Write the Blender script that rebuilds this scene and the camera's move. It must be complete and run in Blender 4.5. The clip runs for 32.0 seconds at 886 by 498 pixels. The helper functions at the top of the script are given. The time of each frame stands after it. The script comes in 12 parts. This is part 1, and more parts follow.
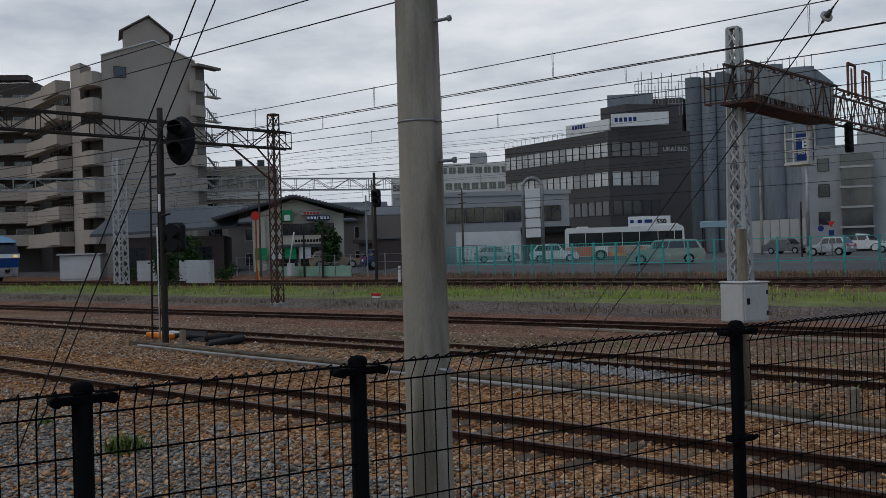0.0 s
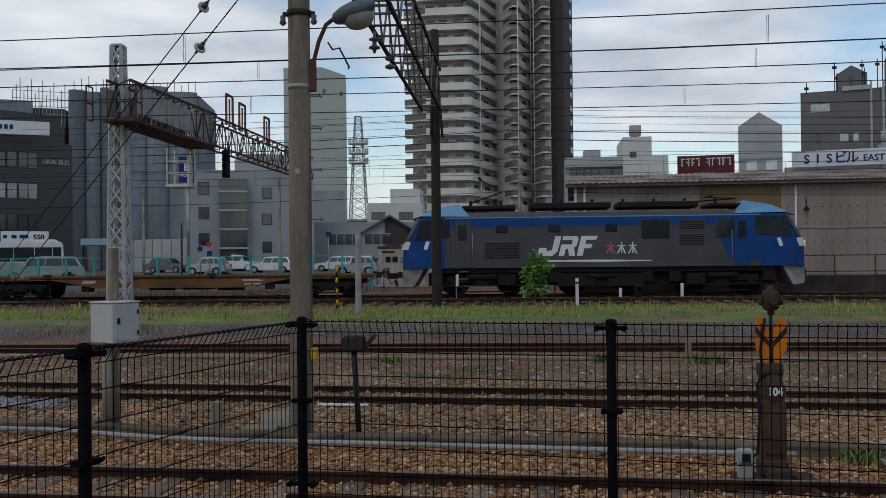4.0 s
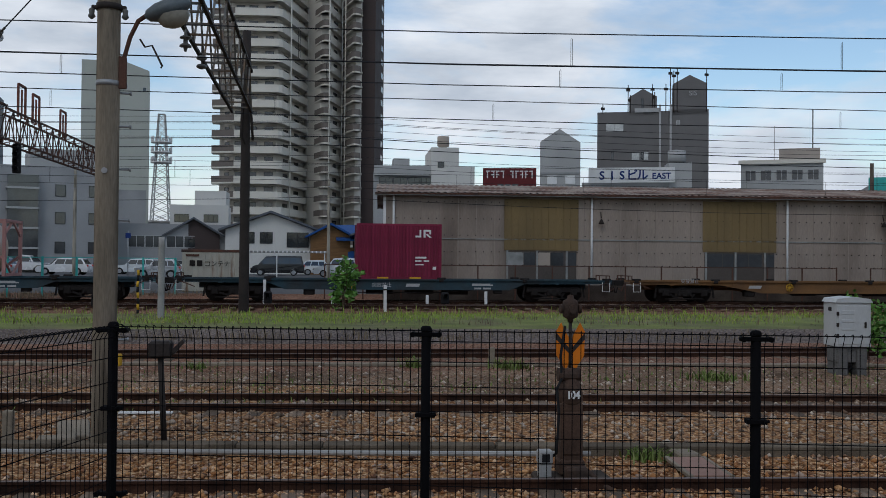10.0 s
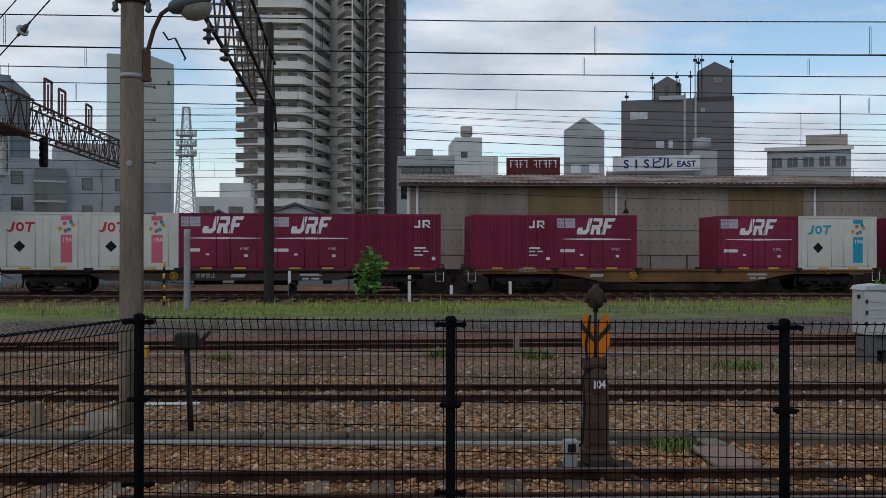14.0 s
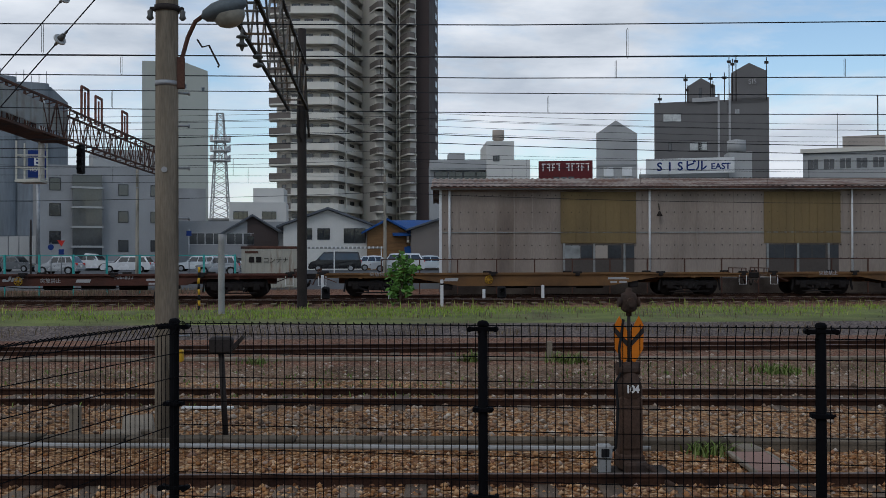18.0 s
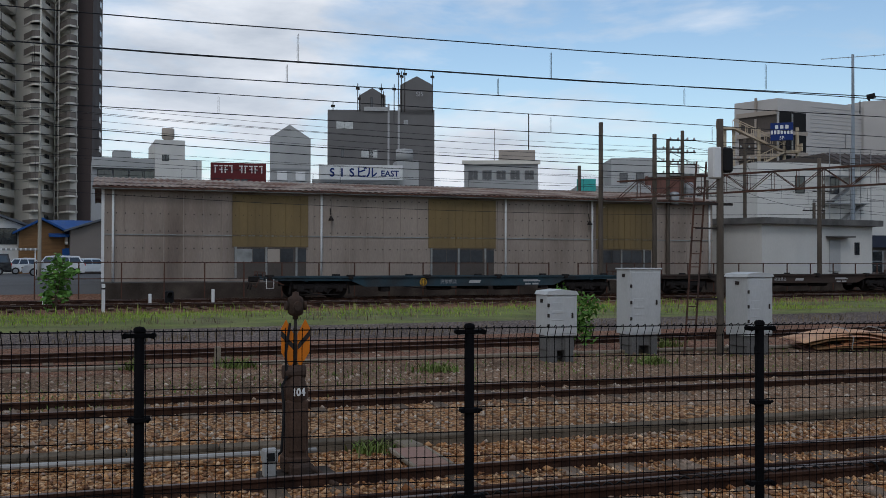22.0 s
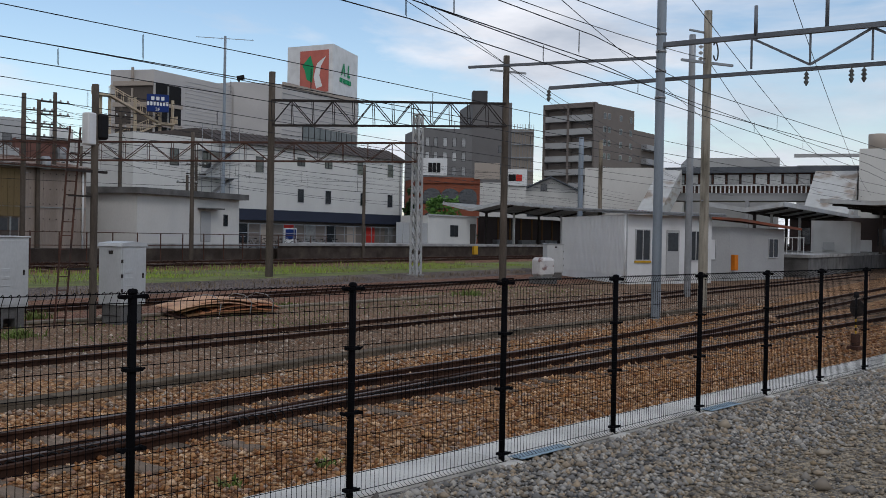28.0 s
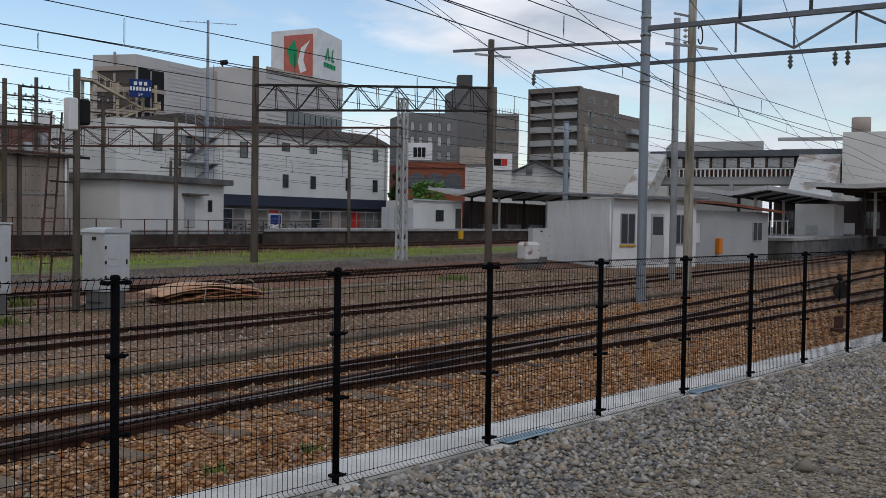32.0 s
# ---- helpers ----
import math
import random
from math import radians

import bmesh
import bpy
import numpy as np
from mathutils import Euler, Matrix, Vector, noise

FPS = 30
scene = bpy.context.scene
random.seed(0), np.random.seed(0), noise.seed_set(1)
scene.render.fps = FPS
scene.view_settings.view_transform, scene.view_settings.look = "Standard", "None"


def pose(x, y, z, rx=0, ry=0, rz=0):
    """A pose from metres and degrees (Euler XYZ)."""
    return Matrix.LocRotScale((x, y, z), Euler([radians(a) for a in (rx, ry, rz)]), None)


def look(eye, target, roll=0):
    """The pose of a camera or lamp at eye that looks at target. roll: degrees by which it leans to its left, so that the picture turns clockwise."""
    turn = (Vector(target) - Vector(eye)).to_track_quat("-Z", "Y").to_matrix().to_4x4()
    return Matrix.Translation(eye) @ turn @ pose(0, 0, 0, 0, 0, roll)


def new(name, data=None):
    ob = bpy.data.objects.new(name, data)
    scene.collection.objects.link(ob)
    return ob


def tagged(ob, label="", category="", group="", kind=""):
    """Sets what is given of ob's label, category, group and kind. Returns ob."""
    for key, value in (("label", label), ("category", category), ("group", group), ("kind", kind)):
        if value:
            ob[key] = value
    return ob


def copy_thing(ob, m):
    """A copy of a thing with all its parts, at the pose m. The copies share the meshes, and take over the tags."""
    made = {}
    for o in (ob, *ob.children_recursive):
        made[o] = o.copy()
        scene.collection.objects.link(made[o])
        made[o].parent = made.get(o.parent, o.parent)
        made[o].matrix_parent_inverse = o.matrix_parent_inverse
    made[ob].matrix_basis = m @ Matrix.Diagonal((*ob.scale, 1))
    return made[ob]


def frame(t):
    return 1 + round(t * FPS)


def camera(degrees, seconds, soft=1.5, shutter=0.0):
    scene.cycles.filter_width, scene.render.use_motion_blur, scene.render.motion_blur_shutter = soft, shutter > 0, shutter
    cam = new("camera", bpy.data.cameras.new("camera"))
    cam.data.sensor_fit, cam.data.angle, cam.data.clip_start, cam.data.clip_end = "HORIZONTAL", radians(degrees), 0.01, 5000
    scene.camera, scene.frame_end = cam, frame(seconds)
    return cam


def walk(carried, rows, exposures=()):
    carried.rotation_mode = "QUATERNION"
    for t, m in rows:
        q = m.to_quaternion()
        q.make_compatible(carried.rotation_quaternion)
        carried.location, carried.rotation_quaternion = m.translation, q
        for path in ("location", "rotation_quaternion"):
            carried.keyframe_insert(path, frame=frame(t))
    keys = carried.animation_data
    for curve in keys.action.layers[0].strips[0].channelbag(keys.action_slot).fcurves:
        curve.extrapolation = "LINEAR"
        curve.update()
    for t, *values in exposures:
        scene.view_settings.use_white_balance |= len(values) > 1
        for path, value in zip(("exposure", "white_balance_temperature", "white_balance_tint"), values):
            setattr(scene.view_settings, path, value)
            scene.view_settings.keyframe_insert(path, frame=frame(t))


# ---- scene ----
cam = camera(49.33, 32.0, soft=0.8)
PATH = [
    (0, (-0.076, 0.082, 2.083), (-6.484, 7.759, 2.097), -1.57),
    (0.5, (-0.075, 0.089, 2.085), (-6.484, 7.766, 2.110), -1.42),
    (1, (-0.072, 0.089, 2.085), (-6.357, 7.867, 2.108), -1.35),
    (1.5, (-0.049, 0.074, 2.085), (-6.120, 8.021, 2.051), -1.30),
    (2, (-0.059, 0.096, 2.084), (-5.776, 8.301, 2.050), -1.06),
    (2.5, (-0.042, 0.106, 2.086), (-5.093, 8.737, 2.085), -0.83),
    (3, (0.004, 0.103, 2.091), (-3.853, 9.329, 2.099), -0.74),
    (3.5, (0.036, 0.123, 2.089), (-2.154, 9.880, 2.081), -0.54),
    (4, (0.068, 0.113, 2.095), (-0.700, 10.083, 2.183), -0.57),
    (4.5, (0.082, 0.110, 2.096), (0.562, 10.098, 2.174), -0.41),
    (6.5, (-0.003, -0.018, 2.105), (1.225, 9.906, 2.209), 0.37),
    (7, (-0.005, -0.014, 2.106), (1.172, 9.915, 2.255), 0.73),
    (7.5, (-0.007, -0.014, 2.108), (1.157, 9.917, 2.215), 0.63),
    (8, (-0.005, -0.019, 2.108), (1.131, 9.915, 2.295), 0.49),
    (8.5, (-0.003, -0.016, 2.106), (1.124, 9.919, 2.272), 0.41),
    (9, (-0.006, -0.016, 2.104), (1.111, 9.920, 2.249), 0.46),
    (9.5, (-0.007, -0.026, 2.106), (1.120, 9.908, 2.284), 0.51),
    (10, (-0.011, -0.028, 2.105), (1.207, 9.897, 2.256), 0.49),
    (10.5, (-0.014, -0.018, 2.102), (1.129, 9.916, 2.183), 0.37),
    (11, (-0.007, -0.016, 2.108), (1.136, 9.918, 2.216), 0.32),
    (11.5, (-0.008, -0.007, 2.104), (1.094, 9.932, 2.145), 0.32),
    (12, (-0.010, -0.013, 2.105), (1.066, 9.928, 2.165), 0.29),
    (12.5, (-0.014, -0.009, 2.105), (1.033, 9.936, 2.133), 0.23),
    (13, (-0.012, -0.011, 2.102), (0.983, 9.939, 2.126), 0.06),
    (13.5, (-0.009, -0.003, 2.102), (0.917, 9.954, 2.145), 0.12),
    (14, (-0.008, -0.001, 2.102), (0.964, 9.951, 2.151), 0.08),
    (14.5, (-0.010, -0.002, 2.104), (0.948, 9.952, 2.123), 0.08),
    (16.5, (-0.004, -0.005, 2.103), (0.864, 9.957, 2.163), 0.07),
    (17, (-0.003, -0.001, 2.102), (0.792, 9.967, 2.182), 0.00),
    (17.5, (-0.003, 0.005, 2.103), (0.740, 9.977, 2.145), -0.10),
    (18, (-0.005, -0.006, 2.106), (0.633, 9.973, 2.196), -0.12),
    (18.5, (-0.002, -0.008, 2.103), (0.702, 9.967, 2.200), -0.14),
    (19, (-0.000, 0.000, 2.100), (0.603, 9.981, 2.181), -0.03),
    (19.5, (0.002, 0.003, 2.101), (0.602, 9.984, 2.148), 0.02),
    (20, (-0.003, 0.001, 2.102), (0.534, 9.986, 2.182), 0.05),
    (20.5, (0.005, 0.011, 2.099), (0.646, 9.991, 2.126), 0.05),
    (21, (0.019, 0.019, 2.103), (0.788, 9.989, 2.200), -0.17),
    (21.5, (0.054, -0.001, 2.103), (2.175, 9.770, 2.255), -0.41),
    (22, (0.053, -0.023, 2.108), (3.940, 9.190, 2.236), 0.13),
    (22.5, (0.047, -0.038, 2.108), (5.593, 8.283, 2.178), -0.02),
    (23, (0.039, -0.036, 2.110), (6.959, 7.183, 2.185), 0.52),
    (23.5, (0.023, -0.053, 2.108), (7.752, 6.292, 2.139), 0.53),
    (24, (0.026, -0.046, 2.106), (8.122, 5.824, 2.111), 0.77),
    (24.5, (0.037, -0.043, 2.107), (8.346, 5.522, 2.062), 0.78),
    (25, (0.015, -0.051, 2.110), (8.465, 5.297, 2.069), 0.94),
    (25.5, (0.024, -0.049, 2.105), (8.512, 5.238, 1.997), 0.96),
    (27.5, (0.034, -0.048, 2.108), (8.589, 5.130, 2.008), 0.99),
    (28, (0.039, -0.039, 2.104), (8.594, 5.137, 1.983), 1.05),
    (28.5, (0.035, -0.043, 2.101), (8.590, 5.133, 1.962), 0.99),
    (29, (0.037, -0.042, 2.104), (8.647, 5.042, 1.941), 1.03),
    (29.5, (0.039, -0.028, 2.103), (8.636, 5.076, 1.918), 1.15),
    (30, (0.041, -0.034, 2.102), (8.664, 5.025, 1.856), 1.03),
    (30.5, (0.032, -0.038, 2.103), (8.633, 5.057, 1.860), 0.76),
    (31, (0.049, -0.036, 2.105), (8.685, 5.001, 1.843), 0.99),
    (31.5, (0.048, -0.038, 2.093), (8.673, 5.015, 1.799), 0.86),
    (32, (0.062, -0.030, 2.101), (8.692, 5.014, 1.825), 0.80),
]
EXPOSURES = [(0, -0.52, 6420, 10), (1.5, -0.52, 6420, 10), (3.5, -0.45, 6380, 10), (5, -0.35, 6230, 10), (21, -0.35, 6230, 10), (24, -0.17, 6450, 13), (32, -0.17, 6450, 13)]
walk(cam, [(t, look(eye, target, roll)) for t, eye, target, roll in PATH], EXPOSURES)

# ---- sky and sun ----
SUN_ELEV, SUN_AZ = radians(48), radians(205)   # behind the camera, veiled by cloud
world = bpy.data.worlds.new("sky")
scene.world = world
world.use_nodes = True
wt = world.node_tree
wt.nodes.clear()


def wnode(kind, **kw):
    n = wt.nodes.new(kind)
    for k, v in kw.items():
        n.inputs[k].default_value = v
    return n


w_out = wt.nodes.new("ShaderNodeOutputWorld")
w_sky = wt.nodes.new("ShaderNodeTexSky")
w_sky.sky_type, w_sky.sun_disc = "NISHITA", False
w_sky.sun_elevation, w_sky.sun_rotation = SUN_ELEV, SUN_AZ
w_sky.air_density, w_sky.dust_density, w_sky.ozone_density = 1.3, 0.2, 3.0
w_bsky = wnode("ShaderNodeBackground", Strength=0.15)
wt.links.new(w_sky.outputs[0], w_bsky.inputs["Color"])
# clouds: layered noise on the direction, flattened so that they lie in banks
w_co = wt.nodes.new("ShaderNodeTexCoord")
w_map = wt.nodes.new("ShaderNodeMapping")
w_map.inputs["Scale"].default_value = (1.0, 1.0, 3.4)
w_map.inputs["Location"].default_value = (3.1, 1.7, 0.35)
wt.links.new(w_co.outputs["Generated"], w_map.inputs["Vector"])
w_n1 = wnode("ShaderNodeTexNoise", Scale=2.3, Detail=7.0, Roughness=0.56, Distortion=0.25)
w_n2 = wnode("ShaderNodeTexNoise", Scale=5.0, Detail=6.0, Roughness=0.55)
for n in (w_n1, w_n2):
    wt.links.new(w_map.outputs[0], n.inputs["Vector"])
w_cov = wt.nodes.new("ShaderNodeValToRGB")
w_cov.color_ramp.elements[0].position, w_cov.color_ramp.elements[1].position = 0.43, 0.57
w_sep = wt.nodes.new("ShaderNodeSeparateXYZ")
wt.links.new(w_co.outputs["Generated"], w_sep.inputs[0])
w_west = wt.nodes.new("ShaderNodeMapRange")
for k, v in (("From Min", -0.18), ("From Max", -0.55), ("To Min", 0.0), ("To Max", 0.25)):
    w_west.inputs[k].default_value = v
wt.links.new(w_sep.outputs["X"], w_west.inputs["Value"])
w_sum = wt.nodes.new("ShaderNodeMath")
wt.links.new(w_n1.outputs["Fac"], w_sum.inputs[0])
wt.links.new(w_west.outputs[0], w_sum.inputs[1])
wt.links.new(w_sum.outputs[0], w_cov.inputs[0])
w_col = wt.nodes.new("ShaderNodeValToRGB")
w_col.color_ramp.elements[0].position, w_col.color_ramp.elements[1].position = 0.30, 0.66
w_col.color_ramp.elements[0].color = (0.47, 0.53, 0.61, 1)
w_col.color_ramp.elements[1].color = (0.88, 0.91, 0.95, 1)
wt.links.new(w_n2.outputs["Fac"], w_col.inputs[0])
w_bcl = wnode("ShaderNodeBackground", Strength=1.2)
wt.links.new(w_col.outputs[0], w_bcl.inputs["Color"])
w_mix = wt.nodes.new("ShaderNodeMixShader")
wt.links.new(w_cov.outputs[0], w_mix.inputs[0])
wt.links.new(w_bsky.outputs[0], w_mix.inputs[1])
wt.links.new(w_bcl.outputs[0], w_mix.inputs[2])
wt.links.new(w_mix.outputs[0], w_out.inputs[0])

sun = new("sun", bpy.data.lights.new("sun", "SUN"))
sun.data.energy, sun.data.angle, sun.data.color = 0.6, radians(14), (1.0, 0.97, 0.92)
sun.matrix_world = look((0, 0, 0), (-math.sin(SUN_AZ) * math.cos(SUN_ELEV), -math.cos(SUN_AZ) * math.cos(SUN_ELEV), -math.sin(SUN_ELEV)))


# ---- geometry and object helpers ----
class Geo:
    """Vertices and faces of one mesh, with a material slot for each face."""

    def __init__(self):
        self.v, self.f, self.m, self.s = [], [], [], []

    def add(self, verts, faces, m=0, smooth=False):
        n = len(self.v)
        self.v += [tuple(p) for p in verts]
        self.f += [tuple(i + n for i in f) for f in faces]
        self.m += [m] * len(faces)
        self.s += [smooth] * len(faces)
        return self

    def box(self, x0, x1, y0, y1, z0, z1, m=0):
        v = [(x, y, z) for z in (z0, z1) for x, y in ((x0, y0), (x1, y0), (x1, y1), (x0, y1))]
        return self.add(v, [(3, 2, 1, 0), (4, 5, 6, 7), (0, 1, 5, 4), (1, 2, 6, 5), (2, 3, 7, 6), (3, 0, 4, 7)], m)

    def bbox(self, x0, x1, y0, y1, z0, z1, b=0.02, m=0):
        """A box with its edges chamfered by b."""
        pts = []
        for sx in (0, 1):
            for sy in (0, 1):
                for sz in (0, 1):
                    x, y, z = (x0, x1)[sx], (y0, y1)[sy], (z0, z1)[sz]
                    dx, dy, dz = (b, -b)[sx], (b, -b)[sy], (b, -b)[sz]
                    pts += [(x, y + dy, z + dz), (x + dx, y, z + dz), (x + dx, y + dy, z)]
        i = lambda sx, sy, sz, k: ((sx * 2 + sy) * 2 + sz) * 3 + k
        f = []
        for s in (0, 1):
            q = [i(s, 0, 0, 0), i(s, 1, 0, 0), i(s, 1, 1, 0), i(s, 0, 1, 0)]
            f.append(q if s else q[::-1])
            q = [i(0, s, 0, 1), i(1, s, 0, 1), i(1, s, 1, 1), i(0, s, 1, 1)]
            f.append(q[::-1] if s else q)
            q = [i(0, 0, s, 2), i(1, 0, s, 2), i(1, 1, s, 2), i(0, 1, s, 2)]
            f.append(q if s else q[::-1])
        for a in (0, 1):
            for c in (0, 1):
                f.append([i(a, c, 0, 0), i(a, c, 1, 0), i(a, c, 1, 1), i(a, c, 0, 1)])
                f.append([i(a, 0, c, 0), i(a, 1, c, 0), i(a, 1, c, 2), i(a, 0, c, 2)])
                f.append([i(0, a, c, 1), i(1, a, c, 1), i(1, a, c, 2), i(0, a, c, 2)])
                for d in (0, 1):
                    f.append([i(a, c, d, 0), i(a, c, d, 1), i(a, c, d, 2)])
        return self.add(pts, f, m)

    def rod(self, p, q, r, r2=None, n=8, m=0, caps=True):
        p, q = Vector(p), Vector(q)
        r2 = r if r2 is None else r2
        a = (q - p).normalized()
        u = a.orthogonal().normalized()
        if n == 4:
            u = (Matrix.Rotation(math.pi / 4, 3, a) @ u)
        w = a.cross(u)
        ring = [(math.cos(2 * math.pi * k / n), math.sin(2 * math.pi * k / n)) for k in range(n)]
        v = [p + (u * c + w * s) * r for c, s in ring] + [q + (u * c + w * s) * r2 for c, s in ring]
        f = [(k, (k + 1) % n, n + (k + 1) % n, n + k) for k in range(n)]
        self.add(v, f, m, n > 5)
        if caps:
            k0 = len(self.v) - 2 * n
            self.f += [tuple(range(k0 + n - 1, k0 - 1, -1)), tuple(range(k0 + n, k0 + 2 * n))]
            self.m += [m, m]
            self.s += [False, False]
        return self

    def bar(self, p, q, w, h, m=0):
        """A square-edged bar from p to q; w across, h upwards."""
        p, q = Vector(p), Vector(q)
        a = (q - p).normalized()
        side = a.cross(Vector((0, 0, 1)))
        side = side.normalized() if side.length > 1e-4 else Vector((1, 0, 0))
        up = side.cross(a)
        v = [e + side * sx * w / 2 + up * sz * h / 2 for e in (p, q) for sx, sz in ((-1, -1), (1, -1), (1, 1), (-1, 1))]
        return self.add(v, [(3, 2, 1, 0), (4, 5, 6, 7), (0, 1, 5, 4), (1, 2, 6, 5), (2, 3, 7, 6), (3, 0, 4, 7)], m)

    def tube(self, pts, r, n=6, m=0):
        """One continuous round bar through the points."""
        pts = [Vector(p) for p in pts]
        u, v = None, []
        for j, p in enumerate(pts):
            a = (pts[min(j + 1, len(pts) - 1)] - pts[max(j - 1, 0)]).normalized()
            u = a.orthogonal().normalized() if u is None else (u - a * u.dot(a)).normalized()
            w = a.cross(u)
            v += [p + (u * math.cos(2 * math.pi * k / n) + w * math.sin(2 * math.pi * k / n)) * r for k in range(n)]
        f = [(j * n + k, j * n + (k + 1) % n, (j + 1) * n + (k + 1) % n, (j + 1) * n + k) for j in range(len(pts) - 1) for k in range(n)]
        f += [tuple(range(n - 1, -1, -1)), tuple(range((len(pts) - 1) * n, len(pts) * n))]
        return self.add(v, f, m, True)

    def sweep(self, pts, section, m=0, closed=True):
        """A section (across, up) carried along points that lie about level."""
        k, n = len(section), len(pts)
        v = []
        for j, p in enumerate(pts):
            a = Vector(pts[min(j + 1, n - 1)]) - Vector(pts[max(j - 1, 0)])
            side = Vector((a.y, -a.x, 0)).normalized()
            v += [Vector(p) + side * sx + Vector((0, 0, sz)) for sx, sz in section]
        f = [(j * k + i, j * k + (i + 1) % k, (j + 1) * k + (i + 1) % k, (j + 1) * k + i) for j in range(n - 1) for i in range(k if closed else k - 1)]
        f = [q[::-1] for q in f]
        if closed:
            f += [tuple(range(k)), tuple(range((n - 1) * k + k - 1, (n - 1) * k - 1, -1))]
        return self.add(v, f, m)

    def prism(self, poly, axis, a, b, m=0):
        """A polygon in the plane across axis, drawn out from a to b. poly: (x, z) for y, (y, z) for x, (x, y) for z."""
        put = {"x": lambda p, t: (t, p[0], p[1]), "y": lambda p, t: (p[0], t, p[1]), "z": lambda p, t: (p[0], p[1], t)}[axis]
        n = len(poly)
        v = [put(p, a) for p in poly] + [put(p, b) for p in poly]
        f = [(i, (i + 1) % n, n + (i + 1) % n, n + i) for i in range(n)] + [tuple(range(n - 1, -1, -1)), tuple(range(n, 2 * n))]
        return self.add(v, f, m)

    def lathe(self, prof, n=12, c=(0, 0, 0), m=0):
        """A profile of (radius, height) turned round the upright axis through c."""
        k = len(prof)
        v = [(c[0] + r * math.cos(2 * math.pi * i / n), c[1] + r * math.sin(2 * math.pi * i / n), c[2] + z) for i in range(n) for r, z in prof]
        f = [(i * k + j, ((i + 1) % n) * k + j, ((i + 1) % n) * k + j + 1, i * k + j + 1) for i in range(n) for j in range(k - 1)]
        return self.add(v, f, m, True)

    def moved(self, m):
        self.v = [tuple(m @ Vector(p)) for p in self.v]
        return self

    def join(self, other, m=None):
        n = len(self.v)
        self.v += other.v
        self.f += [tuple(i + n for i in f) for f in other.f]
        self.m += other.m
        self.s += other.s
        return self

    def mesh(self, name, mats):
        me = bpy.data.meshes.new(name)
        me.from_pydata(self.v, [], self.f)
        for mat in mats if isinstance(mats, (list, tuple)) else [mats]:
            me.materials.append(mat)
        me.polygons.foreach_set("material_index", self.m)
        me.polygons.foreach_set("use_smooth", self.s)
        bm = bmesh.new()
        bm.from_mesh(me)
        loose = [q for q in bm.verts if not q.link_faces]
        bmesh.ops.delete(bm, geom=loose, context="VERTS")
        bmesh.ops.recalc_face_normals(bm, faces=bm.faces)
        bm.to_mesh(me)
        bm.free()
        return me


def G():
    return Geo()


APART = {"code_bar", "emblem", "dots", "stripe_panel", "cross_arm", "arm", "rafter", "hood", "signal_hood", "stair_rail", "signal_bracket", "brace", "bracket", "tail_lamp", "aerial", "signal_box", "knee", "beam_bar", "scaffold_rail", "fire_stairs", "outer_stair", "scaffold", "roof_rail", "rails_and_posts", "end_railing"}


def pieces(geo):
    """The separate bodies of a Geo, each as a Geo of its own."""
    own = list(range(len(geo.v)))

    def root(i):
        while own[i] != i:
            own[i] = own[own[i]]
            i = own[i]
        return i
    for f in geo.f:
        for i in f[1:]:
            own[root(i)] = root(f[0])
    out = {}
    for f, m, s in zip(geo.f, geo.m, geo.s):
        g, idx = out.setdefault(root(f[0]), (Geo(), {}))
        for i in f:
            if i not in idx:
                idx[i] = len(g.v)
                g.v.append(geo.v[i])
        g.f.append(tuple(idx[i] for i in f))
        g.m.append(m)
        g.s.append(s)
    return [g for g, _ in out.values()]


def part(name, geo, mats, parent=None, label="", m=None):
    """One mesh object, under a thing or a part where a parent is given; bars that only cross become parts of their own."""
    if name in APART and isinstance(geo, Geo):
        bits = pieces(geo)
        if len(bits) > 1:
            for g in bits[1:]:
                part(name, g, mats, parent, label, m)
            geo = bits[0]
    me = geo if isinstance(geo, bpy.types.Mesh) else geo.mesh(name, mats)
    ob = new(name, me)
    if parent:
        ob.parent = parent
    if m is not None:
        ob.matrix_basis = m
    return tagged(ob, label=label)


def thing(name, label, category, m=None, group="", kind=""):
    ob = new(name)
    ob.empty_display_size = 0.2
    if m is not None:
        ob.matrix_basis = m
    return tagged(ob, label, category, group, kind)


def solid(name, geo, mats, label, category="", m=None, group="", kind=""):
    """A top-level thing of one mesh."""
    return tagged(part(name, geo, mats, m=m), label, category, group, kind)


def words(text, size, mat, parent, m, name="lettering", depth=0.004, bold=0.0, align="LEFT"):
    """Raised letters in the built-in font, as a mesh; m puts their plane (x along, y up)."""
    cu = bpy.data.curves.new(name, "FONT")
    cu.body, cu.size, cu.extrude, cu.offset, cu.align_x, cu.resolution_u = text, size, depth, bold, align, 3
    tmp = bpy.data.objects.new(name, cu)
    me = bpy.data.meshes.new_from_object(tmp)
    bpy.data.objects.remove(tmp)
    me.materials.clear()
    me.materials.append(mat)
    ob = new(name, me)
    ob.parent = parent
    ob.matrix_basis = m
    return ob


FRONT = pose(0, 0, 0, 90, 0, 0)   # letters upright, read from -y

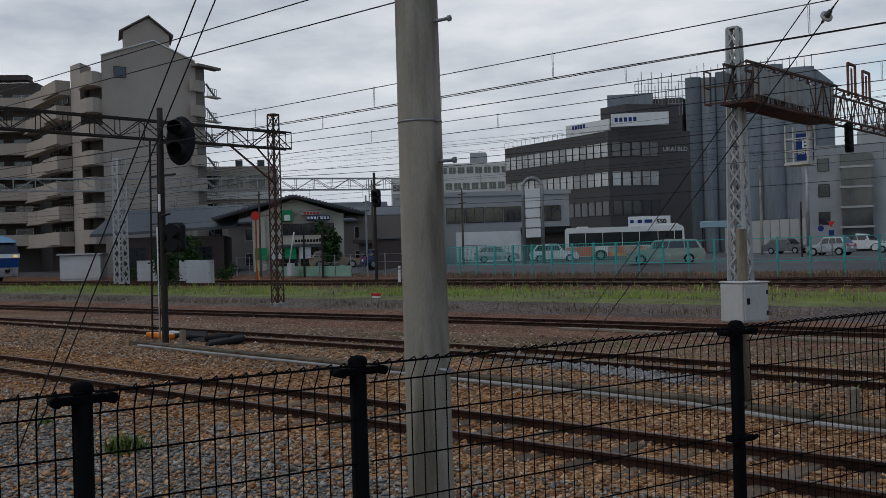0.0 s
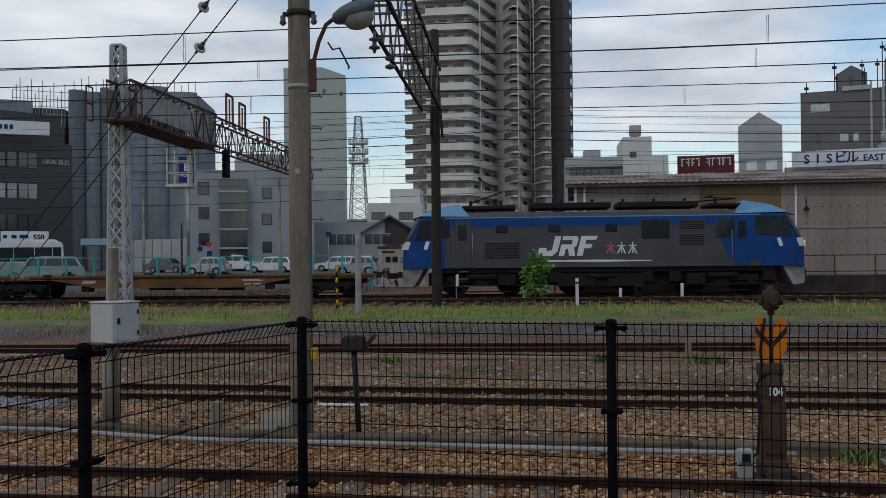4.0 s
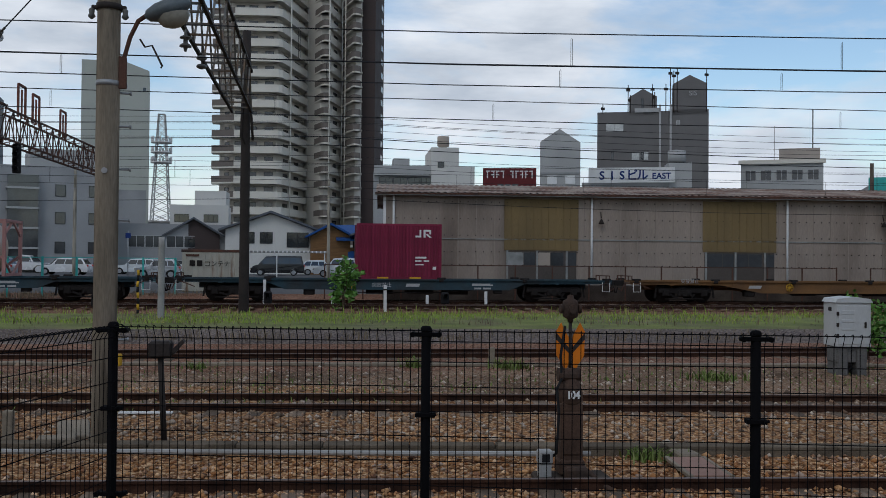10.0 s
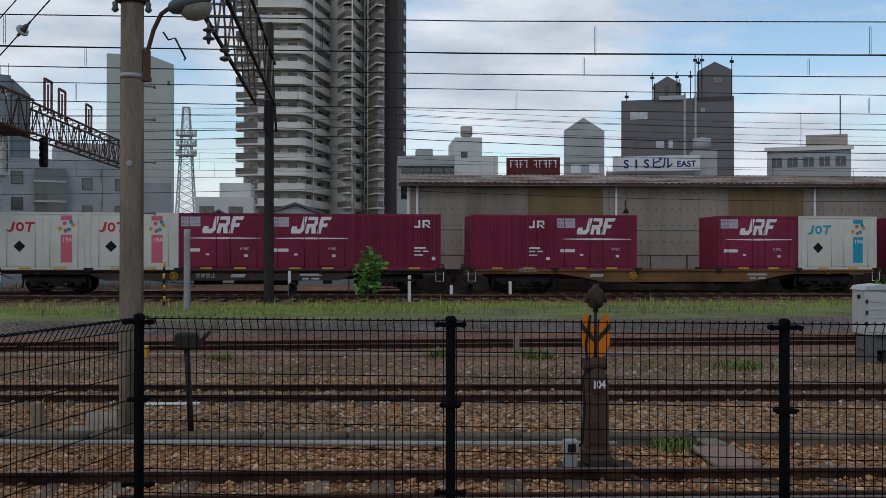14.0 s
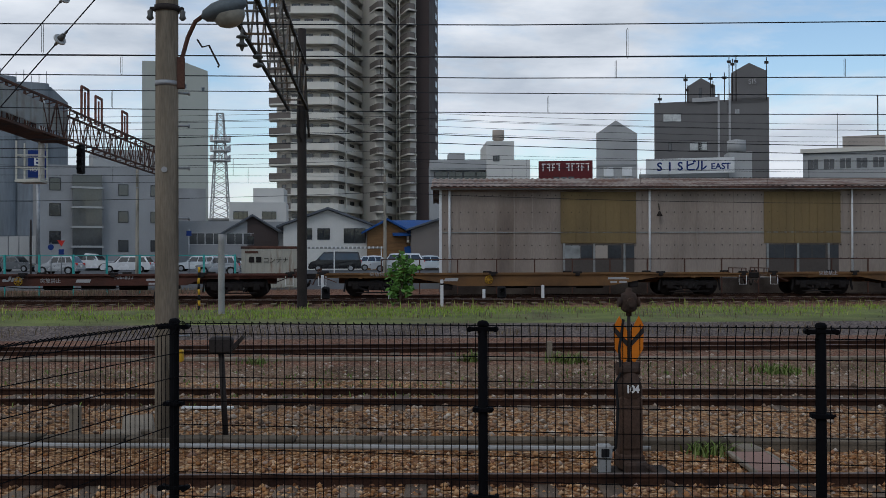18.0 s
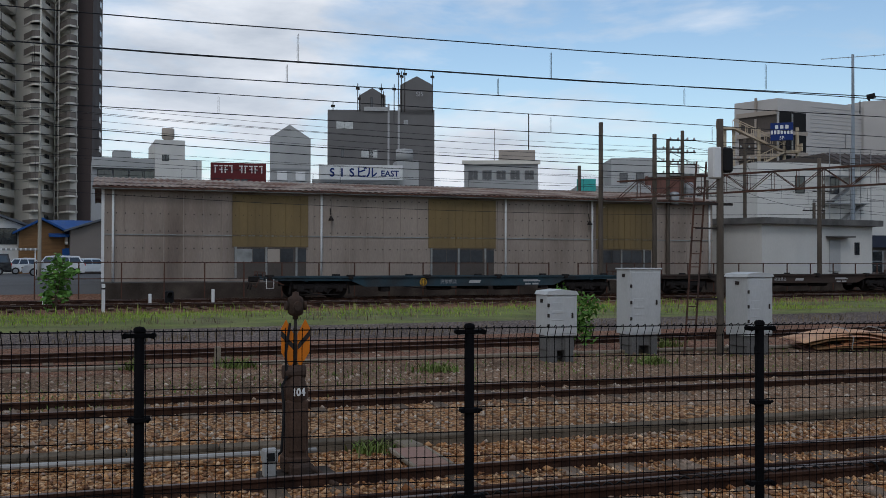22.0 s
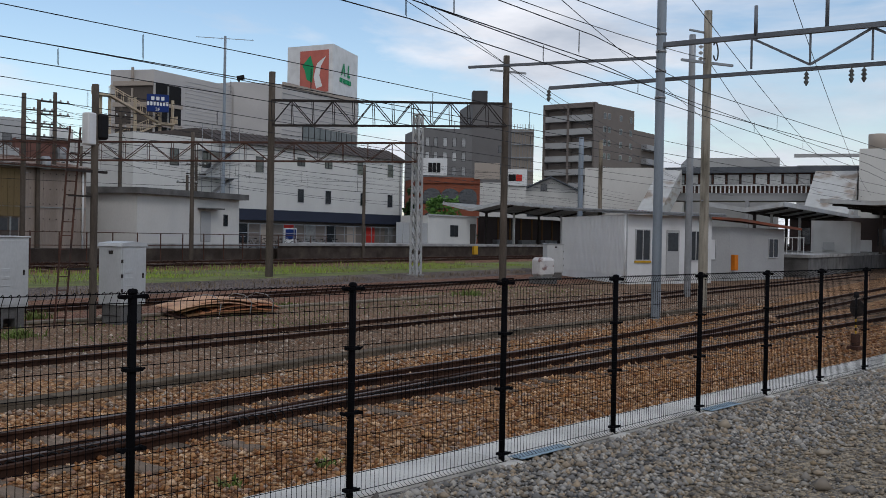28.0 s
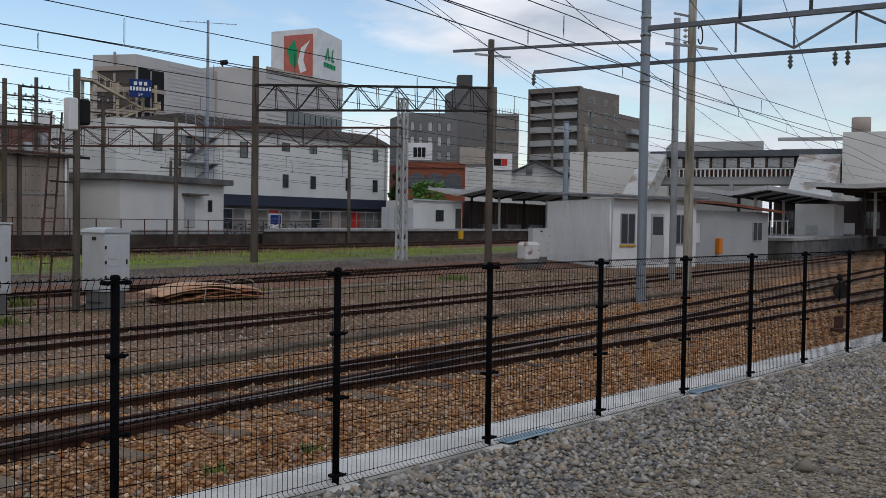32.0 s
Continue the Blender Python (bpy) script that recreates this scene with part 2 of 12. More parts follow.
# ---- materials ----
def mat(name, color, rough=0.7, metal=0.0, var=0.18, scale=3.0, fine=40.0, bump=0.15, stain=None, stain_amount=0.0, each=0.0, spec=0.15, stretch=(1, 1, 1), emit=0.0, edge=(0.45, 0.7)):
    """Colour broken by noise at two scales, a stain colour in patches, fine relief, and a difference from piece to piece."""
    color = tuple(c * 0.86 for c in color)
    stain = stain and tuple(c * 0.8 for c in stain)
    ma = bpy.data.materials.new(name)
    ma.use_nodes = True
    nt = ma.node_tree
    b = nt.nodes["Principled BSDF"]
    b.inputs["Metallic"].default_value = metal
    b.inputs["Specular IOR Level"].default_value = spec
    co = nt.nodes.new("ShaderNodeTexCoord")
    mp = nt.nodes.new("ShaderNodeMapping")
    mp.inputs["Scale"].default_value = stretch
    nt.links.new(co.outputs["Object"], mp.inputs["Vector"])
    def noise_node(s, d):
        n = nt.nodes.new("ShaderNodeTexNoise")
        n.inputs["Scale"].default_value, n.inputs["Detail"].default_value = s, d
        nt.links.new(mp.outputs[0], n.inputs["Vector"])
        return n
    def ramp(src, lo, hi, p0=0.0, p1=1.0):
        r = nt.nodes.new("ShaderNodeMapRange")
        r.inputs["From Min"].default_value, r.inputs["From Max"].default_value = p0, p1
        r.inputs["To Min"].default_value, r.inputs["To Max"].default_value = lo, hi
        nt.links.new(src, r.inputs["Value"])
        return r.outputs[0]
    def mul(a, c):
        m = nt.nodes.new("ShaderNodeMath")
        m.operation = "MULTIPLY"
        nt.links.new(a, m.inputs[0])
        nt.links.new(c, m.inputs[1])
        return m.outputs[0]
    n1, n2 = noise_node(scale, 5.0), noise_node(fine, 3.0)
    k = mul(ramp(n1.outputs["Fac"], 1 - var, 1 + var, 0.3, 0.7), ramp(n2.outputs["Fac"], 1 - var * 0.6, 1 + var * 0.6, 0.3, 0.7))
    if each:
        oi = nt.nodes.new("ShaderNodeObjectInfo")
        k = mul(k, ramp(oi.outputs["Random"], 1 - each, 1 + each))
    base = nt.nodes.new("ShaderNodeMix")
    base.data_type = "RGBA"
    base.inputs["A"].default_value = (*color, 1)
    base.inputs["B"].default_value = (*(stain or color), 1)
    base.inputs["Factor"].default_value = 0.0
    if stain:
        n3 = noise_node(scale * 0.6, 6.0)
        nt.links.new(ramp(n3.outputs["Fac"], 0.0, stain_amount, *edge), base.inputs["Factor"])
    hs = nt.nodes.new("ShaderNodeHueSaturation")
    nt.links.new(base.outputs["Result"], hs.inputs["Color"])
    nt.links.new(k, hs.inputs["Value"])
    nt.links.new(hs.outputs[0], b.inputs["Base Color"])
    nt.links.new(ramp(n1.outputs["Fac"], max(rough - 0.1, 0.02), min(rough + 0.1, 1.0), 0.3, 0.7), b.inputs["Roughness"])
    if bump:
        bp = nt.nodes.new("ShaderNodeBump")
        bp.inputs["Strength"].default_value, bp.inputs["Distance"].default_value = bump, 0.02
        nt.links.new(n2.outputs["Fac"], bp.inputs["Height"])
        nt.links.new(bp.outputs[0], b.inputs["Normal"])
    if emit:
        b.inputs["Emission Color"].default_value, b.inputs["Emission Strength"].default_value = (*color, 1), emit
    return ma


def stones(name, colors, scale, bump=1.0, dist=0.03, patch=0.25):
    """Loose stone: cells of several colours with relief, and broad patches of other colour."""
    ma = bpy.data.materials.new(name)
    ma.use_nodes = True
    nt = ma.node_tree
    b = nt.nodes["Principled BSDF"]
    b.inputs["Roughness"].default_value, b.inputs["Specular IOR Level"].default_value = 0.95, 0.05
    co = nt.nodes.new("ShaderNodeTexCoord")
    vo = nt.nodes.new("ShaderNodeTexVoronoi")
    vo.inputs["Scale"].default_value = scale
    vo.inputs["Randomness"].default_value = 1.0
    nt.links.new(co.outputs["Object"], vo.inputs["Vector"])
    sep = nt.nodes.new("ShaderNodeSeparateColor")
    nt.links.new(vo.outputs["Color"], sep.inputs[0])
    cr = nt.nodes.new("ShaderNodeValToRGB")
    cr.color_ramp.interpolation = "CONSTANT"
    el = cr.color_ramp.elements
    while len(el) < len(colors):
        el.new(0.5)
    for i, c in enumerate(colors):
        el[i].position, el[i].color = i / len(colors), (*c, 1)
    nt.links.new(sep.outputs[0], cr.inputs[0])
    n = nt.nodes.new("ShaderNodeTexNoise")
    n.inputs["Scale"].default_value, n.inputs["Detail"].default_value = 0.45, 5.0
    nt.links.new(co.outputs["Object"], n.inputs["Vector"])
    mr = nt.nodes.new("ShaderNodeMapRange")
    mr.inputs["From Min"].default_value, mr.inputs["From Max"].default_value = 0.3, 0.7
    mr.inputs["To Min"].default_value, mr.inputs["To Max"].default_value = 1 - patch, 1 + patch
    nt.links.new(n.outputs["Fac"], mr.inputs["Value"])
    hs = nt.nodes.new("ShaderNodeHueSaturation")
    nt.links.new(cr.outputs[0], hs.inputs["Color"])
    nt.links.new(mr.outputs[0], hs.inputs["Value"])
    nt.links.new(hs.outputs[0], b.inputs["Base Color"])
    bp = nt.nodes.new("ShaderNodeBump")
    bp.invert = True
    bp.inputs["Strength"].default_value, bp.inputs["Distance"].default_value = bump, dist
    nt.links.new(vo.outputs["Distance"], bp.inputs["Height"])
    nt.links.new(bp.outputs[0], b.inputs["Normal"])
    return ma


def isles(name, colors, rough=0.95, spec=0.05):
    """Many small pieces in one mesh: each takes one of the colours."""
    ma = bpy.data.materials.new(name)
    ma.use_nodes = True
    nt = ma.node_tree
    b = nt.nodes["Principled BSDF"]
    b.inputs["Roughness"].default_value, b.inputs["Specular IOR Level"].default_value = rough, spec
    g = nt.nodes.new("ShaderNodeNewGeometry")
    cr = nt.nodes.new("ShaderNodeValToRGB")
    el = cr.color_ramp.elements
    while len(el) < len(colors):
        el.new(0.5)
    for i, c in enumerate(colors):
        el[i].position, el[i].color = i / max(len(colors) - 1, 1), (*c, 1)
    nt.links.new(g.outputs["Random Per Island"], cr.inputs[0])
    nt.links.new(cr.outputs[0], b.inputs["Base Color"])
    return ma


def glass(name, color=(0.02, 0.025, 0.03), rough=0.06, each=0.0):
    return mat(name, color, rough, 0.0, 0.25, 0.6, 6.0, 0.0, each=each, spec=0.8)


M = {}
M["gravel"] = stones("grey_gravel", [(0.125, 0.125, 0.122), (0.193, 0.189, 0.178), (0.268, 0.256, 0.229), (0.155, 0.139, 0.118), (0.23, 0.202, 0.158), (0.096, 0.094, 0.091)], 22)
M["ballast"] = stones("brown_ballast", [(0.186, 0.088, 0.036), (0.277, 0.137, 0.059), (0.393, 0.225, 0.110), (0.132, 0.065, 0.034), (0.313, 0.192, 0.110), (0.219, 0.110, 0.057), (0.463, 0.310, 0.180)], 23)
M["ballast_far"] = stones("dark_rust_ballast", [(0.134, 0.064, 0.040), (0.196, 0.089, 0.055), (0.237, 0.137, 0.089), (0.103, 0.060, 0.044), (0.258, 0.162, 0.118)], 23)
M["yard_soil"] = stones("grey_brown_yard_soil", [(0.159, 0.105, 0.068), (0.217, 0.147, 0.099), (0.122, 0.082, 0.057), (0.265, 0.184, 0.127), (0.175, 0.097, 0.057)], 27, patch=0.4)
M["cess"] = stones("grey_brown_cess", [(0.104, 0.084, 0.077), (0.148, 0.121, 0.107), (0.191, 0.157, 0.137), (0.087, 0.072, 0.068)], 18)
M["asphalt"] = mat("asphalt", (0.11, 0.112, 0.115), 0.9, 0, 0.2, 0.4, 60, 0.3)
M["far_ground"] = mat("far_ground", (0.13, 0.13, 0.125), 0.95, 0, 0.2, 0.05, 2, 0.0)
M["soil_grass"] = mat("grassy_soil", (0.16, 0.185, 0.055), 0.95, 0, 0.35, 0.8, 18, 0.5, stain=(0.15, 0.13, 0.08), stain_amount=0.7)
M["grass"] = isles("grass_blades", [(0.150, 0.235, 0.034), (0.330, 0.300, 0.110), (0.215, 0.340, 0.045), (0.310, 0.430, 0.066), (0.185, 0.300, 0.040), (0.430, 0.410, 0.140)], 0.75)
M["weed"] = isles("ballast_weeds", [(0.085, 0.125, 0.032), (0.12, 0.175, 0.042), (0.155, 0.205, 0.06), (0.20, 0.185, 0.09)], 0.8)
M["dry_grass"] = isles("dry_stalks", [(0.198, 0.150, 0.092), (0.139, 0.106, 0.077), (0.248, 0.194, 0.130), (0.109, 0.088, 0.069)], 0.85)
M["stone_bits"] = isles("ballast_stones", [(0.157, 0.063, 0.027), (0.336, 0.157, 0.063), (0.493, 0.28, 0.134), (0.095, 0.05, 0.034), (0.426, 0.241, 0.118), (0.65, 0.448, 0.28), (0.269, 0.118, 0.05), (0.336, 0.263, 0.213), (0.224, 0.101, 0.05), (0.381, 0.202, 0.09)])
M["grey_bits"] = isles("gravel_stones", [(0.14, 0.136, 0.13), (0.267, 0.256, 0.235), (0.446, 0.413, 0.36), (0.223, 0.193, 0.154), (0.379, 0.297, 0.206), (0.1, 0.094, 0.088), (0.323, 0.308, 0.286)])
M["rust_bits"] = isles("rusty_ballast_stones", [(0.125, 0.080, 0.055), (0.21, 0.115, 0.070), (0.30, 0.215, 0.150), (0.095, 0.068, 0.050), (0.38, 0.295, 0.22), (0.23, 0.130, 0.078), (0.26, 0.195, 0.145), (0.50, 0.42, 0.34), (0.16, 0.112, 0.080)])
M["rail_side"] = mat("rusty_rail", (0.060, 0.031, 0.021), 0.85, 0.0, 0.3, 6, 60, 0.3, stain=(0.018, 0.012, 0.011), stain_amount=0.8, spec=0.05)
M["rail_top"] = mat("worn_rail_head", (0.16, 0.125, 0.11), 0.6, 0.35, 0.15, 3, 60, 0.05)
M["sleeper"] = mat("weathered_sleeper", (0.17, 0.125, 0.09), 0.9, 0, 0.3, 3, 40, 0.5, each=0.35, stretch=(4, 0.6, 1))
M["concrete"] = mat("grey_concrete", (0.36, 0.355, 0.34), 0.85, 0, 0.14, 1.6, 30, 0.25, stain=(0.18, 0.175, 0.165), stain_amount=0.75)
M["concrete_dark"] = mat("dark_stained_concrete", (0.16, 0.155, 0.15), 0.9, 0, 0.25, 1.2, 30, 0.3, stain=(0.07, 0.068, 0.065), stain_amount=0.8)
# very dark brown concrete with somewhat paler patches
M["sooty"] = mat("dark_brown_concrete", (0.062, 0.050, 0.042), 0.95, 0, 0.3, 1.2, 20, 0.3, stain=(0.12, 0.10, 0.08), stain_amount=0.7, spec=0.04)
M["kerb"] = mat("pale_kerb_concrete", (0.71, 0.685, 0.625), 0.9, 0, 0.12, 1.5, 40, 0.25, stain=(0.50, 0.475, 0.43), stain_amount=0.75, spec=0.06)
M["trough"] = mat("trough_concrete", (0.145, 0.118, 0.088), 0.95, 0, 0.25, 2.5, 40, 0.4, each=0.18, stain=(0.10, 0.082, 0.062), stain_amount=0.7, spec=0.03)
M["pole_conc"] = mat("pole_concrete", (0.375, 0.342, 0.282), 0.95, 0, 0.16, 2.2, 60, 0.5, stain=(0.15, 0.135, 0.105), stain_amount=0.9, stretch=(2.6, 2.6, 0.35), edge=(0.46, 0.62), spec=0.04)
M["pole_conc_b"] = mat("pole_concrete_brownish", (0.25, 0.21, 0.16), 0.95, 0, 0.28, 5.0, 70, 0.5, stain=(0.08, 0.066, 0.05), stain_amount=0.95, stretch=(1.0, 1.0, 0.12), edge=(0.48, 0.60), spec=0.04)
M["pole_conc_c"] = mat("pole_concrete_dark", (0.12, 0.10, 0.082), 0.95, 0, 0.25, 4.0, 60, 0.4, stain=(0.05, 0.043, 0.036), stain_amount=0.9, stretch=(1.0, 1.0, 0.15), spec=0.04)
M["black"] = mat("black_powder_coat", (0.006, 0.006, 0.007), 0.8, 0, 0.1, 4, 60, 0.05, spec=0.035)
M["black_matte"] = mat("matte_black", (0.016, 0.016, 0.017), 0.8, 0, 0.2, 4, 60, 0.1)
M["wire"] = mat("dark_wire", (0.02, 0.021, 0.024), 0.5, 0.4, 0.1, 3, 20, 0.0)
M["steel_grey"] = mat("galvanised_steel", (0.34, 0.35, 0.36), 0.5, 0.55, 0.15, 2, 40, 0.1, stain=(0.20, 0.20, 0.20), stain_amount=0.6)
M["steel_blue"] = mat("bluish_galvanised_pole", (0.27, 0.31, 0.35), 0.5, 0.45, 0.12, 1.5, 30, 0.08, stretch=(2, 2, 0.3))
M["steel_blue_dark"] = mat("dull_blue_grey_steel", (0.17, 0.185, 0.205), 0.6, 0.3, 0.15, 2, 30, 0.1, stain=(0.10, 0.10, 0.105), stain_amount=0.6)
M["steel_rust"] = mat("rusty_steel", (0.115, 0.058, 0.042), 0.85, 0.2, 0.3, 2, 40, 0.3, stain=(0.06, 0.05, 0.048), stain_amount=0.9)
M["steel_pale"] = mat("pale_painted_steel", (0.30, 0.31, 0.30), 0.65, 0.1, 0.15, 2, 30, 0.15, stain=(0.17, 0.10, 0.065), stain_amount=0.55, edge=(0.5, 0.75))
M["rust_red"] = mat("rust_red_steel", (0.19, 0.075, 0.055), 0.8, 0.1, 0.25, 3, 30, 0.2, stain=(0.09, 0.06, 0.05), stain_amount=0.7)
M["steel_weathered"] = mat("weathered_grey_brown_steel", (0.15, 0.145, 0.135), 0.8, 0.1, 0.2, 3, 30, 0.15, stain=(0.15, 0.10, 0.065), stain_amount=0.9, edge=(0.45, 0.6))
M["bell_grey"] = mat("dark_glazed_bell", (0.115, 0.118, 0.11), 0.35, 0, 0.15, 5, 30, 0.05, stain=(0.06, 0.05, 0.045), stain_amount=0.6)
M["steel_dark"] = mat("dark_brown_steel", (0.042, 0.035, 0.032), 0.75, 0.2, 0.25, 2, 30, 0.15)
M["white_paint"] = mat("white_paint", (0.74, 0.745, 0.74), 0.6, 0, 0.05, 1, 20, 0.05, stain=(0.55, 0.54, 0.51), stain_amount=0.4)
M["white_wall"] = mat("white_rendered_wall", (0.645, 0.632, 0.598), 0.85, 0, 0.05, 0.4, 12, 0.1, stain=(0.52, 0.52, 0.50), stain_amount=0.45, stretch=(1, 1, 0.5))
M["pale_wall"] = mat("pale_grey_render", (0.42, 0.425, 0.42), 0.85, 0, 0.07, 0.3, 10, 0.1, stain=(0.36, 0.36, 0.355), stain_amount=0.5)
M["grey_wall"] = mat("grey_render", (0.34, 0.345, 0.35), 0.85, 0, 0.08, 0.3, 10, 0.1, stain=(0.19, 0.195, 0.20), stain_amount=0.5)
M["dark_wall"] = mat("dark_grey_tiles", (0.085, 0.082, 0.082), 0.7, 0, 0.1, 0.3, 14, 0.1)
M["sis_wall"] = mat("brown_grey_tiles", (0.165, 0.158, 0.156), 0.75, 0, 0.08, 0.3, 14, 0.05)
M["beige_wall"] = mat("beige_render", (0.43, 0.375, 0.328), 0.85, 0, 0.06, 0.25, 10, 0.08, stain=(0.28, 0.245, 0.215), stain_amount=0.5)
M["beige_pale"] = mat("pale_beige_render", (0.40, 0.345, 0.295), 0.85, 0, 0.06, 0.25, 10, 0.08)
M["parking_pale"] = mat("greenish_pale_cladding", (0.44, 0.455, 0.41), 0.85, 0, 0.05, 0.3, 10, 0.05)
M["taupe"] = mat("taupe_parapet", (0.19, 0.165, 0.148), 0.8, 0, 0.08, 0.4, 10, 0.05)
M["brown_tower"] = mat("dark_brown_tiles", (0.072, 0.055, 0.052), 0.75, 0, 0.08, 0.3, 10, 0.05)
M["tower_pale"] = mat("tower_pale_wall", (0.71, 0.675, 0.60), 0.8, 0, 0.05, 0.3, 10, 0.05)
# slightly darker copy of tower_pale, balcony shade put into its colour
M["tower_shade"] = mat("tower_pale_wall_shaded", (0.68, 0.64, 0.575), 0.8, 0, 0.06, 0.3, 10, 0.05)
M["blue_grey_net"] = mat("blue_grey_scaffold_sheet", (0.225, 0.25, 0.275), 0.8, 0, 0.2, 0.3, 3, 0.2, stretch=(1, 1, 0.15))
M["net_dark"] = mat("dark_scaffold_sheet", (0.16, 0.18, 0.20), 0.85, 0, 0.16, 0.25, 3, 0.2, stretch=(1, 1, 0.3))
M["steel_white"] = mat("white_painted_lattice", (0.46, 0.47, 0.47), 0.6, 0.1, 0.12, 2, 30, 0.1, stain=(0.33, 0.27, 0.2), stain_amount=0.5, edge=(0.5, 0.75))
M["mall_grey"] = mat("pinkish_grey_cladding", (0.50, 0.478, 0.46), 0.8, 0, 0.06, 0.4, 12, 0.05)
M["stair_cream"] = mat("cream_steel_stair", (0.54, 0.45, 0.33), 0.65, 0.05, 0.1, 1, 20, 0.05, stain=(0.26, 0.17, 0.10), stain_amount=0.5)
M["hotel_grey"] = mat("dark_hotel_tiles", (0.185, 0.18, 0.178), 0.75, 0, 0.08, 0.4, 14, 0.05)
M["roof_brown"] = mat("dark_brown_sheet_roof", (0.085, 0.07, 0.062), 0.7, 0, 0.15, 0.6, 14, 0.05)
M["salmon"] = mat("faded_salmon_sheet", (0.60, 0.36, 0.22), 0.7, 0, 0.18, 3, 24, 0.4, stain=(0.42, 0.19, 0.10), stain_amount=0.6)
M["warehouse"] = mat("taupe_asbestos_sheet", (0.335, 0.278, 0.235), 0.85, 0, 0.12, 0.5, 12, 0.05, stain=(0.16, 0.122, 0.10), stain_amount=0.75, stretch=(1.5, 1, 0.35))
M["ochre"] = mat("faded_ochre_panel", (0.215, 0.155, 0.075), 0.8, 0, 0.1, 0.6, 14, 0.05, stain=(0.14, 0.108, 0.062), stain_amount=0.7, stretch=(1.5, 1, 0.4))
M["roof_sheet"] = mat("stained_corrugated_roof", (0.30, 0.245, 0.205), 0.8, 0, 0.25, 0.9, 14, 0.15, stain=(0.13, 0.062, 0.040), stain_amount=0.95, edge=(0.42, 0.62))
M["glass"] = glass("dark_glass")
M["glass_mid"] = glass("grey_glass", (0.055, 0.06, 0.065), 0.1)
M["glass_pale"] = mat("pale_glass", (0.40, 0.41, 0.40), 0.15, 0, 0.25, 0.9, 3, 0.0, each=0.45, spec=0.8)
M["frame_dark"] = mat("dark_window_frame", (0.04, 0.04, 0.042), 0.5, 0.3, 0.1, 3, 20, 0)
M["frame_pale"] = mat("pale_window_frame", (0.5, 0.5, 0.5), 0.5, 0.3, 0.1, 3, 20, 0)
M["loco_blue"] = mat("loco_blue_paint", (0.012, 0.062, 0.235), 0.38, 0, 0.1, 1.5, 30, 0.03, stain=(0.02, 0.05, 0.13), stain_amount=0.5)
M["loco_sky"] = mat("loco_light_blue_paint", (0.16, 0.33, 0.50), 0.4, 0, 0.1, 1.5, 30, 0.03)
M["loco_grey"] = mat("loco_grey_paint", (0.088, 0.088, 0.092), 0.5, 0, 0.14, 1.0, 30, 0.05, stain=(0.075, 0.068, 0.062), stain_amount=0.7)
M["loco_pilot"] = mat("pale_grey_pilot_paint", (0.36, 0.36, 0.37), 0.5, 0, 0.15, 2, 30, 0.05, stain=(0.18, 0.16, 0.14), stain_amount=0.7)
M["loco_dark"] = mat("grimy_underframe", (0.022, 0.019, 0.018), 0.8, 0.1, 0.3, 3, 30, 0.2)
M["maroon"] = mat("maroon_container_paint", (0.205, 0.022, 0.055), 0.5, 0, 0.16, 0.9, 30, 0.05, each=0.2, stain=(0.15, 0.028, 0.045), stain_amount=0.6)
M["navy"] = mat("navy_container_paint", (0.018, 0.035, 0.115), 0.5, 0, 0.1, 0.9, 30, 0.05)
M["cream"] = mat("cream_container_paint", (0.66, 0.65, 0.58), 0.5, 0, 0.06, 0.9, 30, 0.05, stain=(0.5, 0.47, 0.40), stain_amount=0.4)
M["teal"] = mat("turquoise_paint", (0.03, 0.33, 0.46), 0.5, 0, 0.06, 1, 20, 0)
M["pink"] = mat("pink_paint", (0.62, 0.14, 0.20), 0.5, 0, 0.06, 1, 20, 0)
M["pink_frame"] = mat("faded_pink_frame", (0.42, 0.22, 0.20), 0.6, 0, 0.12, 2, 20, 0.05)
M["tank"] = mat("stained_tank_steel", (0.62, 0.52, 0.42), 0.42, 0.35, 0.1, 0.9, 20, 0.03, stain=(0.34, 0.20, 0.11), stain_amount=0.6)
M["white_mark"] = mat("white_marking_paint", (0.78, 0.78, 0.77), 0.6, 0, 0.06, 2, 30, 0)
M["mark_grey"] = mat("faded_marking", (0.42, 0.42, 0.42), 0.6, 0, 0.1, 2, 30, 0)
M["yellow"] = mat("yellow_paint", (0.62, 0.36, 0.03), 0.55, 0, 0.12, 2, 30, 0.05)
M["orange"] = mat("orange_signal_paint", (0.70, 0.20, 0.015), 0.55, 0, 0.1, 2, 30, 0.03)
M["red"] = mat("red_paint", (0.52, 0.04, 0.03), 0.5, 0, 0.1, 2, 30, 0.03)
M["red_sign"] = mat("maroon_signboard", (0.125, 0.022, 0.024), 0.6, 0, 0.08, 0.6, 20, 0.02)
M["blue_sign"] = mat("blue_sign", (0.012, 0.035, 0.16), 0.5, 0, 0.06, 1, 20, 0)
M["green"] = mat("green_sign", (0.015, 0.30, 0.12), 0.5, 0, 0.06, 1, 20, 0)
M["wagon_brown"] = mat("ochre_brown_wagon", (0.20, 0.105, 0.042), 0.7, 0, 0.18, 0.8, 30, 0.08, stain=(0.09, 0.055, 0.035), stain_amount=0.85)
M["wagon_dark"] = mat("dark_grimy_wagon", (0.045, 0.036, 0.031), 0.75, 0, 0.2, 0.8, 30, 0.08, stain=(0.09, 0.05, 0.035), stain_amount=0.6)
M["wagon_blue"] = mat("grimy_blue_wagon", (0.030, 0.062, 0.080), 0.7, 0, 0.2, 0.8, 30, 0.08, stain=(0.045, 0.038, 0.034), stain_amount=0.85)
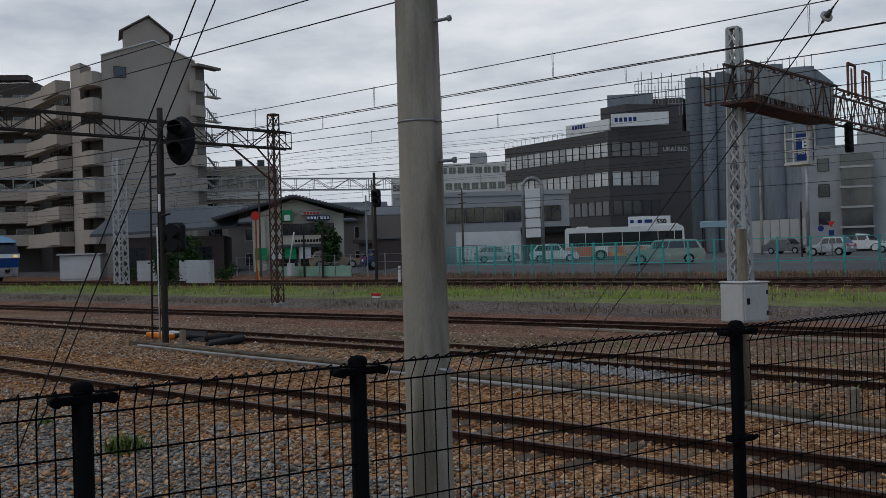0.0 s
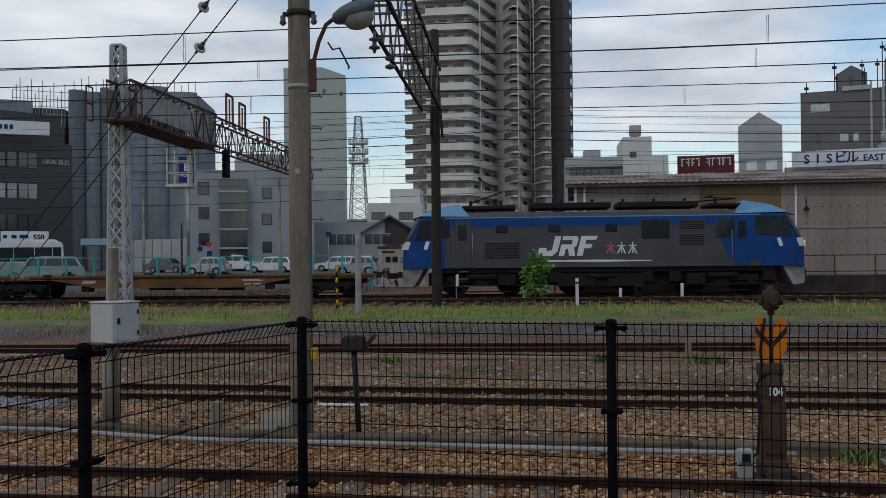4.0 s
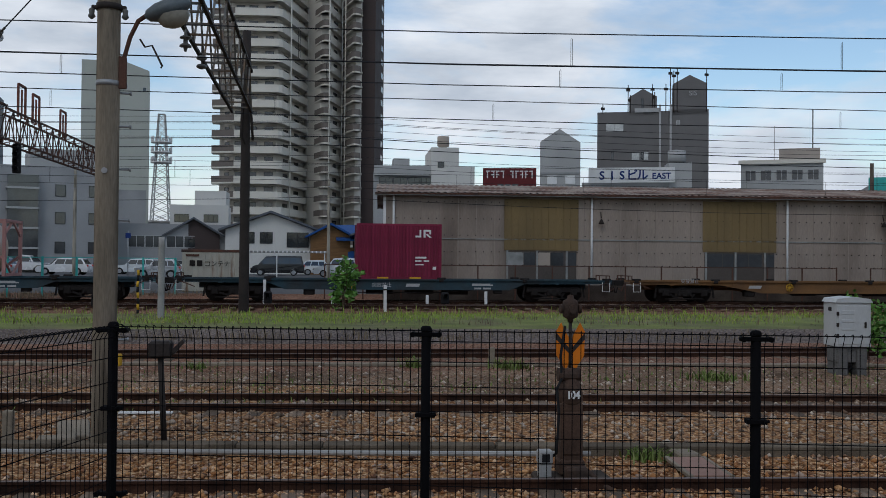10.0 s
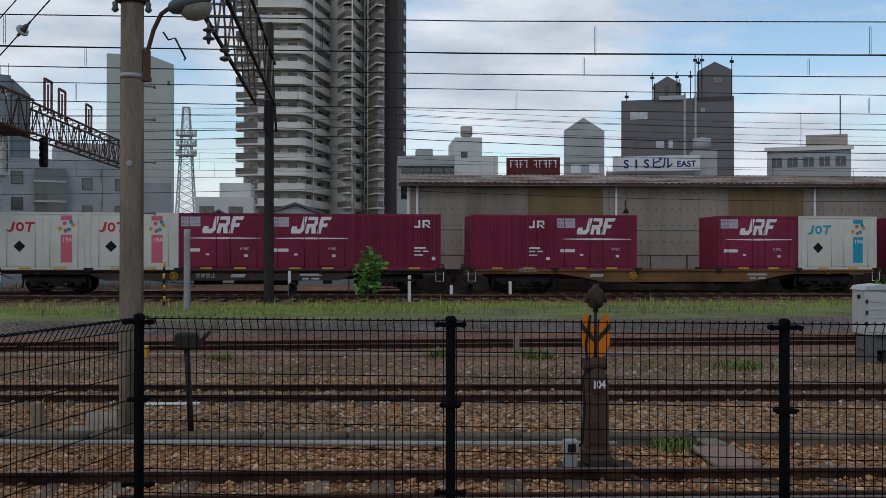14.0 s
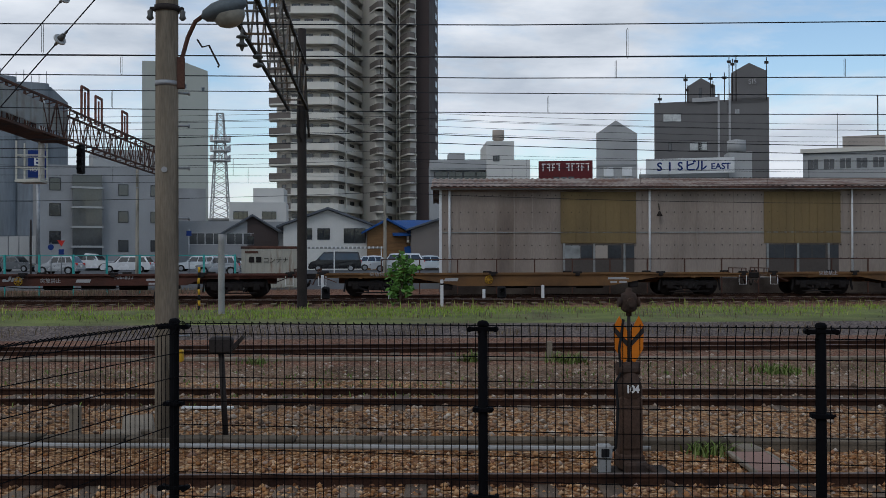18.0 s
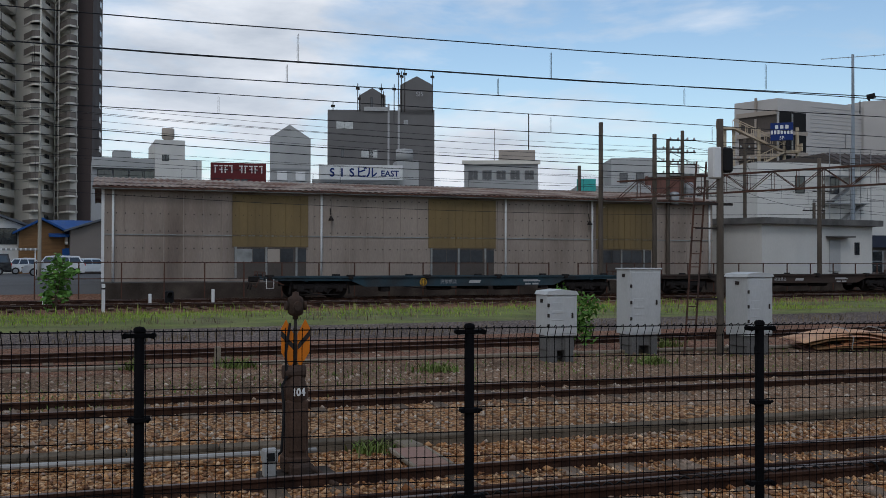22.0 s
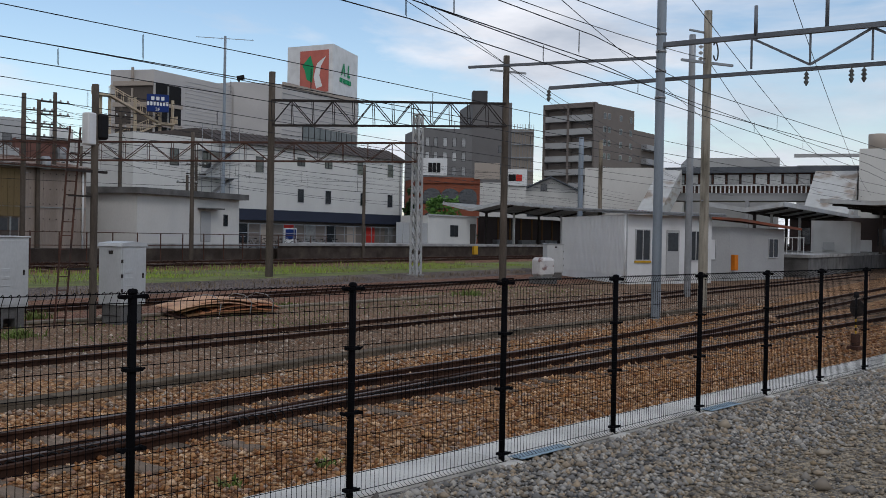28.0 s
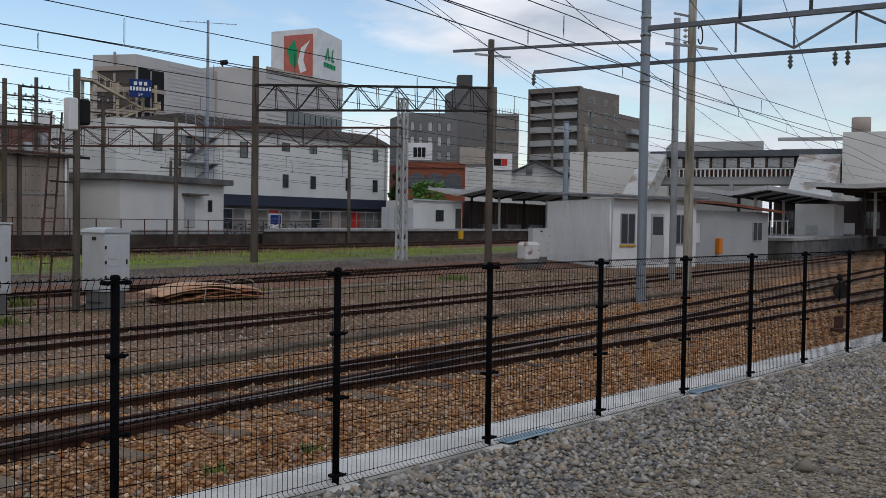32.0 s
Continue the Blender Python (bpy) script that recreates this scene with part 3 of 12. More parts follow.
M["wagon_red"] = mat("grimy_red_brown_wagon", (0.105, 0.042, 0.030), 0.75, 0, 0.2, 0.8, 30, 0.08, stain=(0.05, 0.035, 0.03), stain_amount=0.8)
M["leaf"] = isles("green_leaves", [(0.060, 0.132, 0.030), (0.096, 0.204, 0.042), (0.132, 0.264, 0.060), (0.072, 0.156, 0.036)], 0.55)
M["leaf_dark"] = isles("dark_leaves", [(0.02, 0.04, 0.016), (0.03, 0.06, 0.02), (0.045, 0.085, 0.028)], 0.6)
M["bark"] = mat("bark", (0.09, 0.07, 0.05), 0.9, 0, 0.3, 6, 40, 0.5)
M["cabinet"] = mat("grey_cabinet_paint", (0.55, 0.565, 0.565), 0.55, 0, 0.08, 1.5, 30, 0.04, stain=(0.34, 0.34, 0.33), stain_amount=0.55, stretch=(1, 1, 0.4))
M["tarp"] = mat("orange_tarpaulin", (0.52, 0.23, 0.11), 0.6, 0, 0.2, 3, 20, 0.6, stain=(0.30, 0.10, 0.05), stain_amount=0.6)
M["slate"] = mat("blue_grey_roof_tiles", (0.10, 0.11, 0.125), 0.6, 0, 0.15, 1, 20, 0.2)
M["blue_roof"] = mat("blue_tarp_roof", (0.02, 0.075, 0.24), 0.5, 0, 0.2, 0.8, 12, 0.3)
M["wood_wall"] = mat("brown_board_wall", (0.20, 0.11, 0.05), 0.8, 0, 0.2, 1.5, 20, 0.2, stretch=(0.5, 0.5, 4))
M["brick"] = mat("red_brick_facing", (0.26, 0.085, 0.05), 0.85, 0, 0.12, 0.6, 20, 0.1)
M["rust_roof"] = mat("rust_red_metal_roof", (0.26, 0.075, 0.04), 0.7, 0.1, 0.25, 1.2, 20, 0.1, stain=(0.16, 0.10, 0.08), stain_amount=0.7)
M["fence_teal"] = mat("turquoise_fence_paint", (0.06, 0.40, 0.37), 0.55, 0, 0.1, 2, 20, 0)
M["insulator"] = mat("glazed_insulator", (0.45, 0.46, 0.45), 0.25, 0, 0.1, 5, 30, 0)
M["hood_grey"] = mat("greenish_grey_hood", (0.12, 0.14, 0.15), 0.5, 0.2, 0.15, 4, 30, 0.05)
M["lamp_glass"] = mat("lamp_bowl", (0.27, 0.255, 0.21), 0.25, 0, 0.15, 4, 20, 0)
M["tyre"] = mat("rubber_tyre", (0.018, 0.018, 0.019), 0.85, 0, 0.1, 5, 40, 0.05)
M["headlight"] = mat("lit_headlight", (1.0, 0.7, 0.3), 0.3, 0, 0.0, 5, 40, 0, emit=0.8)
CAR_COLOURS = {"white": (0.72, 0.73, 0.74), "silver": (0.46, 0.48, 0.50), "black": (0.012, 0.012, 0.014), "sage": (0.30, 0.36, 0.31), "grey": (0.16, 0.17, 0.18), "pearl": (0.62, 0.66, 0.68)}
for n_, c_ in CAR_COLOURS.items():
    M["car_" + n_] = mat(n_ + "_car_paint", c_, 0.22, 0.1 if n_ != "silver" else 0.5, 0.03, 1, 10, 0.0, spec=0.6)

M["bus_white"] = mat("bus_white_paint", (0.72, 0.72, 0.70), 0.35, 0, 0.05, 1, 20, 0, spec=0.4)
M["bus_orange"] = mat("bus_orange_wrap", (0.62, 0.12, 0.05), 0.4, 0, 0.12, 1.4, 9, 0, stain=(0.50, 0.36, 0.30), stain_amount=0.9, edge=(0.5, 0.56), spec=0.3)
M["rust_cream"] = mat("rusty_cream_container", (0.42, 0.41, 0.35), 0.7, 0, 0.1, 1.2, 20, 0.08, stain=(0.17, 0.07, 0.03), stain_amount=0.95, stretch=(3.0, 3.0, 0.5), edge=(0.55, 0.66))

M["car_tan"] = mat("tan_car_paint", (0.30, 0.24, 0.17), 0.3, 0.2, 0.05, 1, 20, 0, spec=0.5)
M["car_navy"] = mat("navy_car_paint", (0.03, 0.05, 0.14), 0.3, 0.2, 0.05, 1, 20, 0, spec=0.5)
M["teal_pale"] = mat("pale_blue_sheet", (0.30, 0.42, 0.47), 0.6, 0, 0.08, 1, 20, 0.02)
M["car_glass"] = glass("tinted_car_glass", (0.018, 0.022, 0.024), 0.05)

M["sand"] = stones("sandy_gravel", [(0.25, 0.205, 0.150), (0.31, 0.255, 0.18), (0.18, 0.162, 0.138), (0.36, 0.295, 0.21), (0.15, 0.128, 0.10)], 30, patch=0.3)
M["sand_bits"] = isles("tan_stones", [(0.22, 0.19, 0.15), (0.30, 0.25, 0.18), (0.17, 0.165, 0.16), (0.36, 0.30, 0.22), (0.14, 0.125, 0.11), (0.26, 0.20, 0.13)])
M["faded_red"] = mat("faded_red_sign", (0.52, 0.15, 0.115), 0.6, 0, 0.1, 1, 20, 0)
M["red_brown"] = mat("red_brown_tiles", (0.17, 0.085, 0.07), 0.8, 0, 0.12, 0.5, 12, 0.05)
# dark brown that stands in for the shade in recesses and openings
M["recess"] = mat("painted_recess_shade", (0.10, 0.085, 0.075), 0.85, 0, 0.15, 0.5, 12, 0.0)
M["blue_patch"] = mat("blue_grey_patch", (0.27, 0.36, 0.42), 0.8, 0, 0.15, 3, 30, 0.1)
M["white_stone"] = isles("pale_broken_stone", [(0.26, 0.25, 0.24), (0.19, 0.18, 0.18), (0.34, 0.33, 0.32)])

M["mark_lilac"] = mat("pale_lilac_notice", (0.50, 0.45, 0.52), 0.6, 0, 0.06, 2, 30, 0)
M["slab_grey"] = mat("weathered_slab", (0.27, 0.225, 0.17), 0.95, 0, 0.2, 2, 40, 0.3, stain=(0.16, 0.135, 0.105), stain_amount=0.8)
M["conduit"] = mat("dull_conduit", (0.36, 0.36, 0.35), 0.6, 0, 0.12, 2, 40, 0.1, stain=(0.24, 0.22, 0.19), stain_amount=0.7)

M["green_sheet"] = mat("pale_green_sheet", (0.22, 0.36, 0.28), 0.7, 0, 0.15, 1, 20, 0.1)
M["stair_sheet"] = mat("stained_pale_sheet", (0.50, 0.50, 0.48), 0.7, 0, 0.1, 0.8, 20, 0.05, stain=(0.27, 0.20, 0.14), stain_amount=0.8, stretch=(1, 1, 2), edge=(0.52, 0.66))
M["awning"] = mat("dark_navy_band", (0.032, 0.038, 0.06), 0.6, 0, 0.1, 1, 20, 0)

M["cream_wall"] = mat("cream_rendered_wall", (0.58, 0.55, 0.46), 0.85, 0, 0.08, 0.4, 12, 0.1, stain=(0.42, 0.39, 0.32), stain_amount=0.5)
M["iron_case"] = mat("dark_rusted_iron", (0.092, 0.056, 0.040), 0.85, 0.1, 0.3, 4, 50, 0.3, stain=(0.035, 0.03, 0.028), stain_amount=0.9)

M["red_pole"] = mat("red_orange_pole_paint", (0.45, 0.09, 0.03), 0.6, 0, 0.1, 2, 30, 0.05)

# ---- ground: one sheet from behind the camera to the horizon ----
TRAIN_Y = 44.0       # middle of the freight line
HEAD = 0.40          # its rail heads; the near yard's lie at 0


def main_bend(x):
    """How far the main lines swing towards the yard west of the signal bridge."""
    if x >= -10:
        return 0.0
    if x <= -34:
        return 0.065 * (x + 22)
    return -0.065 * (x + 10) ** 2 / 48


def kerb_y(x):
    """Outer edge of the boundary kerb; it turns back at the corner post."""
    return 6.24 - 0.203 * (x + 0.95)


def t1_y(x):
    return 8.87 - 0.062 * x - 0.0012 * x * x if x > -8 else 9.29 - 0.0345 * (x + 8)


def t2_y(x):
    return 15.05 - 0.082 * x + 0.00022 * x * x if x > -12 else 16.07 - 0.03 * (x + 12)


def t3_y(x):
    return 22.75 + (0.0 if x > -15 else 0.035 * (x + 15))


def tan_edge(x):
    """Where the tan ballast of the near track gives way to the darker rusty one."""
    return 12.2 - 0.40 * min(max(x - 2, 0), 6) - 0.055 * min(max(x - 8, 0), 30)


ROWS_Y = [(-4000, -0.2), (-300, -0.15), (-30, -0.13), (1.9, -0.12), ("sand", -0.12), (None, -0.12), (None, -0.12), ("tan", -0.12), ("rust", -0.11), (19.7, -0.10), (24.0, -0.06), (25.2, 0.0), (27.6, 0.22), (34.8, 0.26), (36.6, 0.18), (50.0, 0.2), (52.0, 0.42), (54.6, 0.85), (140, 0.88), (500, 0.6), (4500, 0.5)]
ZONE = ["far_ground", "far_ground", "sand", "sand", "gravel", "gravel", "ballast", "ballast", "yard_soil", "ballast_far", "ballast_far", "cess", "soil_grass", "ballast_far", "ballast_far", "ballast_far", "asphalt", "asphalt", "far_ground", "far_ground"]
g = G()
xs = [-4000, -600, -160] + list(range(-90, 91, 6)) + [160, 600, 4000]
keys = sorted(set(ZONE))
verts = []
for x in xs:
    for j, (y, z) in enumerate(ROWS_Y):
        if y == "sand":
            y = max(kerb_y(min(max(x, -1.4), 26)) - 1.7, 1.95) if x > -2 else 2.0
        elif y == "tan":
            y = tan_edge(x)
        elif y == "rust":
            y = max(17.5 - 0.62 * max(x - 1, 0), tan_edge(x) + 0.3)
        elif y is None:
            y = kerb_y(min(max(x, -1.4), 26)) + (-0.1 if j == 5 else 0.55)
            y = max(y, 1.8 + 0.05 * j)
        verts.append((x, y, z))
k = len(ROWS_Y)
for j in range(k - 1):
    fs = [(i * k + j, (i + 1) * k + j, (i + 1) * k + j + 1, i * k + j + 1) for i in range(len(xs) - 1)]
    g.f += fs
    g.m += [keys.index(ZONE[j])] * len(fs)
    g.s += [False] * len(fs)
g.v = verts
solid("ground", g, [M[n] for n in keys], "yard ground of brown ballast, grey gravel and grassy strip", "ground", kind="structure")


def scatter(name, n, where, size, m, label, seed, lift=0.35):
    """Many loose stones in one mesh: squashed, jittered octahedra lying on the ground."""
    rg = np.random.default_rng(seed)
    x, y, z = where(rg, n)
    n = len(x)
    s = size * rg.uniform(0.45, 1.25, n) * (1 + 0.6 * (rg.random(n) > 0.93))
    base = np.array([(1, 0, 0), (0, 1, 0), (-1, 0, 0), (0, -1, 0), (0.15, 0.1, 0.75), (0, 0, -0.7)])
    v = base[None] * (1 + rg.uniform(-0.35, 0.35, (n, 6, 3)))
    a = rg.uniform(0, 6.28, n)
    c, w = np.cos(a), np.sin(a)
    v = np.stack([v[..., 0] * c[:, None] - v[..., 1] * w[:, None] * 0.8, v[..., 0] * w[:, None] + v[..., 1] * c[:, None] * 0.8, v[..., 2] * rg.uniform(0.6, 1.0, (n, 1))], -1) * s[:, None, None]
    v += np.stack([x, y, z + s * lift], -1)[:, None]
    f = np.array([(0, 1, 4), (1, 2, 4), (2, 3, 4), (3, 0, 4), (1, 0, 5), (2, 1, 5), (3, 2, 5), (0, 3, 5)])
    f = (f[None] + 6 * np.arange(n)[:, None, None]).reshape(-1, 3)
    me = bpy.data.meshes.new(name)
    me.vertices.add(n * 6)
    me.vertices.foreach_set("co", v.astype(np.float32).ravel())
    me.loops.add(len(f) * 3)
    me.loops.foreach_set("vertex_index", f.astype(np.int32).ravel())
    me.polygons.add(len(f))
    me.polygons.foreach_set("loop_start", np.arange(0, len(f) * 3, 3, dtype=np.int32))
    me.update(calc_edges=True)
    me.materials.append(m)
    return tagged(new(name, me), label, "stones", kind="stuff")


def near_band(x0, x1, y0f, y1, z=-0.12):
    def where(rg, n):
        x = rg.uniform(x0, x1, n)
        lo, hi = np.array([y0f(v) for v in x]), np.array([y1(v) for v in x])
        y = lo + (hi - lo) * rg.random(n) ** 1.25
        return x, y, np.full(n, z)
    return where


scatter("ballast", 60000, near_band(-26, 30, lambda v: kerb_y(v) + 0.66 if v > -1.4 else 3.2 + 0.0 * v, lambda v: tan_edge(v) + 0.15), 0.034, M["stone_bits"], "loose brown and tan ballast stones between the tracks", 3)
scatter("ballast", 46000, near_band(-34, 40, lambda v: tan_edge(v) - 0.25, lambda v: 22.5), 0.040, M["rust_bits"], "rust-tinged ballast stones round the middle tracks", 4)


def gravel_place(rg, n):
    x = rg.uniform(-2, 26, n)
    y = np.array([kerb_y(v) - 0.12 for v in x]) - 5.0 * rg.random(n) ** 1.4
    edge = np.array([kerb_y(v) for v in x]) - 1.6 - 0.5 * rg.random(n)
    keep = (y > -1.5) & (np.hypot(x, y) > 2.6) & ((y > edge) | (rg.random(n) < 0.12))
    return x[keep], y[keep], np.full(keep.sum(), -0.12)


scatter("gravel", 52000, gravel_place, 0.037, M["grey_bits"], "loose blue-grey gravel beside the pale kerb", 5)


def sandy_place(rg, n):
    x = rg.uniform(-2, 26, n)
    y = np.array([kerb_y(v) - 1.5 for v in x]) - 4.0 * rg.random(n) ** 1.2
    keep = (y > -2.5) & (np.hypot(x, y) > 2.4)
    return x[keep], y[keep], np.full(keep.sum(), -0.125)


scatter("gravel", 26000, sandy_place, 0.026, M["sand_bits"], "small tan and grey pebbles on sandy ground", 8)


def gravel_left(rg, n):
    x = rg.uniform(-22, -2.4, n)
    y = rg.uniform(0.5, 8.2, n)
    keep = (y < t1_y(0) - 1.2 - 0.02 * x)
    return x[keep], y[keep], np.full(keep.sum(), -0.12)


scatter("gravel", 22000, gravel_left, 0.034, M["grey_bits"], "loose grey gravel below the track edge", 6)


def tufts(name, n, place, h, m, label, seed, lean=0.5, wide=0.012):
    """Grass: narrow blades, each two triangles, bent outwards."""
    rg = np.random.default_rng(seed)
    x, y, z = place(rg, n)
    n = len(x)
    a, hh = rg.uniform(0, 6.28, n), h * rg.uniform(0.35, 1.2, n)
    l = lean * hh * rg.random(n)
    dx, dy = np.cos(a), np.sin(a)
    w = wide * rg.uniform(0.6, 1.5, n)
    p = np.stack([x, y, z], -1)
    side = np.stack([-dy, dx, 0 * x], -1) * w[:, None]
    mid = p + np.stack([dx * l * 0.3, dy * l * 0.3, hh * 0.6], -1)
    tip = p + np.stack([dx * l, dy * l, hh], -1)
    v = np.stack([p - side, p + side, mid + side * 0.7, mid - side * 0.7, tip], 1)
    f = (np.array([(0, 1, 2), (0, 2, 3), (3, 2, 4)])[None] + 5 * np.arange(n)[:, None, None]).reshape(-1, 3)
    me = bpy.data.meshes.new(name)
    me.vertices.add(n * 5)
    me.vertices.foreach_set("co", v.astype(np.float32).ravel())
    me.loops.add(len(f) * 3)
    me.loops.foreach_set("vertex_index", f.astype(np.int32).ravel())
    me.polygons.add(len(f))
    me.polygons.foreach_set("loop_start", np.arange(0, len(f) * 3, 3, dtype=np.int32))
    me.update(calc_edges=True)
    me.materials.append(m)
    return tagged(new(name, me), label, "grass", kind="stuff")


def strip(x0, x1, y0, y1, z, clump=0.45):
    def place(rg, n):
        x, y = rg.uniform(x0, x1, n), rg.uniform(y0, y1, n)
        d = np.array([noise.noise(Vector((u * clump, v * clump, 0.3))) for u, v in zip(x, y)])
        keep = d + rg.uniform(-0.4, 0.4, n) > 0.02
        return x[keep], y[keep], np.full(keep.sum(), z)
    return place


tufts("grass", 90000, strip(-75, 62, 29.8, 35.6, 0.2, 0.22), 0.15, M["grass"], "bright green grass strip between the tracks", 11)
tufts("grass", 6000, strip(-70, 60, 33.0, 36.4, 0.22, 0.9), 0.34, M["grass"], "taller weeds along the freight line", 12, 0.9)
tufts("dry_weeds", 12000, strip(-72, 60, 29.0, 36.0, 0.2, 0.5), 0.24, M["dry_grass"], "dry stalks standing in the grass strip", 14, 1.0)
tufts("yard_weeds", 9000, strip(-18, 40, 14.6, 20.0, -0.11, 0.45), 0.07, M["weed"], "thin low weeds on the yard soil", 15, 1.4)
tufts("dry_weeds", 34000, strip(-70, 60, 25.0, 30.2, 0.08, 0.6), 0.20, M["dry_grass"], "grey dead weeds on the stony bank", 13, 0.9)

# ---- tracks ----
RAIL = [(-0.062, -0.14), (0.062, -0.14), (0.062, -0.128), (0.012, -0.11), (0.012, -0.04), (0.033, -0.03), (0.033, -0.002), (-0.033, -0.002), (-0.033, -0.03), (-0.012, -0.04), (-0.012, -0.11), (-0.062, -0.128)]
SHINE = [(-0.026, -0.002), (0.026, -0.002), (0.022, 0.003), (-0.022, 0.003)]
SLEEPER = G().bbox(-0.11, 0.11, -1.02, 1.02, -0.16, -0.105, 0.012).mesh("sleeper", M["sleeper"])


def track(label, line, x0, x1, z=0.0, step=3.0, sleepers=True, pitch=0.62, shine=True, half=0.5665):
    """A pair of rails along y = line(x), with sleepers bedded in the ballast."""
    th = thing("railway_track", label, "track", kind="structure")
    n = max(2, int((x1 - x0) / step))
    pts = [Vector((x0 + (x1 - x0) * i / n, line(x0 + (x1 - x0) * i / n), z)) for i in range(n + 1)]
    for sgn in (-1, 1):
        off = []
        for i, p in enumerate(pts):
            a = pts[min(i + 1, n)] - pts[max(i - 1, 0)]
            s = Vector((-a.y, a.x, 0)).normalized()
            off.append(p + s * sgn * half)
        rail = part("rail", G().sweep(off, RAIL), M["rail_side"], th)
        if shine:
            part("worn_top", G().sweep(off, SHINE), M["rail_top"], rail, "polished running surface")
    if sleepers:
        x = max(x0, -40)
        count = 0
        while x < min(x1, 46) and count < 140:
            a = math.atan2(line(x + 0.5) - line(x - 0.5), 1.0)
            part("sleeper", SLEEPER, None, th, m=pose(x, line(x), z + 0.004 * (count % 3), 0, 0, math.degrees(a)))
            x += pitch
            count += 1
    return th


track("near rusty yard track in brown ballast", t1_y, -60, 20, shine=True)
track("middle rusty yard track", t2_y, -70, 75)
track("far yard track before the grass", t3_y, -75, 46, z=0.03)
track("front main line track beside the grass", lambda x: 39.6 + main_bend(x), -240, 260, z=0.40, step=5, pitch=0.7)
track("freight line the train runs on", lambda x: TRAIN_Y + main_bend(x), -400, 700, z=HEAD, step=5, pitch=0.7)


def join_t1(line, a=6.0, b=20.0):
    def f(x):
        w = min(max((x - a) / (b - a), 0.0), 1.0)
        w = w * w * (3 - 2 * w)
        return (1 - w) * t1_y(min(x, 20)) + w * line(x)
    return f


track("diverging yard track beyond the switch", join_t1(lambda x: 7.45 - 0.052 * (x - 15), 12.0, 22.0), 12, 90, z=0.0, step=4)
track("second diverging track by the kerb", join_t1(lambda x: 6.95 - 0.175 * (x - 14) + 0.0006 * (x - 14) ** 2, 5.0, 18.0), 6, 70, z=0.0, step=4)

gl = thing("guard_rail", "rusty guard rails beside the switch with a black coiled cable", "rail", kind="structure")
pts = [Vector((x, t1_y(x) - 0.76 - 0.004 * x, 0.0)) for x in range(2, 15)]
part("rail", G().sweep(pts[:7], RAIL), M["rail_side"], gl)
pts2 = [Vector((x, t1_y(x) - 0.38 - 0.002 * x, 0.0)) for x in range(-2, 15)]
part("rail", G().sweep(pts2, RAIL), M["rail_side"], gl)
coil = []
for i in range(520):
    x = 2.4 + i * 0.02
    coil.append((x, t1_y(x) - 0.665 - 0.003 * x + 0.05 * math.cos(i * 0.9), -0.04 + 0.05 * math.sin(i * 0.9)))
part("coiled_cable", G().tube(coil, 0.009, 4), M["black_matte"], gl, "black coiled heater cable")
for x in np.arange(2.6, 15, 1.24):
    part("tie_end", G().bbox(-0.12, 0.12, -0.42, 0.12, -0.17, -0.10, 0.015), M["sleeper"], gl, m=pose(x, t1_y(x) - 1.25, 0.012, 0, 0, -5))

# ---- boundary fence ----
FENCE_TOP, FENCE_FOOT = 1.66, -0.07
ALONG = Vector((2.0 * math.cos(math.atan(0.203)), -2.0 * math.sin(math.atan(0.203)), 0))
P0 = Vector((0.62, 5.93, 0))
BACK = Vector((-0.585, -1.91, 0))
CORNER = P0 - ALONG
POSTS = [CORNER + BACK * k for k in (5.47, 4.47, 3.47, 2.47, 2.0, 1.0)] + [CORNER + ALONG * i for i in range(0, 20)]
post_g = G().rod((0, 0, -0.3), (0, 0, 1.765), 0.0305, n=14)
post_cap = G().lathe([(0.001, 1.79), (0.025, 1.786), (0.035, 1.773), (0.035, 1.755), (0.0305, 1.752)], 14)
clamp_g = G().bbox(-0.09, 0.09, -0.022, 0.022, -0.013, 0.013, 0.004).rod((-0.08, -0.04, 0), (-0.08, 0.04, 0), 0.018, n=6).rod((0.08, -0.04, 0), (0.08, 0.04, 0), 0.018, n=6)
clamp_small = G().bbox(-0.062, 0.062, -0.045, 0.03, -0.014, 0.014, 0.004).rod((0.04, -0.05, 0), (0.07, -0.05, 0.01), 0.01, n=6)
meshes = dict(post=post_g.mesh("post", M["black"]), cap=post_cap.mesh("cap", M["black"]), clamp=clamp_g.mesh("clamp", M["black"]), small=clamp_small.mesh("clamp", M["black"]))


def panel_mesh(length):
    """A welded panel: upright wires folded over into a triangle at the top, and level wires."""
    g = G()
    n = int(length / 0.0505)
    r = 0.0027
    x0 = (length - (n - 1) * 0.0505) / 2
    top = 1.765
    for i in range(n):
        x = x0 + i * 0.0505
        g.rod((x, 0, 0.03), (x, 0, top - 0.07), r, n=4, caps=False)
        g.rod((x, 0, top - 0.07), (x, -0.04, top - 0.004), r, n=4, caps=False)
        g.rod((x, -0.04, top - 0.004), (x, -0.03, top + 0.01), r, n=4, caps=False)
        g.rod((x, -0.03, top + 0.01), (x, 0.012, top - 0.006), r, n=4, caps=False)
    for i in range(n):
        x = x0 + i * 0.0505
        g.rod((x, 0, 0.03), (x, -0.05, 0.005), r, n=4, caps=False)
    g.rod((0.02, -0.05, 0.005), (length - 0.02, -0.05, 0.005), 0.0031, n=4)
    for z, y in [(0.05 + 0.152 * i, 0.0) for i in range(11)] + [(top - 0.07, 0.0), (top - 0.002, -0.038), (top - 0.006, 0.008)]:
        g.rod((0.02, y, z), (length - 0.02, y, z), 0.0031, n=4)
    return g.mesh("panel", M["black"])


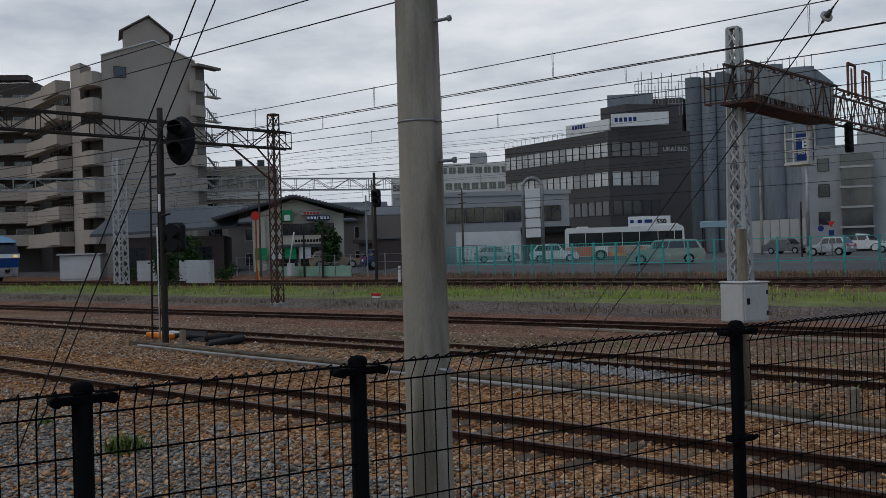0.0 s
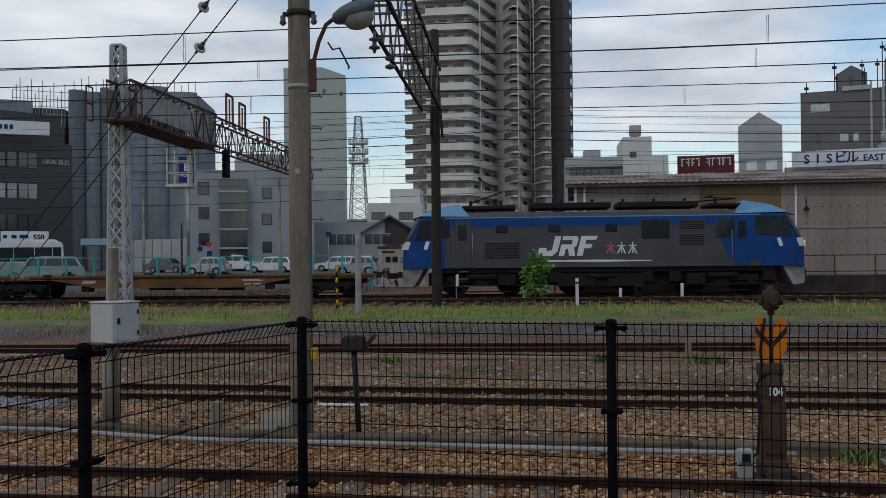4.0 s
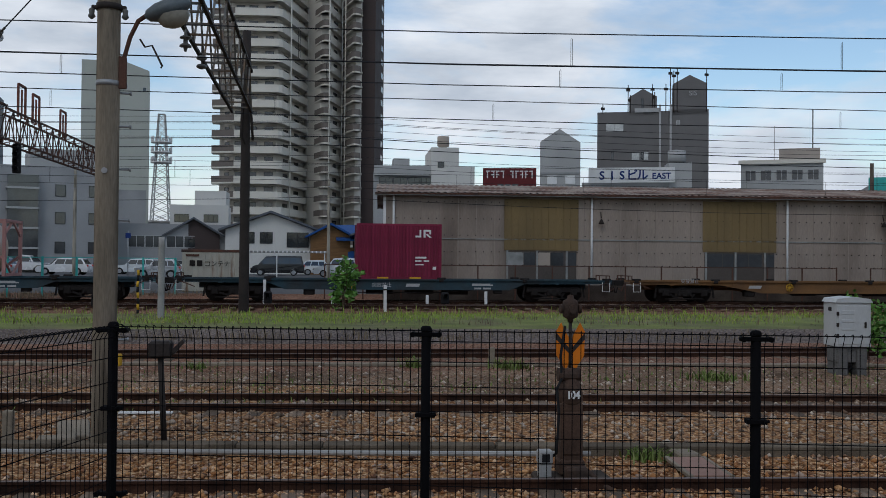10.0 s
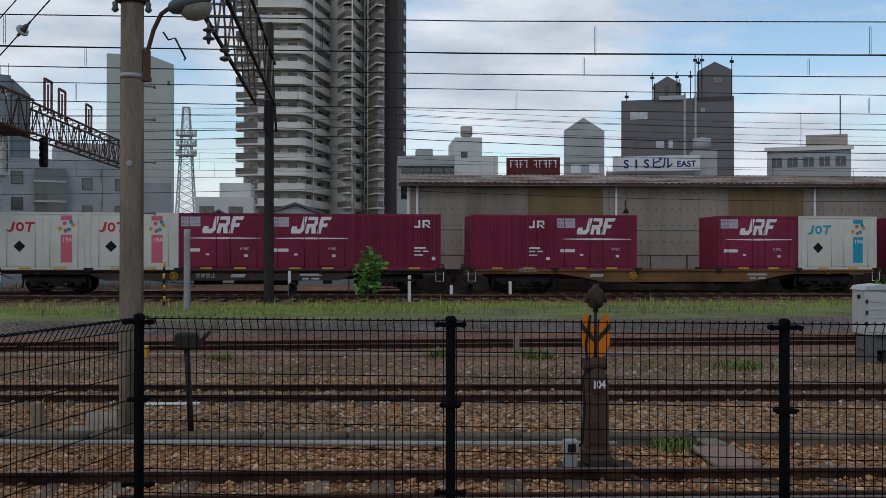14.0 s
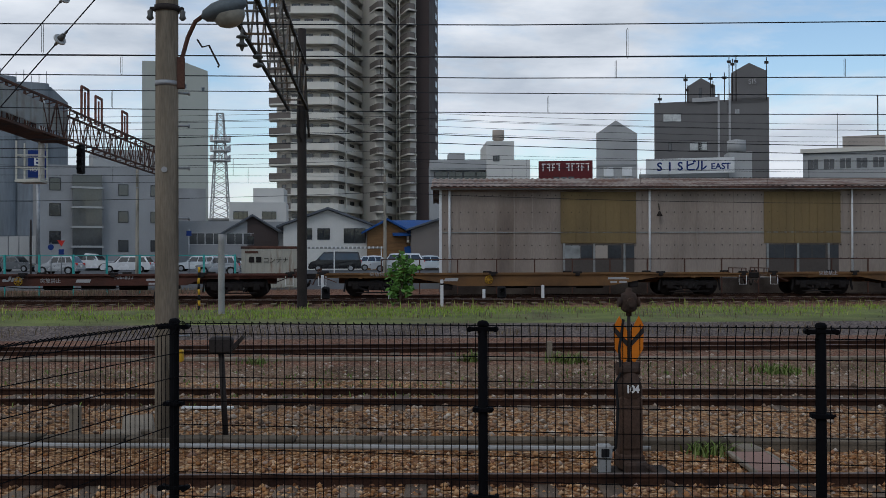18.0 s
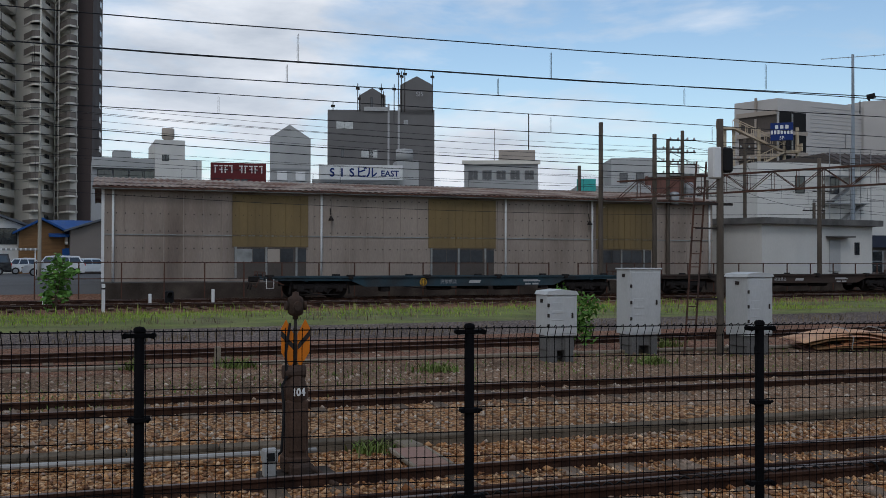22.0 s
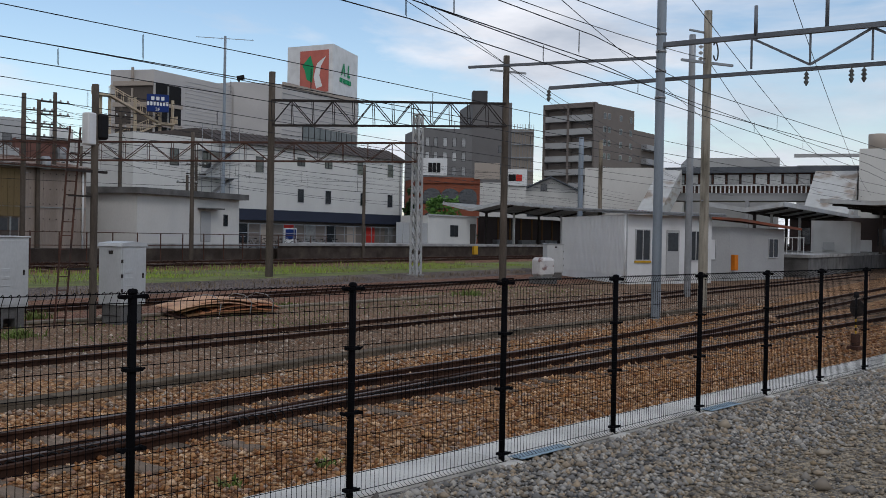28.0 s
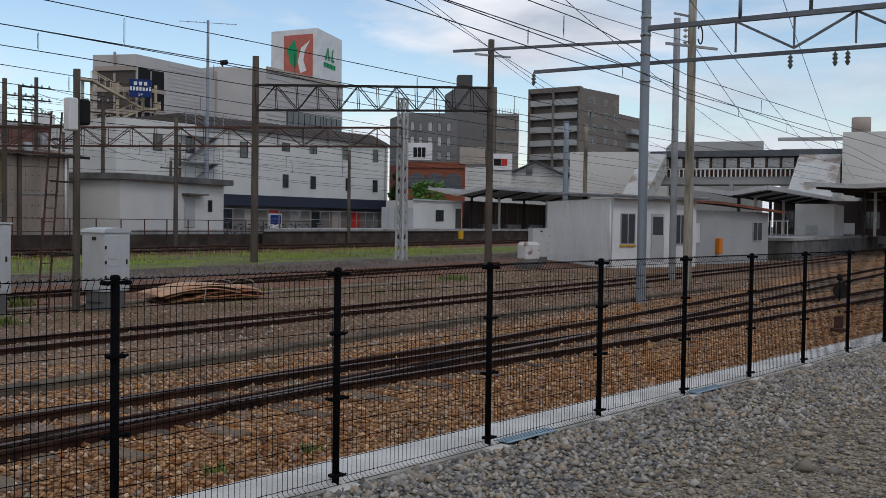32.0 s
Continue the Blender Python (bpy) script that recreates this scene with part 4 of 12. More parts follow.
fence = thing("mesh_fence", "black welded wire fence on round posts with folded top edge", "fence", pose(0, 0, FENCE_FOOT), kind="structure")
PANELS = {2.0: panel_mesh(2.0), 0.94: panel_mesh(0.94)}
for i, p in enumerate(POSTS):
    d = (POSTS[min(i + 1, len(POSTS) - 1)] - POSTS[max(i - 1, 0)])
    if i == 5 or i == 6:
        d = POSTS[i + 1] - p if i == 6 else p - POSTS[i - 1]
    a = math.degrees(math.atan2(d.y, d.x))
    post = part("post", meshes["post"], None, fence, m=pose(p.x, p.y, 0, 0, 0, a))
    part("cap", meshes["cap"], None, post)
    part("clamp", meshes["clamp"], None, post, m=pose(0, -0.01, 1.735))
    part("clamp", meshes["clamp"], None, post, m=pose(0, -0.01, 0.70))
    for z in (1.24, 0.06):
        part("clamp", meshes["small"], None, post, m=pose(0, 0, z))
    if i + 1 < len(POSTS):
        e = POSTS[i + 1] - p
        tagged(part("panel", PANELS[2.0 if e.length > 1.5 else 0.94], None, fence, m=pose(p.x, p.y, 0, 0, 0, math.degrees(math.atan2(e.y, e.x))) @ pose(0, -0.045, 0)), kind="stuff")

kerb = thing("kerb", "pale concrete kerb under the fence", "kerb", kind="structure")
stone = G().bbox(0.004, 1.996, -0.03, 0.60, -0.14, 0.0, 0.012).mesh("kerb_stone", M["kerb"])
stub = G().bbox(0.004, 0.936, -0.03, 0.60, -0.14, 0.0, 0.012).mesh("kerb_stone", M["kerb"])
patch = G().bbox(-0.15, 0.15, -0.17, -0.035, -0.14, -0.012, 0.015).mesh("footing", M["kerb"])
for i in range(len(POSTS) - 1):
    p, e = POSTS[i], POSTS[i + 1] - POSTS[i]
    part("kerb_stone", stone if e.length > 1.5 else stub, None, kerb, m=pose(p.x, p.y, FENCE_FOOT, 0, 0, math.degrees(math.atan2(e.y, e.x))))
    if i > 7:
        part("footing", patch, None, kerb, m=pose(p.x, p.y, FENCE_FOOT, 0, 0, math.degrees(math.atan2(e.y, e.x))))

# ---- freight train ----
SPEED, REAR4 = 23.48, -5.4        # the locomotive's rear coupler lies at REAR4 at 4 s
MOVERS = []                       # (thing, distance of its origin behind the locomotive's rear, height)
DECK = 1.0


def wheel_mesh(r):
    g = G()
    g.lathe([(0.02, -0.07), (r * 0.25, -0.07), (r * 0.3, -0.02), (r * 0.8, 0.0), (r, 0.0), (r, 0.12), (r + 0.025, 0.125), (r + 0.025, 0.15), (0.02, 0.15)], 20)
    return g.moved(pose(0, 0, 0, 90, 0, 0)).mesh("wheel", M["loco_dark"])


WHEEL_W, WHEEL_L = wheel_mesh(0.43), wheel_mesh(0.56)


def bogie(parent, x, wheel, r, base, side_y=0.92, frame_h=0.24):
    """A two-axle bogie: side frames, bolster, springs, axle boxes and wheels."""
    b = part("bogie", G().bbox(-base / 2 - 0.35, base / 2 + 0.35, -side_y - 0.09, -side_y + 0.05, r - 0.02, r + frame_h, 0.04)
             .bbox(-base / 2 - 0.35, base / 2 + 0.35, side_y - 0.05, side_y + 0.09, r - 0.02, r + frame_h, 0.04)
             .bbox(-0.28, 0.28, -side_y, side_y, r + 0.02, r + 0.3, 0.03)
             .bbox(-0.34, 0.34, -side_y - 0.12, -side_y + 0.05, r - 0.16, r + 0.14, 0.03)
             .rod((-0.16, -side_y - 0.07, r - 0.13), (-0.16, -side_y - 0.07, r + 0.1), 0.08).rod((0.16, -side_y - 0.07, r - 0.13), (0.16, -side_y - 0.07, r + 0.1), 0.08),
             M["loco_dark"], parent, m=pose(x, 0, 0))
    rig = G().rod((-base / 2, -side_y - 0.03, 0.16), (base / 2, -side_y - 0.03, 0.16), 0.03, n=6).bbox(-base / 2 + 0.42, -base / 2 + 0.56, -0.75, 0.75, 0.2, r + 0.1, 0.03).bbox(base / 2 - 0.56, base / 2 - 0.42, -0.75, 0.75, 0.2, r + 0.1, 0.03)
    for sx in (-1, 1):
        rig.bbox(sx * base / 2 - 0.32, sx * base / 2 + 0.32, -side_y - 0.07, -side_y + 0.03, r + 0.13, r + 0.2, 0.02)
        rig.bar((sx * base / 2 - 0.3, -side_y - 0.02, r + 0.1), (sx * (base / 2 - 0.6), -side_y - 0.02, r - 0.2), 0.06, 0.09)
        rig.bar((sx * (base / 2 + 0.5), -side_y, 0.2), (sx * (base / 2 + 0.42), -side_y, r + 0.3), 0.05, 0.08)
    part("brake_rigging", rig, M["loco_dark"], b)
    for sx in (-1, 1):
        part("axle_box", G().bbox(-0.15, 0.15, -side_y - 0.14, -side_y + 0.02, r - 0.15, r + 0.15, 0.03).rod((0, -side_y - 0.17, r), (0, -side_y - 0.1, r), 0.11, n=12), M["loco_dark"], b, m=pose(sx * base / 2, 0, 0))
        for sy in (-1, 1):
            part("wheel", wheel, None, b, m=pose(sx * base / 2, sy * 0.53 - (0.0 if sy > 0 else 0.0), r) @ pose(0, 0, 0, 0, 0, 180 if sy > 0 else 0))
    return b


def wagon(paint, style, label, number=""):
    """A container flat wagon 20.4 m over couplers; its origin is at the front coupler, on the rail heads."""
    w = thing("flat_wagon", label, "wagon", group="container wagons")
    body = G()
    x0, x1 = -19.95, -0.45
    for sy in (-1, 1):
        y = sy * 1.18
        lo, hi = min(y, y - sy * 0.1), max(y, y - sy * 0.1)
        if style == "fish":
            body.prism([(x0, DECK), (x0, 0.82), (-15.6, 0.80), (-13.6, 0.44), (-6.8, 0.44), (-4.8, 0.80), (x1, 0.82), (x1, DECK)], "y", lo, hi)
        else:
            body.prism([(x0, DECK), (x0, 0.82), (-15.9, 0.80), (-15.2, 0.52), (-5.2, 0.52), (-4.5, 0.80), (x1, 0.82), (x1, DECK)], "y", lo, hi)
        body.box(x0, x1, min(sy * 1.26, y), max(sy * 1.26, y), DECK - 0.06, DECK)
    body.box(x0, x1, -1.18, 1.18, DECK - 0.16, DECK - 0.1).box(-19.0, -1.4, -0.16, 0.16, 0.55, 0.86)
    for x in range(-18, -1, 3):
        body.box(x - 0.08, x + 0.08, -1.2, 1.2, 0.78, DECK - 0.02)
    part("frame", body, M[paint], w)
    for x in (-17.3, -3.1):
        bogie(w, x, WHEEL_W, 0.43, 1.85)
    gear = G().box(-9.8, -8.6, -0.7, 0.5, 0.34, 0.62).rod((-11.6, 0, 0.5), (-10.4, 0, 0.5), 0.2, n=12).rod((-8.2, -0.5, 0.46), (-7.0, -0.5, 0.46), 0.16, n=10).rod((-15, -0.4, 0.62), (-5, -0.4, 0.62), 0.03)
    part("brake_gear", gear, M["loco_dark"], w, "grimy brake cylinders and pipes")
    valve = G().bbox(-14.4, -13.9, -1.05, -0.7, 0.28, 0.6, 0.04).rod((-14.15, -1.1, 0.44), (-14.15, -0.7, 0.44), 0.17, n=10).bbox(-5.9, -5.5, -1.1, -0.8, 0.36, 0.72, 0.03).tube([(-15.6, -1.05, 0.76), (-14.2, -1.05, 0.62), (-12.0, -1.02, 0.40), (-8.4, -1.02, 0.40), (-6.0, -1.05, 0.6), (-4.6, -1.05, 0.78)], 0.02, 5)
    part("valve_gear", valve, M["loco_dark"], w, "dark valves and pipe run")
    for xa, sg in ((-0.45, -1), (-19.95, 1)):
        eg = G()
        for y in (-1.1, -0.55, 0.55, 1.1):
            eg.bar((xa + sg * 0.08, y, DECK - 0.05), (xa + sg * 0.08, y, DECK + 0.22), 0.04, 0.04)
        eg.bar((xa + sg * 0.08, -1.1, DECK + 0.2), (xa + sg * 0.08, 1.1, DECK + 0.2), 0.04, 0.04)
        eg.tube([(xa - sg * 0.02, -0.4, 0.9), (xa - sg * 0.2, -0.42, 0.5), (xa - sg * 0.34, -0.4, 0.62)], 0.028, 6).bar((xa + sg * 0.2, -1.27, DECK - 0.1), (xa + sg * 0.9, -1.27, 0.62), 0.03, 0.04)
        part("end_gear", eg, M["steel_rust"], w, "rusty end rail, lever and hose")
    for xa, sg in ((0, -1), (-20.4, 1)):
        part("coupler", G().bbox(min(xa, xa + sg * 0.5), max(xa, xa + sg * 0.5), -0.12, 0.12, 0.74, 1.0, 0.03).rod((xa + sg * 0.1, -0.35, 0.7), (xa + sg * 0.02, -0.32, 0.4), 0.03).rod((xa + sg * 0.1, 0.3, 0.7), (xa + sg * 0.02, 0.3, 0.42), 0.03), M["loco_dark"], w)
    hook = G().bbox(-0.2, 0.2, -0.07, 0.07, 0, 0.1, 0.02).bbox(-0.1, 0.1, -0.1, 0.05, -0.1, 0.06, 0.02).mesh("twist_lock", M["loco_dark"])
    for i in range(6):
        for sy in (-1, 1):
            part("twist_lock", hook, None, w, m=pose(-0.7 - 3.8 * i, sy * 1.2, DECK - 0.02))
    step = G().tube([(0, 0, 0), (0, 0, -0.42), (0.34, 0, -0.42), (0.34, 0, 0)], 0.016, 5).mesh("step_iron", M["white_mark"])
    for x in (-0.9, -19.85):
        part("step_iron", step, None, w, m=pose(x, -1.24, 0.9))
    part("hand_wheel", G().lathe([(0.16, -0.012), (0.185, 0.0), (0.16, 0.012)], 16).rod((-0.17, 0, 0), (0.17, 0, 0), 0.014, n=5).rod((0, -0.17, 0), (0, 0.17, 0), 0.014, n=5).rod((-0.12, -0.12, 0), (0.12, 0.12, 0), 0.012, n=5).rod((0.12, -0.12, 0), (-0.12, 0.12, 0), 0.012, n=5).moved(pose(0, 0, 0, 90, 0, 0)), M["yellow"], w, "yellow handbrake wheel", pose(-12.3, -1.24, 0.72))
    part("number_plate", G().box(0, 0.95, -0.003, 0, 0.1, 0.2).box(0.1, 0.4, -0.003, 0, -0.06, 0.02).box(0.5, 0.85, -0.003, 0, -0.06, 0.02), M["mark_grey"], w, "faded stencilled marks", pose(-6.9, -1.186, 0.62))
    words("\u7a81\u653e\u7981\u6b62", 0.22, M["mark_grey"], w, pose(-17.6 if style == "fish" else -11.4, -1.262 if style == "fish" else -1.186, 0.66 if style != "fish" else 0.9) @ FRONT, "lettering", 0.002)
    if number:
        words(number, 0.26, M["mark_grey"], w, pose(-8.3, -1.186, 0.80) @ FRONT, "lettering", 0.002, 0.004)
        jrf_mark(w, -12.9, 0.70, 0.28, 0.30, M["mark_grey"], pose(0, -1.186, 0))
    part("stencil", G().prism([(0, 0), (0.6, 0), (0.66, 0.14), (0.06, 0.14)], "y", -0.003, 0), M["mark_grey"], w, "slanted pale emblem", pose(-14.3 if style == "fish" else -9.9, -1.186, 0.66))
    return w


def add_wagon(w, n):
    MOVERS.append((w, 20.4 * (n - 1), HEAD))


SLOT = [-2.58, -6.39, -10.2, -14.01, -17.82]     # middles of the five places, from the front coupler


def jrf_mark(parent, x, z, sx, sz, mat_, m):
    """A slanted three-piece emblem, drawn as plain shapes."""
    put = lambda a, c: (x + a * sx + c * sz * 0.26, z + c * sz)
    for pts in ([(-0.22, 0), (0.62, 0), (0.9, 0.24), (0.9, 1), (0.52, 1), (0.52, 0.3), (0.2, 0.24), (0.16, 0.42), (-0.28, 0.42), (-0.34, 0.2)],
                [(1.02, 0), (1.36, 0), (1.36, 0.36), (1.5, 0.36), (1.66, 0), (2.04, 0), (1.86, 0.42), (2.0, 0.54), (2.0, 0.88), (1.88, 1), (1.02, 1), (1.02, 0.8), (1.66, 0.8), (1.66, 0.58), (1.02, 0.58)],
                [(2.14, 0), (2.5, 0), (2.5, 0.38), (2.9, 0.38), (2.96, 0.6), (2.5, 0.6), (2.5, 0.8), (3.1, 0.8), (3.16, 1), (2.14, 1)]):
        part("emblem", G().prism([put(a, c) for a, c in pts], "y", -0.003, 0), mat_, parent, "white slanted emblem", m)


def container(kind, label):
    """A 3.7 m container; its origin is the middle of its base."""
    c = thing("container", label, "container", group="containers on the train")
    hl, hw, h = 1.85, 1.21, 2.46
    paint = {"jrf": "maroon", "jr": "maroon", "plain": "maroon", "navy": "navy", "cream": "cream", "rose": "cream"}[kind]
    body = part("body", G().box(-hl, hl, -hw, hw, 0.06, h - 0.03), M[paint], c)
    post = G().bbox(-0.05, 0.05, -0.05, 0.05, 0, h, 0.012).mesh("corner_post", M[paint])
    for x in (-hl, hl):
        for y in (-hw + 0.02, hw - 0.02):
            part("corner_post", post, None, body, m=pose(x, y, 0))
    part("sill", G().box(-hl, hl, -hw - 0.03, hw + 0.03, 0.0, 0.1), M[paint], body)
    part("top_rail", G().box(-hl, hl, -hw - 0.025, hw + 0.025, h - 0.09, h), M[paint], body)
    if kind in ("jr", "plain"):
        rib = G().prism([(0, 0), (0.02, -0.024), (0.07, -0.024), (0.09, 0)], "z", 0.1, h - 0.09).mesh("rib", M[paint])
        for i in range(26):
            part("rib", rib, None, body, m=pose(-hl + 0.12 + i * 0.138, -hw, 0))
    erib = G().box(-0.02, 0.02, -0.05, 0.05, 0.1, h - 0.1).mesh("end_rib", M[paint])
    for i in range(9):
        for x in (-hl, hl):
            part("end_rib", erib, None, body, m=pose(x, -1.05 + i * 0.26, 0))
    for x in (-0.72, 0.72):
        part("fork_pocket", G().box(x - 0.25, x + 0.25, -hw - 0.036, -hw - 0.031, 0.02, 0.09), M["yellow"], c, "yellow fork pocket")
    front = pose(0, -hw - 0.004, 0)
    if kind in ("jrf", "cream", "rose", "navy"):
        for a, b in ((-1.74, -0.02), (0.02, 1.74)):
            door = part("door", G().bbox(a, b, -hw - 0.018, -hw + 0.01, 0.14, h - 0.13, 0.008), M[paint], c)
            for x in (a + 0.28, b - 0.28):
                part("locking_bar", G().rod((x, -hw - 0.034, 0.1), (x, -hw - 0.034, h - 0.1), 0.014, n=6), M[paint], door)
        front = pose(0, -hw - 0.0225, 0)
    if kind == "jrf":
        jrf_mark(c, -0.78, 1.58, 0.47, 0.74, M["white_mark"], front)
        part("stripe", G().prism([(-1.55, 1.36), (0.0, 1.33), (1.6, 1.36), (1.6, 1.385), (0.0, 1.41), (-1.55, 1.385)], "y", -0.003, 0), M["white_mark"], c, "long white stripe", front)
        part("notice", G().box(-1.80, -0.98, -0.003, 0, 1.88, 2.30), M["mark_lilac"], c, "pale lilac notice panel", front)
        words("\u74b0\u5883\u306b\u3084\u3055\u3057\u3044", 0.128, M["loco_grey"], c, front @ pose(-1.78, -0.004, 2.13) @ FRONT, "lettering", 0.001)
        words("\u9244\u9053\u30b3\u30f3\u30c6\u30ca", 0.128, M["loco_grey"], c, front @ pose(-1.78, -0.004, 1.94) @ FRONT, "lettering", 0.001)
        part("code_bar", G().box(-1.65, -1.0, -0.003, 0, 0.78, 0.92).box(0.9, 1.05, -0.003, 0, 0.55, 0.66).box(-0.75, -0.6, -0.003, 0, 0.62, 0.7), M["white_mark"], c, "rows of white lettering as bars", front)
        words("V19C", 0.17, M["white_mark"], c, front @ pose(0.7, -0.004, 0.86) @ FRONT, "lettering", 0.001)
    elif kind in ("jr", "plain"):
        front = pose(0, -hw - 0.028, 0)
        if kind == "jr":
            s = 0.34
            g = G().box(0.9, 0.98, -0.003, 0, 1.92, 2.2).box(0.72, 0.98, -0.003, 0, 1.86, 1.94).box(1.08, 1.17, -0.003, 0, 1.86, 2.2).box(1.16, 1.4, -0.003, 0, 2.12, 2.2).box(1.34, 1.42, -0.003, 0, 2.0, 2.18).prism([(1.16, 2.02), (1.26, 2.02), (1.45, 1.86), (1.33, 1.86)], "y", -0.003, 0)
            part("emblem", g, M["white_mark"], c, "white two-letter emblem", front)
            part("code_bar", G().box(0.72, 1.22, -0.003, 0, 0.92, 1.0).box(0.72, 1.0, -0.003, 0, 0.78, 0.84).box(1.1, 1.34, -0.003, 0, 0.78, 0.84).box(0.72, 1.1, -0.003, 0, 0.62, 0.67).box(1.5, 1.66, -0.003, 0, 0.42, 0.56), M["white_mark"], c, "columns of white lettering as bars", front)
        else:
            jrf_mark(c, 0.02, 1.52, 0.46, 0.68, M["white_mark"], front)
            part("stripe", G().prism([(-1.6, 1.36), (0.0, 1.33), (1.7, 1.36), (1.7, 1.385), (0.0, 1.41), (-1.6, 1.385)], "y", -0.003, 0), M["white_mark"], c, "long white stripe", front)
            part("code_bar", G().box(0.7, 1.16, -0.003, 0, 0.9, 0.98).box(0.7, 0.95, -0.003, 0, 0.76, 0.82).box(1.05, 1.3, -0.003, 0, 0.76, 0.82).box(-1.55, -1.0, -0.003, 0, 0.82, 0.9), M["white_mark"], c, "white lettering as bars", front)
    elif kind in ("cream", "rose"):
        band = "teal" if kind == "cream" else "pink"
        part("stripe_panel", G().box(0.75, 1.22, -0.003, 0, 0.3, 1.5).box(0.75, 1.22, -0.003, 0, 2.12, 2.32), M[band], c, "coloured upright band", front)
        g = G()
        for i, (dx, dz) in enumerate(((0.72, 1.75), (0.92, 1.98), (1.1, 1.72), (1.26, 1.9), (0.95, 1.66), (1.18, 2.04))):
            g.lathe([(0.001, 0.0), (0.085, 0.0), (0.085, 0.003)], 12, m=i % 3).v
            k = 36
            g.v[-k:] = [tuple(Vector((p[0] + dx, -p[2], p[1] + dz))) for p in g.v[-k:]]
        part("dots", g, [M["yellow"], M["pink"], M["teal"]], c, "coloured round dots", front)
        part("diamond", G().prism([(-1.2, 1.0), (-0.95, 1.25), (-0.7, 1.0), (-0.95, 0.75)], "y", -0.003, 0), M["black_matte"], c, "dark diamond placard", front)
        q_ = M["teal"] if kind == "cream" else M["red"]
        part("emblem", G().prism([(-1.5, 1.66), (-1.32, 1.60), (-1.2, 1.68), (-1.12, 2.04), (-1.22, 2.04), (-1.3, 1.74), (-1.36, 1.68), (-1.48, 1.73)], "y", -0.003, 0), q_, c, "slanted hook emblem", front)
        part("emblem", G().prism([(-1.08, 1.82) if k == 0 else (-0.93 + 0.17 * math.cos(math.pi + k * math.pi / 8), 1.83 + 0.2 * math.sin(math.pi + k * math.pi / 8)) for k in range(16)], "y", -0.003, 0), q_, c, "round emblem", front)
        part("emblem_eye", G().prism([(-0.93 + 0.08 * math.cos(k * math.pi / 6), 1.83 + 0.11 * math.sin(k * math.pi / 6)) for k in range(12)], "y", -0.005, -0.003), M[paint], c, "", front)
        part("emblem", G().prism([(-0.72, 2.04), (-0.72, 1.95), (-0.56, 1.95), (-0.62, 1.62), (-0.53, 1.62), (-0.47, 1.95), (-0.32, 1.95), (-0.30, 2.04)], "y", -0.003, 0), q_, c, "barred emblem", front)
        words("19A", 0.26, M["white_mark"], c, front @ pose(0.8, -0.004, 1.2) @ FRONT, "lettering")
    else:
        part("diamond", G().prism([(-1.65, 1.9), (-1.4, 2.15), (-1.15, 1.9), (-1.4, 1.65)], "y", -0.003, 0), M["yellow"], c, "yellow diamond placard", front)
        g = G()
        for r in (0.36, 0.2):
            for i in range(24):
                a, b = 2 * math.pi * i / 24, 2 * math.pi * (i + 1) / 24
                sx = 1.0 if r > 0.3 else 0.45
                rr = 0.36
                g.rod((0.75 + rr * sx * math.cos(a), 0, 1.72 + rr * math.sin(a)), (0.75 + rr * sx * math.cos(b), 0, 1.72 + rr * math.sin(b)), 0.016, n=4, caps=False)
        for z in (-0.2, 0, 0.2):
            w = math.sqrt(0.36 ** 2 - z * z)
            g.box(0.75 - w, 0.75 + w, -0.01, 0.0, 1.71 + z, 1.735 + z)
        g.box(0.738, 0.762, -0.01, 0.0, 1.36, 2.08)
        part("globe", g, M["white_mark"], c, "white globe emblem", front)
        part("code_bar", G().box(1.36, 1.44, -0.003, 0, 0.85, 2.3).box(-1.1, -0.45, -0.003, 0, 1.15, 1.3).box(-1.45, -0.55, -0.003, 0, 0.9, 1.02).box(1.0, 1.7, -0.003, 0, 0.62, 0.7), M["white_mark"], c, "white lettering as bars", front)
        part("edge_marks", G().box(-1.7, 1.7, -0.003, 0, 2.36, 2.4), M["white_mark"], c, "dashed white top edge", front)
    return c


def add_container(proto, n, slot):
    c = copy_thing(proto, Matrix())
    MOVERS.append((c, 20.4 * (n - 1) - SLOT[slot - 1], HEAD + DECK))
    return c


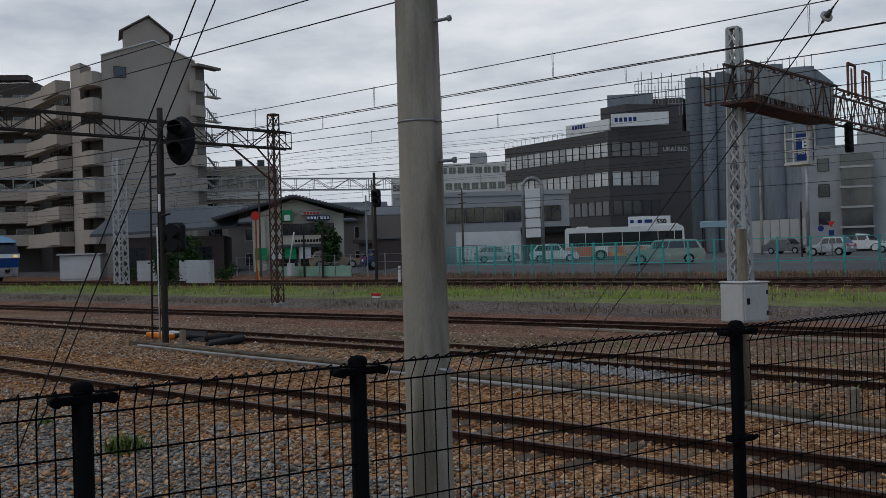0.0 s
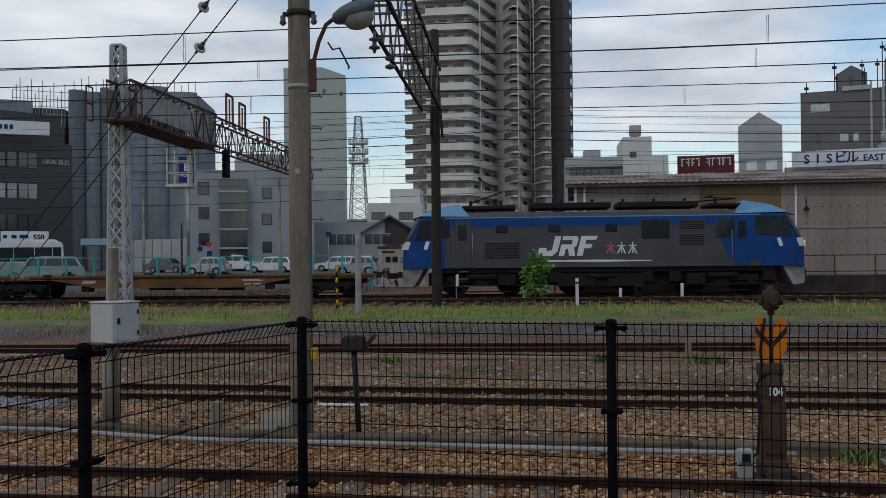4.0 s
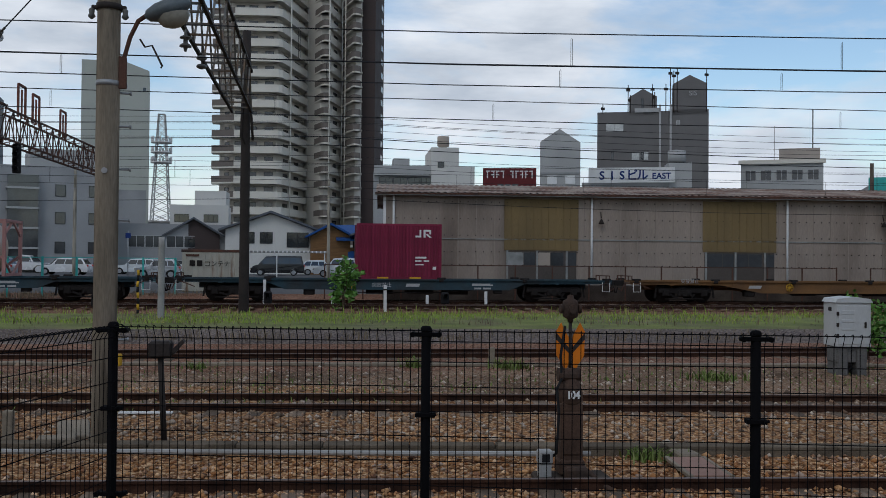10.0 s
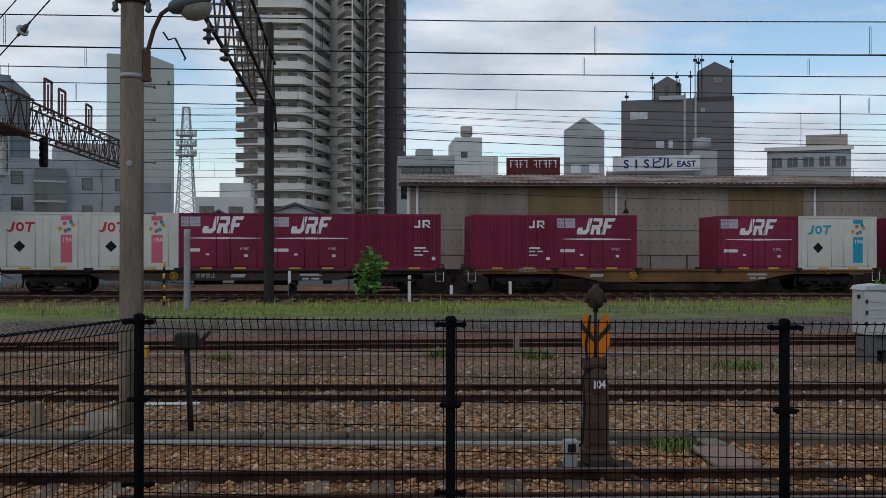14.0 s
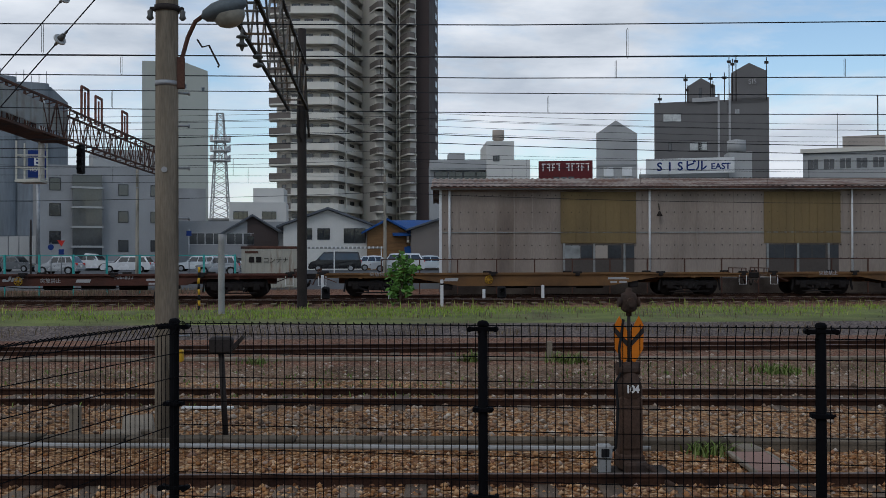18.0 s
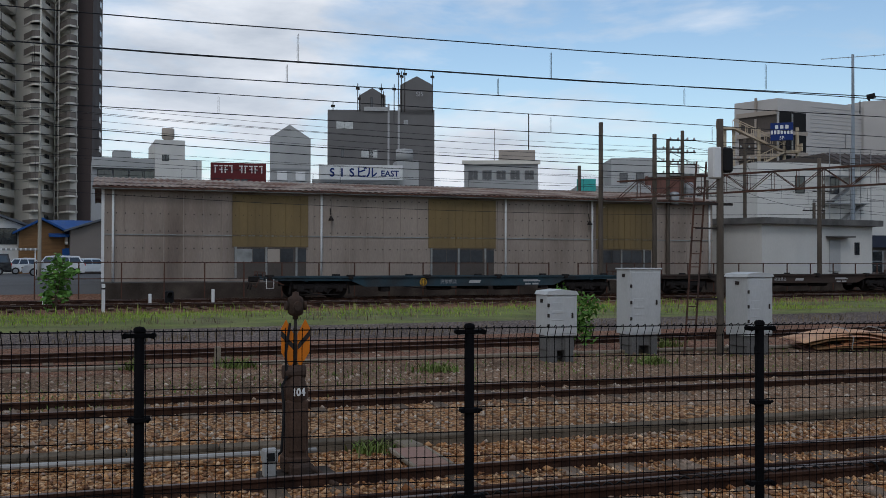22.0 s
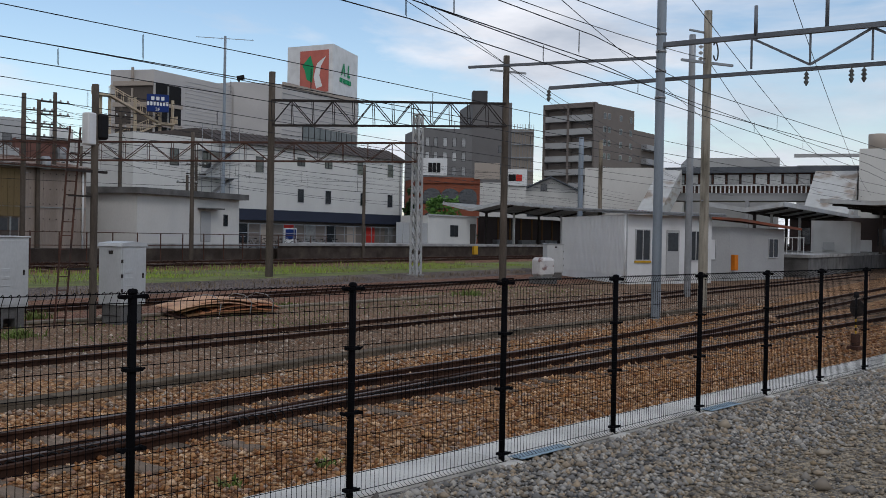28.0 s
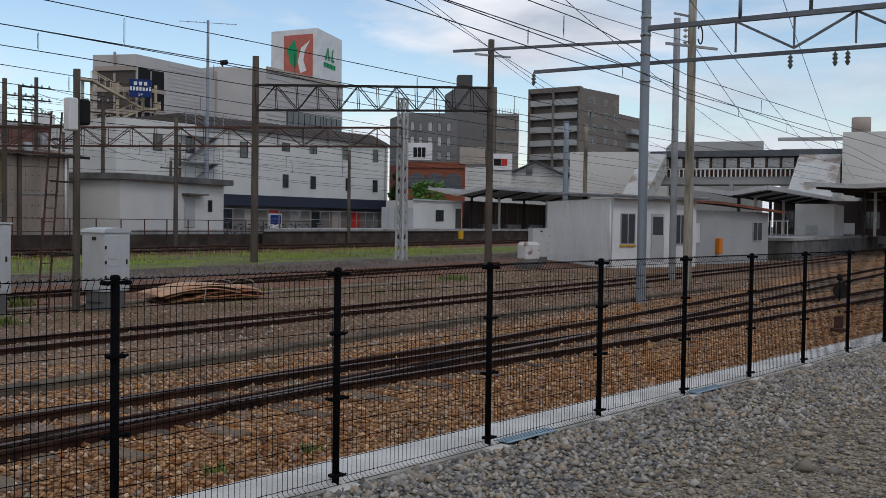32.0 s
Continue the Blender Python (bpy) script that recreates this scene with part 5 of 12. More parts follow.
def tank_container():
    t = thing("tank_container", "cream steel tank in a faded pink frame on a flat wagon", "tank container")
    g = G()
    prof = [(0.02, -2.72), (0.6, -2.66), (1.0, -2.5), (1.1, -2.3), (1.1, 2.3), (1.0, 2.5), (0.6, 2.66), (0.02, 2.72)]
    g.lathe(prof, 28).moved(pose(0, 0, 1.2, 0, 90, 0))
    part("tank", g, M["tank"], t, "stained cream tank barrel")
    for x in (-1.85, -0.55, 0.6, 1.85):
        part("band", G().lathe([(1.1, -0.05), (1.125, -0.05), (1.125, 0.05), (1.1, 0.05)], 28).moved(pose(x, 0, 1.2, 0, 90, 0)), M["tank"], t)
    for x in (-3.0, 3.0):
        f = G()
        for y in (-1.18, 1.18):
            f.bbox(x - 0.07, x + 0.07, y - 0.07, y + 0.07, 0, 2.44, 0.01)
            f.bar((x, y, 0.7), (x, 0, 0.05), 0.08, 0.08).bar((x, y, 1.75), (x, 0, 2.4), 0.08, 0.08)
        f.bbox(x - 0.07, x + 0.07, -1.18, 1.18, 0.0, 0.14, 0.01).bbox(x - 0.07, x + 0.07, -1.18, 1.18, 2.32, 2.44, 0.01)
        part("end_frame", f, M["pink_frame"], t)
    f = G()
    for y in (-1.18, 1.18):
        f.bbox(-3.0, 3.0, y - 0.05, y + 0.05, 2.34, 2.44, 0.01).bar((-3.0, y, 0.9), (-2.0, y, 0.1), 0.1, 0.1).bar((3.0, y, 0.9), (2.0, y, 0.1), 0.1, 0.1)
    part("top_rail", f, M["pink_frame"], t)
    part("saddle", G().bbox(-1.5, 1.5, -1.2, 1.2, 0.02, 0.22, 0.02).bbox(-1.35, -1.0, -1.15, -0.6, 0.2, 0.75, 0.02).bbox(1.0, 1.35, -1.15, -0.6, 0.2, 0.75, 0.02), M["yellow"], t, "yellow saddle")
    part("stencil", G().box(-0.4, 1.0, -1.115, -1.1, 1.5, 1.62).box(-0.3, 0.1, -1.125, -1.1, 1.1, 1.25).box(-2.0, -0.9, -1.13, -1.1, 1.25, 1.55), M["mark_grey"], t, "grey lettering as bars")
    part("pipe", G().tube([(0.1, -0.35, 2.28), (0.7, -0.5, 2.2), (2.3, -0.5, 2.2), (2.6, -0.9, 1.6), (2.7, -0.9, 0.3)], 0.04, 6), M["steel_dark"], t)
    return t


def locomotive():
    """An electric locomotive 18.2 m over couplers; origin at its rear coupler, on the rail heads, running towards +x."""
    l = thing("electric_locomotive", "blue and grey electric freight locomotive with white emblem", "locomotive")
    L, W = 18.2, 1.45
    # body side with a rounded cant rail; the ends are raked in plan and in profile
    prof = [(-W, 1.15), (-W, 3.24), (-W + 0.07, 3.38), (-W + 0.3, 3.46), (W - 0.3, 3.46), (W - 0.07, 3.38), (W, 3.24), (W, 1.15)]
    part("body", G().prism(prof, "x", 2.3, L - 2.3), M["loco_grey"], l, "grey body side")
    for sgn, xe in ((1, L), (-1, 0.0)):
        X = lambda d: xe - sgn * d
        cab = G()
        rings = []
        for d, z0, z1, hw in ((2.3, 1.15, 3.46, W), (1.25, 1.15, 3.40, W), (0.80, 1.15, 2.50, 1.40), (0.42, 1.15, 2.12, 1.2), (0.38, 1.15, 1.8, 1.15)):
            rings.append((X(d), z0, z1, hw))
        v, f = [], []
        for (x, z0, z1, hw) in rings:
            c = 0.16
            v += [(x, -hw, z0), (x, -hw, z1 - c), (x, -hw + c, z1), (x, hw - c, z1), (x, hw, z1 - c), (x, hw, z0)]
        for i in range(len(rings) - 1):
            for j in range(6):
                f.append((i * 6 + j, i * 6 + (j + 1) % 6, (i + 1) * 6 + (j + 1) % 6, (i + 1) * 6 + j))
        f.append(tuple(range((len(rings) - 1) * 6, len(rings) * 6)))
        cab.add(v, f)
        part("cab", cab, M["loco_blue"], l, "deep blue cab with raked nose")
        part("cab_roof", G().add([(X(3.4), -1.47, 3.30), (X(1.2), -1.47, 3.34), (X(0.75), -1.15, 3.22), (X(0.75), 1.15, 3.22), (X(1.2), 1.47, 3.34), (X(3.4), 1.47, 3.30), (X(2.9), -1.15, 3.84), (X(1.75), -1.1, 3.66), (X(1.75), 1.1, 3.66), (X(2.9), 1.15, 3.84)],
             [(0, 1, 7, 6), (1, 2, 7), (2, 3, 8, 7), (3, 4, 8), (4, 5, 9, 8), (6, 7, 8, 9), (0, 6, 9, 5), (0, 1, 2, 3, 4, 5)]), M["loco_sky"], l, "pale blue cab roof")
        part("windscreen", G().add([(X(1.2), -1.32, 3.28), (X(0.66), -1.28, 2.30), (X(0.66), 1.28, 2.30), (X(1.2), 1.32, 3.28), (X(1.05), -1.30, 3.27), (X(0.52), -1.26, 2.32), (X(0.52), 1.26, 2.32), (X(1.05), 1.30, 3.27)], [(0, 1, 2, 3), (4, 5, 6, 7), (0, 1, 5, 4), (2, 3, 7, 6), (1, 2, 6, 5), (0, 3, 7, 4)]), M["glass"], l, "dark raked windscreen")
        part("nose_band", G().add([(X(1.5), -1.44, 1.94), (X(1.62), -1.44, 2.28), (X(0.55), -1.25, 2.28), (X(0.37), -1.2, 1.94), (X(0.37), 1.2, 1.94), (X(0.55), 1.25, 2.28), (X(1.62), 1.44, 2.28), (X(1.5), 1.44, 1.94), (X(1.5), -1.47, 1.94), (X(1.62), -1.47, 2.28), (X(0.5), -1.34, 2.28), (X(0.33), -1.26, 1.94), (X(0.33), 1.26, 1.94), (X(0.5), 1.34, 2.28), (X(1.62), 1.47, 2.28), (X(1.5), 1.47, 1.94)],
             [(8, 9, 10, 11), (11, 10, 13, 12), (12, 13, 14, 15), (9, 14, 13, 10), (8, 11, 12, 15)]), M["white_mark"], l, "white band round the nose")
        for y in (-0.85, 0.85):
            lamp = part("headlight", G().bbox(min(X(0.40), X(0.28)), max(X(0.40), X(0.28)), y - 0.17, y + 0.17, 2.0, 2.18, 0.02), M["headlight"] if sgn > 0 else M["lamp_glass"], l, "lit headlight" if sgn > 0 else "unlit tail lamp")
        part("skirt", G().add([(X(1.35), -1.3, 1.15), (X(0.36), -1.12, 1.15), (X(0.34), -1.0, 0.42), (X(0.85), -1.15, 0.36), (X(1.35), 1.3, 1.15), (X(0.36), 1.12, 1.15), (X(0.34), 1.0, 0.42), (X(0.85), 1.15, 0.36)], [(0, 1, 2, 3), (4, 5, 6, 7), (1, 5, 6, 2), (2, 6, 7, 3), (0, 4, 7, 3), (0, 1, 5, 4)]), M["loco_pilot"], l, "pale grey pilot skirt")
        part("coupler", G().bbox(min(xe, X(0.5)), max(xe, X(0.5)), -0.13, 0.13, 0.74, 1.0, 0.03), M["loco_dark"], l)
        door = part("cab_door", G().bbox(min(X(2.75), X(3.4)), max(X(2.75), X(3.4)), -W - 0.022, -W + 0.02, 1.2, 3.1, 0.01), M["loco_blue"] if sgn > 0 else M["loco_grey"], l)
        part("door_window", G().bbox(min(X(2.88), X(3.26)), max(X(2.88), X(3.26)), -W - 0.03, -W, 2.3, 2.98, 0.01), M["glass"], door)
        part("hand_rail", G().rod((X(3.5), -W - 0.05, 1.1), (X(3.5), -W - 0.05, 2.6), 0.016, n=6), M["steel_grey"], door)
        part("cab_side_window", G().prism([(X(0.95), 2.32), (X(2.5), 2.42), (X(2.5), 3.18), (X(1.22), 3.18)], "y", -W - 0.012, -W + 0.03), M["glass"], l, "dark side window")
        part("cab_side", G().prism([(X(2.3), 1.38), (X(3.6), 1.38), (X(4.1), 2.6), (X(4.1), 3.2), (X(2.3), 3.2)] if sgn > 0 else [(X(1.6), 1.16), (X(1.75), 1.16), (X(2.75), 3.2), (X(1.6), 3.2)], "y", -W - 0.008, -W + 0.002), M["loco_blue"], l, "blue slanted side flash")
    part("roof_stripe", G().box(2.3, L - 2.3, -W - 0.01, -W + 0.02, 2.86, 3.22), M["loco_blue"], l, "blue upper band")
    part("cant_line", G().box(2.3, L - 2.3, -W - 0.016, -W + 0.02, 3.22, 3.26), M["loco_sky"], l, "pale line under the roof")
    roof = G()
    for a, b, h in ((3.0, 5.4, 3.78), (6.0, 9.6, 3.86), (9.9, 13.4, 3.86), (13.8, 15.3, 3.76)):
        roof.bbox(a, b, -1.0, 1.0, 3.6, h, 0.05)
    for i in range(9):
        roof.lathe([(0.05, 3.78), (0.09, 3.85), (0.05, 3.9), (0.09, 3.96), (0.04, 4.0)], 8, (3.4 + i * 1.35, -0.6, 0))
    part("roof_gear", roof, M["loco_dark"], l, "dark roof equipment boxes and insulators")
    for x, up in ((4.1, True), (14.4, False)):
        p = G()
        if up:
            p.tube([(x - 0.8, 0, 3.9), (x + 0.7, 0, 4.4), (x - 0.3, 0, 4.95)], 0.035, 6).bar((x - 0.3, -0.8, 4.97), (x - 0.3, 0.8, 4.97), 0.12, 0.04)
        else:
            p.tube([(x - 0.9, 0, 3.88), (x + 0.8, 0, 3.98), (x - 0.4, 0, 4.06)], 0.035, 6).bar((x - 0.4, -0.8, 4.08), (x - 0.4, 0.8, 4.08), 0.12, 0.04)
        part("pantograph", p, M["steel_dark"], l)
    for x in (4.8, 7.1, 9.55):
        part("side_window", G().bbox(x - 0.26, x + 0.26, -W - 0.018, -W + 0.02, 2.6, 2.95, 0.03), M["glass"], l)
    for x in (11.45, 14.65):
        part("side_window", G().bbox(x - 0.6, x + 0.6, -W - 0.018, -W + 0.02, 2.3, 3.1, 0.03), M["glass"], l, "large dark intake window")
    for x, w, z0, z1 in ((4.8, 0.8, 1.50, 2.25), (13.0, 0.58, 1.98, 2.48), (13.0, 0.58, 2.62, 3.08)):
        if w > 0.1:
            lv = part("louvre", G().bbox(x - w, x + w, -W - 0.012, -W + 0.02, z0, z1, 0.01), M["loco_grey"], l)
            part("slats", _slats(x - w + 0.06, x + w - 0.06, -W - 0.02, z0 + 0.06, z1 - 0.06), M["black_matte"], lv)
    jrf_mark(l, 0, 0, 0.70, 0.82, M["white_mark"], pose(6.55, -W - 0.008, 1.62))
    part("stripe", G().prism([(6.6, 1.40), (9.0, 1.36), (11.3, 1.39), (11.3, 1.42), (9.0, 1.46), (6.6, 1.45)], "y", -W - 0.008, -W), M["white_mark"], l, "thin white stripe")
    for i in range(3):
        x = 9.3 + 0.48 * i
        mk = M["pink"] if i == 0 else M["white_mark"]
        for nm, geo in (("brush_stroke", G().box(x + 0.04, x + 0.38, -0.004, 0, 2.0, 2.05)), ("brush_stroke", G().box(x + 0.19, x + 0.24, -0.004, 0, 1.72, 2.18)), ("brush_stroke", G().prism([(x, 1.70), (x + 0.06, 1.70), (x + 0.22, 1.98), (x + 0.16, 1.98)], "y", -0.004, 0)), ("brush_stroke", G().prism([(x + 0.34, 1.70), (x + 0.41, 1.70), (x + 0.27, 1.98), (x + 0.21, 1.98)], "y", -0.004, 0))):
            part(nm, geo, mk, l, "", pose(0, -W - 0.006 - 0.001 * i, 0))
    part("underframe", G().box(1.7, L - 1.7, -1.3, 1.3, 0.95, 1.13).box(1.5, L - 1.5, -0.95, 0.95, 0.40, 0.96).box(7.2, 8.9, -1.3, 1.3, 0.36, 0.9).box(9.4, 11.0, -1.3, 1.3, 0.36, 0.9).bbox(4.6, 5.4, -1.3, -0.9, 0.4, 0.88, 0.03).bbox(12.8, 13.6, -1.3, -0.9, 0.4, 0.88, 0.03), M["loco_dark"], l)
    for x in (3.9, 9.1, 14.3):
        bogie(l, x, WHEEL_L, 0.56, 2.5, 1.06, 0.30)
        for dx in (-2.0, 2.0):
            part("sand_box", G().bbox(x + dx - 0.26, x + dx + 0.26, -1.32, -0.98, 0.52, 0.96, 0.03).rod((x + dx, -1.15, 0.2), (x + dx, -1.15, 0.55), 0.03, n=6), M["loco_dark"], l)
        part("brake_rigging", G().bar((x - 1.7, -1.2, 0.42), (x + 1.7, -1.2, 0.42), 0.05, 0.08).rod((x - 0.65, -1.22, 0.78), (x + 0.65, -1.22, 0.78), 0.13, n=8), M["loco_dark"], l)
    for k in range(3):
        part("foot_step", G().bar((2.9, -1.42, 0.40 + 0.3 * k), (3.3, -1.42, 0.40 + 0.3 * k), 0.08, 0.025), M["steel_grey"], l)
    for ch in l.children:
        if not ch.name.startswith("bogie"):
            ch.matrix_basis = Matrix.Diagonal((1, 1, 1.055, 1)) @ ch.matrix_basis
    return l


def _slats(x0, x1, y, z0, z1):
    g = G()
    z = z0
    while z < z1:
        g.box(x0, x1, y, y + 0.012, z, z + 0.035)
        z += 0.075
    return g


MOVERS.append((locomotive(), -0.0, HEAD))
W_KIND = {"brown": ("wagon_brown", "fish", "tan-brown container flat wagon with a deep middle sill"), "dark": ("wagon_dark", "straight", "dark grimy container flat wagon"), "blue": ("wagon_blue", "straight", "grimy blue-grey container flat wagon"), "red": ("wagon_red", "straight", "grimy red-brown container flat wagon", "106-833")}
ORDER = ["brown", "brown", "dark", "brown", "dark", "brown", "blue", "blue", "brown", "brown", "brown", "dark", "dark", "blue", "brown", "brown", "red", "dark", "dark", "blue"]
made = {}
for n_, k_ in enumerate(ORDER, 1):
    if k_ not in made:
        made[k_] = wagon(*W_KIND[k_])
        w_ = made[k_]
    else:
        w_ = copy_thing(made[k_], Matrix())
    add_wagon(w_, n_)
C_LABEL = {"jrf": "maroon two-door container with white slanted emblem", "jr": "maroon ribbed container with small white emblem", "plain": "maroon ribbed container with slanted emblem and stripe", "navy": "navy container with white globe emblem", "cream": "cream container with turquoise band and dots", "rose": "cream container with pink band and red lettering"}
proto = {k: container(k, v) for k, v in C_LABEL.items()}
LOADS = [(3, 3, "jr"), (4, 5, "cream"), (4, 4, "navy"), (4, 2, "jrf"), (4, 1, "jrf"), (7, 3, "jr"), (9, 5, "jr"), (9, 4, "plain"), (9, 2, "jr"), (9, 1, "plain"), (10, 5, "jrf"), (10, 4, "plain"), (10, 2, "jrf"), (10, 1, "jrf"),
         (11, 5, "jr"), (11, 4, "jrf"), (11, 2, "jrf"), (11, 1, "cream"), (12, 5, "rose"), (12, 4, "rose"), (12, 3, "jrf"), (12, 2, "jrf"), (12, 1, "jr")]
used = set()
for n_, s_, k_ in LOADS:
    if k_ in used:
        add_container(proto[k_], n_, s_)
    else:
        used.add(k_)
        MOVERS.append((proto[k_], 20.4 * (n_ - 1) - SLOT[s_ - 1], HEAD + DECK))
MOVERS.append((tank_container(), 20.4 * 7 - SLOT[2] - 0.6, HEAD + DECK))

# ---- poles, gantries, wires, signals, cabinets ----
def lattice(g, p, q, w, d, n, r=0.02, up=Vector((0, 0, 1)), flat=True):
    """Zigzag lacing between the chords of a box girder from p to q (w across, d deep)."""
    p, q = Vector(p), Vector(q)
    a = (q - p) / n
    s = a.normalized().cross(up).normalized() * w / 2
    u = s.cross(a).normalized() * d
    if u.dot(up) < 0 and abs(up.z) > 0.5:
        u = -u
    for i in range(n):
        b, c = p + a * i, p + a * (i + 1)
        lo, hi = (b, c) if i % 2 == 0 else (c, b)
        for k in (-1, 1):
            g.bar(lo + s * k, hi + s * k + u, r, r)
            if flat:
                g.bar(b + s * k, b + s * k + u, r * 0.8, r * 0.8)
        if flat:
            g.bar(b + s, c - s, r * 0.8, r * 0.8).bar(b + s + u, c - s + u, r * 0.8, r * 0.8)
        else:
            g.bar(b + s, b - s, r, r).bar(b + s + u, b - s + u, r, r)
    return [p + s * k + u * j for k in (-1, 1) for j in (0, 1)], q - p


def girder(parent, p, q, w, d, n, m, chord=0.05, r=0.02, name="beam", label="", lacing=None, flat=True):
    g = G()
    corners, run = lattice(g, p, q, w, d, n, r, flat=flat)
    b = part(name, g, lacing or m, parent, label)
    for c in corners:
        part("chord", G().bar(c, c + run, chord, chord), m, b)
    return b


def lattice_mast(label, x, y, z0, z1, w0, w1, m, n=14, cat="mast", th=1.0):
    """A four-legged lattice column."""
    t = thing("lattice_mast", label, cat, pose(x, y, z0))
    h = z1 - z0
    g = G()
    for i in range(n):
        a, b = i / n, (i + 1) / n
        wa, wb = w0 + (w1 - w0) * a, w0 + (w1 - w0) * b
        for k in range(4):
            c0, c1 = [((-1, -1), (1, -1), (1, 1), (-1, 1))[(k + j) % 4] for j in (0, 1)]
            pa = [(c[0] * wa / 2, c[1] * wa / 2, h * a) for c in (c0, c1)]
            pb = [(c[0] * wb / 2, c[1] * wb / 2, h * b) for c in (c0, c1)]
            g.bar(pa[0], pb[1], 0.022 * th, 0.022 * th).bar(pa[1], pb[0], 0.022 * th, 0.022 * th)
            if i == n - 1:
                g.bar(pb[0], pb[1], 0.05, 0.05)
    tagged(part("lacing", g, m, t), kind="stuff")
    for sx, sy in ((-1, -1), (1, -1), (1, 1), (-1, 1)):
        part("leg", G().bar((sx * w0 / 2, sy * w0 / 2, 0), (sx * w1 / 2, sy * w1 / 2, h), 0.055 * th ** 0.75, 0.055 * th ** 0.75), m, t)
    part("base", G().bbox(-w0 * 0.8, w0 * 0.8, -w0 * 0.8, w0 * 0.8, -0.4, 0.06, 0.02), M["concrete"], t)
    part("top_plate", G().bbox(-w1 * 0.55, w1 * 0.55, -w1 * 0.55, w1 * 0.55, h, h + 0.06, 0.01), m, t)
    return t


def conc_pole(label, x, y, z0, z1, r0, r1, m="pole_conc", steps=(), bands=(), lean=(0, 0)):
    t = thing("concrete_pole", label, "pole", pose(x, y, z0, lean[0], lean[1], 0))
    h = z1 - z0
    n = 10
    prof = [(r0 + (r1 - r0) * i / n, h * i / n) for i in range(n + 1)]
    part("shaft", G().lathe([(0.001, -0.3), (r0, -0.3)] + prof + [(0.001, h)], 24), M[m], t)
    for z, a in steps:
        part("step_bolt", G().rod((0, 0, z), ((r0 + 0.13) * math.cos(a), (r0 + 0.13) * math.sin(a), z), 0.013, n=8).rod(((r0 + 0.11) * math.cos(a), (r0 + 0.11) * math.sin(a), z), ((r0 + 0.13) * math.cos(a), (r0 + 0.13) * math.sin(a), z), 0.024, n=8), M["steel_grey"], t)
    for z in bands:
        r = r0 + (r1 - r0) * z / h + 0.006
        part("band", G().lathe([(r - 0.004, z - 0.03), (r, z - 0.03), (r, z + 0.03), (r - 0.004, z + 0.03)], 24).bbox(r - 0.02, r + 0.06, -0.03, 0.03, z - 0.03, z + 0.03, 0.008), M["steel_grey"], t)
    return t


# big pole beyond the fence, near the camera's first view
conc_pole("thick weathered grey concrete pole with step bolts", -4.86, 5.60, -0.15, 9.5, 0.176, 0.145, "pole_conc", [(1.35, -0.3), (2.9, 0.15), (3.95, 0.1), (4.6, 0.1), (5.6, -0.2)], [], lean=(0, -0.3))
part("wire_band", G().lathe([(0.164, 3.20), (0.170, 3.20), (0.170, 3.215), (0.164, 3.215)], 24).bbox(0.15, 0.20, -0.02, 0.02, 3.19, 3.225, 0.005), M["steel_grey"], bpy.data.objects["concrete_pole"], "thin steel strap")

# pole with street lamp and the overhead beam
p1 = conc_pole("brownish concrete pole carrying a street lamp and a beam", -2.55, 11.65, -0.12, 9.6, 0.138, 0.125, "pole_conc_b", [(1.3, 0.2), (2.7, 0.1), (3.3, 0.2), (3.8, 0.0), (4.2, 0.3)], [4.3])
part("mark_plate", G().rod((0.0, -0.145, 3.27), (0.0, -0.135, 3.27), 0.035, n=12), M["mark_grey"], p1, "small round pole plate")
part("tag", G().bbox(0.13, 0.2, -0.1, 0.02, 1.0, 1.14, 0.01), M["yellow"], p1, "yellow tag strapped to the pole")
lamp = part("lamp_arm", G().tube([(0.17, -0.02, 4.28), (0.18, -0.02, 4.6), (0.25, -0.03, 4.85), (0.34, -0.04, 5.04), (0.45, -0.05, 5.12), (0.52, -0.05, 5.14)], 0.026, 8).bbox(0.12, 0.21, -0.05, 0.02, 4.24, 4.62, 0.01), M["steel_rust"], p1, "curved rusty arm")
prof = [(0.02, -0.30), (0.09, -0.26), (0.145, -0.14), (0.16, 0.0), (0.13, 0.14), (0.06, 0.24), (0.02, 0.26)]
part("lamp_hood", G().lathe(prof, 16).moved(pose(0.70, -0.06, 5.19, 0, 70, 0) @ Matrix.Diagonal((0.75, 1, 1, 1))), M["hood_grey"], lamp, "greenish grey lamp hood")
part("lamp_bowl", G().lathe([(0.15, 0.0), (0.145, -0.05), (0.11, -0.12), (0.05, -0.155), (0.005, -0.16)], 16).moved(pose(0.74, -0.06, 5.13, 0, -14, 0) @ Matrix.Diagonal((1.3, 1, 1, 1))), M["lamp_glass"], lamp, "cloudy lamp bowl")
part("collar", G().lathe([(0.13, 5.16), (0.15, 5.16), (0.15, 5.23), (0.13, 5.23)], 14).bbox(-0.2, 0.2, -0.02, 0.02, 5.17, 5.22, 0.01), M["steel_dark"], p1, "dark clamp collar")
for x in (-0.19, 0.19):
    part("insulator", G().lathe([(0.01, 0.02), (0.035, 0.0), (0.03, -0.05), (0.045, -0.08), (0.015, -0.11)], 10, (x, -0.03, 5.16)), M["bell_grey"], p1)
part("hook_rod", G().tube([(0.36, -0.03, 4.83), (0.42, -0.03, 4.74), (0.5, -0.03, 4.76), (0.62, -0.03, 4.52), (0.6, -0.03, 4.5)], 0.012, 6), M["steel_dark"], p1)
p2 = conc_pole("dark slender pole on the grass carrying the beam's far end", -2.97, 36.4, 0.15, 10.7, 0.19, 0.16, "steel_dark", [], [])
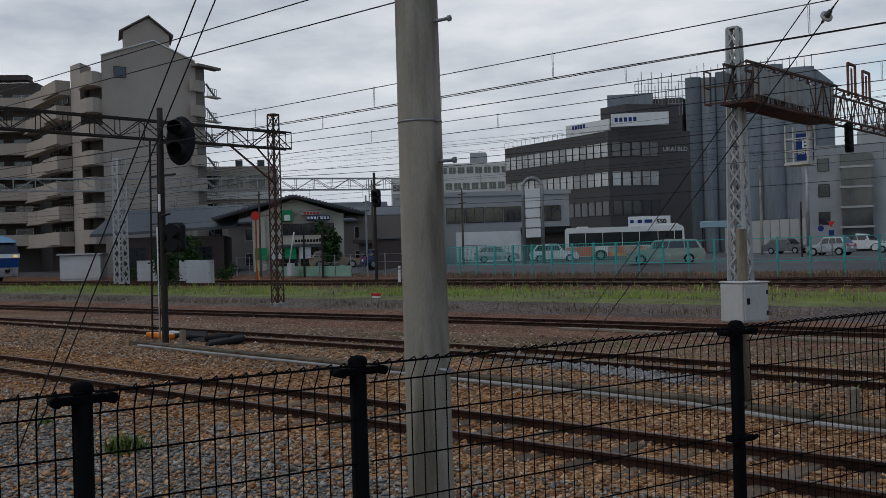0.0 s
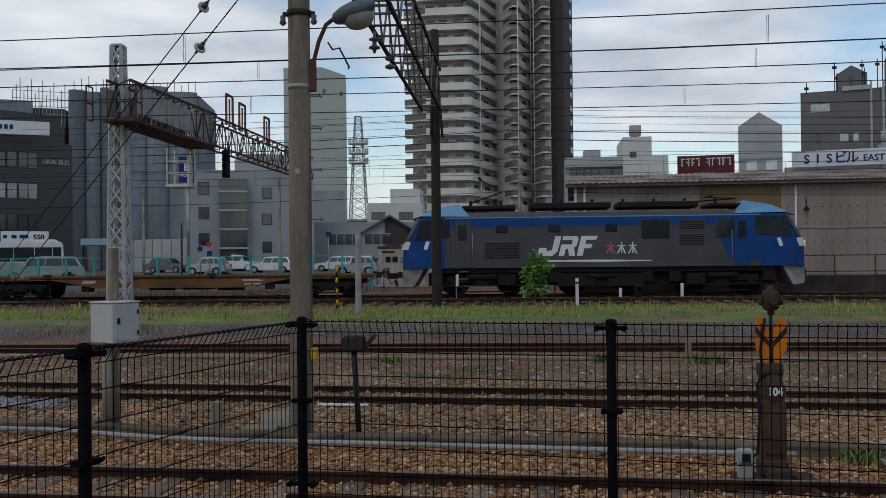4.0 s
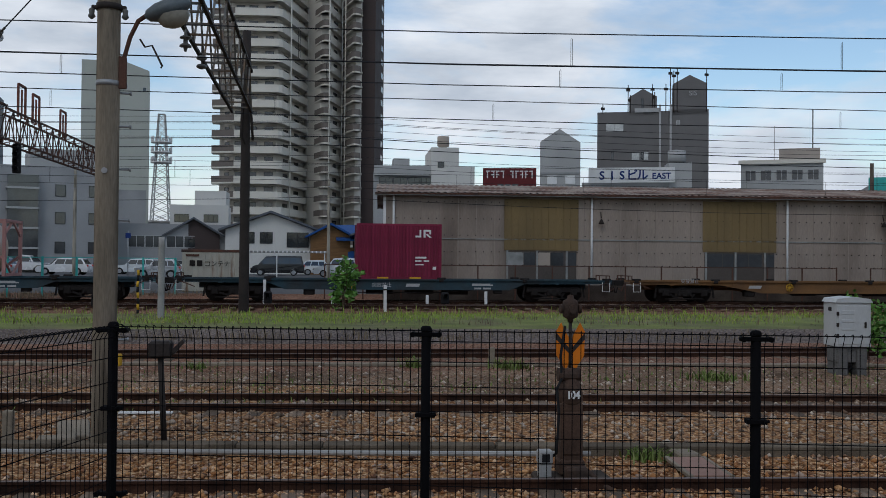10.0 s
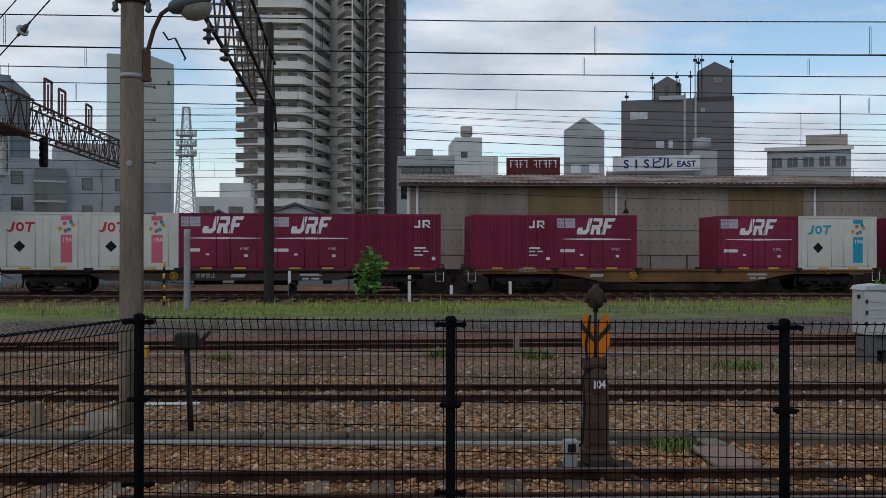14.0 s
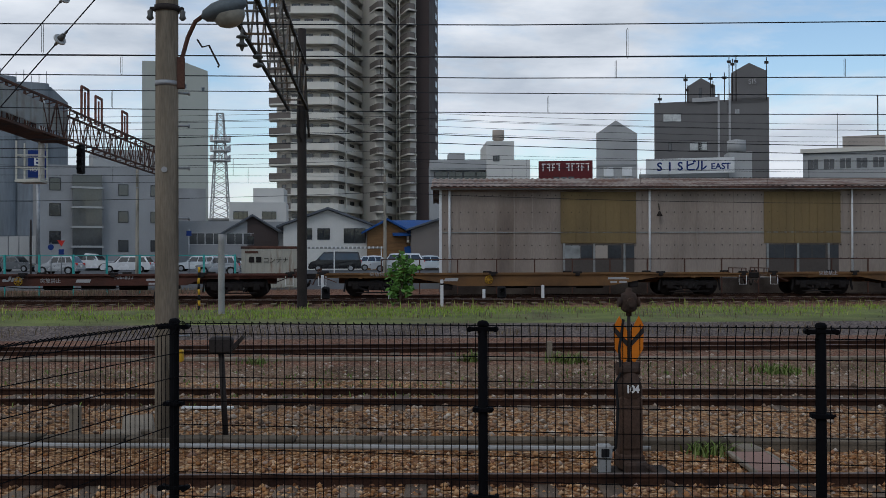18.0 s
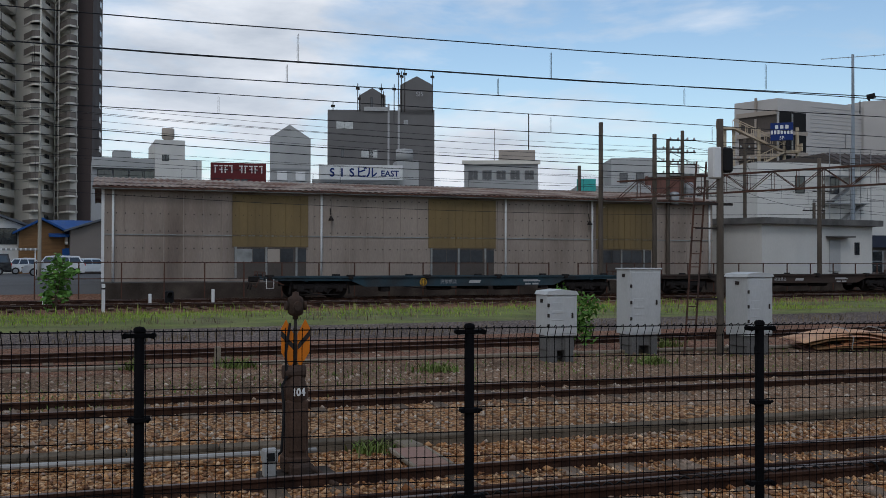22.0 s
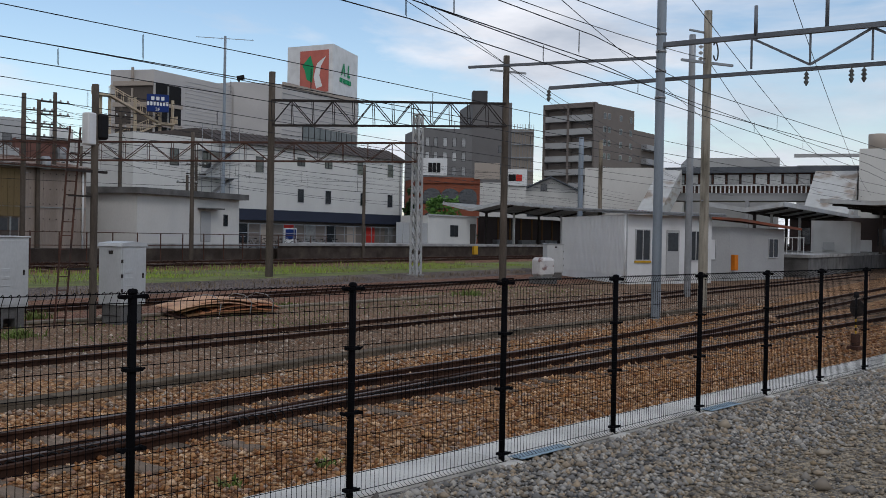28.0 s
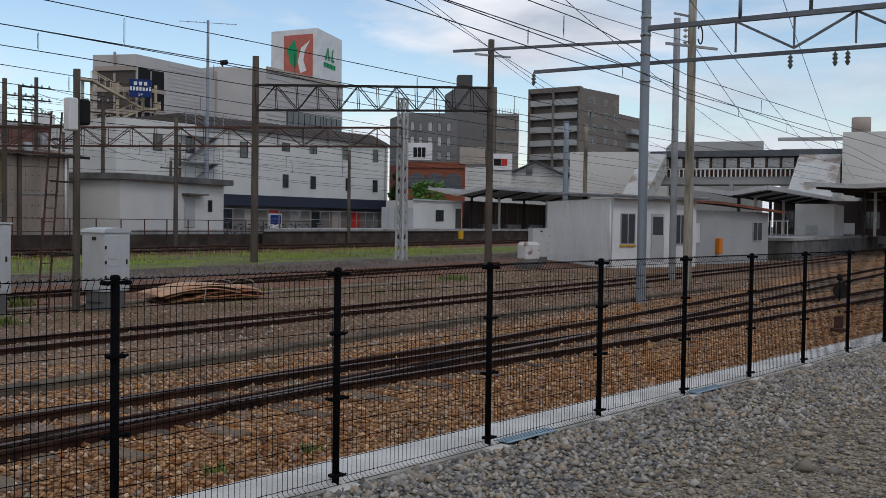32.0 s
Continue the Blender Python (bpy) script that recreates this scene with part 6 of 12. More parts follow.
part("bracket", G().tube([(0.1, -0.2, 8.2), (0.22, -0.2, 7.3), (0.28, -0.2, 6.45)], 0.05, 6).tube([(-0.12, -0.2, 7.9), (-0.16, -0.2, 6.6), (0.0, -0.2, 6.3)], 0.04, 6), M["steel_dark"], p2)
beam = thing("overhead_beam", "weathered lattice beam across the tracks from pole to pole", "gantry beam", kind="structure")
girder(beam, (-2.95, 11.8, 7.64), (-3.1, 36.2, 7.64), 0.7, 1.5, 22, M["steel_dark"], 0.085, 0.05, "beam", "weathered pale lacing", M["steel_weathered"], False)
bell = [(0.012, 0.30), (0.03, 0.26), (0.035, 0.17), (0.12, 0.13), (0.125, 0.10), (0.05, 0.09), (0.05, 0.0), (0.125, -0.05), (0.13, -0.08), (0.05, -0.09), (0.03, -0.17), (0.012, -0.19)]
part("hanger_insulator", G().lathe(bell, 14, (-3.0, 21.0, 6.76)).rod((-3.0, 21.0, 7.0), (-3.0, 21.0, 7.66), 0.015).bar((-3.35, 21.0, 7.62), (-2.6, 21.0, 7.62), 0.05, 0.05), M["bell_grey"], beam, "double bell insulator")
for z in (6.45, 6.27):
    part("hanger_insulator", G().lathe([(0.02, 0.06), (0.10, 0.03), (0.115, 0.0), (0.10, -0.03), (0.02, -0.06)], 12, (-2.66, 21.0, z)).rod((-2.66, 21.0, z), (-2.66, 21.0, 7.62), 0.012), M["bell_grey"], beam, "round strain insulator")

# signal bridge over the main lines
sb = thing("signal_bridge", "rusty lattice signal bridge with walkway over the main lines", "signal bridge", kind="structure")
girder(sb, (-16.4, 39.0, 7.95), (-15.9, 49.0, 7.95), 1.0, 1.65, 11, M["steel_rust"], 0.10, 0.05, "walkway_beam", "rust-streaked walkway section")
part("walkway_floor", G().bbox(-17.0, -15.6, 38.8, 49.2, 7.85, 7.93, 0.01), M["steel_rust"], sb)
wall = G()
for i in range(6):
    y = 39.1 + i * 1.65
    wall.bbox(-16.98, -16.92, y, y + 1.5, 8.2, 9.3, 0.01).bbox(-15.62, -15.56, y, y + 1.5, 8.2, 9.3, 0.01)
part("side_sheet", wall, M["steel_pale"], sb, "pale perforated side sheets")
girder(sb, (-15.9, 49.0, 8.0), (-15.3, 70.0, 8.0), 0.9, 1.5, 20, M["steel_rust"], 0.09, 0.045, "lattice_beam")
ec = G()
for x in (-17.5, -15.4):
    for y in (38.4, 39.0):
        ec.bar((x, y, 7.9), (x, y, 9.3), 0.05, 0.05)
    for z in (7.9, 8.6, 9.3):
        ec.bar((x, 38.4, z), (x, 39.0, z), 0.05, 0.05)
for z in (7.9, 8.6, 9.3):
    ec.bar((-17.5, 38.4, z), (-15.4, 38.4, z), 0.05, 0.05)
part("end_railing", ec, M["steel_rust"], sb)
part("tube_post", G().rod((-16.9, 49.3, 5.9), (-16.9, 49.3, 9.9), 0.12, n=12).lathe([(0.16, 9.9), (0.05, 10.05), (0.1, 10.12), (0.01, 10.25)], 12, (-16.9, 49.3, 0)), M["white_paint"], sb, "white tube with finial")
cage = G()
for x in (-17.9, -16.8):
    for y in (48.6, 49.7):
        cage.bar((x, y, 5.95), (x, y, 7.9), 0.07, 0.07)
for z in (6.0, 6.6, 7.2):
    for y in (48.6, 49.7):
        cage.bar((-17.9, y, z), (-16.8, y, z), 0.05, 0.05)
    for x in (-17.9, -16.8):
        cage.bar((x, 48.6, z), (x, 49.7, z), 0.05, 0.05)
cage.bbox(-17.95, -16.75, 48.5, 49.8, 5.86, 5.96, 0.01)
part("cage", cage, M["cream"], sb, "cream hanging maintenance cage")
for y, h in ((52.0, 1.7), (54.5, 1.6), (60.0, 1.6)):
    part("goal_frame", G().bar((-15.8, y, 9.5), (-15.8, y, 9.5 + h), 0.1, 0.12).bar((-15.8, y + 1.2, 9.5), (-15.8, y + 1.2, 9.5 + h), 0.1, 0.12).bar((-15.8, y, 9.5 + h), (-15.8, y + 1.2, 9.5 + h), 0.1, 0.12).bar((-15.8, y + 0.6, 9.5), (-15.8, y + 0.6, 9.3 + h), 0.08, 0.08), M["rust_red"], sb, "rust-red insulator frame")
sig = part("signal_head", G().bbox(-0.2, 0.2, -0.12, 0.12, -0.75, 0.75, 0.05), M["black_matte"], sb, "black four-lamp signal head", pose(-15.4, 50.6, 7.2))
for z in (-0.5, -0.15, 0.2, 0.55):
    part("hood", G().rod((0, -0.12, z), (0, -0.36, z), 0.13, 0.13, n=12, caps=False), M["black_matte"], sig)
lattice_mast("white lattice column holding the signal bridge", -16.9, 40.2, 0.2, 11.3, 0.74, 0.42, M["steel_white"], 13, th=3.0)
lattice_mast("dark lattice column under the signal bridge's far end", -15.4, 70.2, 0.5, 9.4, 0.6, 0.5, M["steel_rust"], 14)

# rusty mast and beam over the yard
lattice_mast("rust-red lattice mast on the grass", -30.1, 25.6, 0.1, 7.7, 0.34, 0.32, M["steel_rust"], 16)
ob = thing("overhead_beam", "rust-brown truss beam over the yard tracks", "gantry beam", kind="structure")
girder(ob, (-29.2, 25.6, 6.25), (-30.0, 11.0, 6.25), 0.35, 0.65, 16, M["steel_dark"], 0.06, 0.03)
part("knee", G().bar((-29.8, 25.4, 4.9), (-29.5, 22.9, 6.3), 0.06, 0.06).bar((-29.8, 25.4, 5.5), (-29.5, 24.2, 6.3), 0.05, 0.05), M["steel_rust"], ob)
fs = conc_pole("slim dark signal post beside the freight line", -40.6, 42.3, 0.2, 6.9, 0.10, 0.08, "steel_dark")
part("signal_head", G().bbox(-0.1, 0.45, -0.2, 0.2, 4.6, 5.7, 0.12), M["black_matte"], fs, "black signal head")
part("hood", G().rod((0.3, -0.15, 5.35), (0.5, -0.5, 5.35), 0.16, n=12, caps=False).rod((0.3, -0.15, 4.95), (0.5, -0.5, 4.95), 0.16, n=12, caps=False), M["black_matte"], fs)
part("bracket", G().bar((-0.5, 0, 5.9), (0.5, 0, 5.9), 0.05, 0.05).bar((-0.45, 0, 4.5), (-0.45, 0, 6.3), 0.04, 0.04), M["steel_grey"], fs)
# pale far gantry
lattice_mast("pale lattice column of a distant gantry", -60.2, 37.2, 0.3, 9.0, 0.7, 0.6, M["steel_white"], 12, th=2.2)
og = thing("overhead_beam", "pale galvanised truss beam over the main lines", "gantry beam", kind="structure")
girder(og, (-66.0, 29.5, 6.9), (-49.0, 58.0, 6.9), 0.6, 0.85, 24, M["steel_grey"], 0.08, 0.04)

# signal post with ladder
sp = conc_pole("dark steel signal post with round and twin signal heads", -21.54, 14.55, -0.12, 5.95, 0.085, 0.075, "steel_dark")
disc = part("signal_disc", G().lathe([(0.001, 0.0), (0.36, 0.0), (0.40, 0.03), (0.36, 0.07), (0.001, 0.07)], 24).moved(pose(0.30, 0.42, 5.22, 80, 0, 42) @ Matrix.Diagonal((0.95, 1.65, 1, 1))), M["black_matte"], sp, "black oval signal backboard")
for z in (5.52, 4.95):
    part("hood", G().rod((0.34, 0.36, z), (0.60, 0.0, z), 0.2, 0.19, n=14, caps=False).rod((0.30, 0.40, z), (0.36, 0.34, z), 0.19, n=14), M["black_matte"], disc)
part("disc_arm", G().bar((0, 0, 5.2), (0.3, 0.42, 5.2), 0.06, 0.1), M["steel_dark"], sp)
twin = part("signal_box", G().bbox(-0.02, 0.5, 0.05, 0.4, 2.35, 3.1, 0.08), M["black_matte"], sp, "black twin lamp signal")
for z in (2.9, 2.52):
    part("hood", G().rod((0.35, 0.15, z), (0.62, -0.2, z), 0.17, n=12), M["black_matte"], twin)
part("signal_bracket", G().bar((-0.5, 0, 4.32), (0.6, 0, 4.32), 0.06, 0.05).bar((-0.4, 0, 2.3), (0.5, 0, 2.3), 0.06, 0.05).rod((0.05, -0.05, 3.3), (0.4, -0.05, 3.32), 0.03), M["steel_dark"], sp)
part("sign_plate", G().bbox(-0.02, 0.08, -0.11, -0.09, 3.4, 3.85, 0.005), M["white_paint"], sp, "white plate with dark marks")
lad = G()
for s in (-0.17, 0.17):
    lad.bar((-0.42 + s, 0.0, 0.1), (-0.30 + s, 0.0, 5.3), 0.04, 0.03)
for i in range(16):
    lad.bar((-0.6 + 0.007 * i, 0, 0.3 + 0.31 * i), (-0.24 + 0.007 * i, 0, 0.3 + 0.31 * i), 0.025, 0.025)
part("ladder", lad, M["steel_dark"], sp)
part("guard_pipe", G().rod((-0.10, -0.1, 0.05), (-0.10, -0.1, 3.0), 0.018), M["white_paint"], sp)
# guy wires in the first view
guy = thing("guy_wire", "pair of steel guy wires with insulators running to the ground", "wire")
for a, b in (((-11.3, 5.6, -0.12), (-6.25, 6.6, 8.4)), ((-11.9, 6.1, -0.12), (-6.1, 6.9, 8.6))):
    part("cable", G().rod(a, b, 0.008, n=6), M["wire"], guy)
gw = thing("guy_wire", "pair of long guy wires with white insulators beside the signal bridge", "wire")
for a, b, k in (((-13.8, 22.15, -0.05), (-2.6, 11.75, 6.64), 0.85), ((-11.55, 18.8, -0.12), (-2.6, 11.7, 6.14), 0.8175)):
    a, b = Vector(a), Vector(b)
    part("cable", G().rod(a, b, 0.009, n=6), M["wire"], gw)
    at_ = lambda d: a.lerp(b, k) + (b - a).normalized() * d
    part("insulator", G().rod(at_(-0.012), at_(0.012), 0.085, 0.08, n=14), M["insulator"], gw, "pale porcelain disc")
    part("insulator_cap", G().rod(at_(0.012), at_(0.10), 0.045, 0.03, n=10).rod(at_(0.10), at_(0.18), 0.016, n=6).rod(at_(-0.12), at_(-0.012), 0.018, 0.026, n=8), M["bell_grey"], gw)

# overhead wires
def contact_line(label, line, x0, x1, z, dz, xs, step=6.0, droop=0.05):
    t = thing("overhead_line", label, "wire", kind="structure")
    n = int((x1 - x0) / step)
    pts = [Vector((x0 + (x1 - x0) * i / n, line(x0 + (x1 - x0) * i / n), z)) for i in range(n + 1)]
    part("contact_wire", G().tube(pts, 0.0085, 5), M["wire"], t)
    part("messenger_wire", G().tube([p + Vector((0, 0, dz + droop * math.sin(i * 0.7))) for i, p in enumerate(pts)], 0.0085, 5), M["wire"], t)
    drop = G().tube([(0, 0, 0), (0.012, 0, 0.03), (0.012, 0, dz - 0.02), (0, 0, dz)], 0.004, 4).tube([(-0.012, 0, 0.03), (-0.012, 0, dz - 0.02)], 0.004, 4).mesh("dropper", M["wire"])
    for x in xs:
        part("dropper", drop, None, t, m=pose(x, line(x), z))
    return t


lin = lambda *k: (lambda x: float(np.interp(x, [a for a, _ in k], [b for _, b in k])))
contact_line("contact and messenger wire over the middle track", lin((-60, 15.0), (-18, 14.3), (3.6, 13.8), (7.6, 13.4), (11.4, 12.8), (40, 9.0), (70, 6)), -60, 70, 5.0, 0.44, [-45, -40, -35.5, -31, -26.5, -22, -17.4, -13.56, -9.2, -4.8, -0.4, 3.57, 7.57, 11.36, 15.2, 19, 23, 27])
contact_line("second contact wire pair over the middle track", lin((-60, 16.5), (-13, 15.6), (3.8, 15.42), (7.5, 15.1), (11, 14.64), (40, 12), (70, 9.5)), -60, 70, 5.0, 0.31, [-46, -41, -36, -31, -26, -21, -16.65, -12.97, -8.6, -4.1, 0.0, 3.8, 7.47, 11.07, 15, 19, 23, 27, 31])
contact_line("contact wire pair over the far yard track", lin((-60, 18.0), (-18, 18.7), (3.3, 19.2), (10.7, 19.0), (30, 18.0), (60, 15.5)), -60, 60, 5.0, 0.35, [-44, -39, -35, -31, -26.5, -22, -18, -13.87, -9.5, -5.2, -1, 3.35, 7, 10.7, 15, 19, 24, 29])
contact_line("contact wire pair over the near track", lin((-20, 8.8), (4, 8.1), (10.7, 7.05), (14.4, 6.8), (40, 5.4)), -20, 60, 5.0, 0.28, [6.8, 10.7, 14.4, 18.3, 22, 26, 31])
contact_line("contact wire pair beside the kerb", lin((-5, 7.6), (11.1, 6.55), (14.3, 6.1), (20.7, 6.3), (60, 1.0)), 2, 60, 5.05, 0.36, [7.4, 11.1, 14.25, 20.7, 26])
for y, z, r in ((39.6, 5.45, 0.009), (44.0, 5.5, 0.009)):
    contact_line("main line contact and messenger wires", (lambda q: (lambda x: q + main_bend(x)))(y), -220, 220, z, 0.7, list(range(-90, 91, 6)), 5.0, 0.0)
feed = thing("feeder_line", "bundle of dark feeder cables along the main line", "cable", kind="structure")
for y, z, r in ((43, 7.35, 0.022), (43.4, 7.02, 0.022), (44, 8.2, 0.012), (45, 8.0, 0.01), (46, 6.4, 0.012), (47, 8.9, 0.01), (52, 9.3, 0.012), (55, 9.0, 0.012), (48, 5.0, 0.016), (60, 8.4, 0.012)):
    pts = [Vector((x, y, z + 0.5 * ((((x + 300) % 50) / 25 - 1) ** 2) - 0.15)) for x in range(-300, 301, 5)]
    part("cable", G().tube(pts, r, 4), M["wire"], feed)

# cable trough and pipe
tr = thing("cable_trough", "grey-green concrete cable trough with lids between the tracks", "trough", kind="structure")
trough_y = lin((-22, 13.9), (-5.8, 12.35), (-3.9, 11.75), (7.7, 10.6), (18.7, 10.2), (34, 8.6))
lid = G().bbox(0.004, 0.996, -0.12, 0.12, -0.03, 0.02, 0.01).mesh("lid", M["trough"])
body_pts = [(x, trough_y(x), -0.10) for x in range(-22, 35, 2)]
part("channel", G().sweep(body_pts, [(-0.13, -0.03), (0.13, -0.03), (0.13, 0.05), (-0.13, 0.05)]), M["trough"], tr)
for x in range(-22, 34):
    part("lid", lid, None, tr, m=pose(x, trough_y(x), -0.022, 0, 0, math.degrees(math.atan2(trough_y(x + 1) - trough_y(x), 1.0))))
tr2 = thing("cable_trough", "pale weathered concrete trough before the far yard track", "trough", kind="structure")
trough2_y = lin((-14, 21.5), (-5.9, 21.0), (4.9, 20.36), (11, 20.0), (16.3, 19.5), (30, 18.3))
lid2 = G().bbox(0.006, 0.994, -0.10, 0.10, -0.05, 0.02, 0.012).mesh("lid", M["slab_grey"])
for x in range(-14, 30):
    part("lid", lid2, None, tr2, m=pose(x, trough2_y(x), -0.045 + 0.006 * (x % 3), 0, 0, math.degrees(math.atan2(trough2_y(x + 1) - trough2_y(x), 1.0))))
pp = [(x, trough_y(x) - 0.42 - 0.02 * math.sin(x), -0.035) for x in np.arange(-21, 3.4, 0.8)]
solid("cable_pipe", G().sweep(pp, [(0.03 * math.cos(k * 0.785), 0.03 * math.sin(k * 0.785)) for k in range(8)]), M["conduit"], "long pale plastic conduit lying beside the trough", "pipe")
slabs = thing("concrete_slab", "broken concrete slabs lying across the ballast", "slab")
part("slab", G().bbox(-0.2, 0.2, -0.62, 0.62, -0.1, 0.02, 0.02), M["slab_grey"], slabs, m=pose(-3.18, 12.85, -0.05, 0, 0, 14))
part("slab", G().bbox(-0.22, 0.22, -0.16, 0.16, -0.1, 0.02, 0.02), M["slab_grey"], slabs, m=pose(-3.2, 12.12, -0.04, 0, 0, 10))
solid("concrete_slab", G().bbox(-0.125, 0.125, -0.42, 0.42, -0.08, 0.02, 0.02), M["slab_grey"], "narrow concrete cover slab beside the switch", "slab", pose(4.12, 10.92, -0.05, 0, 0, 3))
mp_ = solid("metal_plate", G().bbox(-0.19, 0.19, -0.48, 0.48, 0, 0.03, 0.008), mat("pinkish_weathered_board", (0.30, 0.18, 0.14), 0.8, 0, 0.15, 2, 30, 0.1, stain=(0.2, 0.13, 0.1), stain_amount=0.6), "pinkish weathered board with pale frame on the ballast", "board", pose(3.99, 9.95, -0.07, 0, 0, -5))
for x_ in (-0.21, 0.21):
    part("frame_bar", G().bbox(x_ - 0.025, x_ + 0.025, -0.5, 0.5, -0.01, 0.035, 0.008), M["slab_grey"], mp_, "pale concrete edge")
solid("plank", G().bbox(-0.38, 0.38, -0.04, 0.04, 0, 0.03, 0.006), M["white_paint"], "white painted plank lying by the rail", "plank", pose(-2.55, 14.35, -0.10, 0, 0, -3))

# point signal 105
sm = thing("switch_machine", "weathered switch indicator with orange arrow plates", "signal", pose(2.5, 9.65, -0.1) @ Matrix.Diagonal((1, 1, 1.16, 1)))
part("case", G().bbox(-0.115, 0.115, -0.11, 0.11, 0.06, 0.70, 0.025).bbox(-0.13, 0.13, -0.125, 0.125, 0.06, 0.20, 0.02), M["iron_case"], sm, "rust-brown iron case")
part("shoulder", G().lathe([(0.12, 0.68), (0.135, 0.72), (0.13, 0.78), (0.10, 0.86), (0.085, 0.90)], 16), M["iron_case"], sm, "rounded iron shoulder")
part("head", G().bbox(-0.12, 0.09, -0.09, 0.09, 0.88, 0.97, 0.03).rod((-0.13, 0, 0.93), (0.1, 0, 0.93), 0.06, n=12), M["iron_case"], sm)
part("front_cover", G().bbox(-0.09, 0.09, -0.125, -0.105, 0.24, 0.62, 0.012), M["iron_case"], sm)
words("104", 0.09, M["white_mark"], sm, pose(-0.068, -0.145, 0.735) @ FRONT, "lettering", 0.002, 0.004)
part("spindle", G().rod((0, 0, 0.95), (0, 0, 1.48), 0.018, n=8), M["steel_dark"], sm)
for s in (-1, 1):
    blade = part("arrow_plate", G().prism([(s * 0.02, 1.02), (s * 0.05, 0.97), (s * 0.145, 1.10), (s * 0.15, 1.31), (s * 0.10, 1.39), (s * 0.02, 1.26)], "y", -0.012, 0.0), M["orange"], sm, "orange arrow plate")
    part("chevron", G().prism([(s * 0.02, 1.12), (s * 0.15, 1.24), (s * 0.15, 1.30), (s * 0.02, 1.17)], "y", -0.017, -0.012), M["steel_dark"], blade)
part("lamp", G().lathe([(0.001, 1.635), (0.03, 1.63), (0.035, 1.60), (0.07, 1.585), (0.082, 1.56), (0.082, 1.45), (0.06, 1.43), (0.03, 1.42), (0.03, 1.39), (0.001, 1.39)], 14).rod((0, -0.08, 1.51), (0, -0.12, 1.51), 0.042, n=12).rod((-0.08, 0, 1.51), (-0.11, 0, 1.51), 0.042, n=12).rod((0.08, 0, 1.51), (0.11, 0, 1.51), 0.042, n=12), M["iron_case"], sm, "dark signal lamp on top")
part("base_plate", G().bbox(-0.36, 0.40, -0.2, 0.2, -0.04, 0.05, 0.02), M["sooty"], sm, "dark stained footing")
part("crank", G().tube([(0.02, -0.24, 0.02), (0.06, -0.22, 0.12), (0.16, -0.26, 0.10), (0.24, -0.34, 0.02), (0.30, -0.5, 0.0)], 0.028, 7).bbox(-0.1, 0.14, -0.26, -0.12, 0.04, 0.15, 0.02), M["iron_case"], sm, "dark crank and rods")
part("junction_box", G().bbox(-0.36, -0.21, -0.17, -0.05, 0.17, 0.29, 0.015).bbox(-0.35, -0.22, -0.15, -0.06, 0.05, 0.18, 0.01), M["conduit"], sm, "small pale junction box")
part("box_cover", G().bbox(-0.325, -0.245, -0.178, -0.168, 0.19, 0.26, 0.004), M["black_matte"], sm, "dark cover plate")
part("cable", G().tube([(-0.24, -0.10, 0.20), (-0.17, -0.13, 0.26), (-0.145, -0.13, 0.6), (-0.16, -0.10, 0.82), (-0.10, -0.06, 0.9), (-0.11, -0.04, 1.1), (-0.06, -0.02, 1.36)], 0.014, 6), M["black_matte"], sm)
s2 = thing("switch_target", "dark round switch target with white bar on a striped pole", "signal", pose(21.94, 3.01, -0.12, 0, 0, 60) @ Matrix.Scale(0.7, 4))
part("base", G().bbox(-0.2, 0.2, -0.16, 0.16, 0, 0.14, 0.02).bbox(-0.1, 0.1, -0.1, 0.1, 0.14, 0.5, 0.02), M["steel_rust"], s2)
for i in range(6):
    part("stripe", G().rod((0, 0, 0.5 + 0.09 * i), (0, 0, 0.59 + 0.09 * i), 0.028, n=10), M["black_matte" if i % 2 else "yellow"], s2)
disc = part("disc", G().rod((0, -0.03, 1.28), (0, -0.05, 1.28), 0.26, n=24), M["steel_dark"], s2, "dark grey round plate")
part("bar", G().bbox(-0.2, 0.2, -0.06, -0.048, 1.24, 1.32, 0.004), M["white_mark"], disc, "white bar")
part("lamp", G().rod((0, 0.0, 1.02), (0, 0.0, 1.6), 0.03, n=10).lathe([(0.001, 1.78), (0.07, 1.76), (0.09, 1.6), (0.05, 1.58), (0.001, 1.58)], 12), M["black_matte"], s2)

# small posts in the ballast
def km_post(label, x, y, h, m, z=-0.12, cap=None):
    t = thing("marker_post", label, "post", pose(x, y, z))
    part("post", G().bbox(-0.06, 0.06, -0.06, 0.06, 0, h, 0.015), M[m], t)
    if cap:
        part("cap", G().bbox(-0.065, 0.065, -0.065, 0.065, h * 0.80, h * 0.86, 0.005), M[cap], t)
    return t


kb = thing("telephone_post", "slim dark post with a hooded cable box", "post", pose(-1.87, 11.75, -0.12))
part("post", G().rod((0, 0, 0), (-0.06, 0, 1.12), 0.035, n=10), M["steel_dark"], kb)
part("box", G().bbox(-0.19, 0.08, -0.1, 0.1, 1.08, 1.28, 0.03), M["steel_dark"], kb)
part("flap", G().prism([(0.06, 1.16), (0.2, 1.3), (0.22, 1.27), (0.1, 1.12)], "y", -0.06, 0.06), M["steel_dark"], kb)
km_post("short concrete stub post by the trough", -3.75, 12.1, 0.42, "slab_grey")
km_post("short concrete stub post by the signal", -20.3, 14.2, 0.42, "slab_grey")
km_post("short concrete marker between the tracks", 3.6, 20.6, 0.42, "slab_grey")
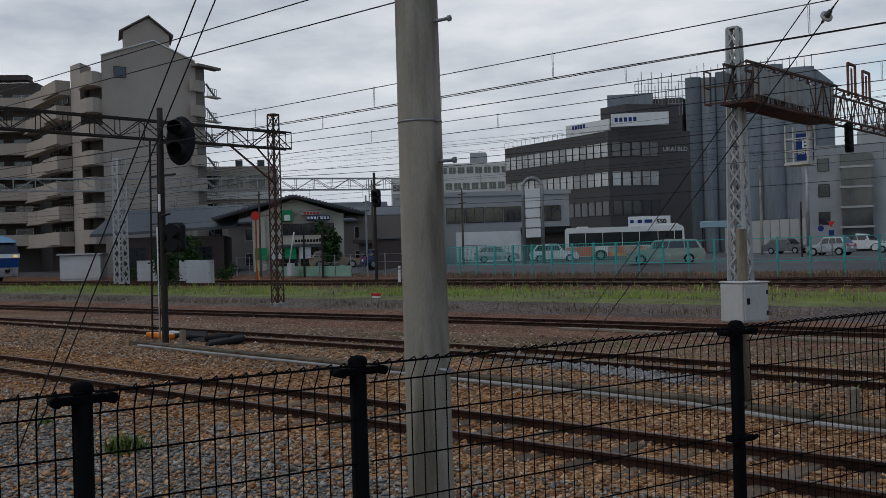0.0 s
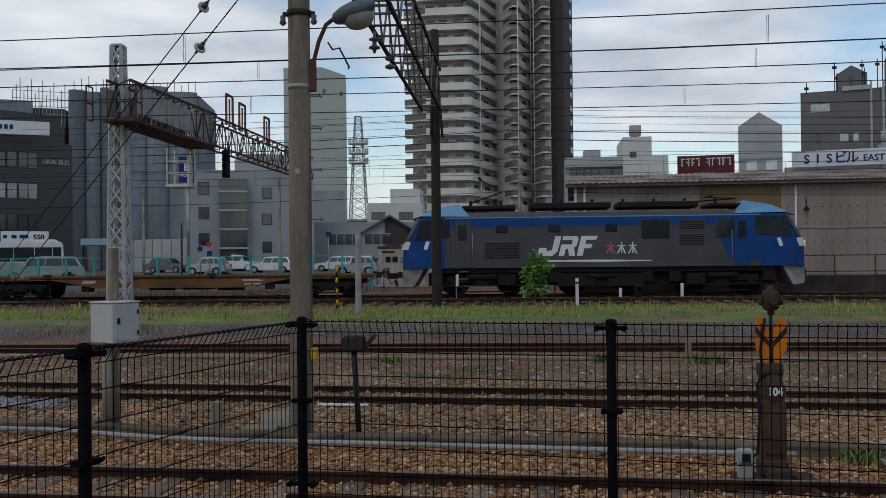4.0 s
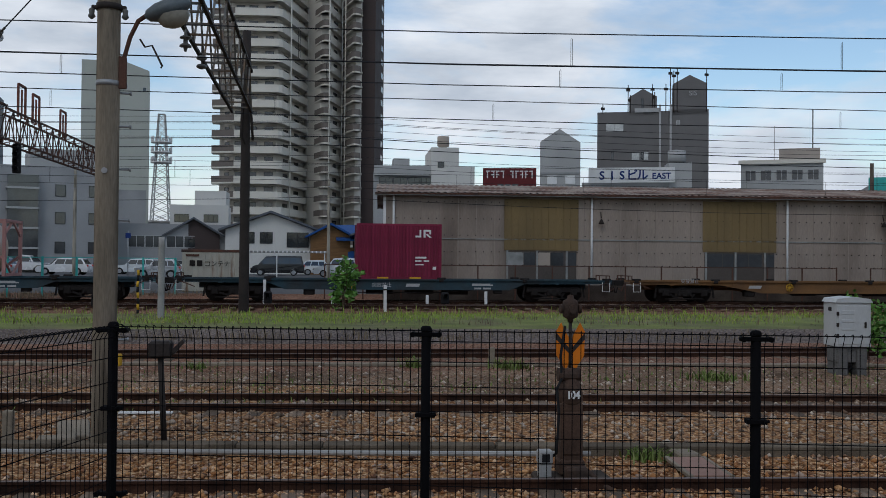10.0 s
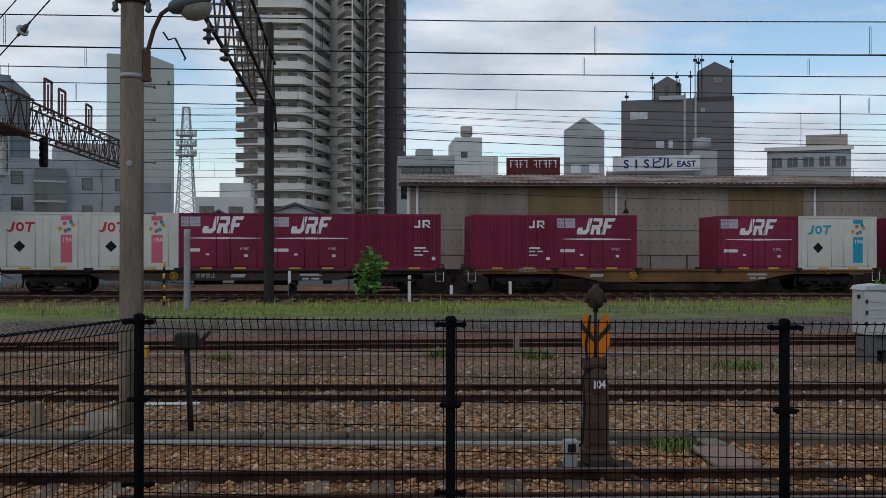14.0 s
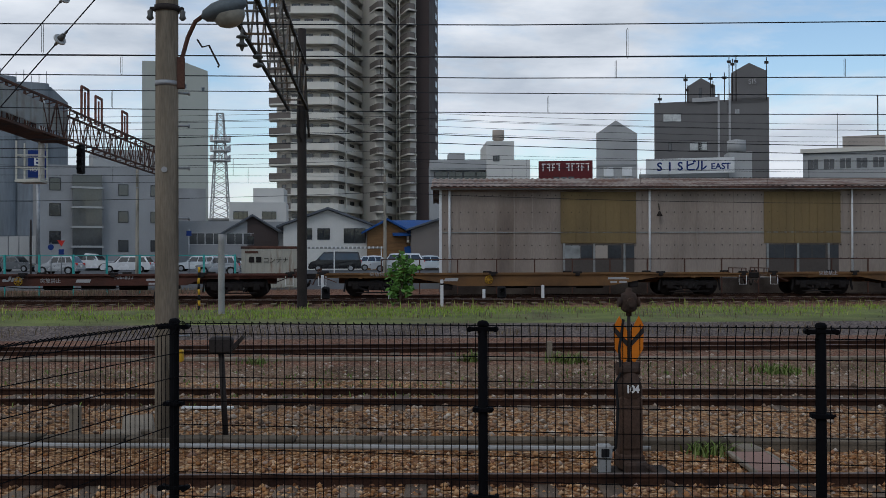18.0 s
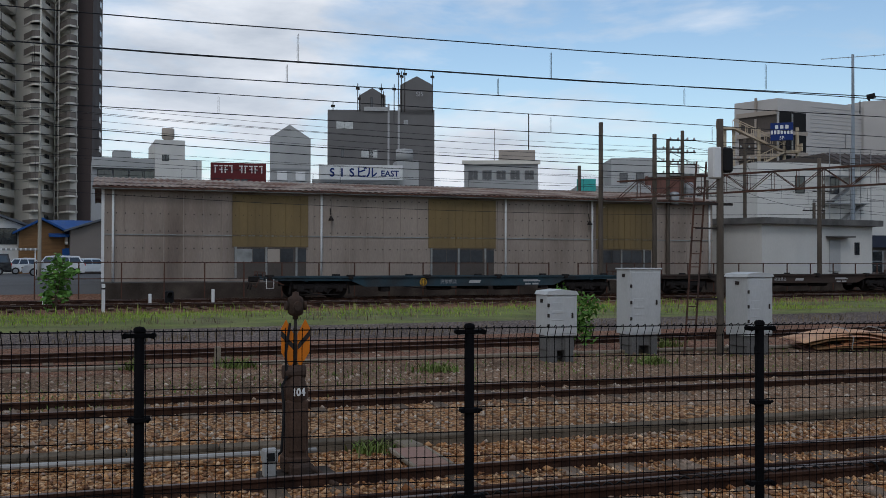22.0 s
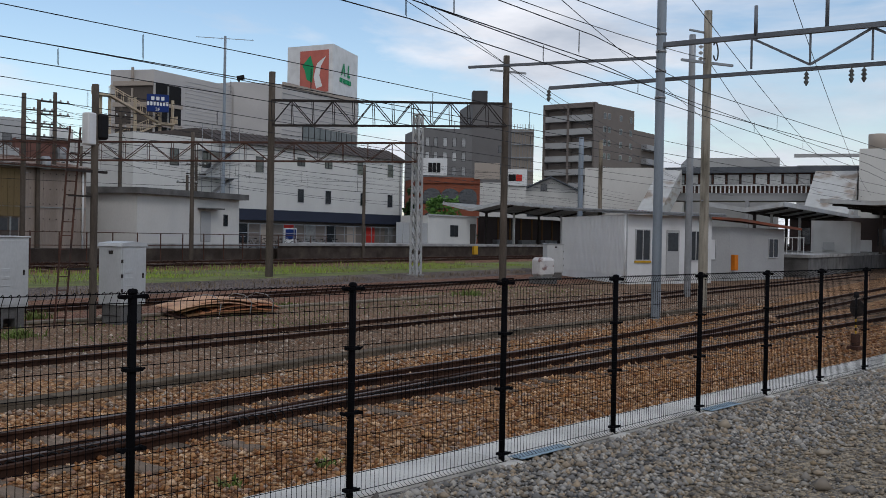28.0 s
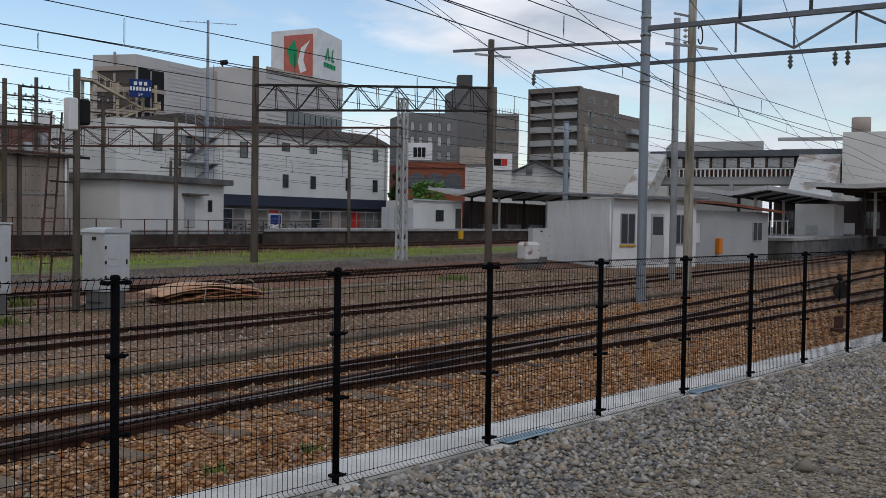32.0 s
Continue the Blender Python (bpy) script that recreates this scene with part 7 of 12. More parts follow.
for x, y, h, z, c in ((2.35, 37.6, 1.05, 0.2, "loco_dark"), (-2.55, 42.0, 1.15, 0.2, None), (4.35, 40.9, 0.55, 0.2, None), (0.35, 42, 0.6, 0.2, None), (-38.0, 41.5, 1.05, 0.2, "loco_dark"), (7.0, 41.6, 0.7, 0.2, None)):
    km_post("white marker post beside the main line", x, y, h, "white_paint", z, c)
yp = thing("warning_post", "yellow and black striped post on the grass", "post", pose(-6.5, 34.9, 0.2))
for i in range(8):
    part("stripe", G().rod((0.02 * math.sin(i), 0, 0.2 * i), (0, 0, 0.2 * i + 0.2), 0.045, n=8), M["yellow"] if i % 2 else M["black_matte"], yp)
conc_pole("short grey concrete post with a small lamp", -5.3, 32.4, 0.15, 2.9, 0.11, 0.10, "concrete")
for x, y in ((-8.6, 38.0), (-2.4, 41.8), (5.2, 41.6)):
    d = thing("shunting_signal", "small black dwarf signal by the track", "signal", pose(x, y, 0.2))
    part("case", G().bbox(-0.18, 0.18, -0.12, 0.12, 0.12, 0.66, 0.06), M["black_matte"], d)
    part("hood", G().rod((0, -0.1, 0.5), (0, -0.3, 0.5), 0.1, n=10, caps=False), M["black_matte"], d)
    part("leg", G().rod((0, 0, -0.1), (0, 0, 0.14), 0.04), M["black_matte"], d)

# box on a leg near the corner
wb = thing("equipment_box", "grey steel equipment box on a post beside the track", "cabinet", pose(-5.16, 12.3, -0.12, 0, 0, -28))
part("post", G().rod((-0.16, 0.0, 0), (-0.16, 0.0, 1.3), 0.065, n=12), M["pole_conc"], wb)
part("body", G().bbox(-0.22, 0.22, -0.21, 0.21, 1.16, 1.67, 0.01), M["cabinet"], wb)
part("roof", G().bbox(-0.235, 0.235, -0.225, 0.225, 1.67, 1.69, 0.006), M["cabinet"], wb)
dr = part("door", G().bbox(0.216, 0.234, -0.18, 0.18, 1.19, 1.64, 0.005), M["cabinet"], wb)
part("handle", G().bbox(0.23, 0.25, -0.15, -0.11, 1.40, 1.48, 0.004), M["black_matte"], dr)
for z in (1.28, 1.55):
    part("hinge", G().bbox(0.22, 0.242, 0.16, 0.19, z - 0.03, z + 0.03, 0.003), M["steel_dark"], dr)
part("upright", G().rod((-0.17, 0.12, 0.0), (-0.17, 0.12, 2.38), 0.068, n=12), M["pole_conc_b"], wb, "weathered stub post behind the box")

# trackside cabinets
def cabinet(label, x, y, w, d, h, base, turn=0.0, roof="flat"):
    t = thing("equipment_cabinet", label, "cabinet", pose(x, y, -0.12, 0, 0, turn), group="trackside cabinets")
    for s in (-1, 1):
        part("leg", G().bbox(s * (w / 2 - 0.16) - 0.10, s * (w / 2 - 0.16) + 0.10, -d / 2 + 0.05, d / 2 - 0.05, 0, base, 0.02), M["concrete_dark"], t, "dark concrete leg")
    part("plinth", G().bbox(-w / 2 + 0.03, w / 2 - 0.03, -d / 2 + 0.09, d / 2 - 0.09, base * 0.45, base, 0.02), M["concrete_dark"], t, "dark concrete plinth")
    for k in range(4):
        part("vent_slot", G().bbox(-w / 2 + 0.10, -w / 2 + 0.36, -d / 2 - 0.022, -d / 2 - 0.008, base + h * 0.2 + 0.16 * k, base + h * 0.2 + 0.185 * k + 0.006, 0.003), M["cabinet"], t)
    part("body", G().bbox(-w / 2, w / 2, -d / 2, d / 2, base, base + h, 0.012), M["cabinet"], t)
    if roof == "round":
        part("roof", G().prism([(-w / 2 - 0.03, base + h), (w / 2 + 0.03, base + h), (w / 2 - 0.02, base + h + 0.08), (0, base + h + 0.12), (-w / 2 + 0.02, base + h + 0.08)], "y", -d / 2 - 0.03, d / 2 + 0.03), M["cabinet"], t)
    else:
        part("roof", G().bbox(-w / 2 - 0.03, w / 2 + 0.03, -d / 2 - 0.03, d / 2 + 0.03, base + h, base + h + 0.04, 0.012), M["cabinet"], t)
    dd = part("door", G().bbox(-w / 2 + 0.04, w / 2 - 0.04, -d / 2 - 0.014, -d / 2 + 0.01, base + 0.05, base + h - 0.06, 0.006), M["cabinet"], t)
    for z in (0.25, 0.5, 0.75):
        part("hinge", G().bbox(-w / 2 + 0.0, -w / 2 + 0.05, -d / 2 - 0.03, -d / 2, base + h * z - 0.04, base + h * z + 0.04, 0.006), M["steel_dark"], dd)
    part("handle", G().bbox(w / 2 - 0.14, w / 2 - 0.1, -d / 2 - 0.04, -d / 2 - 0.01, base + h * 0.5 - 0.06, base + h * 0.5 + 0.06, 0.008), M["steel_dark"], dd)
    for s in (-1, 1):
        part("lifting_eye", G().bbox(s * w / 2 - 0.03, s * w / 2 + 0.03, -0.1, 0.02, base + h - 0.18, base + h - 0.1, 0.01), M["steel_dark"], t)
    return t


cabinet("low grey cabinet with rounded roof on concrete legs", 10.72, 18.77, 0.70, 0.7, 0.90, 0.60, -8, "round")
cabinet("tall grey cabinet on a dark plinth", 13.47, 19.63, 0.80, 0.75, 1.55, 0.49, -8)
cabinet("tall grey cabinet with ribbed door beside a post", 15.87, 18.52, 0.78, 0.75, 1.39, 0.48, 2, "round")
for x, y, w, h in ((-63.5, 41.6, 1.6, 1.75), (-54.5, 39.6, 1.7, 1.7), (-58.8, 41.8, 1.2, 1.7)):
    cabinet("white trackside cabinet before the freight line", x, y, w, 1.0, h, 0.25, 40)
hut0 = thing("equipment_hut", "white equipment hut beside the main line", "hut", pose(-84.0, 48.0, 0.15, 0, 0, 40))
part("body", G().bbox(-1.9, 1.9, -1.0, 1.0, 0.2, 2.4, 0.03).box(-1.8, 1.8, -0.95, 0.95, -0.2, 0.2), M["white_paint"], hut0)
part("roof", G().bbox(-2.1, 2.1, -1.2, 1.2, 2.4, 2.55, 0.03), M["cabinet"], hut0)

# pole with ladder and signal behind the third cabinet
lp = conc_pole("slim grey pole with ladder and a boxed signal", 15.0, 18.5, -0.12, 5.5, 0.085, 0.08, "pole_conc_c")
part("signal_box", G().bbox(0.02, 0.30, -0.15, 0.2, 4.35, 4.95, 0.05), M["black_matte"], lp, "black hooded signal")
part("white_back", G().bbox(-0.26, -0.02, -0.1, 0.15, 4.2, 4.95, 0.03), M["white_paint"], lp)
part("arm", G().bar((-0.75, 0, 3.6), (0.35, 0, 3.6), 0.06, 0.06).bar((-0.7, 0, 1.35), (0, 0, 1.35), 0.04, 0.05).bar((-0.7, 0, 3.02), (0, 0, 3.02), 0.04, 0.04), M["steel_dark"], lp)
lad = G()
for s in (-0.14, 0.14):
    lad.bar((-0.82 + s, 0.1, 0.0), (-0.46 + s, 0.1, 4.6), 0.035, 0.03)
for i in range(14):
    lad.bar((-0.96 + 0.0243 * i, 0.1, 0.25 + 0.31 * i), (-0.68 + 0.0243 * i, 0.1, 0.25 + 0.31 * i), 0.022, 0.022)
part("ladder", lad, M["steel_rust"], lp, "rusty leaning ladder")

# tarpaulin heap
hp = thing("covered_heap", "stack of bent salmon and rust sheets tied with pale cord", "heap", pose(19.3, 18.8, -0.12, 0, 0, -12))
rg = random.Random(5)


def bent_sheet(x0, x1, w, z, sag, seed):
    """A thin sheet lying on others, its ends drooping and its edges ragged."""
    v, f, n, m_ = [], [], 14, 5
    for top in (0, 1):
        for i in range(n + 1):
            u = i / n
            for j in range(m_ + 1):
                q = j / m_ * 2 - 1
                zz = z - sag * (2 * u - 1) ** 2 - 0.06 * abs(q) ** 3 + 0.03 * noise.noise(Vector((u * 4, q * 2, seed)))
                rag = 0.05 * noise.noise(Vector((u * 9, seed, q)))
                v.append((x0 + (x1 - x0) * u + 0.06 * q, q * (w + rag), max(zz, 0.02) + 0.016 * top))
    k = (n + 1) * (m_ + 1)
    for i in range(n):
        for j in range(m_):
            a = i * (m_ + 1) + j
            f += [(a, a + 1, a + m_ + 2, a + m_ + 1), (k + a, k + a + m_ + 1, k + a + m_ + 2, k + a + 1)]
    for i in range(n):
        for j in (0, m_):
            a = i * (m_ + 1) + j
            f.append((a, a + m_ + 1, k + a + m_ + 1, k + a))
    for i in (0, n):
        for j in range(m_):
            a = i * (m_ + 1) + j
            f.append((a, a + 1, k + a + 1, k + a))
    return G().add(v, f, 0, True)


for i, (x0, x1, w, z, sag, mt) in enumerate(((-1.5, 1.2, 0.70, 0.10, 0.03, "steel_rust"), (-1.3, 1.5, 0.75, 0.16, 0.04, "wood_wall"), (-0.9, 1.65, 0.72, 0.22, 0.06, "tarp"), (-0.7, 1.7, 0.66, 0.28, 0.08, "steel_rust"), (-0.5, 1.7, 0.70, 0.33, 0.10, "tarp"), (-1.45, 0.2, 0.72, 0.36, 0.12, "wood_wall"), (-1.6, 0.9, 0.74, 0.43, 0.16, "salmon"), (-1.3, 1.0, 0.70, 0.50, 0.17, "salmon"), (0.1, 1.65, 0.55, 0.42, 0.14, "salmon"))):
    part("sheet", bent_sheet(x0, x1, w, z, sag, 3.1 * i), M[mt], hp)
for x in (-0.35, 0.62, 1.35):
    part("cord", G().tube([(x - 0.1, -0.84, 0.08), (x, -0.76, 0.36), (x + 0.03, -0.4, 0.54), (x + 0.1, 0.2, 0.56), (x + 0.1, 0.8, 0.35)], 0.013, 5), M["conduit"], hp, "pale green cord")

# right-hand poles and beams
conc_pole("brownish concrete pole on the grass by the platform", 32.5, 28.55, 0.15, 9.25, 0.17, 0.14, "pole_conc_c")
pB = conc_pole("tall brownish pole with cross-arm", 41.4, 21.6, -0.05, 10.9, 0.18, 0.15, "pole_conc_c")
part("cross_arm", G().bar((-0.7, 0.5, 10.2), (0.9, -0.6, 10.2), 0.09, 0.09), M["steel_grey"], pB)
lattice_mast("pale lattice column on the grass", 41.4, 26.6, 0.15, 8.3, 0.40, 0.34, M["steel_white"], 14, th=2.0)
ob = thing("overhead_beam", "rust-brown truss beam between the poles", "gantry beam", kind="structure")
girder(ob, (32.5, 28.55, 6.9), (41.4, 21.6, 7.5), 0.3, 1.1, 12, M["steel_dark"], 0.07, 0.035)
ob = thing("overhead_beam", "long rusty truss beam over the main lines", "gantry beam", kind="structure")
girder(ob, (41.2, 26.5, 5.9), (30.5, 46.5, 5.7), 0.35, 0.95, 18, M["steel_rust"], 0.07, 0.035)
bp = conc_pole("bluish galvanised steel pole with overhead arms", 26.67, 8.96, -0.12, 12.5, 0.135, 0.13, "steel_blue", [], [])
for z in (7.05, 7.6, 6.3, 8.1):
    part("band", G().lathe([(0.135, z - 0.03), (0.155, z - 0.03), (0.155, z + 0.03), (0.135, z + 0.03)], 16).bar((-0.3, 0, z), (0.35, 0, z), 0.03, 0.05), M["steel_grey"], bp)
ob = thing("overhead_beam", "galvanised steel cantilever beam over the near tracks", "gantry beam", kind="structure")
b_ = part("beam", G().bar((26.64, 8.9, 7.66), (26.1, -4.0, 7.62), 0.14, 0.13).bar((27.3, 12.7, 6.78), (26.6, -4.0, 6.72), 0.10, 0.10).bar((26.6, 15.2, 7.5), (26.64, 9.1, 7.32), 0.08, 0.08), M["steel_blue_dark"], ob)
for i in range(7):
    ya, yb = 6.4 - 1.5 * i, 4.9 - 1.5 * i
    part("brace", G().bar((26.5, ya, 6.78 if i % 2 else 7.6), (26.5, yb, 7.6 if i % 2 else 6.78), 0.06, 0.06).bar((26.5, ya, 6.78), (26.5, ya, 7.6), 0.05, 0.05), M["steel_blue_dark"], b_)
for y in (5.0, 3.9, 3.6, 12.4):
    part("insulator", G().lathe([(0.015, 0.22), (0.02, 0.16), (0.07, 0.1), (0.03, 0.06), (0.08, 0.0), (0.03, -0.05), (0.07, -0.1), (0.015, -0.2)], 10, (26.6, y, 6.45)), M["bell_grey"], ob)
for y, h in ((6.3, 0.8), (4.5, 1.2), (2.5, 1.0)):
    part("stub_post", G().rod((26.5, y, 7.66), (26.5, y, 7.66 + h), 0.05), M["steel_blue_dark"], ob)
cp = conc_pole("brownish concrete pole with insulators and coiled cable", 32.1, 9.2, -0.12, 9.8, 0.16, 0.13, "pole_conc", [(2.6, 0), (3.6, 3.1), (4.6, 0), (5.6, 3.1), (6.6, 0)])
part("cross_arm", G().bar((-0.9, 0.6, 8.2), (0.9, -0.6, 8.2), 0.08, 0.08).bar((-0.7, 0.4, 9.2), (0.2, 0, 9.2), 0.06, 0.06), M["steel_grey"], cp)
part("coil", G().tube([(0.25 + 0.3 * math.cos(a), -0.2, 8.6 + 0.3 * math.sin(a)) for a in np.linspace(-2.5, 2.5, 12)], 0.025, 6), M["wire"], cp)
for z in (8.3, 8.5, 8.7):
    part("insulator", G().lathe([(0.02, -0.06), (0.09, 0.0), (0.02, 0.06)], 10, (-0.25, 0.15, z)), M["insulator"], cp)
conc_pole("slim grey steel pole behind the concrete pole", 38.3, 11.6, -0.1, 10.4, 0.14, 0.13, "steel_grey", [(5.0, 0), (6.0, 3.1), (7.0, 0), (8.0, 3.1)])
conc_pole("short bluish steel pole beyond the trackside hut", 57.0, 24.3, -0.1, 8.6, 0.17, 0.16, "steel_blue")
conc_pole("grey pole near the platform roof", 55.6, 22.4, 0, 8.2, 0.14, 0.12, "pole_conc_b")
conc_pole("slim antenna mast beside the mall", 57.5, 55.6, 0.4, 18.0, 0.16, 0.10, "steel_blue")
an = thing("antenna", "rooftop style comb antenna on the mast", "antenna", pose(57.5, 55.6, 17.6))
part("boom", G().bar((-1.6, 1.6, 0.2), (1.6, -1.6, 0.2), 0.04, 0.04), M["steel_grey"], an)
for i in range(8):
    k = -1.5 + i * 0.43
    part("rod", G().bar((k - 0.25, -k - 0.25, 0.2), (k + 0.25, -k + 0.25, 0.2), 0.02, 0.02), M["steel_grey"], an)
aw = thing("aerial_wires", "dark wires converging over the right-hand tracks", "wire", kind="structure")
for a, b, sag in (((6, 12.5, 9.5), (115, 30, 9.2), 1.2), ((8, 9.0, 9.2), (115, 22, 9.6), 1.2), ((10, 6.0, 8.8), (118, 17, 9.0), 1.0), ((14, 4.0, 9.0), (118, 15, 7.6), 1.0), ((12, 14.0, 10.5), (113, 33, 8.6), 1.2), ((41.4, 21.6, 10.2), (115, 34, 8.8), 0.8), ((32.1, 9.2, 8.2), (115, 20, 8.0), 1.0), ((32.1, 9.2, 8.2), (4, 14, 9.4), 0.6), ((26.67, 8.96, 8.1), (2, 12.4, 9.3), 0.5), ((-2.5, 11.6, 9.2), (26.67, 8.96, 10.5), 0.7)):
    a, b = Vector(a), Vector(b)
    part("wire", G().tube([a.lerp(b, i / 16) - Vector((0, 0, 4 * sag * (i / 16) * (1 - i / 16))) for i in range(17)], 0.011, 4), M["wire"], aw)
for x, y, h in ((33.0, 46.6, 9.5), (36.0, 60.0, 9.0), (45.0, 46.2, 8.6), (65.0, 47.0, 8.0), (29.5, 46.8, 10.0)):
    conc_pole("weathered utility pole among the main line wires", x, y, 0.2, h, 0.15, 0.12, "pole_conc_c", [(5, 0), (6, 3.1)], [])

# ---- buildings ----
WIN = {}


def window_mesh(w, h, pane, frame, mull):
    """Frame and pane of a window, as two meshes that alike windows share."""
    key = (round(w, 2), round(h, 2), pane, frame, mull)
    if key not in WIN:
        b = 0.05
        xs = [-w / 2] + [-w / 2 + w * i / mull - 0.025 for i in range(1, mull)] + [w / 2 - b]
        # one closed ring with its mullions: outline and holes joined as a grid of bars
        g = G()
        cuts = []
        for i, x in enumerate(xs):
            cuts += [x, x + b]
        zz = [0, b, h - b, h]
        idx = {}
        for k, y in enumerate((-0.05, 0.0)):
            for i, x in enumerate(cuts):
                for j, z in enumerate(zz):
                    idx[k, i, j] = len(g.v)
                    g.v.append((x, y, z))
        for i in range(len(cuts) - 1):
            for j in range(3):
                if j == 1 and i % 2:
                    continue
                g.f.append((idx[0, i, j], idx[0, i + 1, j], idx[0, i + 1, j + 1], idx[0, i, j + 1]))
        for i in range(1, len(cuts) - 2, 2):
            q = [(i, 1), (i + 1, 1), (i + 1, 2), (i, 2)]
            for n in range(4):
                (a0, c0), (a1, c1) = q[n], q[(n + 1) % 4]
                g.f.append((idx[0, a0, c0], idx[0, a1, c1], idx[1, a1, c1], idx[1, a0, c0]))
        q = [(0, 0), (len(cuts) - 1, 0), (len(cuts) - 1, 3), (0, 3)]
        for n in range(4):
            (a0, c0), (a1, c1) = q[n], q[(n + 1) % 4]
            g.f.append((idx[0, a0, c0], idx[0, a1, c1], idx[1, a1, c1], idx[1, a0, c0]))
        g.m, g.s = [0] * len(g.f), [False] * len(g.f)
        p = G().box(-w / 2 + b, w / 2 - b, -0.02, 0.0, b, h - b)
        WIN[key] = g.mesh("window", M[frame]), p.mesh("pane", M[pane])
    return WIN[key]


class House:
    """A building on a footprint given in plan; its pieces are parts of one thing."""

    def __init__(self, name, label, category, at, z0):
        self.o = Vector((at[0], at[1], z0))
        self.t = thing(name, label, category, Matrix.Translation(self.o))

    def put(self, name, geo, m, label="", parent=None):
        geo.v = [tuple(Vector(p) - self.o) for p in geo.v]
        return part(name, geo, m if isinstance(m, list) else M[m], parent or self.t, label)

    def block(self, poly, z0, z1, m, name="wall", label=""):
        return self.put(name, G().prism(poly, "z", z0, z1), m, label)

    def edge(self, p, q):
        p, q = Vector((*p, 0)), Vector((*q, 0))
        return p, q, (q - p).length, math.degrees(math.atan2((q - p).y, (q - p).x))

    def windows(self, p, q, us, zs, w, h, pane="glass", frame="frame_dark", mull=2, name="window"):
        p, q, n, a = self.edge(p, q)
        me = window_mesh(w, h, pane, frame, mull)
        for z in zs:
            for u in us:
                c = p.lerp(q, u) + Vector((0, 0, z))
                wn = part(name, me[0], None, self.t, m=Matrix.Translation(c - self.o) @ pose(0, 0, 0, 0, 0, a))
                part("pane", me[1], None, wn)

    def slab(self, p, q, out, z0, z1, m, name="balcony", u0=0.0, u1=1.0, label=""):
        """A box that stands out of the face p-q by out metres, over u0..u1 of it."""
        p, q, n, a = self.edge(p, q)
        b, c = p.lerp(q, u0), p.lerp(q, u1)
        g = G().box(0, (c - b).length, -out, 0.0, z0, z1)
        g.moved(Matrix.Translation(b) @ pose(0, 0, 0, 0, 0, a))
        return self.put(name, g, m, label)

    def sign(self, p, q, u, z, w, h, m, name="sign", out=0.12, label=""):
        p, q, n, a = self.edge(p, q)
        c = p.lerp(q, u)
        g = G().bbox(-w / 2, w / 2, -out, 0, z, z + h, 0.02).moved(Matrix.Translation(c) @ pose(0, 0, 0, 0, 0, a))
        return self.put(name, g, m, label)

    def text(self, p, q, u, z, s, body, m, out=0.14, align="CENTER", bold=0.0):
        p, q, n, a = self.edge(p, q)
        c = p.lerp(q, u) + Vector((0, 0, z)) - self.o
        words(body, s, M[m], self.t, Matrix.Translation(c) @ pose(0, 0, 0, 0, 0, a) @ pose(0, -out, 0) @ FRONT, "lettering", 0.01, bold, align)


def lerp2(a, b, t):
    return (a[0] + (b[0] - a[0]) * t, a[1] + (b[1] - a[1]) * t)


# apartment house with the plain gable; balconies run back along its side to a far wing
A0, A1 = (-88.5, 53.0), (-85.4, 62.1)
h = House("apartment_house", "beige seven-storey apartment house with rounded balconies and plain gable", "building", A0, 0.5)
a_view = Vector((-0.858, 0.514))
back = lambda p, d: (p[0] + a_view.x * d, p[1] + a_view.y * d)
mid = lerp2(A0, A1, 0.55)
GABLE = lambda p, q, z0, z1, zr, d: ([(*p, z0), (*q, z0), (*q, z1), (*lerp2(p, q, 0.55), zr), (*p, z1)] + [(*back(a, d), z) for a, z in ((p, z0), (q, z0), (q, z1), (lerp2(p, q, 0.55), zr), (p, z1))], [(0, 1, 2, 3, 4), (9, 8, 7, 6, 5), (0, 5, 6, 1), (1, 6, 7, 2), (2, 7, 8, 3), (3, 8, 9, 4), (4, 9, 5, 0)])
h.put("wall", G().add(*GABLE(A0, A1, 0.3, 22.7, 24.6, 14)), "beige_wall", "plain beige gable wall")
for p_, q_ in (((*A0, 22.74), (*mid, 24.66)), ((*mid, 24.66), (*A1, 22.8))):
    h.put("coping", G().bar(p_, q_, 0.35, 0.12), "white_paint", "white roof edge")
h.windows(A0, A1, [0.19], [20.55], 1.25, 1.15, "glass", "frame_dark", 1)
p0, p1 = back(lerp2(A0, A1, 0.24), 2.5), back(lerp2(A0, A1, 0.74), 2.5)
h.put("penthouse", G().add(*GABLE(p0, p1, 22.0, 25.9, 27.6, 4)), "beige_wall", "roof stair house with small gable")
for a_, b_ in ((lerp2(p0, p1, -0.09), lerp2(p0, p1, 0.55)), (lerp2(p0, p1, 1.09), lerp2(p0, p1, 0.55))):
    f_ = lambda q, z, d: (*back(q, d), z)
    h.put("roof", G().add([f_(a_, 25.75, -0.4), f_(b_, 27.65, -0.4), f_(b_, 27.65, 4.4), f_(a_, 25.75, 4.4), f_(a_, 25.9, -0.4), f_(b_, 27.8, -0.4), f_(b_, 27.8, 4.4), f_(a_, 25.9, 4.4)], [(3, 2, 1, 0), (4, 5, 6, 7), (0, 1, 5, 4), (1, 2, 6, 5), (2, 3, 7, 6), (3, 0, 4, 7)]), "taupe")
FLOORS = [2.9 + 2.63 * k for k in range(7)]
S1_, S2_, S3_, S4_ = (-91.9, 52.6), (-94.3, 52.9), (-108.2, 56.0), (-118.0, 46.2)    # pier, pier, inner corner, far wing's end
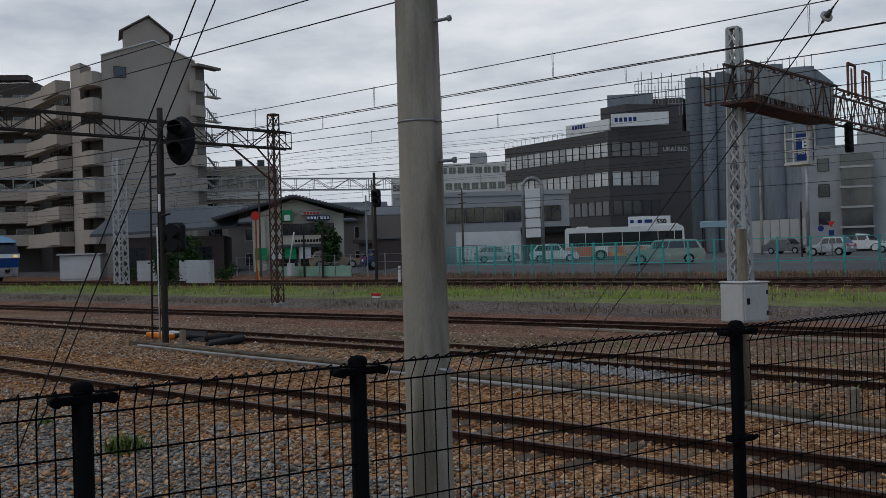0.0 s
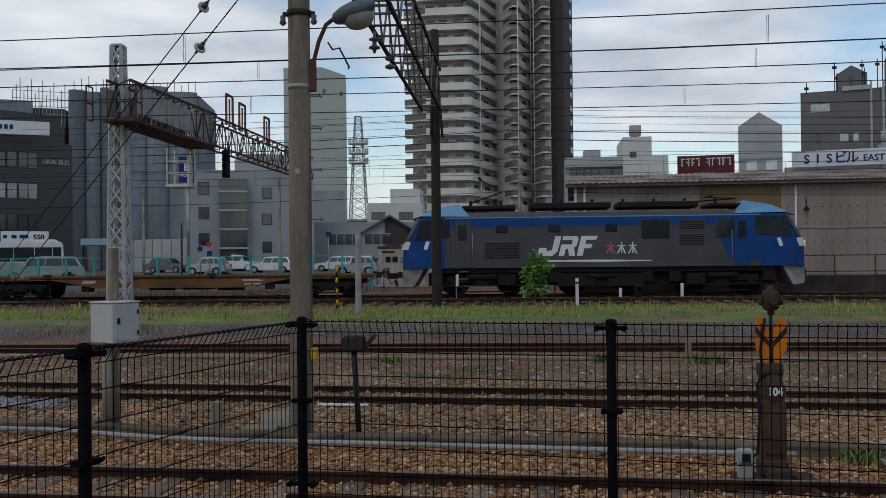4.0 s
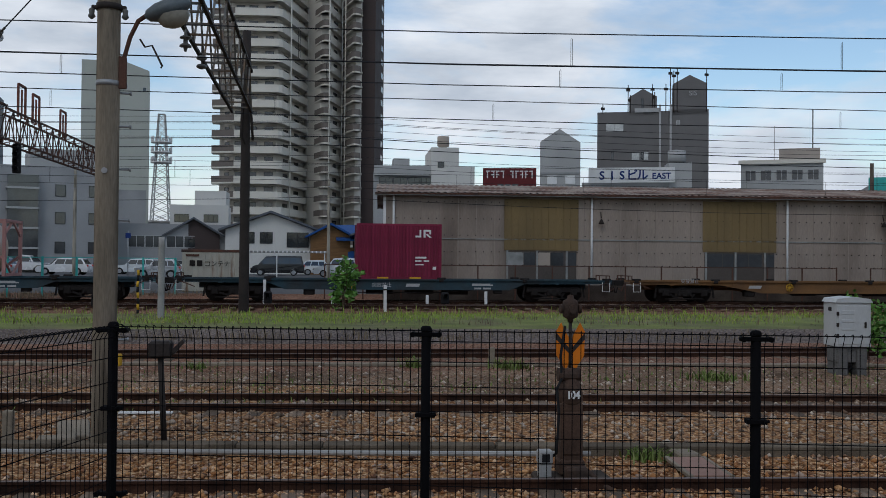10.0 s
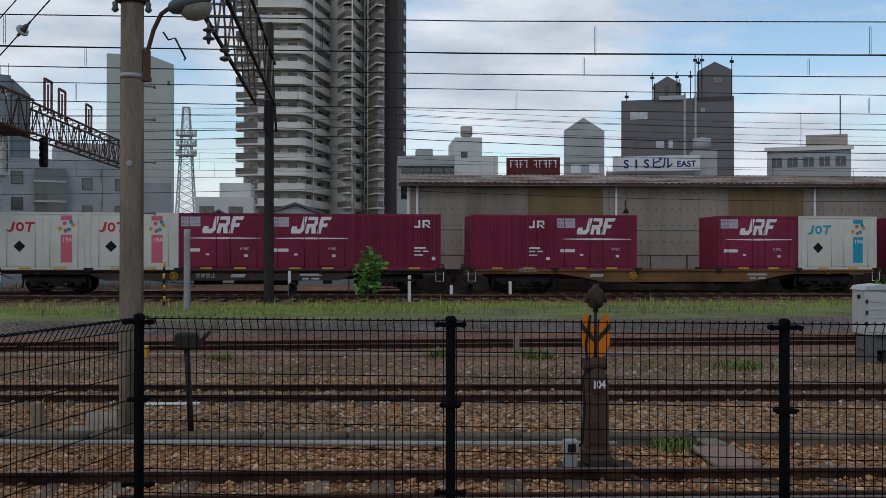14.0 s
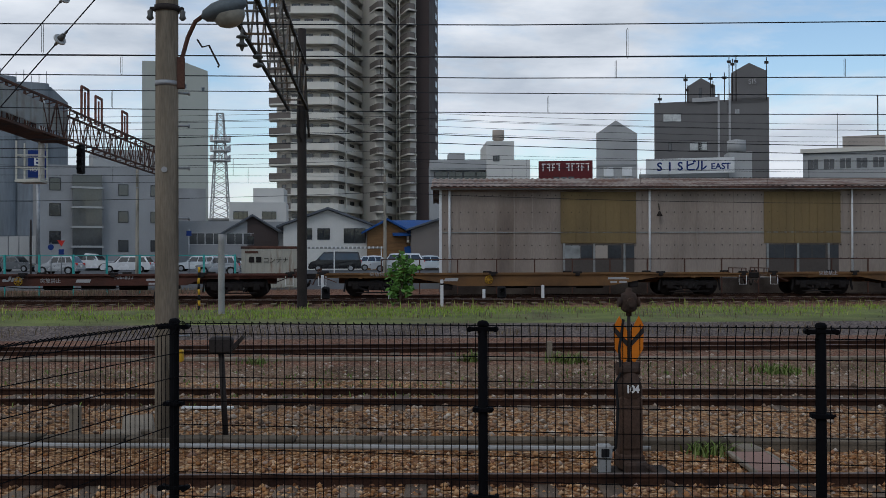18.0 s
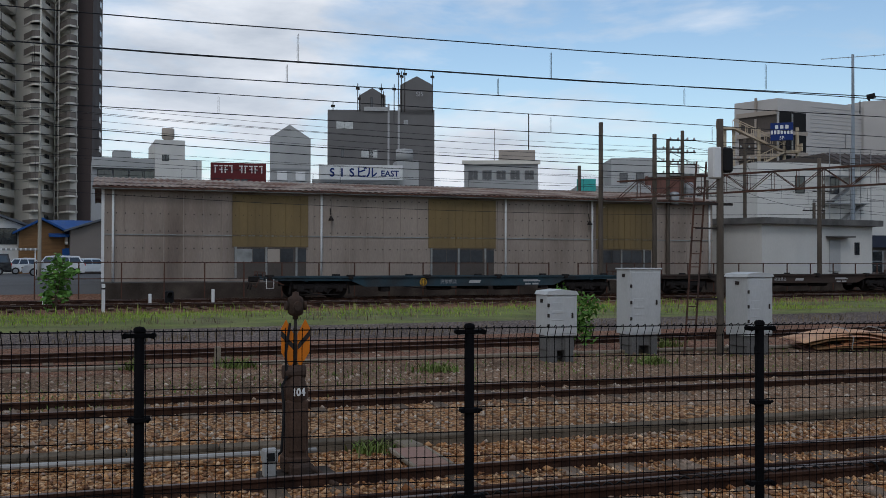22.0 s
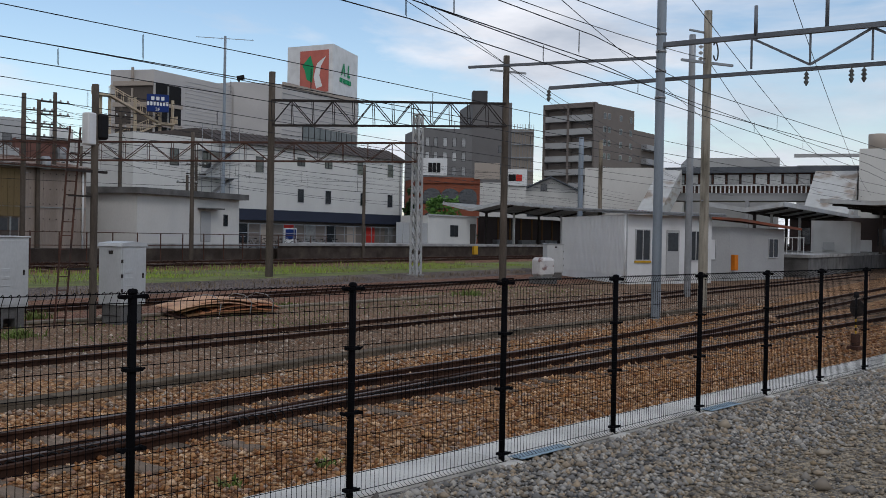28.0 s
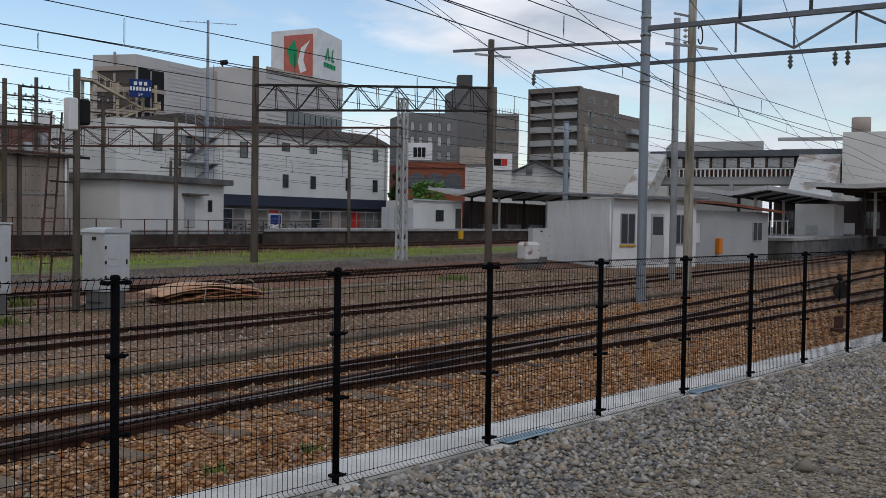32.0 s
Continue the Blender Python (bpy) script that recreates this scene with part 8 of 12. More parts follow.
# walls behind the balconies carry their shade as a dark colour
h.block([(-89.4, 53.6), (-91.9, 53.6), (-101.0, 58.5), (-99.0, 62.0)], 0.3, 21.0, "recess", "recess_wall", "wall behind the balconies, its shade painted dark brown")
h.block([S1_, S2_, (-95.6, 54.4), (-93.2, 54.6)], 0.3, 22.4, "beige_wall", "pier", "upright pier between the balcony stacks")
h.block([(-95.5, 55.2), (-108.0, 57.8), (-109.0, 62.0), (-97.0, 60.0)], 0.3, 21.2, "recess", "wing_wall", "wing behind the balconies, its shade painted dark brown")
h.block([(-109.6, 57.2), (-119.6, 47.4), (-126.0, 53.0), (-116.0, 64.0)], 0.3, 23.2, "recess", "wing_wall", "far wing, its shade painted dark brown")
for k, z in enumerate(FLOORS):
    top = z + 2.2
    # rounded balcony beside the gable corner
    d0, d1 = Vector((-88.5, 53.05)), Vector((-91.8, 52.65))
    o = Vector((0.60, -0.80))
    rim = [d0, d0 + o * 1.0, d0.lerp(d1, 0.12) + o * 1.75, d0.lerp(d1, 0.40) + o * 2.0, d0.lerp(d1, 0.78) + o * 1.4, d1 + o * 0.5, d1]
    h.put("balcony", G().prism([(p.x, p.y) for p in rim], "z", z + 0.95, top), "beige_pale", "rounded pale balcony parapet")
    h.put("slab_edge", G().prism([(p.x + o.x * 0.05, p.y + o.y * 0.05) for p in rim], "z", z + 0.78, z + 0.95), "beige_wall")
    # slanting run of parapets along the side
    h.slab(S3_, S2_, 1.1, z + 0.85, top, "beige_pale", "balcony", 0.02, 0.60, "pale balcony parapet")
    h.slab(S3_, S2_, 1.5, z + 0.85, top, "beige_pale", "balcony", 0.62, 0.99, "pale balcony parapet")
    h.slab(S3_, S2_, 1.2, z + 0.68, z + 0.85, "beige_wall", "slab_edge", 0.0, 1.0)
    h.windows((-108.0, 57.7), (-95.5, 55.1), [0.2, 0.5, 0.8], [z + 1.0], 1.9, 1.9, "glass_mid", "frame_pale", 2)
    # far wing
    h.slab(S4_, S3_, 1.2, z + 1.0, z + 2.3, "beige_pale", "balcony", -0.1, 1.0, "pale balcony parapet")
    h.windows((-119.5, 47.3), (-109.6, 57.1), [0.15, 0.4, 0.65, 0.88], [z + 1.2], 2.0, 1.9, "glass_mid", "frame_pale", 2)
    h.slab(S4_, S3_, 1.0, z + 0.6, z + 3.3, "beige_wall", "fin_wall", 0.48, 0.51, "dividing wall")
h.slab(S4_, S3_, 1.7, 22.9, 23.5, "brown_tower", "roof_edge", -0.1, 1.0)
R0, R1 = A1, (-86.1, 65.3)
h.block([R0, lerp2(R0, R1, 0.42), back(lerp2(R0, R1, 0.42), 2.0), back(R0, 2.0)], 0.3, 22.2, "taupe", "stair_wall", "brownish stair wall")
for k, z in enumerate(FLOORS):
    h.slab(R0, R1, 0.5, z + 0.9, z + 2.1, "beige_pale", "landing", -0.28, 0.28)
    h.slab(R0, R1, 0.7, z + 0.5, z + 0.64, "beige_wall", "stair_slab", 0.4, 1.0)
    g = G()
    for i in range(6):
        q = Vector(lerp2(R0, R1, 0.55 + i * 0.09))
        g.bar((q.x, q.y, z + 0.5), (q.x, q.y, z + 1.6), 0.05, 0.05)
    g.bar((*lerp2(R0, R1, 0.55), z + 1.6), (*lerp2(R0, R1, 1.0), z + 1.6), 0.06, 0.06)
    g.bar((*lerp2(R0, R1, 0.5), z + 2.0), (*lerp2(R0, R1, 1.0), z + 0.6), 0.2, 0.12)
    h.put("stair_rail", g, "steel_grey")
h.slab(R0, R1, 1.0, 22.2, 22.45, "taupe", "roof_edge", -0.2, 0.9)

# dark office block
U0, U1, U2 = (-77.1, 106.0), (-57.5, 99.7), (-51.3, 108.3)
h = House("office_building", "dark grey four-storey office building with strip windows and roof signs", "building", U1, 0.55)
h.block([U0, U1, U2, (-70.5, 116)], 0.3, 15.6, "dark_wall", "wall", "dark grey tiled wall")
for k in range(4):
    z = 2.2 + 3.45 * k
    h.windows(U0, U1, [0.03 + 0.0625 * i for i in range(16)], [z], 1.2, 1.75, "glass_pale" if k != 1 else "glass_mid", "frame_dark", 1)
    h.windows(U1, U2, [0.09, 0.21, 0.33, 0.45, 0.55], [z], 1.15, 1.75, "glass_pale" if k % 2 == 0 else "glass_mid", "frame_dark", 1)
h.text(U1, U2, 0.82, 13.2, 0.75, "UKAI BLD.", "mark_grey", 0.03, bold=0.01)
h.block([(-60.5, 103.2), (-56.6, 102.4), (-52.5, 108), (-58, 110)], 15.6, 18.9, "dark_wall", "roof_room")
h.sign((-64.5, 103.0), (-58.9, 101.6), 0.5, 15.7, 7.4, 1.5, "white_paint", "roof_sign", 0.3, "white roof sign with blue marks")
h.sign((-57.3, 100.0), (-51.5, 103.4), 0.5, 16.0, 6.6, 1.5, "white_paint", "roof_sign", 0.3, "white roof sign with blue marks")
for pp, qq in (((-64.5, 103.0), (-58.9, 101.6)), ((-57.3, 100.0), (-51.5, 103.4))):
    for u, w, m_ in ((0.12, 0.5, "blue_sign"), (0.22, 0.5, "blue_sign"), (0.32, 0.5, "blue_sign"), (0.42, 0.5, "blue_sign"), (0.52, 0.5, "blue_sign"), (0.62, 0.5, "blue_sign"), (0.84, 1.2, "blue_sign")):
        if u < 0.6:
            h.sign(pp, qq, u * 0.8, 16.55, w * 0.75, 0.5, m_, "sign_mark", 0.33)
rail = G()
for i in range(14):
    q = lerp2(U0, U1, i / 22)
    rail.bar((*q, 15.6), (*q, 16.3), 0.04, 0.04)
rail.bar((*U0, 16.3), (*lerp2(U0, U1, 0.6), 16.3), 0.04, 0.04)
h.put("roof_rail", rail, "steel_grey")

# scaffolded block behind: sheeting drawn round the poles in upright folds
h = House("scaffolded_building", "building wrapped in blue-grey scaffold sheeting", "building", (-57, 126), 0.5)
K0, K1 = (-69.0, 119.7), (-60.0, 124.4)
h.block([K0, K1, (-62, 136), (-74, 131)], 0.3, 22.4, "dark_wall", "wall", "dark wall behind the scaffold")
h.slab(K0, K1, 0.6, 14.0, 23.2, "blue_grey_net", "sheet", 0.0, 0.62, "sheeted scaffold")
h.block([(-59.4, 125.4), (-44.0, 131.6), (-46, 145), (-62, 140)], 0.3, 25.0, "blue_grey_net", "wall", "sheeted scaffold")
FOLDS = [((-59.5, 124.6), (-57.6, 125.5), 25.0), ((-57.6, 125.5), (-55.9, 126.3), 24.7), ((-55.9, 126.3), (-53.5, 127.3), 25.5), ((-53.5, 127.3), (-50.4, 128.6), 26.0), ((-50.4, 128.6), (-47.7, 129.6), 25.9), ((-47.7, 129.6), (-44.0, 130.9), 25.3)]
for i, (fa, fb, ft) in enumerate(FOLDS):
    fa, fb = Vector(fa), Vector(fb)
    o = Vector(((fb - fa).y, -(fb - fa).x)).normalized()
    bulge = 0.9 if i in (1, 4) else 0.55
    arc = [fa.lerp(fb, u) + o * bulge * math.sin(math.pi * u) ** 0.6 for u in (0.0, 0.06, 0.16, 0.32, 0.5, 0.68, 0.84, 0.94, 1.0)]
    h.put("sheet_fold", G().prism([(q.x, q.y) for q in arc] + [(fb.x - o.x, fb.y - o.y), (fa.x - o.x, fa.y - o.y)], "z", 0.4, ft), "net_dark" if i in (0, 2) else "blue_grey_net", "upright fold of sheeting")
    for z in (5.0, 9.6, 14.2, 18.8, 23.4):
        h.put("sheet_seam", G().prism([(q.x + o.x * 0.04, q.y + o.y * 0.04) for q in arc], "z", z, z + 0.10), "net_dark")
for i in range(16):
    q = lerp2(K0, K1, 0.38 + i * 0.045)
    h.put("scaffold_pole", G().bar((*q, 20.0), (*q, 24.6 + 0.9 * ((i * 7) % 3) - 0.05 * i), 0.08, 0.08), "steel_grey")
for z in (21.6, 22.6, 23.6, 24.6):
    h.put("scaffold_rail", G().bar((*lerp2(K0, K1, 0.38), z), (*lerp2(K0, K1, 1.06), z), 0.07, 0.07), "steel_grey")
for i in range(18):
    q = lerp2((-59.0, 125.2), (-44.4, 131.2), i / 17)
    h.put("scaffold_pole", G().bar((*q, 24.0), (*q, 26.3 + 0.35 * (i % 3)), 0.07, 0.07), "steel_grey")

# low buildings before the station square
h = House("shop_building", "low grey two-storey shop building with dark entrance", "building", (-62, 72), 0.5)
B0, B1 = (-64.5, 70.0), (-51.0, 80.5)
h.block([B0, B1, (-57, 88), (-70, 78)], 0.3, 7.6, "grey_wall", "wall")
h.slab(B0, B1, 0.15, 7.3, 7.75, "grey_wall", "parapet", -0.01, 1.01)
h.windows(B0, B1, [0.35, 0.46, 0.57, 0.68, 0.79, 0.9], [4.7], 1.8, 1.5, "glass", "frame_dark", 2)
# entrance is a flat sheet, its inner shade put into the colour
h.slab(B0, B1, 0.05, 0.5, 3.5, "recess", "entrance", 0.74, 0.98, "dark sheet painted as the shop entrance's shade")
h.windows(B0, B1, [0.05, 0.15], [4.9], 1.2, 1.2, "glass", "frame_dark", 1)
h.slab(B0, B1, 0.05, 0.5, 3.8, "white_paint", "ground_floor", 0.35, 0.72, "white ground floor")
h.slab(B0, B1, 1.4, 3.5, 4.1, "black_matte", "canopy", 0.72, 1.0, "black canopy")
h.windows(B0, B1, [0.45], [1.0], 2.4, 1.5, "glass", "frame_dark", 2)
h = House("bicycle_shop", "old two-storey shop with broad dark gable roof and signs", "building", (-66, 54), 0.5)
B0, B1 = (-66.1, 53.6), (-60.9, 59.45)
bks = lambda p, d: (p[0] - 0.747 * d, p[1] + 0.664 * d)
h.block([B0, B1, bks(B1, 9), bks(B0, 9)], 0.3, 5.6, "cream_wall", "wall")
rf0, rf1, rm = lerp2(B0, B1, -0.42), lerp2(B0, B1, 1.24), lerp2(B0, B1, 0.45)
for e_, ez in ((rf0, 5.15), (rf1, 5.35)):
    q = [(*bks(a, d), z) for a, d, z in ((e_, -1.2, ez), (rm, -1.2, 7.0), (rm, 9.5, 7.0), (e_, 9.5, ez))]
    h.put("roof", G().add(q + [(x, y, z + 0.22) for x, y, z in q], [(3, 2, 1, 0), (4, 5, 6, 7), (0, 1, 5, 4), (1, 2, 6, 5), (2, 3, 7, 6), (3, 0, 4, 7)]), "slate", "dark tiled roof")
    for i in range(22):
        a = lerp2(e_, rm, i / 22)
        zz = ez + (7.0 - ez) * i / 22
        h.put("eave_tile", G().rod((*bks(a, -1.35), zz + 0.2), (*bks(a, -1.1), zz + 0.2), 0.11, n=6), "slate")
h.put("gable", G().add([(*B0, 5.5), (*B1, 5.5), (*rm, 6.9)] + [(*bks(a, 0.4), z) for a, z in ((B0, 5.5), (B1, 5.5), (rm, 6.9))], [(0, 1, 2), (5, 4, 3), (0, 1, 4, 3), (1, 2, 5, 4), (2, 0, 3, 5)]), "cream_wall")
h.sign(B0, B1, 0.38, 4.95, 0.9, 0.95, "green", "sign", 0.9, "green sign board")
h.sign(B0, B1, 0.38, 5.0, 0.5, 0.5, "white_mark", "sign_mark", 0.93)
h.sign(B0, B1, 0.72, 5.0, 2.0, 0.38, "blue_sign", "sign", 0.9, "blue sign board with pale marks")
h.sign(B0, B1, 0.64, 5.45, 1.6, 0.32, "mark_grey", "sign", 0.9, "pale board with red characters")
for i in range(7):
    h.sign(B0, B1, 0.61 + i * 0.036, 5.07, 0.2, 0.24, "white_mark", "sign_mark", 0.93)
    if i < 5:
        h.sign(B0, B1, 0.57 + i * 0.036, 5.5, 0.2, 0.22, "red", "sign_mark", 0.93)
h.windows(B0, B1, [0.42, 0.61, 0.80], [3.75], 1.45, 1.0, "glass", "frame_dark", 3)
h.slab(B0, B1, 0.5, 2.95, 3.5, "cream_wall", "balcony", 0.28, 0.93, "pale balcony band with dark letters")
for i in range(10):
    h.sign(B0, B1, 0.47 + i * 0.033, 3.12, 0.2, 0.24, "loco_dark", "sign_mark", 0.53)
h.slab(B0, B1, 1.0, 2.7, 2.85, "slate", "eaves", 0.25, 0.95)
h.windows(B0, B1, [0.38, 0.62, 0.84], [0.6], 1.6, 1.9, "glass", "frame_dark", 2)
h.slab(B0, B1, 0.3, 0.3, 5.2, "cream_wall", "side_bay", 0.0, 0.14)
h = House("old_house", "dark low tiled house beside the old shop", "house", (-71, 50), 0.5)
h.block([(-75.0, 45.6), (-68.6, 52.4), (-76, 59), (-82, 52)], 0.3, 3.9, "brown_tower", "wall")
q = [(-75.8, 43.9, 4.0), (-67.3, 52.8, 4.5), (-73.0, 58.0, 6.7), (-81.0, 49.6, 6.3)]
h.put("roof", G().add(q + [(x, y, z + 0.25) for x, y, z in q], [(3, 2, 1, 0), (4, 5, 6, 7), (0, 1, 5, 4), (1, 2, 6, 5), (2, 3, 7, 6), (3, 0, 4, 7)]), "slate", "dark tiled roof")
h.windows((-75.0, 45.6), (-68.6, 52.4), [0.2, 0.5, 0.8], [1.2], 1.7, 1.8, "glass", "frame_dark", 2)
h = House("old_house", "grey rendered house with dark ground floor", "house", (-58, 62), 0.5)
h.block([(-60.6, 61.0), (-56.6, 65.0), (-62, 71), (-66, 67)], 0.3, 5.3, "taupe", "wall")
h.slab((-60.6, 61.0), (-56.6, 65.0), 0.8, 2.9, 3.2, "roof_brown", "eaves", -0.1, 1.1)
# garage front is a flat sheet coloured as the shade inside
h.slab((-60.6, 61.0), (-56.6, 65.0), 0.06, 0.5, 2.8, "recess", "shop_front", 0.1, 0.9, "dark sheet painted as the garage front's shade")
q = [(-61.6, 60.2, 5.2), (-55.8, 66.0, 5.2), (-58.6, 69.0, 6.2), (-64.4, 63.4, 6.2)]
h.put("roof", G().add(q + [(x, y, z + 0.2) for x, y, z in q], [(3, 2, 1, 0), (4, 5, 6, 7), (0, 1, 5, 4), (1, 2, 6, 5), (2, 3, 7, 6), (3, 0, 4, 7)]), "slate")
h = House("office_building", "pale grey three-storey building beyond the tracks", "building", (-80, 72), 0.5)
B0, B1 = (-93, 66), (-86.5, 73.5)
h.block([B0, B1, (-94.5, 81), (-101, 74)], 0.3, 12.4, "beige_pale", "wall")
h.slab(B0, B1, 0.3, 8.6, 9.4, "white_wall", "parapet_band")
h.windows(B0, B1, [0.3, 0.55, 0.8], [3.8, 6.6, 9.8], 1.9, 1.6, "glass", "frame_pale", 2)
for i in range(2):
    p, q = lerp2(B0, B1, 0.55 + 0.25 * i), lerp2(B0, B1, 0.65 + 0.25 * i)
    h.sign(p, q, 0.5, 12.4, 0.8, 0.7, "loco_grey", "roof_unit")
h = House("old_house", "row of low grey houses behind the old shop", "house", (-74, 68), 0.5)
B0, B1 = (-81.0, 62.5), (-70.6, 75.0)
bkr = lambda p, d: (p[0] - 0.77 * d, p[1] + 0.64 * d)
h.block([B0, B1, bkr(B1, 6), bkr(B0, 6)], 0.3, 5.6, "taupe", "wall")
for za, zb, d0, d1 in ((5.4, 7.4, -0.6, 3.0), (7.4, 5.4, 3.0, 6.6)):
    q = [(*bkr(lerp2(B0, B1, -0.04), d0), za), (*bkr(lerp2(B0, B1, 1.04), d0), za), (*bkr(lerp2(B0, B1, 1.04), d1), zb), (*bkr(lerp2(B0, B1, -0.04), d1), zb)]
    h.put("roof", G().add(q + [(x, y, z + 0.2) for x, y, z in q], [(3, 2, 1, 0), (4, 5, 6, 7), (0, 1, 5, 4), (1, 2, 6, 5), (2, 3, 7, 6), (3, 0, 4, 7)]), "slate", "dark tiled roof")
h.windows(B0, B1, [0.15, 0.4, 0.62, 0.85], [3.6, 1.0], 1.6, 1.3, "glass", "frame_pale", 2)
h = House("hospital_building", "distant pale hospital block with rows of windows", "building", (-128, 160), 0.5)
B0, B1 = (-139.5, 150.5), (-117.5, 168.0)
bkh = lambda p, d: (p[0] - 0.55 * d, p[1] + 0.83 * d)
h.block([B0, B1, bkh(B1, 14), bkh(B0, 14)], 0.3, 17.6, "white_wall", "wall")
h.windows(B0, B1, [0.04 + 0.066 * i for i in range(15)], [4.5, 8.0, 11.5, 14.8], 1.5, 1.5, "glass_mid", "frame_pale", 2)
h.block([lerp2(B0, B1, 0.35), lerp2(B0, B1, 0.95), bkh(lerp2(B0, B1, 0.95), 10), bkh(lerp2(B0, B1, 0.35), 10)], 17.6, 20.4, "white_wall", "wall")
h.windows(B0, B1, [0.4 + 0.066 * i for i in range(8)], [18.2], 1.5, 1.4, "glass_mid", "frame_pale", 2)
h.block([lerp2(B0, B1, 0.6), lerp2(B0, B1, 0.72), bkh(lerp2(B0, B1, 0.72), 5), bkh(lerp2(B0, B1, 0.6), 5)], 20.4, 22.6, "pale_wall", "roof_room")

# arched pylon sign
h = House("pylon_sign", "grey arched pylon sign with white panels", "sign", (-43.0, 62.6), 0.5)
g = G()
pts = [(-0.75, 0, 0), (-0.75, 0, 6.3)] + [(-0.75 * math.cos(a), 0, 6.3 + 0.75 * math.sin(a)) for a in np.linspace(0.2, 2.94, 9)] + [(0.75, 0, 6.3), (0.75, 0, 0)]
g.tube(pts, 0.14, 8).moved(Matrix.Translation((-43, 62.6, 0.5)) @ pose(0, 0, 0, 0, 0, 32))
h.put("arch", g, "steel_grey")
for i in range(5):
    g = G().bbox(-0.58, 0.58, -0.05, 0.05, 2.4 + 0.78 * i, 3.1 + 0.78 * i, 0.01).moved(Matrix.Translation((-43, 62.6, 0.5)) @ pose(0, 0, 0, 0, 0, 32))
    h.put("panel", g, "white_paint")

# windowless parking tower
h = House("parking_tower", "tall windowless pale grey tower with a slanted top", "building", (-40, 165), 0.5)
B0, B1 = (-40.2, 165.2), (-29.7, 167.4)
h.put("wall", G().add([(*B0, 0.3), (*B1, 0.3), (*B1, 34.2), (-33.7, 166.6, 35.6), (*B0, 35.4)] + [(x - 2, y + 12, z) for x, y, z in ((*B0, 0.3), (*B1, 0.3), (*B1, 34.2), (-33.7, 166.6, 35.6), (*B0, 35.4))], [(0, 1, 2, 3, 4), (9, 8, 7, 6, 5), (0, 5, 6, 1), (1, 6, 7, 2), (2, 7, 8, 3), (3, 8, 9, 4), (4, 9, 5, 0)]), "parking_pale", "plain greenish pale cladding")
h.slab(B0, B1, 0.1, 0.3, 14.0, "grey_wall", "lower_cladding", 0.03, 0.97)
h.windows(B0, B1, [0.65], [31.0], 0.6, 0.8, "glass_mid", "frame_pale", 1)
h.windows(B0, B1, [0.93], [30.6], 0.6, 0.8, "glass_mid", "frame_pale", 1)

# telecom mast
lm = lattice_mast("white lattice telecom mast with round platforms", -40.6, 246.7, 12.0, 38.7, 4.4, 1.5, M["steel_white"], 14, "mast", 6.0)
for z in (14.5, 17.0, 19.5):
    part("platform", G().lathe([(0.2, z), (2.6, z), (2.6, z + 0.3), (0.2, z + 0.3)], 16), M["white_paint"], lm)
    for i in range(8):
        a = i * math.pi / 4
        part("antenna_drum", G().rod((2.4 * math.cos(a), 2.4 * math.sin(a), z + 0.3), (2.4 * math.cos(a), 2.4 * math.sin(a), z + 1.6), 0.22), M["white_paint"], lm)
h = House("telecom_building", "low block carrying the telecom mast", "building", (-40, 246), 0.5)
h.block([(-50, 243), (-30, 244), (-30, 255), (-50, 255)], 0.3, 12.0, "grey_wall", "wall")

# apartment tower: a flat face, then two saw-tooth bays running back to the brown core
h = House("apartment_tower", "tall pale apartment tower with balcony tiers and dark brown core", "building", (-10, 190), 0.5)
TOPZ = 62.0
h.block([(-20.9, 194.9), (-18.0, 192.4), (-9.6, 192.0), (-4.6, 207.2), (-4.4, 216), (-16, 216)], 0.3, TOPZ, "tower_shade", "wall")
h.block([(-4.6, 207.2), (-1.2, 199.0), (0.4, 199.0), (3.2, 207.4), (6.0, 200.4), (7.3, 201), (7.3, 216), (-4.4, 216)], 0.3, TOPZ, "tower_shade", "wall")
h.block([(6.4, 202.9), (10.1, 201.7), (12.6, 213.6), (9, 216), (6.4, 216)], 0.3, TOPZ + 4, "brown_tower", "core_wall", "dark brown tiled core")


def ribbon(line, out, z0, z1):
    """A wall of the given thickness that follows a line in plan, standing inwards (away from the street)."""
    g = G()
    pts = [Vector(p) for p in line]
    offs = []
    for i, p in enumerate(pts):
        a, b = pts[max(i - 1, 0)], pts[min(i + 1, len(pts) - 1)]
        d = (b - a).normalized()
        offs.append(p + Vector((-d.y, d.x)) * out)
    for i in range(len(pts) - 1):
        q = [pts[i], pts[i + 1], offs[i + 1], offs[i]]
        g.add([(*p, z0) for p in q] + [(*p, z1) for p in q], [(3, 2, 1, 0), (4, 5, 6, 7), (0, 1, 5, 4), (1, 2, 6, 5), (2, 3, 7, 6), (3, 0, 4, 7)])
    return g


